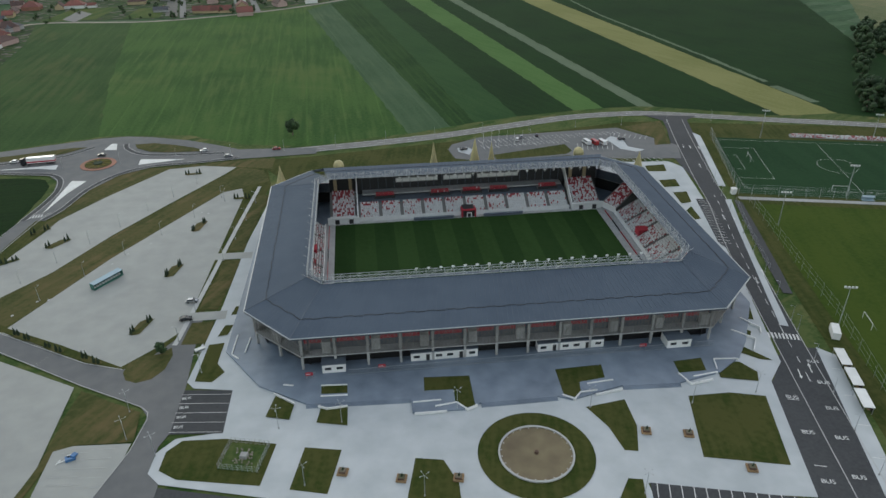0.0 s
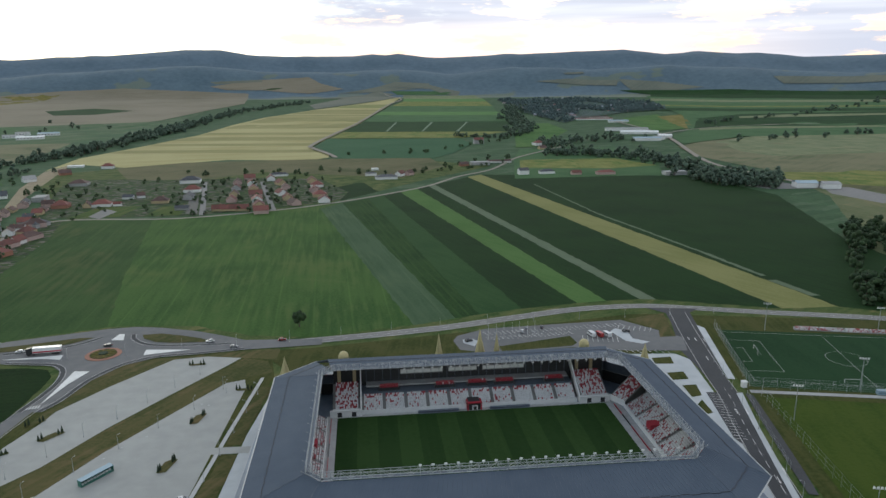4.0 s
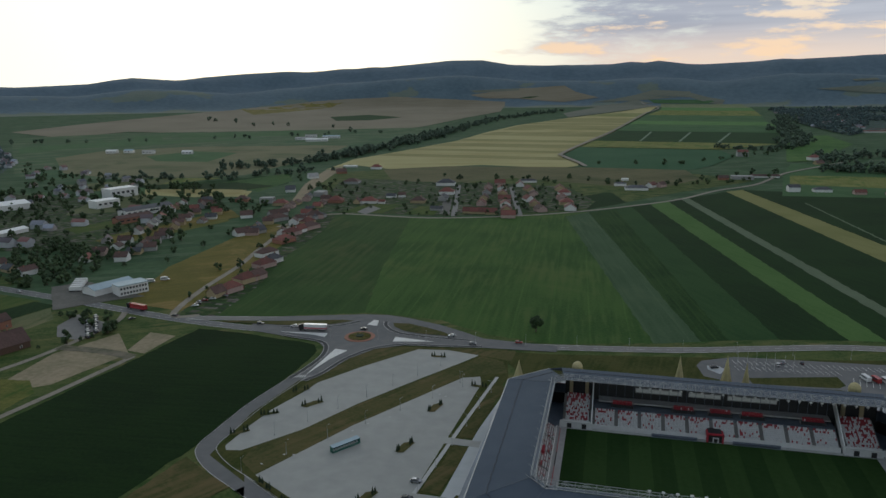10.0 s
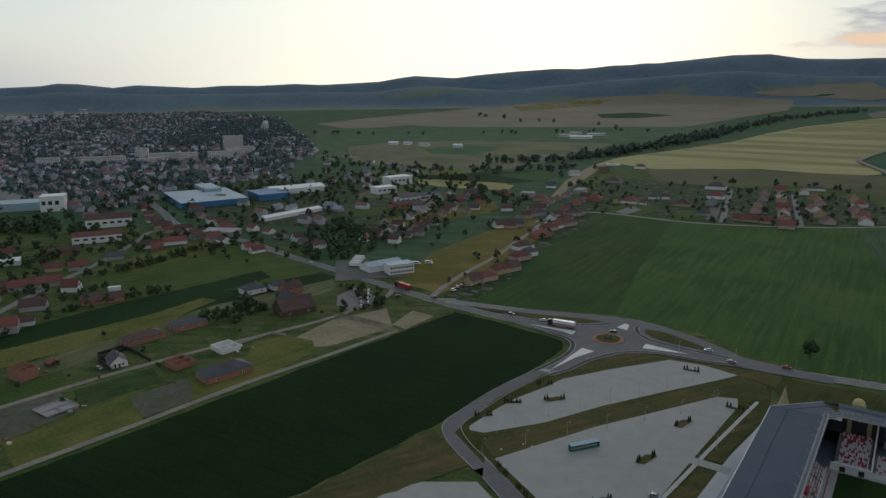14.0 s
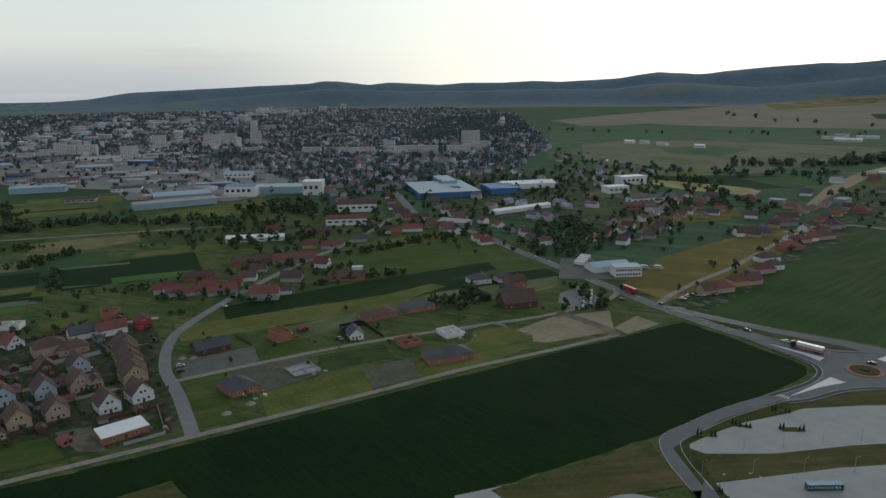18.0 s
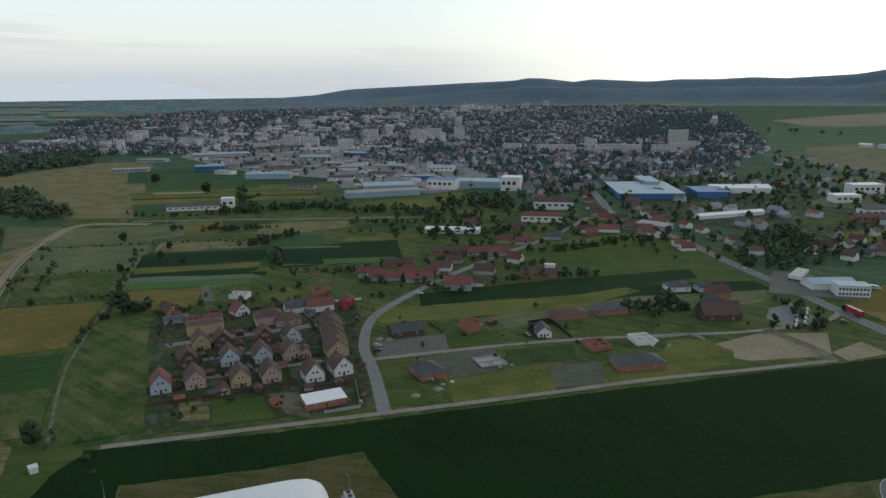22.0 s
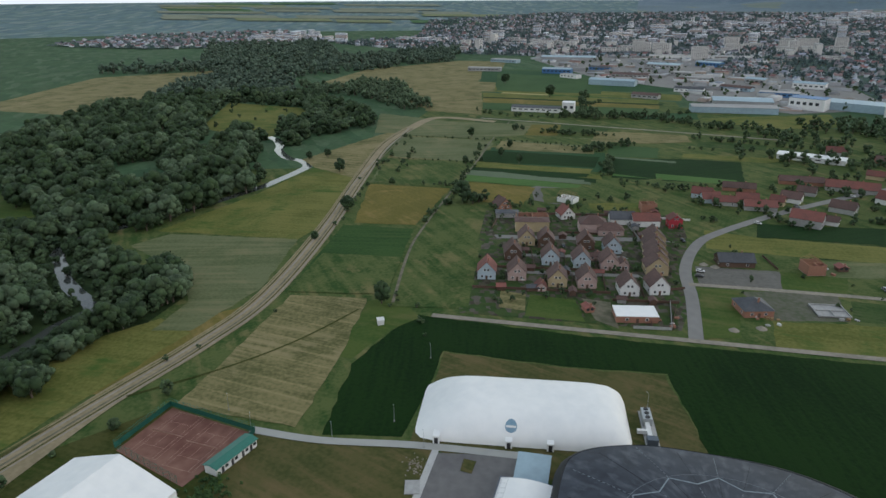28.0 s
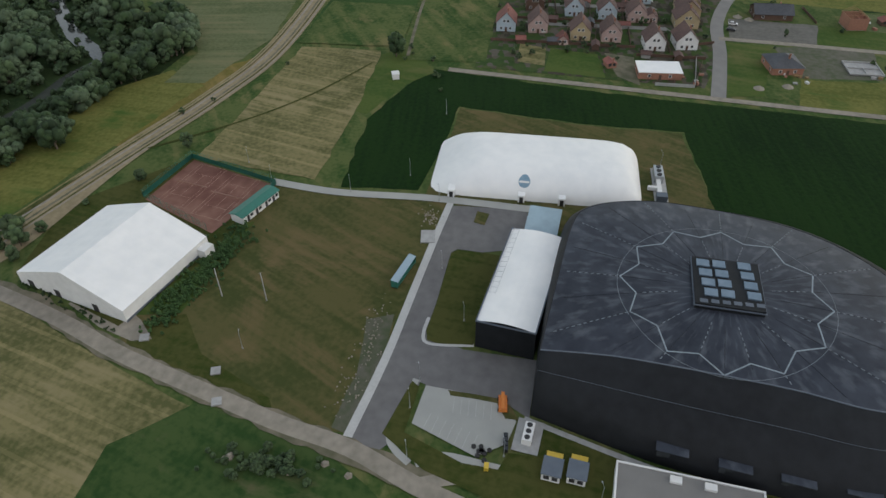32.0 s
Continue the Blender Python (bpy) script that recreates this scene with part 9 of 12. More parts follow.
for r in range(3):
    part("step", Kit().box(-32, -1.2 + r * 0.9, 0, 32, -0.3 + r * 0.9, 0.4 + r * 0.4), "concrete", terrace_)
    for s in range(5):
        k = Kit()
        for c in range(20):
            k.box(-31 + s * 12.6 + c * 0.58, -1.0 + r * 0.9, 0.4 + r * 0.4, -30.55 + s * 12.6 + c * 0.58, -0.55 + r * 0.9, 0.85 + r * 0.4, 1 if random.random() < 0.4 else 0)
        tagged(part("seat_block", k, ["seat_white", "seat_red"], terrace_, "red and white seats"), kind="stuff")
for x, y, r in ((193, 310, 75), (286, 277, -105), (160, 170, 75), (215, 268, -15)):
    g = thing("goal", "white football goal on the grass", "goal", (x, y, 0.2), r, "training goals")
    part("frame", Kit().box(-3.7, -0.06, 0, -3.58, 0.06, 2.44).box(3.58, -0.06, 0, 3.7, 0.06, 2.44).box(-3.7, -0.06, 2.38, 3.7, 0.06, 2.5), "white", g)
    part("net_frame", Kit().bar((-3.6, 0, 2.4), (-3.6, -1.8, 0.1), 0.03).bar((3.6, 0, 2.4), (3.6, -1.8, 0.1), 0.03).bar((-3.6, -1.8, 0.1), (3.6, -1.8, 0.1), 0.03), "steel", g)
for x, y in ((221, 257), (244, 251), (262, 246)):
    solo("team_shelter", Kit().box(-2.5, -0.8, 0, 2.5, 0.8, 0.3).slab([(-2.5, -0.8, 1.9), (2.5, -0.8, 1.9), (2.5, 0.8, 2.1), (-2.5, 0.8, 2.1)], 0.1).box(-2.5, 0.7, 0, 2.5, 0.8, 2.0), "metal_pale", "pale dugout by the pitch", "shelter", "dugouts", "", (x, y, 0.2), -15)
solo("gate_cabin", Kit().box(-1, -1, 0, 1, 1, 2.6).box(-1.2, -1.2, 2.6, 1.2, 1.2, 2.75), "white", "small white gate cabin", "cabin", "", "", (165.5, 272, 0.2))
solo("container", Kit().box(-3, -1.2, 0, 3, 1.2, 2.4), "white", "long white container by the fence", "container", "", "", (146, 166, 0.2), 65)
for i in range(7):
    p = thing("flagpole", "slim white flagpole without a flag", "flagpole", (63 + i * 4.2, 346 - (i % 2), 0.3), 0, "flagpoles")
    part("pole", Kit().cyl(0, 0, 0, 9, 0.07, 0.04, 6), "white", p)
    part("base", Kit().cyl(0, 0, 0, 0.3, 0.3, 0.3, 8), "concrete", p)


# ---- houses ----
def gable_walls(k, w, l, h, rh, mi=0):
    x, y = l / 2, w / 2
    vs = [(-x, -y, 0), (x, -y, 0), (x, y, 0), (-x, y, 0), (-x, -y, h), (x, -y, h), (x, y, h), (-x, y, h), (-x, 0, h + rh), (x, 0, h + rh)]
    k.add(vs, [(0, 1, 5, 4), (2, 3, 7, 6), (1, 2, 6, 9, 5), (3, 0, 4, 8, 7)], mi)


def house(w, l, h, rh, wall, roof, style, label, detail=2):
    """A house, ridge along x. style: gable, hip, flat, shell (walls alone), frame (bare rafters)."""
    t = thing("house", label, "house", (0, 0, -900), 0)
    x, y, o = l / 2, w / 2, 0.5
    if style == "gable":
        k = Kit()
        gable_walls(k, w, l, h, rh)
        part("wall", k, wall, t)
        d = o * rh / y
        k = Kit().slab([(-x - o, -y - o, h - d + 0.12), (x + o, -y - o, h - d + 0.12), (x + o, 0, h + rh + 0.12), (-x - o, 0, h + rh + 0.12)], 0.2)
        k.slab([(-x - o, 0, h + rh + 0.12), (x + o, 0, h + rh + 0.12), (x + o, y + o, h - d + 0.12), (-x - o, y + o, h - d + 0.12)], 0.2)
        part("roof", k, roof, t, "tiled pitched roof")
        part("ridge", Kit().bar((-x - o, 0, h + rh + 0.14), (x + o, 0, h + rh + 0.14), 0.13, 5), roof, t)
    elif style == "hip":
        part("wall", Kit().box(-x, -y, 0, x, y, h), wall, t)
        e, r = h, max(0.2, x - y)
        vs = [(-x - o, -y - o, e), (x + o, -y - o, e), (x + o, y + o, e), (-x - o, y + o, e), (-r, 0, h + rh), (r, 0, h + rh)]
        part("roof", Kit().add(vs, [(0, 1, 5, 4), (2, 3, 4, 5), (1, 2, 5), (3, 0, 4), (3, 2, 1, 0)]), roof, t, "hipped roof")
    elif style == "flat":
        part("wall", Kit().box(-x, -y, 0, x, y, h), wall, t)
        part("roof", Kit().box(-x - 0.2, -y - 0.2, h, x + 0.2, y + 0.2, h + 0.25), roof, t, "flat slab roof")
    else:
        for b in ((-x, -y, x, -y + 0.35), (-x, y - 0.35, x, y), (-x, -y + 0.35, -x + 0.35, y - 0.35), (x - 0.35, -y + 0.35, x, y - 0.35), (-0.15, -y + 0.35, 0.15, y - 0.35), (0.15, -0.15, x - 0.35, 0.15)):
            part("wall", Kit().box(b[0], b[1], 0, b[2], b[3], h), wall, t, "unfinished block wall")
        part("slab", Kit().box(-x, -y, 0, x, y, 0.3), "concrete", t, "concrete floor slab")
        if style == "frame":
            for i in range(7):
                u = -x + i * l / 6
                part("rafter", Kit().bar((u, -y - o, h), (u, 0, h + rh), 0.1).bar((u, y + o, h), (u, 0, h + rh), 0.1), "timber", t, "bare roof rafter")
    if detail and style in ("gable", "hip", "flat"):
        if style != "flat":
            part("chimney", Kit().box(x * 0.35, 0.5, h, x * 0.35 + 0.6, 1.1, h + rh + 0.9), "brick", t, "brick chimney")
        n = 2 if detail > 1 else 1
        spots = [(x, -y * 0.5, 1.0, 0), (x, y * 0.45, 1.0, 0)]
        if h > 4 or rh > 3.4:
            spots += [(x, -0.9, max(3.6, h - 0.2), 0), (x, 0.9, max(3.6, h - 0.2), 0)] if style == "gable" else [(x, -y * 0.5, 3.7, 0), (x, y * 0.45, 3.7, 0)]
        if detail > 1:
            spots += [(s * l * 0.28, -y, 1.0, 1) for s in (-1, 1)] + [(s * l * 0.28, y, 1.0, 2) for s in (-1, 1)] + [(-x, s * y * 0.5, 1.0, 3) for s in (-1, 1)]
        for a, b, z, side in spots:
            if z + 1.2 > h + (rh * 0.7 if style == "gable" and side in (0, 3) else 0):
                continue
            if side == 0:
                q, g = (a, b - 0.65, z, a + 0.06, b + 0.65, z + 1.3), (a + 0.06, b - 0.5, z + 0.12, a + 0.09, b + 0.5, z + 1.18)
            elif side == 3:
                q, g = (a - 0.06, b - 0.65, z, a, b + 0.65, z + 1.3), (a - 0.09, b - 0.5, z + 0.12, a - 0.06, b + 0.5, z + 1.18)
            elif side == 1:
                q, g = (a - 0.65, b - 0.06, z, a + 0.65, b, z + 1.3), (a - 0.5, b - 0.09, z + 0.12, a + 0.5, b - 0.06, z + 1.18)
            else:
                q, g = (a - 0.65, b, z, a + 0.65, b + 0.06, z + 1.3), (a - 0.5, b + 0.06, z + 0.12, a + 0.5, b + 0.09, z + 1.18)
            wn = part("window", Kit().box(*q), "white", t, "white window frame")
            if detail > 1:
                part("pane", Kit().box(*g), "glass", wn, "dark pane")
            else:
                wn.data.materials[0] = M["glass"]
        if detail > 1:
            part("door", Kit().box(x, -0.55, 0, x + 0.07, 0.55, 2.1), "brown", t, "brown front door")
    return t


MODELS = {}


def put_house(x, y, rz, w=9, l=10, h=4.2, rh=3.8, wall="white", roof="tile_brown", style="gable", detail=2, label=""):
    key = (round(w), round(l), round(h, 1), round(rh, 1), wall, roof, style, detail)
    words = {"white": "white", "pink": "pale pink", "blue": "pale blue", "cream": "cream", "brown": "dark brown boarded", "brick": "raw brick", "red": "bright red", "concrete": "grey"}[wall]
    rw = {"tile_brown": "brown tiled roof", "tile_red": "red tiled roof", "tile_dark": "dark grey roof", "concrete": "flat concrete roof", "membrane": "flat white roof", "timber": "bare timber roof", "tile_pale": "pale roof"}[roof]
    text = label or (f"{words} house with a {rw}" if style not in ("shell", "frame") else f"unfinished {words} house walls without a roof" if style == "shell" else f"unfinished {words} house with bare rafters")
    if key not in MODELS:
        MODELS[key] = house(w, l, h, rh, wall, roof, style, text, detail)
        MODELS[key].matrix_basis = pose(x, y, 0.1, 0, 0, rz)
        return MODELS[key]
    return tagged(copy_thing(MODELS[key], pose(x, y, 0.1, 0, 0, rz)), text)


# new estate beside the maize field: gables face the field
for x, y, turn, w_, l_, h_, rh_, wall_, roof_, style_ in [(-328.5, -20, 2, 9, 11, 4.6, 4.8, 'blue', 'tile_red', 'gable'), (-328.5, -5, 4, 9, 11, 4.6, 4.8, 'pink', 'tile_brown', 'gable'), (-322.5, 15, 2, 9, 11, 4.6, 4.8, 'cream', 'tile_brown', 'gable'), (-322.5, 29, 3, 9, 11, 4.6, 4.8, 'pink', 'tile_brown', 'gable'), (-315.5, 48, 5, 9, 11, 4.6, 4.8, 'white', 'tile_brown', 'gable'), (-318.5, 62, 8, 9.5, 11, 4.6, 4.8, 'white', 'tile_brown', 'gable'), (-356.5, -8, 6, 9, 11, 4.6, 4.8, 'brown', 'tile_brown', 'gable'), (-351.5, 12, 3, 9, 11, 4.6, 4.8, 'blue', 'tile_brown', 'gable'), (-349.5, 28, 3, 9, 11, 4.6, 4.8, 'blue', 'tile_brown', 'gable')]:
    put_house(x, y, turn, w_, l_, h_, rh_, wall_, roof_, style_, 2)
for x, y, turn, w_, l_, h_, rh_, wall_, roof_, style_ in [(-347.5, 42, 4, 9, 11, 4.6, 4.8, 'pink', 'tile_brown', 'gable'), (-380.5, -1, 5, 9, 11, 4.6, 4.8, 'cream', 'tile_brown', 'gable'), (-378.5, 10, 3, 9, 11, 4.6, 4.8, 'brown', 'tile_brown', 'gable'), (-376.5, 32, 3, 9, 10, 4.6, 4.8, 'brown', 'tile_brown', 'gable'), (-372.5, 46, 4, 9, 11, 4.6, 4.8, 'blue', 'tile_brown', 'gable'), (-346.5, 49, 3, 6, 7, 2.8, 2.4, 'pink', 'tile_brown', 'gable'), (-357.5, 36, 95, 4, 6, 2.6, 1.4, 'pink', 'tile_brown', 'gable'), (-314, 7, 5, 5, 6, 2.4, 2.2, 'pink', 'tile_red', 'gable'), (-343, 65, 4, 11, 11, 4.8, 4.8, 'cream', 'tile_brown', 'gable')]:
    put_house(x, y, turn, w_, l_, h_, rh_, wall_, roof_, style_, 2)
for x, y, turn, w_, l_, h_, rh_, wall_, roof_, style_ in [(-354, 67, 4, 11, 11, 4.8, 4.8, 'cream', 'tile_brown', 'gable'), (-364, 68, 4, 11, 11, 4.8, 4.8, 'cream', 'tile_brown', 'gable'), (-376, 69, 4, 11, 11, 4.8, 4.8, 'cream', 'tile_brown', 'gable'), (-388, 71, 4, 11, 11, 4.8, 4.8, 'cream', 'tile_brown', 'gable'), (-405, 2, 94, 10, 20, 6.2, 1.2, 'cream', 'tile_brown', 'hip'), (-407, 38, 94, 12, 16, 5.6, 4, 'pink', 'tile_brown', 'hip'), (-402, 48, 94, 9, 15, 3.4, 3.6, 'pink', 'tile_brown', 'hip'), (-449, -18, 30, 9, 10, 3.2, 4, 'brick', 'tile_brown', 'gable'), (-432, 23, 20, 9, 10, 3.2, 4.6, 'white', 'tile_red', 'gable')]:
    put_house(x, y, turn, w_, l_, h_, rh_, wall_, roof_, style_, 2)
for x, y, turn, w_, l_, h_, rh_, wall_, roof_, style_ in [(-424, 57, 94, 9, 15, 3.8, 3.6, 'white', 'tile_dark', 'gable'), (-421, 71, 94, 9, 16, 4.2, 3.6, 'white', 'tile_red', 'gable'), (-420, 88, 5, 8, 8, 5.4, 2.6, 'red', 'tile_red', 'gable'), (-430, -14, 94, 8, 14, 3, 1.4, 'concrete', 'tile_dark', 'hip'), (-489, 119, 70, 9, 13, 3.6, 3.6, 'blue', 'tile_red', 'gable'), (-472, 130, 85, 8, 16, 3.2, 3, 'concrete', 'tile_red', 'gable'), (-478, 146, 85, 8, 14, 3.6, 3.4, 'cream', 'tile_red', 'gable')]:
    put_house(x, y, turn, w_, l_, h_, rh_, wall_, roof_, style_, 2)
put_house(-424, 2, 96, 10, 20, 3.2, 2.4, "brick", "timber", "frame")
put_house(-467, 26, 60, 9, 12, 3.4, 4.2, "white", "timber", "frame", label="white new house under scaffolding and rafters")
put_house(-452, 77, 95, 9, 10, 5.2, 3, "brick", "timber", "frame")
put_house(-287, 48, 4, 18, 11, 3.0, 0, "brick", "membrane", "flat")
put_house(-292, 28, 20, 4, 5, 2.2, 1, "brick", "tile_red", "gable", 1, "small brick garden shed")
for x, y in ((-312, -12), (-312, 3), (-310, 22), (-338, 2), (-336, 20), (-335, 36), (-364, -2), (-362, 18), (-362, 38), (-391, 20), (-303, 44), (-303, 58), (-396, 66), (-412, 64), (-438, 50), (-444, 80), (-440, 8)):
    put_house(x, y, random.choice([0, 90]) + random.uniform(-6, 6), random.choice([3, 4]), random.choice([4, 5]), 2.2, 0.9, random.choice(["brown", "brick", "concrete"]), random.choice(["tile_brown", "tile_red", "tile_dark"]), "gable", 0, "small garden shed beside a house")
# plots along the gravel lane
put_house(-300, 101, 8, 13, 14, 3.2, 3.6, "brick", "tile_dark", "hip")
put_house(-303, 135, 0, 14, 13, 0.9, 0, "concrete", "concrete", "shell")
put_house(-359, 108, 92, 11, 18, 3.2, 3.0, "brown", "tile_dark", "gable")
put_house(-351, 144, 6, 9, 10, 5.6, 2.6, "brick", "timber", "frame")
put_house(-356, 160, 6, 5, 5, 2.2, 1, "brown", "tile_red", "gable", 1, "small brown garden shed")
put_house(-329, 179, -18, 8, 11, 3.2, 3.2, "white", "tile_dark")
for (a, b), h_ in ((((-322, 172), (-341, 176)), 2.0), (((-322, 172), (-326, 190)), 0.0), (((-341, 176), (-345, 194)), 2.0), (((-345, 194), (-328, 192)), 2.0)):
    if h_:
        wall_line([a, b], h_, 0.2, 0.1, "black", "garden_wall", "dark garden wall")
put_house(-351, 207, 84, 11, 22, 3.0, 2.4, "brick", "tile_brown", "hip")
put_house(-349, 235, 82, 11, 20, 3.2, 2.6, "brick", "tile_dark", "hip")
put_house(-301, 196, -5, 11, 12, 3.0, 0, "brick", "concrete", "shell")
put_house(-299, 223, -8, 11, 12, 3.0, 0, "white", "concrete", "shell")
put_house(-272, 201, 78, 13, 24, 3.2, 3.2, "brick", "tile_dark", "hip")
put_house(-317, 290, 70, 15, 22, 4.0, 6.0, "brown", "tile_brown", "gable", 2, "large dark guesthouse with a big brown roof")
put_house(-333, 300, -10, 9, 12, 4.0, 4.0, "cream", "tile_dark")
put_house(-374, 305, 75, 12, 15, 3.4, 3.4, "white", "tile_dark", "hip")
put_house(-366, 322, 75, 10, 12, 3.2, 3.0, "white", "tile_dark", "hip")
put_house(-350, 318, 75, 10, 13, 5.2, 3.2, "brick", "tile_brown", "gable")
put_house(-460, 255, 60, 3, 8, 2.6, 0, "white", "membrane", "flat", 1, "white trailer in the field")
# white office and blue-roofed depot by the main road
office = thing("office_building", "white two-storey office with a flat roof and rows of windows", "office", (-322, 402, 0.1), 60)
part("wall", Kit().box(-10, -6, 0, 10, 6, 7), "white", office)
part("roof", Kit().box(-10.4, -6.4, 7, 10.4, 6.4, 7.5), "metal_pale", office)
for z in (1.2, 4.4):
    for i in range(9):
        part("window", Kit().box(-9.2 + i * 2.1, -6.08, z, -7.9 + i * 2.1, -6.01, z + 1.5), "glass", office)
    for i in range(5):
        part("window", Kit().box(10.01, -5 + i * 2.1, z, 10.08, -3.7 + i * 2.1, z + 1.5), "glass", office)
depot = thing("depot_hall", "low hall with a pale blue metal roof", "hall", (-341, 404, 0.1), 70)
gk = Kit()
gable_walls(gk, 16, 30, 4.5, 2.2)
part("wall", gk, "white", depot)
part("roof", Kit().slab([(-15.5, -8.5, 4.5), (15.5, -8.5, 4.5), (15.5, 0, 6.8), (-15.5, 0, 6.8)], 0.15).slab([(-15.5, 0, 6.8), (15.5, 0, 6.8), (15.5, 8.5, 4.5), (-15.5, 8.5, 4.5)], 0.15), "metal_pale", depot, "pale blue metal roof")
for i in range(5):
    t_ = thing("box_trailer", "white box trailer in the depot yard", "trailer", (-362 - 3 * i, 396 + 5 * i, 0.1), 20, "depot trailers")
    part("box", Kit().box(-4, -1.2, 1, 4, 1.2, 3.6), "white", t_)
    part("chassis", Kit().box(-4, -0.9, 0.4, 4, 0.9, 1), "black", t_)
    for u_ in (-2.5, 2.5):
        for q_ in (-1, 1):
            part("wheel", BIG_WHEEL, None, t_, "", (u_, q_, 0.5))
patch("yard", [(-322, 352), (-284, 338), (-290, 312), (-304, 314), (-318, 330)], "asphalt_old", "gravelled guesthouse car park", "car park", z=0.33)
patch("yard", [(-345, 356), (-318, 386), (-306, 395), (-372, 420), (-388, 402)], "gravel_dark", "dusty depot yard", "yard", z=0.33)
patch("plot", [(-281, 252), (-286, 291), (-273, 327), (-246, 300), (-256, 257), (-271, 245)], "tan_earth", "bare brown building plot", "plot", z=0.15)
patch("plot", [(-238, 302), (-250, 304), (-256, 332), (-238, 330)], "tan_earth", "bare brown plot", "plot", z=0.15)
for pts, m, txt in (([(-325, 81), (-322, 101), (-272, 89), (-270, 74)], "lawn_green", "green weedy plot"), ([(-353, 87), (-350, 128), (-325, 122), (-329, 84)], "gravel_dark", "gravelled building plot"), ([(-350, 128), (-345, 159), (-320, 149), (-324, 122)], "lawn_green", "bright green lawn plot"),
                    ([(-415, 105), (-404, 132), (-389, 235), (-392, 277), (-380, 280), (-364, 217), (-377, 123), (-382, 99)], "gold_meadow", "long yellow-green strip"), ([(-431, 140), (-428, 236), (-415, 348), (-393, 339), (-394, 238), (-404, 132)], "crop_dark", "dark green bean strip"),
                    ([(-284, 189), (-283, 225), (-295, 237), (-291, 256), (-270, 259), (-256, 247), (-254, 209), (-256, 172)], "gold_meadow", "yellow-green weedy plot"), ([(-290, 107), (-290, 160), (-260, 150), (-266, 101)], "gold_meadow", "weedy plot with olive grass"), ([(-286, 160), (-284, 187), (-260, 178), (-263, 151)], "weedy_earth", "stony grey-green plot"),
                    ([(-274, 192), (-269, 200), (-253, 192), (-255, 177)], "gravel_dark", "grey gravelled drive"), ([(-341, 159), (-347, 176), (-314, 186), (-321, 155)], "rough", "rough olive plot"), ([(-316, 149), (-309, 186), (-289, 178), (-294, 142)], "lawn_deep", "dark green plot"), ([(-378, 231), (-378, 244), (-367, 241), (-367, 227)], "meadow_dry", "small tan allotment"),
                    ([(-310, -12), (-307, 0), (-288, 0), (-291, -12)], "meadow_dry", "mown pale square"), ([(-307, 2), (-303, 23), (-280, 26), (-283, 0)], "lawn_green", "green lawn plot"), ([(-305, 26), (-302, 39), (-275, 40), (-282, 31)], "earth", "trodden brown plot"), ([(-322, 102), (-326, 146), (-293, 140), (-291, 106)], "weedy_earth", "muddy building plot")):
    patch("plot", pts, m, txt, "plot", z=0.15 + 0.0004 * len(txt))
for pts in ([(-337, -12), (-338, 56), (-334, 58), (-333, -8)], [(-362, -6), (-364, 52), (-360, 54), (-358, -4)], [(-392, -20), (-396, 70), (-390, 84), (-386, -18)]):
    patch("lane", pts, "asphalt_old", "paved lane between houses", "lane", z=0.17)
# fences and hedges of the estate, yard clutter
for a, b in (((-312, -26), (-312, 40)), ((-340, -24), (-340, 30)), ((-304, 40), (-304, 70)), ((-278, 54), (-300, 56)), ((-276, 62), (-300, 68)), ((-336, 10), (-316, 8)), ((-336, 23), (-316, 22)), ((-336, 38), (-314, 38)), ((-330, 55), (-308, 55)), ((-366, 2), (-342, 4)), ((-366, 20), (-342, 20)), ((-364, 36), (-340, 36)), ((-395, 62), (-420, 62)), ((-430, 66), (-400, 64))):
    wall_line([a, b], 1.3, 0.15, 0.1, "brown", "garden_fence", "brown garden fence")
for i in range(26):
    x, y = random.choice([(-282, 62), (-290, 108), (-286, 104), (-298, 140), (-355, 150), (-292, 230), (-410, 8)])
    x, y = x + random.uniform(-7, 7), y + random.uniform(-7, 7)
    solo("building_rubble", Kit().rbox(0, 0, 0, random.uniform(0.8, 2.4), random.uniform(0.6, 1.6), random.uniform(0.3, 1.1), random.random() * 3), random.choice(["concrete", "timber", "white", "brick"]), "pile of building material on the plot", "building material", "building material", "", (x, y, 0.15))
for a, b, hh, mm in (((-349, 180), (-348, 194), 1.8, "black"), ((-348, 194), (-318, 191), 1.6, "black"), ((-323, 175), (-349, 180), 1.6, "black"), ((-300, 232), (-298, 254), 1.5, "concrete"), ((-298, 254), (-288, 256), 1.5, "concrete"), ((-276, 46), (-276, 62), 1.4, "concrete"), ((-276, 62), (-304, 66), 1.4, "concrete"), ((-372, 126), (-352, 128), 1.2, "brown"),
                    ((-420, -20), (-404, -22), 1.4, "brown"), ((-436, 12), (-436, 60), 1.3, "brown"), ((-436, 66), (-432, 100), 1.3, "white"), ((-392, 64), (-420, 60), 1.2, "concrete"), ((-318, 66), (-322, 76), 1.2, "brown"), ((-400, 22), (-398, 50), 1.2, "brown")):
    wall_line([a, b], hh, 0.15, 0.1, mm, "garden_fence", "garden fence between two plots")
for x, y in ((-282, 100), (-279, 88), (-356, 92), (-353, 97)):
    k = Kit().cyl(0, 0, 0, 1.2, 2.4, 0.3, 9)
    solo("heap", k, "gravel", "pale heap of gravel", "heap", "gravel heaps", "", (x, y, 0.12))
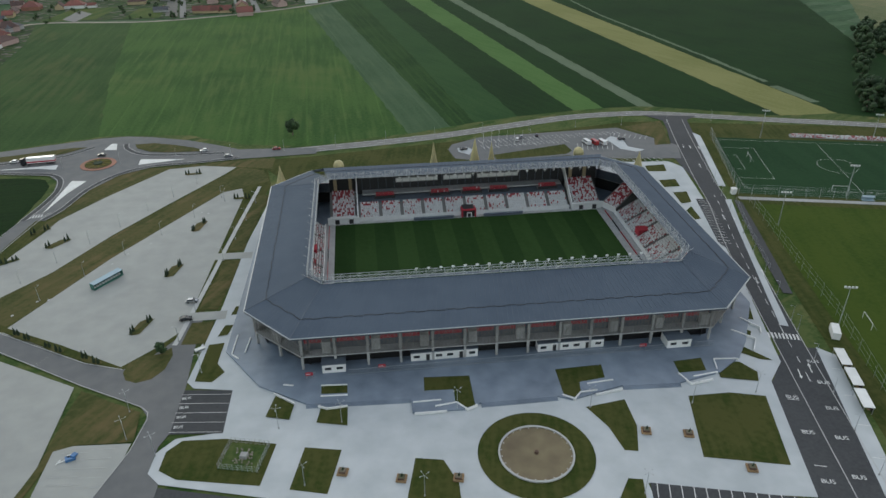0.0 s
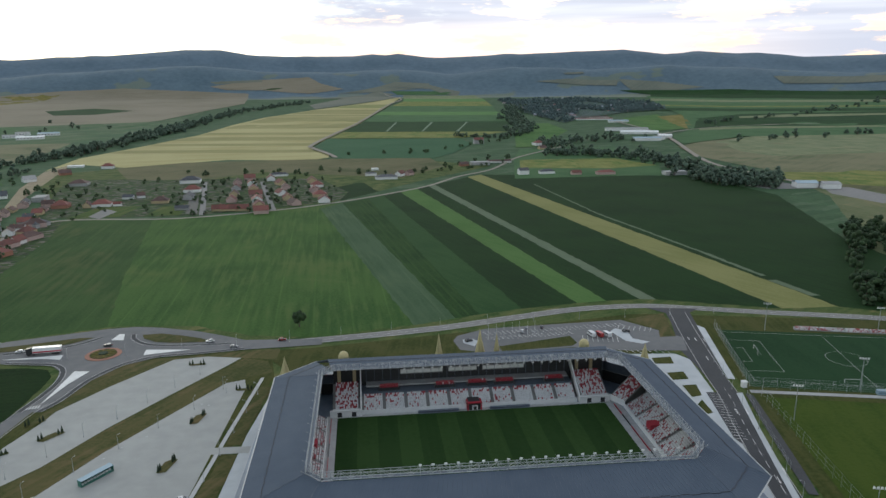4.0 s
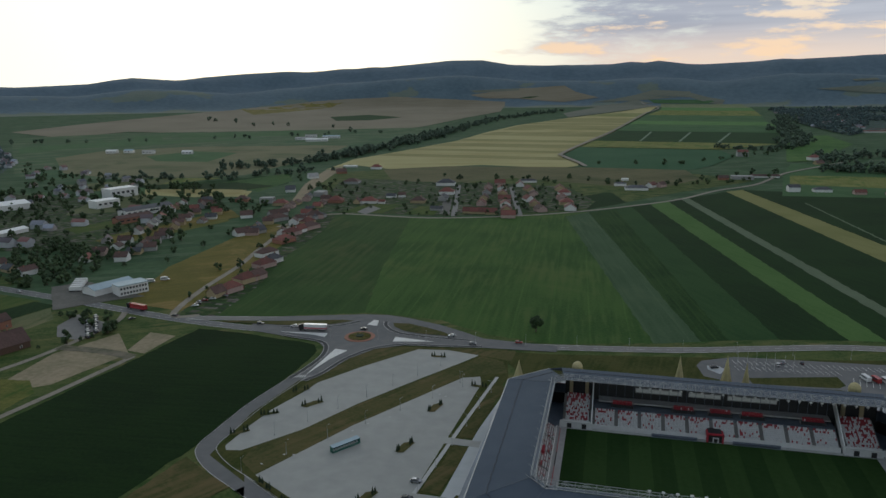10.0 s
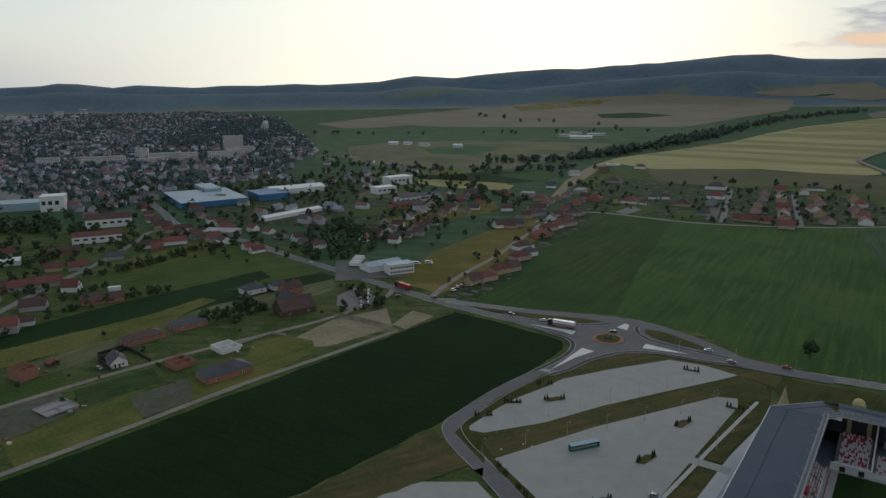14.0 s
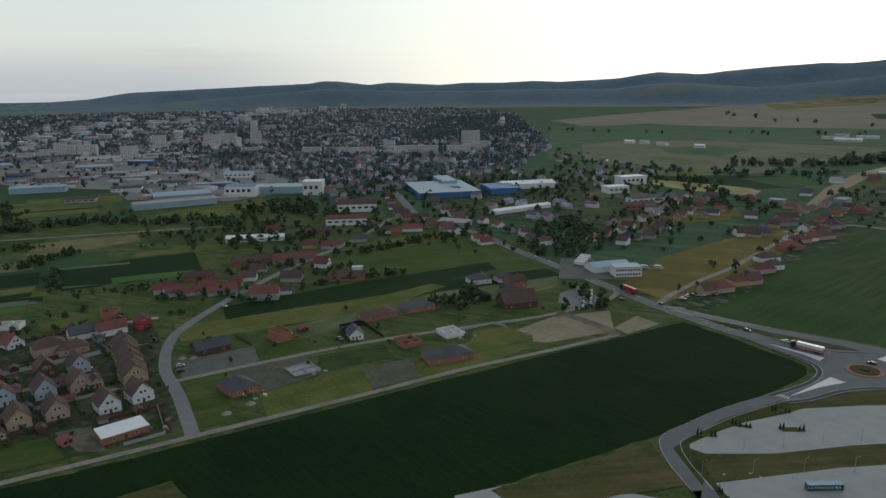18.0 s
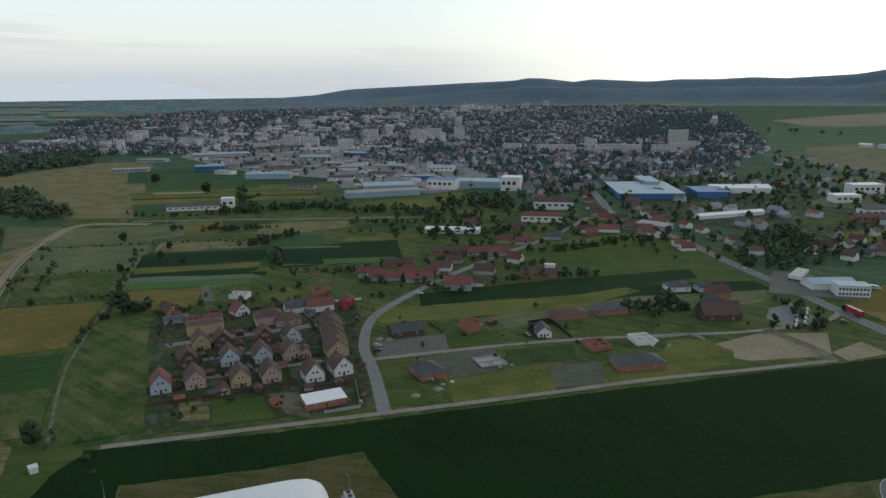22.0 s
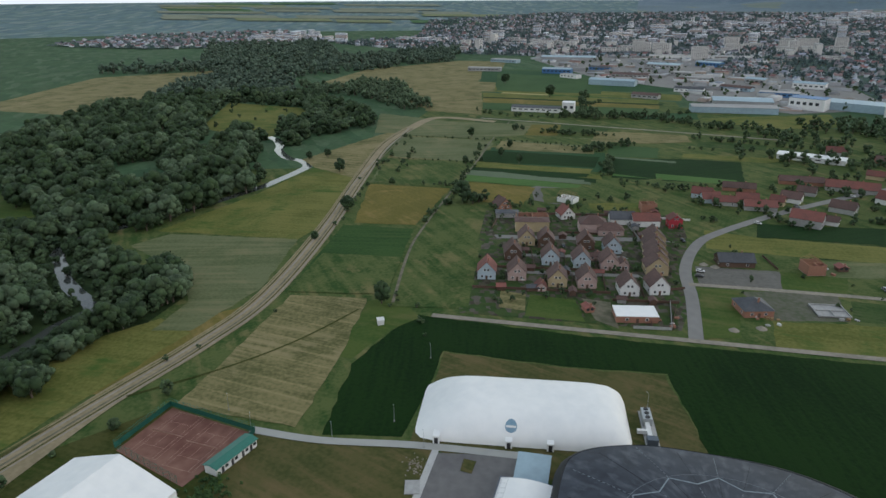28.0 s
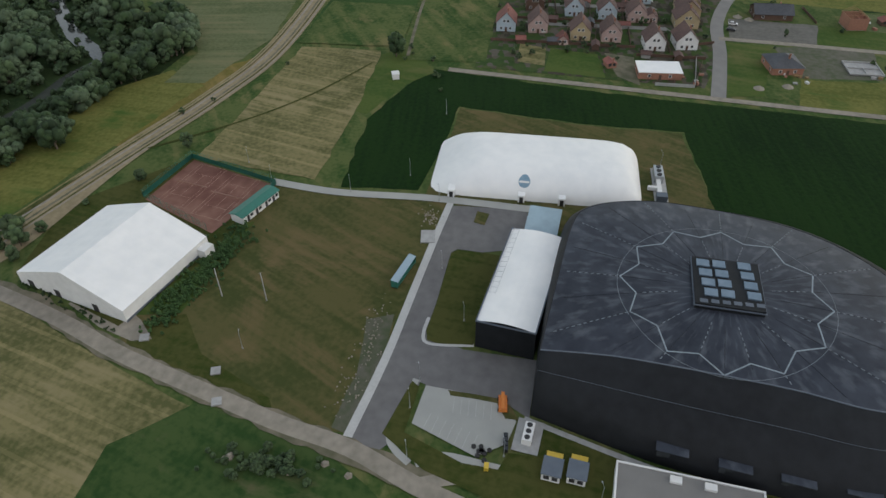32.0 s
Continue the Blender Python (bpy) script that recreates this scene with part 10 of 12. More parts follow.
solo("power_cabin", Kit().box(-1.6, -1.4, 0, 1.6, 1.4, 2.2).box(-1.8, -1.6, 2.2, 1.8, 1.6, 2.4), "white", "small white meter cabin in the meadow", "cabin", "", "", (-268, -62, 0.1), 20)


def pick():
    return random.choice(["white", "pink", "cream", "white", "concrete"]), random.choice(["tile_red", "tile_brown", "tile_brown", "tile_brown", "tile_dark"])


def row(pts, gap, off, jit=3, detail=1, roofs=None):
    """Houses on both (or one) sides of a street line."""
    pts = smooth(pts, 8)
    run, nxt = 0.0, gap / 2
    for a, b in zip(pts, pts[1:]):
        ln = math.dist(a, b)
        while run + ln > nxt:
            f = (nxt - run) / ln
            d = Vector((b[0] - a[0], b[1] - a[1])).normalized()
            for o in off:
                if random.random() < 0.12:
                    continue
                x = a[0] + (b[0] - a[0]) * f - d.y * o + random.uniform(-jit, jit)
                y = a[1] + (b[1] - a[1]) * f + d.x * o + random.uniform(-jit, jit)
                w_, r_ = pick()
                put_house(x, y, math.degrees(math.atan2(d.y, d.x)) + random.choice([0, 90]) + random.uniform(-5, 5), random.choice([8, 9]), random.choice([10, 12]), random.choice([3.0, 4.2]), random.choice([2.8, 3.4]), w_, random.choice(roofs) if roofs else r_, "gable", detail)
            nxt += gap
        run += ln


# houses along the residential street
for x, y, turn, w_, l_, h_, rh_, wall_, roof_, style_ in [(-478, 122, 95, 9, 12, 3.4, 3.6, 'blue', 'tile_red', 'gable'), (-463, 150, 85, 10, 20, 3.4, 3.2, 'concrete', 'tile_red', 'gable'), (-475, 165, 60, 8, 9, 3.6, 3, 'cream', 'tile_red', 'gable'), (-485, 177, 60, 10, 13, 3.4, 3.6, 'white', 'tile_brown', 'gable'), (-510, 149, 80, 8, 22, 3, 3, 'brick', 'tile_brown', 'gable'), (-432, 169, 60, 12, 18, 5.2, 4, 'concrete', 'tile_red', 'gable'), (-435, 184, 60, 7, 9, 3, 2.4, 'white', 'tile_brown', 'gable'), (-463, 202, 55, 11, 15, 3.6, 3.8, 'concrete', 'tile_brown', 'gable'), (-485, 238, 40, 9, 11, 4, 4.6, 'white', 'tile_red', 'gable')]:
    put_house(x, y, turn, w_, l_, h_, rh_, wall_, roof_, style_, 1)
for x, y, turn, w_, l_, h_, rh_, wall_, roof_, style_ in [(-516, 228, 70, 10, 34, 3.4, 4, 'concrete', 'tile_red', 'gable'), (-533, 199, 80, 8, 30, 3, 3, 'brick', 'tile_brown', 'gable'), (-503, 193, 60, 8, 12, 3.2, 3, 'concrete', 'tile_brown', 'gable'), (-541, 273, 60, 9, 14, 3.6, 3.4, 'concrete', 'tile_red', 'gable'), (-554, 260, 60, 8, 12, 3.4, 3, 'cream', 'tile_red', 'gable'), (-549, 308, 60, 9, 13, 3.6, 3, 'concrete', 'tile_dark', 'gable'), (-565, 350, 60, 9, 14, 3.6, 3.4, 'white', 'tile_brown', 'gable'), (-559, 372, 60, 9, 20, 3.6, 3.6, 'white', 'tile_red', 'gable'), (-553, 350, 60, 8, 10, 3.4, 3.4, 'brick', 'tile_red', 'gable')]:
    put_house(x, y, turn, w_, l_, h_, rh_, wall_, roof_, style_, 1)
for x, y, turn, w_, l_, h_, rh_, wall_, roof_, style_ in [(-638, 263, 75, 9, 16, 3.6, 4, 'concrete', 'tile_red', 'gable'), (-605, 294, 75, 9, 24, 3.4, 3.4, 'brick', 'tile_brown', 'gable'), (-572, 406, 60, 9, 14, 3.6, 3.4, 'concrete', 'tile_brown', 'gable'), (-547, 405, 60, 10, 13, 3.6, 3.4, 'concrete', 'tile_red', 'gable'), (-604, 414, 60, 9, 16, 3.6, 3.4, 'white', 'tile_brown', 'gable'), (-637, 410, 60, 10, 14, 4, 3.6, 'cream', 'tile_brown', 'gable'), (-564, 435, 40, 10, 14, 4, 3.6, 'white', 'tile_red', 'gable')]:
    put_house(x, y, turn, w_, l_, h_, rh_, wall_, roof_, style_, 1)
row([(-430, 405), (-520, 425), (-611, 430), (-764, 500)], 21, (-24, 26))
# houses between the lane and the wheat
for x, y, turn, w_, l_, h_, rh_, wall_, roof_, style_ in [(-258, 406, 75, 8, 10, 3.6, 3.8, 'cream', 'tile_brown', 'gable'), (-255, 419, 70, 10, 14, 3.6, 3.8, 'pink', 'tile_red', 'hip'), (-257, 444, 70, 11, 16, 3.6, 3.8, 'cream', 'tile_red', 'hip'), (-253, 453, 75, 9, 12, 3.6, 3.8, 'pink', 'tile_brown', 'gable'), (-265, 487, 70, 11, 16, 3.6, 3.8, 'pink', 'tile_red', 'hip'), (-265, 502, 70, 9, 14, 3.6, 3.8, 'white', 'tile_dark', 'hip'), (-291, 575, 70, 12, 18, 3.6, 3.8, 'brick', 'tile_red', 'hip'), (-299, 608, 70, 11, 16, 3.6, 3.8, 'pink', 'tile_red', 'hip')]:
    put_house(x, y, turn, w_, l_, h_, rh_, wall_, roof_, style_, 1)
for x, y, turn, w_, l_, h_, rh_, wall_, roof_, style_ in [(-297, 622, 75, 8, 12, 3.6, 3.8, 'white', 'tile_red', 'gable'), (-295, 639, 70, 12, 20, 3.6, 3.8, 'pink', 'tile_brown', 'hip'), (-307, 662, 70, 10, 14, 3.6, 3.8, 'cream', 'tile_red', 'hip'), (-312, 697, 70, 12, 18, 3.6, 3.8, 'concrete', 'tile_dark', 'hip'), (-281, 522, 70, 10, 18, 3.6, 3.8, 'white', 'tile_brown', 'hip'), (-345, 599, 60, 10, 20, 3.6, 3.8, 'white', 'tile_brown', 'gable'), (-361, 702, 60, 9, 22, 3.6, 3.8, 'concrete', 'tile_brown', 'gable'), (-336, 609, 60, 10, 14, 3.6, 3.8, 'concrete', 'tile_dark', 'gable')]:
    put_house(x, y, turn, w_, l_, h_, rh_, wall_, roof_, style_, 1)
row([(-330, 590), (-352, 680), (-380, 850)], 26, (4, -26))
row([(-400, 470), (-440, 600), (-500, 750)], 22, (-14, 14))
row([(-350, 470), (-400, 560), (-420, 690), (-500, 800)], 26, (10,))
# village houses, street by street
for x, y, turn, w_, l_, h_, rh_, wall_, roof_, style_ in [(-158, 994, 10, 12, 15, 4, 4, 'pink', 'tile_red', 'gable'), (-147, 940, 100, 12, 15, 4, 4, 'white', 'tile_red', 'gable'), (-138, 890, 100, 12, 15, 4, 4, 'cream', 'tile_red', 'gable'), (-129, 846, 10, 12, 15, 4, 4, 'pink', 'tile_red', 'gable'), (-122, 807, 100, 12, 15, 4, 4, 'white', 'tile_red', 'gable'), (-115, 770, 100, 12, 15, 4, 4, 'cream', 'tile_red', 'gable'), (-108, 736, 10, 12, 15, 4, 4, 'pink', 'tile_red', 'gable'), (-168, 955, 95, 11, 13, 3.6, 4, 'pink', 'tile_brown', 'gable'), (-161, 903, 95, 11, 13, 3.6, 4, 'concrete', 'tile_red', 'gable')]:
    put_house(x, y, turn, w_, l_, h_, rh_, wall_, roof_, style_, 1)
for x, y, turn, w_, l_, h_, rh_, wall_, roof_, style_ in [(-155, 852, 95, 11, 13, 3.6, 4, 'cream', 'tile_brown', 'gable'), (-151, 811, 95, 11, 13, 3.6, 4, 'pink', 'tile_red', 'gable'), (-155, 756, 5, 9, 13, 3, 3.6, 'cream', 'tile_red', 'gable'), (-146, 755, 5, 9, 13, 3, 3.6, 'cream', 'tile_red', 'gable'), (-137, 755, 5, 9, 13, 3, 3.6, 'cream', 'tile_red', 'gable'), (-130, 754, 5, 9, 13, 3, 3.6, 'cream', 'tile_red', 'gable'), (-128, 984, 100, 11, 14, 3.8, 4, 'white', 'tile_red', 'gable'), (-110, 939, 120, 11, 14, 3.8, 4, 'cream', 'tile_red', 'gable'), (-99, 898, 100, 11, 14, 3.8, 4, 'pink', 'tile_brown', 'gable')]:
    put_house(x, y, turn, w_, l_, h_, rh_, wall_, roof_, style_, 1)
for x, y, turn, w_, l_, h_, rh_, wall_, roof_, style_ in [(-100, 851, 120, 11, 14, 3.8, 4, 'white', 'tile_red', 'gable'), (-89, 817, 100, 11, 14, 3.8, 4, 'cream', 'tile_red', 'gable'), (-78, 781, 120, 11, 14, 3.8, 4, 'pink', 'tile_brown', 'gable'), (-122, 1026, 10, 8, 26, 3.2, 2.4, 'white', 'tile_dark', 'hip'), (-70, 955, 96, 13, 16, 3.6, 4.2, 'cream', 'tile_red', 'gable'), (-61, 913, 8, 13, 16, 3.6, 4.2, 'white', 'tile_red', 'hip'), (-61, 870, 96, 13, 16, 3.6, 4.2, 'pink', 'tile_red', 'gable'), (-53, 834, 8, 13, 16, 3.6, 4.2, 'cream', 'tile_red', 'hip'), (-46, 797, 96, 13, 16, 3.6, 4.2, 'white', 'tile_red', 'gable')]:
    put_house(x, y, turn, w_, l_, h_, rh_, wall_, roof_, style_, 1)
for x, y, turn, w_, l_, h_, rh_, wall_, roof_, style_ in [(-234, 978, 5, 18, 26, 4.5, 5, 'white', 'tile_dark', 'hip'), (-213, 894, 5, 14, 20, 4, 5, 'white', 'tile_red', 'hip'), (-205, 840, 95, 12, 18, 4, 4, 'concrete', 'tile_dark', 'gable'), (-195, 767, 0, 8, 14, 3, 2, 'concrete', 'tile_dark', 'gable'), (-231, 818, 5, 14, 18, 3.4, 4.4, 'cream', 'tile_brown', 'hip'), (-264, 858, 20, 8, 9, 3.6, 3, 'white', 'tile_brown', 'gable'), (-276, 851, 0, 7, 12, 3, 2.4, 'white', 'tile_dark', 'gable'), (-290, 804, 5, 13, 20, 3.4, 4.6, 'white', 'tile_red', 'hip'), (-273, 803, 5, 6, 8, 3, 2, 'white', 'tile_red', 'gable')]:
    put_house(x, y, turn, w_, l_, h_, rh_, wall_, roof_, style_, 1)
for x, y, turn, w_, l_, h_, rh_, wall_, roof_, style_ in [(-303, 798, 95, 8, 10, 3.4, 3.6, 'cream', 'tile_brown', 'gable'), (-332, 801, 5, 14, 17, 3.8, 5, 'brick', 'tile_red', 'hip'), (-374, 851, 95, 13, 20, 5.8, 2.6, 'concrete', 'concrete', 'flat'), (-314, 695, 30, 13, 18, 4.2, 4.6, 'pink', 'tile_brown', 'hip'), (-378, 976, 5, 18, 24, 4, 4.2, 'concrete', 'tile_brown', 'hip'), (-441, 1093, 30, 14, 16, 4, 4.4, 'brick', 'tile_brown', 'gable'), (-405, 1168, 5, 12, 18, 4, 4.4, 'white', 'tile_red', 'hip'), (-462, 1190, 3, 8, 24, 3, 1.6, 'white', 'membrane', 'flat'), (-462, 1025, 40, 12, 16, 4, 4.6, 'white', 'concrete', 'gable')]:
    put_house(x, y, turn, w_, l_, h_, rh_, wall_, roof_, style_, 1)
for x, y, turn, w_, l_, h_, rh_, wall_, roof_, style_ in [(-430, 878, 20, 10, 13, 4, 5, 'white', 'tile_dark', 'gable'), (-417, 786, 10, 13, 16, 6.4, 2.6, 'concrete', 'concrete', 'flat'), (-391, 770, 10, 11, 17, 3.6, 4, 'cream', 'tile_red', 'hip'), (-390, 685, 30, 10, 13, 3.8, 4, 'white', 'tile_brown', 'gable'), (-453, 789, 10, 12, 16, 4, 4, 'brick', 'tile_brown', 'hip'), (-348, 671, 60, 11, 26, 4, 4, 'concrete', 'tile_brown', 'hip'), (10, 1011, 5, 10, 16, 3.6, 2, 'white', 'tile_dark', 'hip'), (31, 974, 4, 16, 30, 3.4, 3, 'white', 'tile_dark', 'hip'), (52, 1001, 60, 10, 15, 4, 3.4, 'white', 'tile_red', 'gable')]:
    put_house(x, y, turn, w_, l_, h_, rh_, wall_, roof_, style_, 1)
for x, y, turn, w_, l_, h_, rh_, wall_, roof_, style_ in [(65, 1006, 50, 9, 12, 4, 3.4, 'pink', 'tile_brown', 'gable'), (17, 1070, 10, 7, 10, 3, 2, 'white', 'membrane', 'flat'), (186, 1109, 5, 14, 30, 5.2, 2, 'concrete', 'concrete', 'flat'), (222, 1136, 5, 8, 40, 3, 2, 'white', 'tile_brown', 'gable'), (229, 988, 5, 12, 14, 6.4, 3, 'white', 'tile_dark', 'gable'), (264, 990, 5, 10, 22, 3.6, 3, 'white', 'tile_dark', 'hip'), (303, 974, 5, 9, 14, 3.4, 3, 'pink', 'tile_red', 'gable'), (345, 969, 3, 12, 26, 3.6, 3, 'pink', 'tile_red', 'hip'), (439, 948, 3, 14, 32, 5, 3, 'concrete', 'concrete', 'flat')]:
    put_house(x, y, turn, w_, l_, h_, rh_, wall_, roof_, style_, 1)
for x, y, turn, w_, l_, h_, rh_, wall_, roof_, style_ in [(245, 1483, 5, 14, 20, 9, 4, 'concrete', 'tile_red', 'gable'), (358, 1416, 20, 16, 20, 6, 5, 'white', 'tile_red', 'hip'), (346, 1336, 20, 12, 14, 4, 4, 'cream', 'tile_brown', 'gable'), (158, 1097, 5, 10, 14, 4, 3, 'brick', 'tile_brown', 'gable')]:
    put_house(x, y, turn, w_, l_, h_, rh_, wall_, roof_, style_, 1)
road("street", [(-167, 731), (-190, 850), (-215, 977)], 6, "asphalt_old", "pale village street")
road("street", [(-97, 749), (-116, 850), (-138, 970)], 6, "asphalt_old", "pale village street")
for pts in ([(-300, 735), (-250, 735), (-245, 800), (-290, 795)], [(-225, 735), (-190, 735), (-195, 790), (-222, 790)]):
    patch("plot", pts, "lawn_green", "green garden plot", "plot", z=0.350)
patch("yard", [(-282, 740), (-281, 786), (-262, 766), (-266, 726)], "asphalt_old", "pale paved drive before a house", "yard", z=0.352)
patch("yard", [(-186, 742), (-174, 742), (-196, 850), (-206, 848)], "gravel_dark", "gravelled yard along the street", "yard", z=0.352)
STRIPS = [[(-475, 564), (-434, 701), (-397, 662), (-436, 533)], [(-607, 664), (-640, 740), (-626, 828), (-585, 800), (-560, 690)], [(-545, 590), (-505, 690), (-480, 672), (-512, 572)]]
for pts, m in zip(STRIPS, ("gold_meadow", "meadow", "lawn_green")):
    patch("field", pts, m, "open grass strip between the gardens", "field", z=0.352)
# halls along the main road and the white factory
def hall(x, y, rz, l, w, h, wall, roof, label, rh=0.0):
    t = thing("industrial_hall", label, "hall", (x, y, 0.1), rz)
    part("wall", Kit().box(-l / 2, -w / 2, 0, l / 2, w / 2, h), wall, t)
    if rh:
        k = Kit().slab([(-l / 2 - 0.4, -w / 2 - 0.4, h), (l / 2 + 0.4, -w / 2 - 0.4, h), (l / 2 + 0.4, 0, h + rh), (-l / 2 - 0.4, 0, h + rh)], 0.25)
        k.slab([(-l / 2 - 0.4, 0, h + rh), (l / 2 + 0.4, 0, h + rh), (l / 2 + 0.4, w / 2 + 0.4, h), (-l / 2 - 0.4, w / 2 + 0.4, h)], 0.25)
        part("roof", k, roof, t)
    else:
        part("roof", Kit().box(-l / 2 - 0.3, -w / 2 - 0.3, h, l / 2 + 0.3, w / 2 + 0.3, h + 0.4), roof, t)
    n = int(l / 7) if l < 70 else 0
    for i in range(n):
        part("window", Kit().box(-l / 2 + 2 + i * 7, -w / 2 - 0.1, h * 0.45, -l / 2 + 6 + i * 7, -w / 2 - 0.02, h * 0.7), "glass", t)
    return t


hall(-756, 552, -24, 112, 80, 7, "metal_blue", "metal_pale", "large blue and pale industrial hall")
hall(-800, 590, -24, 60, 22, 11, "metal_pale", "metal_pale", "pale blue raised industrial hall")
hall(-704, 612, -24, 52, 40, 8, "metal_blue", "metal_blue", "bright blue industrial hall")
hall(-715, 668, 66, 76, 34, 7, "white", "membrane", "white industrial hall with a white roof", 3)
hall(-577, 532, 88, 82, 11, 4, "white", "membrane", "long white polytunnel shed", 2)
hall(-905, 375, 55, 100, 36, 9, "metal_pale", "metal_pale", "white factory with pale roofs")
hall(-900, 330, 55, 40, 24, 14, "white", "metal_blue", "white factory block with a blue roof")
hall(-850, 410, 55, 26, 24, 18, "white", "membrane", "tall white factory block with flat roof")
hall(-872, 235, 85, 96, 26, 7, "metal_pale", "concrete", "long pale grey warehouse", 2)
hall(-930, 260, 80, 70, 40, 7, "concrete", "metal_pale", "grey warehouse with a low roof", 2)
hall(-855, 5, 80, 60, 16, 5, "white", "tile_dark", "white farm building with dark roofs", 2)
hall(-850, 42, 80, 14, 14, 12, "white", "membrane", "tall white silo block at the farm")
hall(-615, 235, 62, 52, 16, 4, "white", "membrane", "long white shed with a low roof", 1.5)
hall(-632, 340, 60, 42, 18, 7, "white", "tile_red", "white school with a pink-red roof", 3)
hall(-695, 388, 60, 44, 16, 9, "white", "tile_brown", "white hotel with a brown roof", 5)
hall(-556, 420, 25, 34, 20, 5, "concrete", "concrete", "flat grey petrol station canopy on posts")
hall(-520, 690, 70, 60, 16, 7, "white", "tile_dark", "white two-storey barracks with a dark roof", 3)
hall(-600, 720, 72, 30, 18, 9, "white", "membrane", "white apartment building with a flat roof")
hall(-640, 800, 72, 40, 20, 12, "white", "membrane", "white apartment building with a flat top")
hall(-500, 640, 70, 40, 12, 6, "brick", "tile_brown", "long brown building with a tiled roof", 3)
hall(-440, 235, 60, 26, 9, 3.5, "brick", "tile_brown", "old brown barn with a tiled roof", 3)
for i, (x, y, l_, w_) in enumerate([(-1310, -90, 60, 18), (-1530, 70, 110, 40), (-1680, 180, 170, 30), (-1600, 350, 210, 26), (-1280, 40, 50, 22), (-1230, 160, 60, 24), (-1180, 260, 44, 18), (-1120, 120, 70, 22), (-1050, 220, 40, 16), (-1010, 330, 50, 20), (-1380, 240, 60, 30), (-980, 150, 36, 14), (-1480, -60, 60, 18), (-1100, 400, 44, 18), (-1340, 120, 40, 16), (-1260, 250, 36, 20), (-1150, 340, 30, 18), (-1070, 290, 46, 14), (-1210, 60, 34, 14), (-1420, 330, 50, 18)]):
    hall(x, y, 85 - 2 * i, l_, w_, [6, 8, 5][i % 3], ["concrete", "concrete", "metal_pale", "white", "metal_blue"][i % 5], ["concrete", "metal_pale", "tile_dark", "concrete", "metal_pale", "tile_brown"][i % 6], "weathered grey industrial hall at the edge of town", [0, 2, 2.5][i % 3])
for i, (x, y, l_) in enumerate([(810, 2422, 90), (748, 2237, 120), (780, 2330, 100), (888, 2564, 80), (784, 2110, 60), (684, 1778, 110), (674, 1667, 90), (619, 1486, 60), (657, 1509, 24), (688, 1549, 30), (998, 2422, 50), (-859, 1856, 46), (-796, 1804, 60), (-805, 1929, 50), (-881, 1957, 34), (-1125, 1396, 24), (-1091, 1410, 20), (-1030, 1398, 26), (-932, 1400, 22), (548, 812, 26), (572, 800, 22)]):
    hall(x, y, [165, 170, 172][i % 3] if x > 0 else 20, l_, 16, 6, "white", ["tile_red", "tile_red", "tile_brown", "tile_red", "metal_pale"][i % 5] if i < 5 else ["membrane", "metal_pale", "concrete"][i % 3], "pale farm hall with a low roof", 2.5)


# ---- trees ----
rng = np.random.default_rng(7)


def tree_shape(leaves, clumps, seed, tall=1.0, blob=True, leaf=0.13):
    """Unit tree (crown radius about 1): trunk and limbs, inner clumps and loose leaf sprays. Returns points, triangles, colour index (0 leaf, 1 bark)."""
    g = np.random.default_rng(seed)
    V, T, C = [], [], []
    n = 5
    for (p, q, r0, r1) in [((0, 0, 0), (0.05, 0.03, 1.1 * tall), 0.09, 0.05)] + [((0, 0, 0.5 * tall + 0.12 * i), (0.55 * math.cos(i * 2.1), 0.55 * math.sin(i * 2.1), 1.0 * tall + 0.2 * i), 0.045, 0.015) for i in range(4)]:
        b = len(V)
        for e, r in ((p, r0), (q, r1)):
            V += [(e[0] + r * math.cos(6.283 * i / n), e[1] + r * math.sin(6.283 * i / n), e[2]) for i in range(n)]
        for i in range(n):
            j = (i + 1) % n
            T += [(b + i, b + j, b + n + j), (b + i, b + n + j, b + n + i)]
            C += [1, 1]
    cc = []
    for i in range(clumps):
        a, u = g.uniform(0, 6.283), g.uniform(-0.75, 1.0)
        rad = math.sqrt(max(0, 1 - u * u)) * g.uniform(0.35, 0.78)
        cc.append((rad * math.cos(a), rad * math.sin(a), (1.25 + 0.72 * u) * tall, g.uniform(0.26, 0.46)))
    if blob:
        for x, y, z, r in cc:
            b = len(V)
            V.append((x, y, z + r))
            for lat in (0.55, -0.25):
                for i in range(6):
                    q = 1.0472 * (i + (0.5 if lat < 0 else 0))
                    w = r * math.sqrt(1 - lat * lat) * g.uniform(0.85, 1.1)
                    V.append((x + w * math.cos(q), y + w * math.sin(q), z + r * lat * g.uniform(0.9, 1.1)))
            V.append((x, y, z - r))
            for i in range(6):
                j = (i + 1) % 6
                T += [(b, b + 1 + i, b + 1 + j), (b + 1 + i, b + 7 + i, b + 1 + j), (b + 1 + j, b + 7 + i, b + 7 + j), (b + 7 + i, b + 13, b + 7 + j)]
                C += [0] * 4
    for i in range(leaves):
        x, y, z, r = cc[i % len(cc)]
        d = g.normal(size=3)
        d /= np.linalg.norm(d)
        p = np.array((x, y, z)) + d * r * g.uniform(0.75, 1.2)
        u = g.normal(size=3)
        u /= np.linalg.norm(u)
        w = np.cross(u, d + 0.4 * g.normal(size=3))
        w /= np.linalg.norm(w) + 1e-6
        s = leaf * g.uniform(0.7, 1.5)
        b = len(V)
        V += [tuple(p + u * s), tuple(p + w * s * 0.7), tuple(p - u * s), tuple(p - w * s * 0.7)]
        T += [(b, b + 1, b + 2), (b, b + 2, b + 3)]
        C += [0, 0]
    return np.array(V), np.array(T), np.array(C)


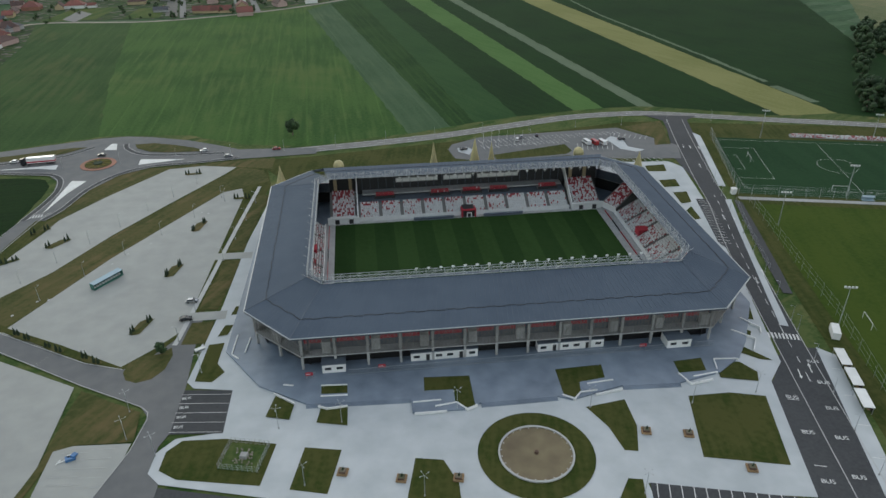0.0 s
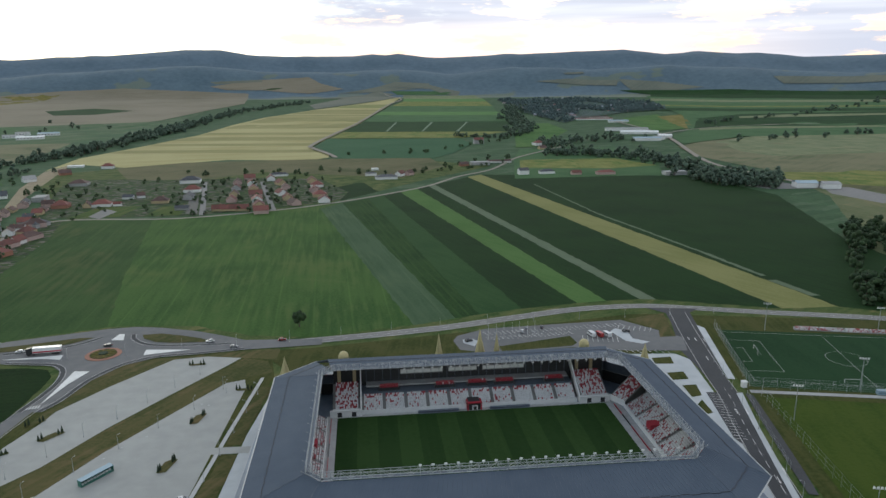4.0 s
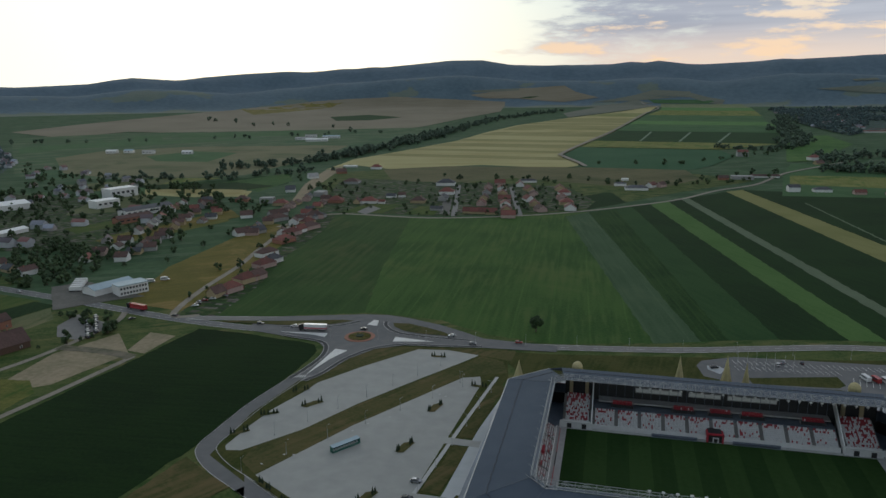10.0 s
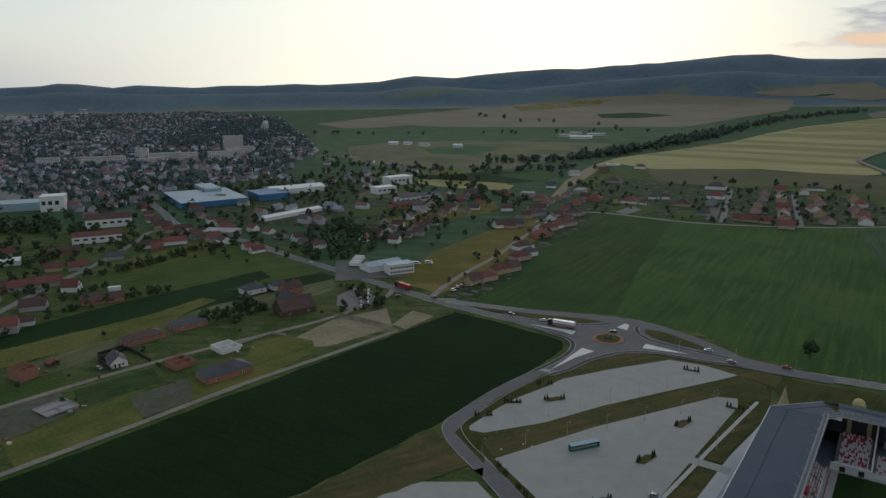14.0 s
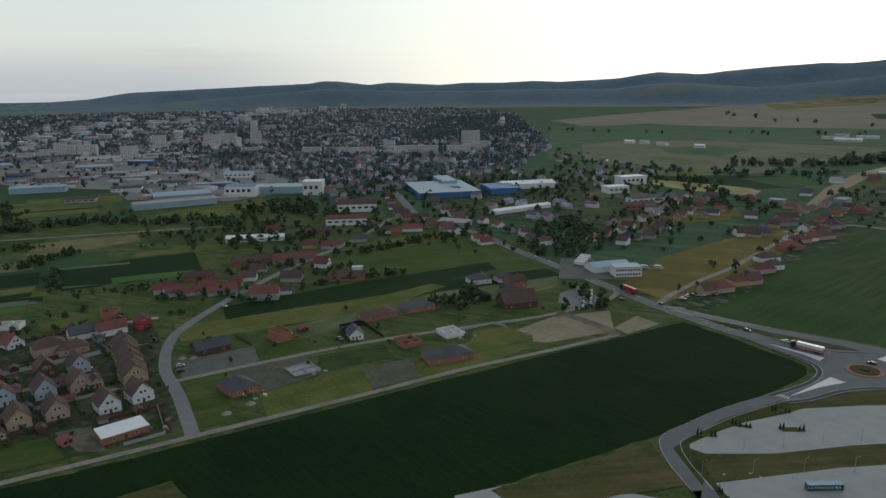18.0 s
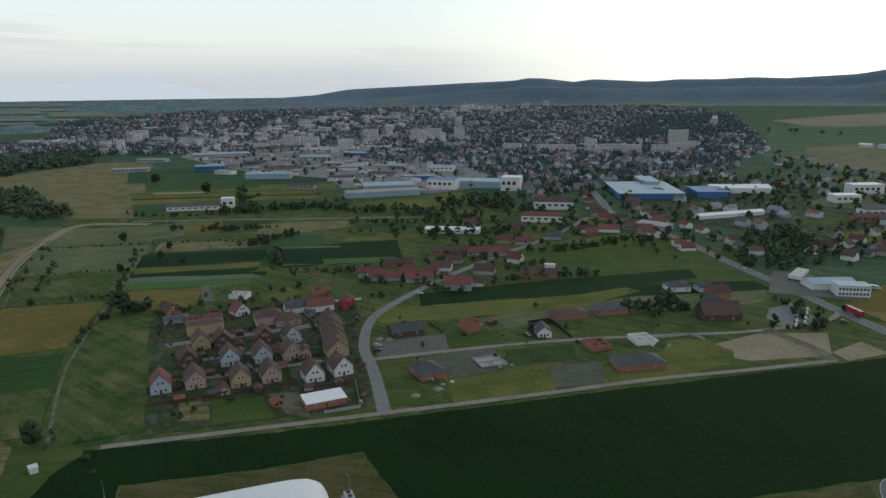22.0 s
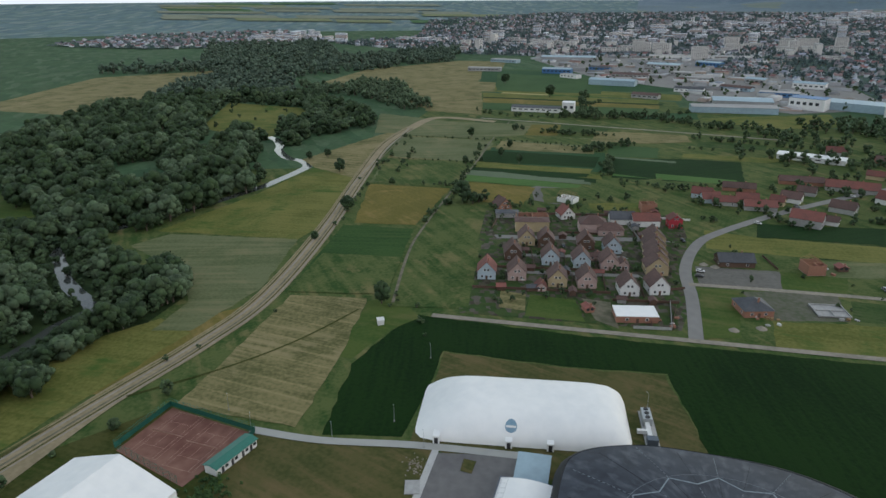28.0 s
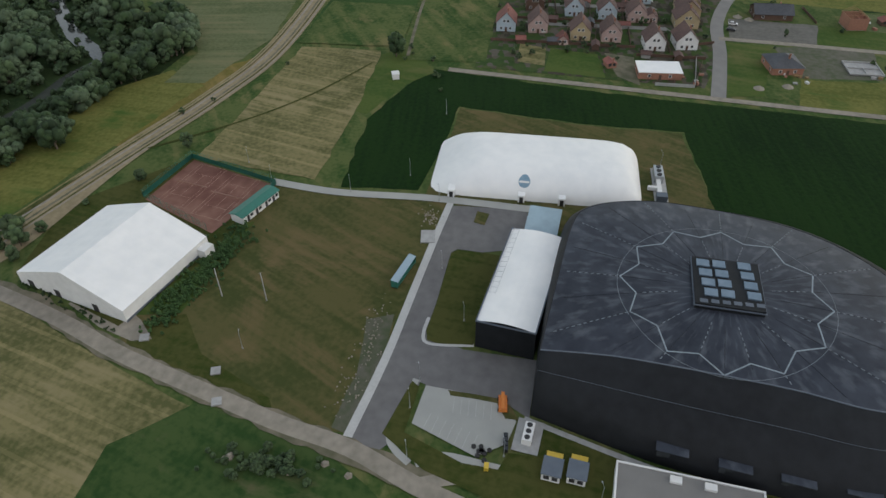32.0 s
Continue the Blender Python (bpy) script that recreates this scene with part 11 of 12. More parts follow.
NEAR = [tree_shape(420, 24, s, 1.0 + 0.12 * (s % 3), True, 0.085) for s in range(4)]
MIDT = [tree_shape(46, 9, 20 + s, 1.0 + 0.12 * (s % 3), True, 0.2) for s in range(4)]
FAR = [tree_shape(10, 5, 40 + s, 1.0, True, 0.3) for s in range(3)]


def grove(name, spots, shapes, label, mats=("foliage", "bark"), category="trees"):
    """Many trees in one object. spots: x, y, crown radius."""
    VV, TT, CC, b = [], [], [], 0
    for i, (x, y, r) in enumerate(spots):
        V, T, C = shapes[i % len(shapes)]
        a = rng.uniform(0, 6.283)
        c, s = math.cos(a), math.sin(a)
        W = V * (r * np.array((1, 1, rng.uniform(0.85, 1.15))))
        W = np.stack([W[:, 0] * c - W[:, 1] * s + x, W[:, 0] * s + W[:, 1] * c + y, W[:, 2] + terrain(x, y) - 0.42 * r], 1)
        VV.append(W)
        TT.append(T + b)
        CC.append(C)
        b += len(V)
    if VV:
        bulk(name, np.concatenate(VV), np.concatenate(TT), list(mats), label, category, np.concatenate(CC), soft=True)


def fill(poly, gap, r0, r1, keep=1.0, avoid=()):
    """Jittered spots inside a plan outline."""
    xs, ys = [p[0] for p in poly], [p[1] for p in poly]
    out = []
    x = min(xs)
    while x < max(xs):
        y = min(ys)
        while y < max(ys):
            p = (x + rng.uniform(-gap, gap) * 0.45, y + rng.uniform(-gap, gap) * 0.45)
            if rng.random() < keep and inside(p, poly) and not any(inside(p, q) for q in avoid):
                out.append((p[0], p[1], rng.uniform(r0, r1)))
            y += gap
        x += gap
    return out


def along(pts, gap, spread, r0, r1, keep=1.0):
    out = []
    for a, b in zip(pts, pts[1:]):
        n = max(1, int(math.dist(a, b) / gap))
        for i in range(n):
            if rng.random() < keep:
                f = (i + rng.random()) / n
                out.append((a[0] + (b[0] - a[0]) * f + rng.normal() * spread, a[1] + (b[1] - a[1]) * f + rng.normal() * spread, rng.uniform(r0, r1)))
    return out


RIVER = [(-668, -262), (-652, -247), (-622, -233), (-607, -229), (-578, -211), (-568, -195), (-550, -184), (-530, -186), (-503, -192), (-475, -200), (-420, -225), (-350, -262), (-305, -236), (-284, -215), (-268, -196), (-250, -200), (-228, -201), (-212, -205), (-170, -222), (-100, -270)]
LEVEL[0] = 0.02
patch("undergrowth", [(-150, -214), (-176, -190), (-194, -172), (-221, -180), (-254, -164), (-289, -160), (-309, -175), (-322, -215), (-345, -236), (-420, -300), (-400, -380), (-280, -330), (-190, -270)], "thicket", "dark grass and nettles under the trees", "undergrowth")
road("river", RIVER, 8, "water", "narrow river between wooded banks", category="river")
bank = [(p[0], p[1]) for p in smooth(RIVER, 4)]


def off_river(spots, d=12):
    return [s for s in spots if min((s[0] - q[0]) ** 2 + (s[1] - q[1]) ** 2 for q in bank) > d * d or not (-590 < s[0] < -500)]


def near_river(spots):
    """Trees keep off the water, those just before it are low."""
    out = []
    for x, y, r in spots:
        d = min(math.hypot(x - q[0], y - q[1]) for q in bank)
        if d > 3.2:
            out.append((x, y, min(r, 1.8) if d < 7 else min(r, 3.2) if d < 14 else r))
    return out


def kindred(spots, level):
    """Spots that fall into stands of one species."""
    return [q for q in spots if (noise.noise(Vector((q[0] / 26, q[1] / 26, 4))) + 0.25 * noise.noise(Vector((q[0] / 3, q[1] / 3, 7))) > level)]


WOOD_A = [(-350, -245), (-379, -224), (-421, -212), (-460, -203), (-505, -195), (-547, -201), (-600, -228), (-627, -214), (-662, -221), (-699, -186), (-742, -168), (-817, -191), (-860, -240), (-911, -277), (-960, -330), (-950, -420), (-897, -480), (-812, -530), (-640, -520), (-480, -420), (-400, -330)]
GLADES = [[(-583, -300), (-704, -339), (-883, -386), (-849, -290), (-745, -276), (-672, -262), (-700, -318), (-582, -277), (-562, -286)], [(-480, -270), (-560, -320), (-520, -340), (-460, -300)], [(-545, -190), (-500, -200), (-535, -219), (-580, -234), (-640, -264), (-668, -252), (-604, -222), (-572, -204)], [(-707, -352), (-888, -397), (-852, -287), (-802, -258), (-736, -270), (-656, -255), (-664, -281)]]
patch("meadow", [(-707, -352), (-888, -397), (-852, -287), (-802, -258), (-736, -270), (-656, -255), (-664, -281)], "gold_meadow", "open green glade in the wood", "meadow")
WOOD_B = [(-150, -214), (-176, -190), (-194, -168), (-221, -180), (-254, -166), (-289, -157), (-312, -175), (-318, -220), (-345, -236), (-360, -250), (-420, -300), (-400, -380), (-280, -330), (-190, -270)]
wa, wb = off_river(fill(WOOD_A, 10.5, 3.4, 8.2, 0.95, GLADES)), near_river(fill(WOOD_B, 6.6, 2.4, 6.4, 0.97, [[(-360, -312), (-395, -300), (-440, -318), (-430, -365), (-368, -350)]]))
patch("meadow", [(-362, -314), (-383, -306), (-440, -318), (-430, -365), (-368, -350)], "lawn_green", "open green meadow behind the wood", "meadow")
pale, alder = set(kindred(wa, 0.24)), set(kindred([(q[1], q[0], q[2]) for q in wa], 0.16))
grove("riverside_willows", [q for q in wa if q in pale], NEAR, "paler willows among the riverside wood", ("foliage_pale", "bark"))
grove("riverside_alders", [q for q in wa if q not in pale and (q[1], q[0], q[2]) in alder], NEAR, "mid green alders among the riverside wood", ("foliage_mid", "bark"))
grove("riverside_wood", [q for q in wa if q not in pale and (q[1], q[0], q[2]) not in alder], NEAR, "dense dark green riverside wood")
pale, alder = set(kindred(wb, 0.16)), set(kindred([(q[1], q[0], q[2]) for q in wb], 0.1))
grove("meadow_willows", [q for q in wb if q in pale], NEAR, "pale grey-green willows by the river", ("foliage_pale", "bark"))
grove("meadow_alders", [q for q in wb if q not in pale and (q[1], q[0], q[2]) in alder], NEAR, "mid green alders by the river", ("foliage_mid", "bark"))
grove("meadow_wood", [q for q in wb if q not in pale and (q[1], q[0], q[2]) not in alder], NEAR, "dense small wood by the river")
WOOD_C = [(-1195, -780), (-1379, -670), (-1894, -882), (-2009, -597), (-1522, -405), (-1826, -189), (-1502, -160), (-1256, -336), (-1149, -420), (-1238, -535)]
WOOD_F = [(-900, -300), (-1000, -345), (-1150, -400), (-1240, -535), (-1082, -560), (-889, -515), (-930, -420)]
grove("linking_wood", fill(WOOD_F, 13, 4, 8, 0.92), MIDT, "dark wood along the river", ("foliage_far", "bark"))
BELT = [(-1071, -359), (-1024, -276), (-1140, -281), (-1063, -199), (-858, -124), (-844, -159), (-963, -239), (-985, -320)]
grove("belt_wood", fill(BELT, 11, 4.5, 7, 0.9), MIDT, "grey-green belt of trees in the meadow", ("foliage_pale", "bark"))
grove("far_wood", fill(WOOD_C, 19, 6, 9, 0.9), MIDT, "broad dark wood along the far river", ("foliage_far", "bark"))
grove("glade_shrubs", fill(GLADES[0], 22, 1.5, 3.5, 0.5), MIDT, "scattered shrubs in a glade", ("foliage_mid", "bark"), category="shrubs")
WOOD_D = [(-420, 394), (-495, 474), (-520, 530), (-453, 513), (-382, 456), (-390, 400)]
grove("street_wood", fill(WOOD_D, 9, 2.4, 4.6, 0.8), MIDT, "dark clump of tall trees beside the street", ("foliage_mid", "bark"))
WOOD_E = [(292, 366), (330, 425), (372, 490), (405, 540), (450, 590), (600, 560), (640, 420), (430, 330), (310, 352)]
grove("east_wood", fill(WOOD_E, 10, 4, 6.5, 0.9, [[(385, 490), (415, 480), (370, 412), (340, 426)]]), MIDT, "dark wood at the edge of the field")
patch("pond", [(381, 480), (401, 477), (356, 420), (343, 430)], "water", "small pale pond among trees", "pond")
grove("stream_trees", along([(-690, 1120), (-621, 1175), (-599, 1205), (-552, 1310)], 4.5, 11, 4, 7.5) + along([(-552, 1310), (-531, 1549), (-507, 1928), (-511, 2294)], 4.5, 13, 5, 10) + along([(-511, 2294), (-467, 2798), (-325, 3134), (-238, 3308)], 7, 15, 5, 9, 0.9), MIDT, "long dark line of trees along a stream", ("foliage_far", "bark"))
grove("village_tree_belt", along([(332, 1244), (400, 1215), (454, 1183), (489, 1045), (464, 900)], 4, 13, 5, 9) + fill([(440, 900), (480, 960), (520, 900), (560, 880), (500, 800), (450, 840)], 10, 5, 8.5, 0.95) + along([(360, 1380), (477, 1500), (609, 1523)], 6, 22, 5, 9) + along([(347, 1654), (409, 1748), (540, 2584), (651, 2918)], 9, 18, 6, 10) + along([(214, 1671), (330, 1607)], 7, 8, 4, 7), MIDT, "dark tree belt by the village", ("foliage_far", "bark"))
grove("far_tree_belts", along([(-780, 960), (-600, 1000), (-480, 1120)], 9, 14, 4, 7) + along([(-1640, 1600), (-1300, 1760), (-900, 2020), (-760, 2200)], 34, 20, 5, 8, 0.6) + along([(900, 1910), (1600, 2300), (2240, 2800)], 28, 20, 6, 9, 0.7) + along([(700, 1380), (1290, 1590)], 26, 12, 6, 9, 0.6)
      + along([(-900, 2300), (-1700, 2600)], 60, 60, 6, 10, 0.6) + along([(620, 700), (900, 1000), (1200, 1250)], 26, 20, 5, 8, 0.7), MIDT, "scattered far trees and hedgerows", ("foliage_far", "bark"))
lanes = along([(-300, 730), (-191, 724), (-94, 757)], 16, 3, 2.2, 4, 0.5) + along([(-60, 1080), (60, 1010), (190, 1110), (260, 1180)], 12, 25, 2.5, 5, 0.8) + along([(-280, 1040), (-60, 1060)], 14, 20, 2.5, 5, 0.7) + along([(-480, 1080), (-380, 900), (-330, 740)], 12, 18, 2.5, 5, 0.7)
lanes += fill([(-240, 780), (-210, 1000), (-40, 980), (-30, 800), (-120, 760)], 19, 2, 3.6, 0.4) + along([(-60, 1290), (100, 1290), (200, 1420), (330, 1600)], 18, 10, 3, 6, 0.6)
grove("village_trees", lanes, MIDT, "garden trees of the village", ("foliage_mid", "bark"))
allot = along([(-846, -67), (-815, -16), (-805, 37)], 5, 3, 1.6, 3.0, 0.9) + along([(-815, 32), (-814, 71), (-813, 112), (-784, 174)], 3.2, 6, 2.6, 5.0, 1.0) + \
        along([(-769, 164), (-743, 240)], 3.4, 8, 2.4, 4.8, 1.0) + along([(-718, 7), (-715, 31), (-709, 61)], 2.4, 5, 1.8, 3.6, 1.0) + \
        along([(-709, 61), (-706, 80)], 3, 2, 1.2, 2.4, 1.0) + along([(-627, 43), (-648, 68), (-664, 97)], 2.4, 4, 1.8, 3.8, 1.0) + \
        along([(-762, 266), (-756, 327), (-676, 347)], 3.2, 14, 3, 6, 1.0) + along([(-726, 234), (-685, 270), (-675, 298)], 4, 8, 2, 4.4, 1.0) + \
        along([(-701, 155), (-673, 216), (-661, 260)], 4, 3, 1.4, 3, 1.0) + along([(-605, 67), (-542, 61)], 3.5, 1.5, 1.6, 3.4, 1.0) + \
        along([(-651, 138), (-640, 205)], 5, 1.5, 1, 2.2, 0.8) + along([(-441, 225), (-438, 243), (-427, 275)], 2.6, 2.5, 1.6, 3.2, 1.0) + \
        along([(-436, 196), (-437, 223)], 3.5, 2.5, 1.4, 2.8, 1.0) + along([(-510, 277), (-511, 318), (-515, 363)], 2.6, 4, 1.8, 3.8, 1.0) + \
        along([(-515, 363), (-514, 407)], 3, 5, 2, 4, 1.0) + along([(-460, -45), (-461, -36), (-461, -28)], 2.6, 4, 2.4, 4.4, 1.0) + \
        along([(-475, 144), (-437, 154), (-419, 171)], 4, 4, 1.4, 2.8, 1.0) + along([(-513, 177), (-522, 205), (-503, 222)], 4, 6, 1.6, 3.4, 1.0) + \
        along([(-587, 214), (-611, 276), (-588, 301)], 4, 7, 2, 4.2, 1.0) + along([(-488, 219), (-466, 228), (-470, 250)], 4, 5, 1.8, 3.6, 1.0) + \
        along([(-477, 106), (-466, 131), (-475, 168)], 4, 5, 1.4, 3.2, 1.0) + along([(-675, -57), (-671, -20), (-649, 45)], 6, 0.8, 0.6, 1.3, 0.8) + \
        along([(-648, -36), (-628, 65)], 6, 0.8, 0.5, 1.1, 0.7) + along([(-520, 67), (-511, 102), (-512, 145)], 4, 4, 1.4, 3, 1.0) + \
        along([(-806, 111), (-865, 193)], 6, 3, 1.2, 2.6, 1.0) + along([(-614, 354), (-581, 367), (-577, 413)], 4, 8, 2, 4.4, 1.0) + \
        along([(-786, 404), (-825, 485), (-1007, 648)], 5, 14, 2.6, 5, 1.0) + along([(-824, 326), (-786, 387)], 5, 6, 2, 4, 1.0) + \
        along([(-559, 360), (-477, 354), (-440, 355)], 7, 6, 1.6, 3, 0.7)
gard = along([(-430, 420), (-611, 440), (-764, 520)], 8, 22, 2.5, 5) + along([(-272, 400), (-300, 600), (-330, 690)], 10, 9, 1.6, 3.4, 0.7) + along([(-400, 470), (-440, 600), (-500, 750)], 8, 22, 2.5, 5)
gard += along([(-330, 300), (-345, 250), (-340, 262)], 4, 6, 2.5, 5) + along([(-290, 305), (-275, 330), (-330, 350)], 5, 3, 1.8, 3.6) + along([(-350, 700), (-480, 780), (-620, 900)], 10, 20, 3, 6)
gard += fill([(-520, 260), (-640, 400), (-760, 480), (-830, 420), (-720, 200), (-600, 160)], 18, 2.5, 5.5, 0.35) + fill([(-420, 700), (-620, 620), (-860, 600), (-840, 850), (-560, 900)], 22, 2.5, 5.5, 0.5)
gard += fill([(-340, 430), (-420, 480), (-400, 560), (-360, 660), (-345, 500)], 20, 2, 4, 0.4)
gard += fill([(-290, -26), (-440, -26), (-444, 96), (-340, 78), (-300, 66)], 9, 0.6, 1.9, 0.55) + along([(-446, -26), (-450, 96)], 5, 3, 1.0, 2.4, 0.8) + along([(-455, 20), (-500, 90)], 6, 5, 1.4, 3, 0.7) + fill([(-300, 100), (-390, 110), (-385, 250), (-330, 330), (-290, 300)], 17, 0.6, 1.8, 0.35)
allot += along([(-430, 125), (-470, 160), (-525, 235), (-560, 285), (-610, 350)], 4.5, 20, 1.6, 3.8, 0.8)
grove("garden_trees", gard + allot, MIDT, "dark garden trees among the houses", ("foliage_mid", "bark"))
hedge = along([(-410, -60), (-490, -52), (-640, -44)], 9, 3, 1.5, 3) + along([(-515, -126), (-700, -118)], 14, 5, 1.5, 3, 0.7) + along([(-430, -30), (-470, 10)], 10, 8, 1.5, 3) + along([(-395, -118), (-500, -122)], 14, 2, 1, 2, 0.7) + along([(-200, -138), (-300, -114)], 16, 4, 1, 2, 0.6)
hedge += along([(-800, 66), (-900, 62), (-1010, 70)], 5, 6, 2.5, 5, 0.8) + along([(-262, -40), (-278, -50), (-300, -62)], 6, 3, 0.8, 1.6)
hedge += along([(-684, -133), (-673, -43)], 5, 1.2, 0.7, 1.5, 0.7) + along([(-674, -28), (-650, 58)], 5, 1.2, 0.7, 1.5, 0.8) + along([(-586, -121), (-575, -44)], 5, 1, 0.6, 1.2, 0.6) + along([(-615, -108), (-534, -102)], 6, 2, 1.2, 2.6) + along([(-501, -76), (-501, -58)], 3, 1.5, 1.4, 2.4)
hedge += along([(-735, -10), (-722, -16)], 4, 3, 2.5, 4) + along([(-590, 60), (-536, 52)], 6, 2, 1.2, 2.5, 0.7)
grove("hedge_shrubs", hedge, MIDT, "hedges and shrubs between the meadows", ("foliage_mid", "bark"), category="shrubs")
reeds = [(-117 - 42 * f + rng.normal() * 2.2, -97 + 9 * f + rng.normal() * 2.6, rng.uniform(0.4, 0.85)) for f in rng.random(520)]
grove("ditch_reeds", reeds, MIDT, "thick green reeds in a ditch beside the tent", ("reed", "reed"), "reeds")
grove("track_bushes", [(-80.5 + rng.normal() * 1.7, -53 + rng.normal() * 6.5, rng.uniform(0.5, 1.3)) for _ in range(70)] + [(-203, -126, 2.4), (-181, -133, 2.2), (-165, -144, 1.2), (-150, -150, 2.0), (-142, -152, 3.2), (-139, -158, 3.0), (-148, -158, 3.6), (-136, -150, 2.2)], NEAR, "low bushes beside the tracks", ("foliage_mid", "bark"), "bushes")
grove("weeds", [(-127.6 + rng.normal() * 0.7 + 14.5 * f, -143 + 37.5 * f + rng.normal() * 0.6, rng.uniform(0.25, 0.6)) for f in rng.random(60)], MIDT, "weeds at the foot of the tent", category="weeds")


stones = [(-133 + 36 * f + rng.normal() * 2.0, -37.5 - 2.5 * f + rng.normal() * (1.2 + 1.5 * f), rng.uniform(0.10, 0.34)) for f in rng.random(120)] + [(-174 + rng.normal() * 2.5, -31 + rng.normal() * 1.6, rng.uniform(0.15, 0.4)) for _ in range(60)]
stones += [(x + rng.normal() * 0.4, y + rng.normal() * 0.4, rng.uniform(0.6, 1.2)) for x, y in ((-81, -61.5), (-79.8, -55), (-79.5, -46.9), (-82.5, -40.1), (-80.1, -33.8)) for _ in range(3)]
sk = Kit()
for x, y, r in stones:
    sk.cyl(x, y, 0.1, 0.15 + r * 0.7, r, r * 0.5, 5)
tagged(solo("rubble", sk, "gravel", "scattered pale stones along the lawn edge", "rubble"), kind="stuff")


def lone_tree(x, y, r, seed):
    t = thing("tree", "single dark round tree standing in the open", "tree", (x, y, 0.05), 0, "lone trees")
    V, T, C = tree_shape(380, 26, seed, 1.05, True, 0.11)
    V = V * r
    for nm, c, m in (("trunk", 1, "bark"), ("crown", 0, "foliage")):
        ids = T[C == c]
        use, inv = np.unique(ids.ravel(), return_inverse=True)
        ob = bulk(nm, V[use], inv.reshape(-1, 3), m, "", "", None, "", t)
        tagged(ob, "dense dark green crown" if nm == "crown" else "")


for i, (x, y, r) in enumerate([(-39, 379, 4.2), (-289, -66, 4.6), (-429, -118, 4.6), (-533, -152, 4.8), (-583, -176, 3.4), (-575, -190, 3.2), (-371, -123, 2.4), (-459, -45, 6.5), (-455, -38, 3.8), (-606, -26, 3.2), (-577, -10, 3.4), (-1124, -45, 7), (-976, 22, 7), (-498, -102, 2.6), (-570, -54, 3.2), (-67, 184, 2.0), (-690, -60, 4.0), (-640, -20, 3.2)]):
    lone_tree(x, y, r, 100 + i)


# ---- the town beyond the fields ----
TOWN = [(-840, 560), (-760, 400), (-900, 420), (-960, 440), (-1120, 470), (-1300, 330), (-1400, 330), (-1600, 420), (-1600, 60), (-1660, -140), (-1990, -560), (-2320, -380), (-3050, -440), (-3500, 30), (-3500, 740), (-3250, 1500), (-2850, 2150), (-2360, 2130), (-1620, 1560), (-1180, 1180), (-900, 830)]
WEST = [(-1900, -620), (-1760, -1000), (-1850, -1350), (-2200, -1300), (-2500, -900), (-2150, -560)]
VILLAGE = [(640, 3350), (599, 2571), (617, 2117), (700, 2250), (832, 2684), (939, 2484), (1154, 2589), (1250, 3000), (1000, 3350)]
SUBURB = [(-420, 520), (-600, 470), (-800, 560), (-900, 800), (-640, 780), (-470, 690)]


def town_mass(name, spots, label):
    """Simple gabled houses, joined; spots: x, y, turn, width, length, wall height, roof height."""
    V, T, C, b = [], [], [], 0
    for x, y, a, w, l, h, rh in spots:
        c, s = math.cos(a), math.sin(a)
        z = terrain(x, y)
        X, Y, o = l / 2, w / 2, 0.45
        wl = [(-X, -Y, -2), (X, -Y, -2), (X, Y, -2), (-X, Y, -2), (-X, -Y, h), (X, -Y, h), (X, Y, h), (-X, Y, h), (-X, 0, h + rh), (X, 0, h + rh)]
        rf = [(-X - o, -Y - o, h - 0.2), (X + o, -Y - o, h - 0.2), (X + o, 0, h + rh + 0.2), (-X - o, 0, h + rh + 0.2), (X + o, Y + o, h - 0.2), (-X - o, Y + o, h - 0.2)]
        for q in wl + rf:
            V.append((x + q[0] * c - q[1] * s, y + q[0] * s + q[1] * c, z + q[2]))
        T += [(b + i, b + j, b + k_) for i, j, k_ in ((0, 1, 5), (0, 5, 4), (2, 3, 7), (2, 7, 6), (1, 2, 6), (1, 6, 5), (5, 6, 9), (3, 0, 4), (3, 4, 7), (7, 4, 8))]
        C += [0] * 10
        d = b + 10
        T += [(d, d + 1, d + 2), (d, d + 2, d + 3), (d + 3, d + 2, d + 4), (d + 3, d + 4, d + 5)]
        C += [1] * 4
        b += 16
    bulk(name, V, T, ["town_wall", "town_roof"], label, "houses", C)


def clumps(spots, size, cut, seed):
    """Keeps the spots that lie in denser patches."""
    return [q for q in spots if noise.noise(Vector((q[0] / size, q[1] / size, seed))) > cut]


def scatter(poly, gap, keep):
    out = []
    for x, y, _ in fill(poly, gap, 1, 2, keep):
        t = 0.6 * noise.noise(Vector((x / 260, y / 260, 1))) * 3 + (1.57 if rng.random() < 0.4 else 0)
        out.append((x, y, t, rng.uniform(7, 10), rng.uniform(9, 15), rng.uniform(3.2, 6.5), rng.uniform(2.2, 3.6)))
    return out


LEVEL[0] = 0.04
HAMLET = [(-400, 980), (-370, 870), (-330, 735), (-190, 730), (-94, 762), (-28, 806), (-20, 860), (-60, 985), (-160, 1010), (-300, 1010), (-370, 1060)]
EDGE_TOWN = [(-1143, 1151), (-846, 1023), (-648, 922), (-609, 758), (-774, 787)]
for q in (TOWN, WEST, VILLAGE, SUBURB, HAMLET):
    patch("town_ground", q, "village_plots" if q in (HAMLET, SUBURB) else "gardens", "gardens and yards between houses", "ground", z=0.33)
near_t = clumps(scatter(TOWN, 25, 0.68), 140, -0.3, 21)
town_mass("town_houses", [s for s in near_t if math.hypot(s[0], s[1]) < 2300], "crowded town houses with brown and red roofs")
town_mass("town_houses_far", [s for s in near_t if math.hypot(s[0], s[1]) >= 2300], "far town houses with brown and grey roofs")
town_mass("west_quarter_houses", scatter(WEST, 28, 0.75), "houses of a quarter beyond the wood")
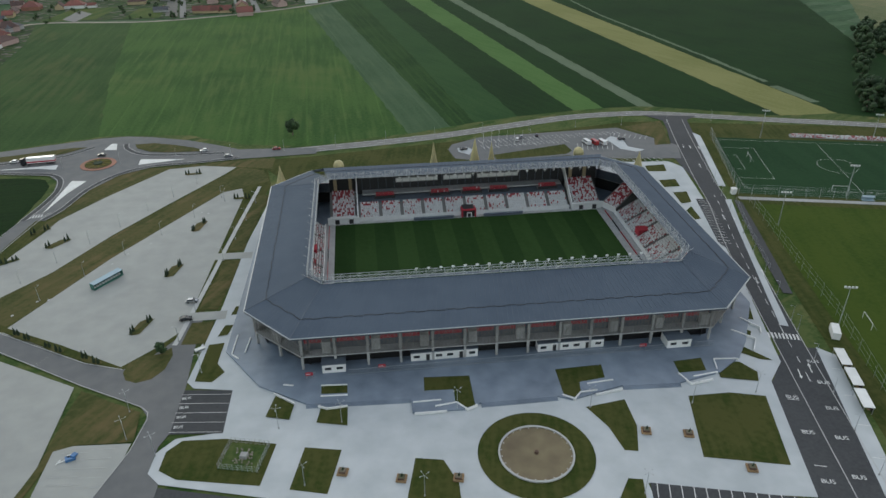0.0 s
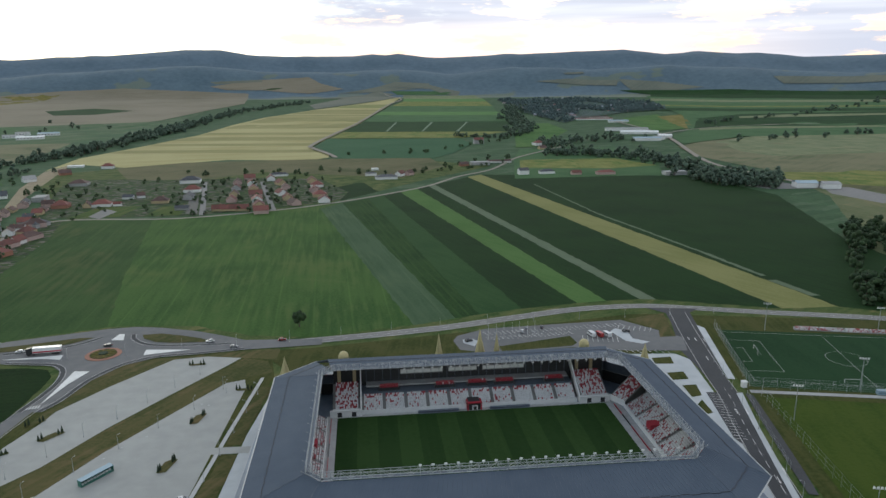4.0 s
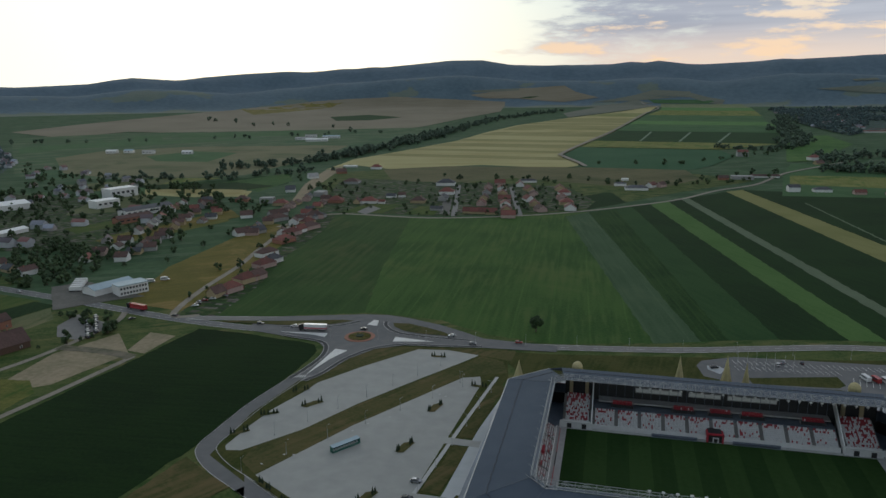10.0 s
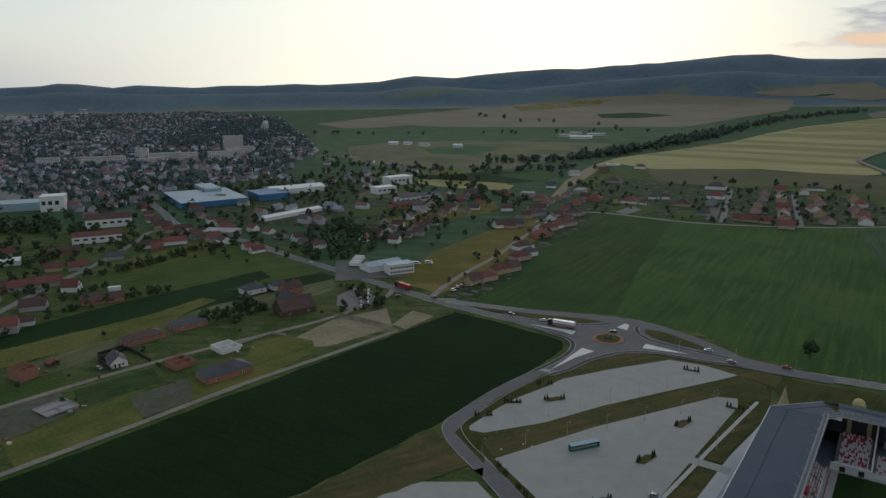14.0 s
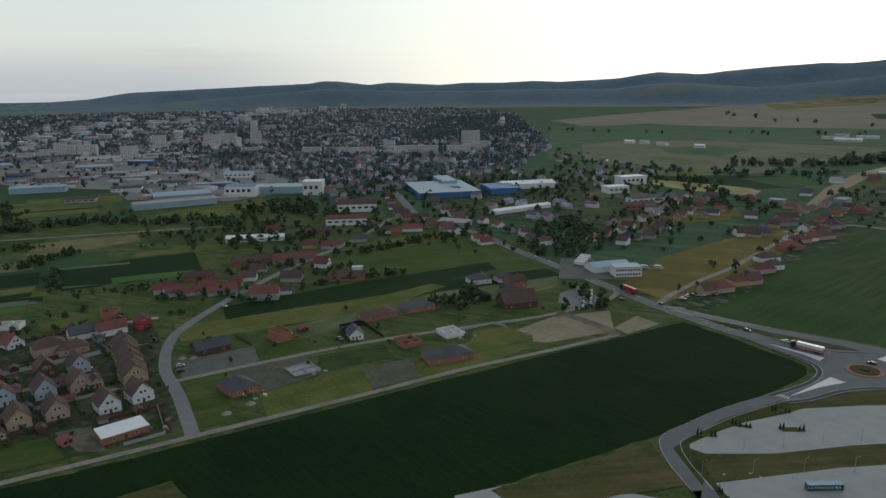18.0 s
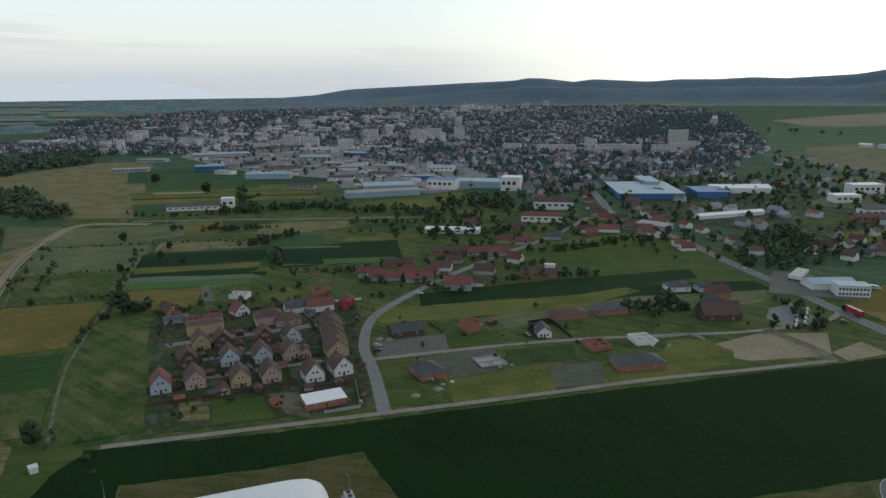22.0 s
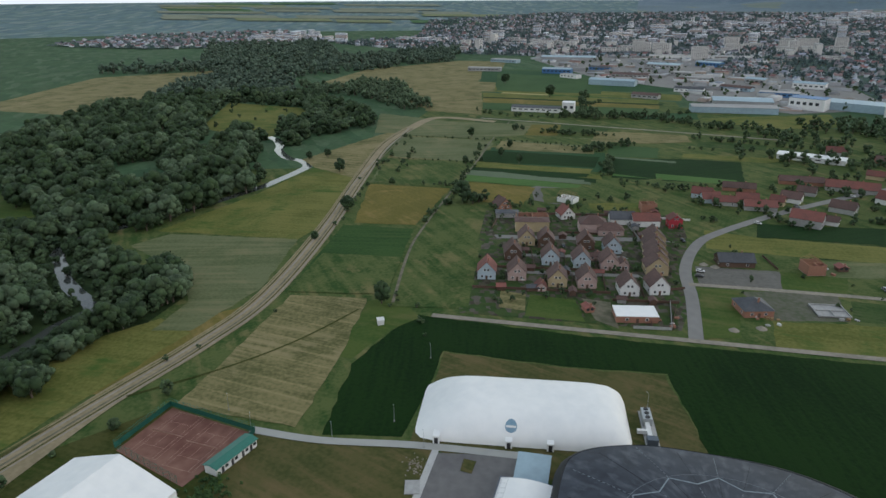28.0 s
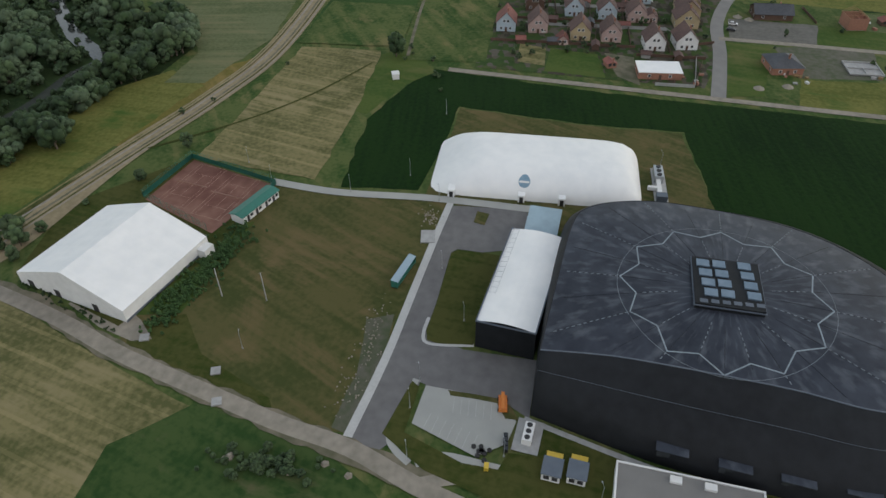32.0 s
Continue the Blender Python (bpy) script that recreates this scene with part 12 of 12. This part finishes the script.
town_mass("village_houses", clumps(scatter(VILLAGE, 36, 0.45), 160, 0.0, 4), "houses of the far village among trees")
town_mass("suburb_houses", [q for q in scatter(SUBURB, 30, 0.3) + scatter(EDGE_TOWN, 34, 0.36) if not any(inside(q[:2], z) for z in STRIPS)], "suburban houses with brown roofs")
grove("hamlet_trees", fill(HAMLET, 16, 1.4, 3.0, 0.24), MIDT, "dark garden trees of the village", ("foliage_mid", "bark"))
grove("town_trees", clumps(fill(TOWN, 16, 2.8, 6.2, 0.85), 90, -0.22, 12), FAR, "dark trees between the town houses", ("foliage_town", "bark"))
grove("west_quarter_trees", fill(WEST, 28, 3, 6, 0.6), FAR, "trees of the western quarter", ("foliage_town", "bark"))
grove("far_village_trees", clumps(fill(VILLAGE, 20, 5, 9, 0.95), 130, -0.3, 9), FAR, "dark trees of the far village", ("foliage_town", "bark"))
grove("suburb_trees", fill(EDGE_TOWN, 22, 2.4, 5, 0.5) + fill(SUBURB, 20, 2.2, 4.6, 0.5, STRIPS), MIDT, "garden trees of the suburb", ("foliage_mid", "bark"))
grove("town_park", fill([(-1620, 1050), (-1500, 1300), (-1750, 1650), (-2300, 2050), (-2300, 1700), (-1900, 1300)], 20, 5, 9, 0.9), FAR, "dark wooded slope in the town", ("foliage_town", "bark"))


def blocks(name, spots, label):
    """Flat-roofed apartment blocks with recessed dark window bands, floor by floor."""
    V, T, C, b = [], [], [], 0
    for x, y, a, l, w, h in spots:
        c, s = math.cos(a), math.sin(a)
        z0 = terrain(x, y)
        floors = max(2, int(h / 3))
        segs = [(0, 0, -2.0, h)]
        levels = []
        for f in range(floors):
            levels.append((-2.0 if f == 0 else f * 3.0 - 0.9, f * 3.0 + 0.9, 0.0, 0))
            levels.append((f * 3.0 + 0.9, f * 3.0 + 2.1, 0.35, 1))
        levels.append((floors * 3.0 - 0.9, floors * 3.0 + 0.6, 0.0, 0))
        for za, zb, ins, m in levels:
            X, Y = l / 2 - ins, w / 2 - ins
            for q in [(px, py, pz) for pz in (za, zb) for px, py in ((-X, -Y), (X, -Y), (X, Y), (-X, Y))]:
                V.append((x + q[0] * c - q[1] * s, y + q[0] * s + q[1] * c, z0 + q[2]))
            for i in range(4):
                j = (i + 1) % 4
                T += [(b + i, b + j, b + 4 + j), (b + i, b + 4 + j, b + 4 + i)]
                C += [m, m]
            T += [(b + 4, b + 5, b + 6), (b + 4, b + 6, b + 7)]
            C += [0, 0]
            b += 8
    bulk(name, V, T, ["block_wall", "glass"], label, "apartment blocks", C)


INDUSTRY = [(-1520, 0), (-1875, 3), (-1981, 186), (-1734, 484), (-1154, 467), (-906, 434), (-860, 300), (-960, 200), (-1080, 207), (-1195, 106)]
patch("yard", INDUSTRY, "asphalt_old", "worn grey yards of the industrial quarter", "yard", z=0.335)
V, T, C, b = [], [], [], 0
for x, y, _ in fill(INDUSTRY, 36, 1, 2, 0.62):
    a = radians(rng.choice([55, 85, 145, 80]) + rng.normal() * 3)
    l, w, h = rng.uniform(10, 38), rng.uniform(8, 16), rng.uniform(2.5, 5)
    c, s = math.cos(a), math.sin(a)
    for pz in (0, h):
        for px, py in ((-l / 2, -w / 2), (l / 2, -w / 2), (l / 2, w / 2), (-l / 2, w / 2)):
            V.append((x + px * c - py * s, y + px * s + py * c, pz))
    for px in (-l / 2, l / 2):
        V.append((x + px * c, y + px * s, h + rng.uniform(0.4, 2.0)))
    T += [(b, b + 1, b + 5), (b, b + 5, b + 4), (b + 1, b + 2, b + 6), (b + 1, b + 6, b + 5), (b + 2, b + 3, b + 7), (b + 2, b + 7, b + 6), (b + 3, b, b + 4), (b + 3, b + 4, b + 7), (b + 5, b + 6, b + 9), (b + 7, b + 4, b + 8)]
    C += [0] * 10
    T += [(b + 4, b + 5, b + 9), (b + 4, b + 9, b + 8), (b + 6, b + 7, b + 8), (b + 6, b + 8, b + 9)]
    C += [1] * 4
    b += 10
bulk("industrial_sheds", V, T, ["shed_wall", "shed_roof"], "crowded grey and pale industrial sheds", "sheds", C)
grove("industrial_trees", fill(INDUSTRY, 26, 2, 4.5, 0.45), MIDT, "dark trees between the sheds", ("foliage_mid", "bark"))
sp = []
for x, y, l, w, h in ((-1390, 670, 40, 14, 15), (-1320, 740, 80, 13, 15), (-1330, 830, 24, 16, 24), (-1280, 850, 60, 13, 15), (-1250, 880, 40, 13, 15), (-1210, 930, 50, 13, 15), (-1230, 985, 40, 14, 15), (-1330, 1060, 44, 20, 36), (-1270, 1040, 46, 13, 15), (-1240, 790, 50, 12, 12), (-1980, 560, 20, 18, 30), (-2170, 850, 22, 20, 42), (-1860, 1620, 20, 16, 26)):
    sp.append((x, y, radians(62 + rng.uniform(-12, 12)), l, w, h))
for cx, cy, n, spread in ((-3060, 1350, 34, 230), (-3000, 1100, 12, 120), (-2090, -740, 26, 110), (-1950, 20, 26, 190), (-2300, 300, 40, 330), (-1750, 600, 20, 200), (-2700, 700, 40, 350), (-2080, -330, 8, 60), (-1700, 200, 18, 150)):
    for _ in range(n):
        sp.append((cx + rng.normal() * spread * 0.5, cy + rng.normal() * spread * 0.6, radians(rng.choice([60, 75, 85, -10])), rng.uniform(18, 46), rng.uniform(10, 13), rng.choice([9, 12, 12, 15, 15, 27]) if n > 10 else 12))
sp.sort(key=lambda q: math.hypot(q[0], q[1]))
for x, y, a, l, w, h in sp[:70]:
    t = thing("apartment_block", "pale concrete apartment block with rows of windows", "apartment block", (x, y, terrain(x, y) - 0.5), math.degrees(a), "apartment blocks")
    floors = max(2, int(h / 3))
    part("wall", Kit().box(-l / 2, -w / 2, 0, l / 2, w / 2, floors * 3 + 1), "block_wall", t)
    part("roof", Kit().box(-l / 2 - 0.3, -w / 2 - 0.3, floors * 3 + 1, l / 2 + 0.3, w / 2 + 0.3, floors * 3 + 1.5), "concrete", t, "flat roof slab")
    for f in range(floors):
        k = Kit()
        for u in range(int(l / 4)):
            for s_ in (-1, 1):
                k.box(-l / 2 + 1 + u * 4, s_ * (w / 2 + 0.04) - 0.05, f * 3 + 1.4, -l / 2 + 3 + u * 4, s_ * (w / 2 + 0.04) + 0.05, f * 3 + 2.7)
        tagged(part("window_band", k, "glass", t, "row of dark windows"), kind="stuff")
blocks("apartment_blocks", sp[70:], "far pale concrete apartment blocks with bands of windows")
church = thing("church_tower", "white church tower with a dark cap", "tower", (-1880, 1640, terrain(-1880, 1640) - 1))
part("shaft", Kit().box(-6, -6, 0, 6, 6, 34), "white", church)
part("cap", Kit().cyl(0, 0, 34, 42, 7, 0.2, 8), "tile_dark", church)

# faint mountains beyond the plain: an upright sheet that glows in haze colour
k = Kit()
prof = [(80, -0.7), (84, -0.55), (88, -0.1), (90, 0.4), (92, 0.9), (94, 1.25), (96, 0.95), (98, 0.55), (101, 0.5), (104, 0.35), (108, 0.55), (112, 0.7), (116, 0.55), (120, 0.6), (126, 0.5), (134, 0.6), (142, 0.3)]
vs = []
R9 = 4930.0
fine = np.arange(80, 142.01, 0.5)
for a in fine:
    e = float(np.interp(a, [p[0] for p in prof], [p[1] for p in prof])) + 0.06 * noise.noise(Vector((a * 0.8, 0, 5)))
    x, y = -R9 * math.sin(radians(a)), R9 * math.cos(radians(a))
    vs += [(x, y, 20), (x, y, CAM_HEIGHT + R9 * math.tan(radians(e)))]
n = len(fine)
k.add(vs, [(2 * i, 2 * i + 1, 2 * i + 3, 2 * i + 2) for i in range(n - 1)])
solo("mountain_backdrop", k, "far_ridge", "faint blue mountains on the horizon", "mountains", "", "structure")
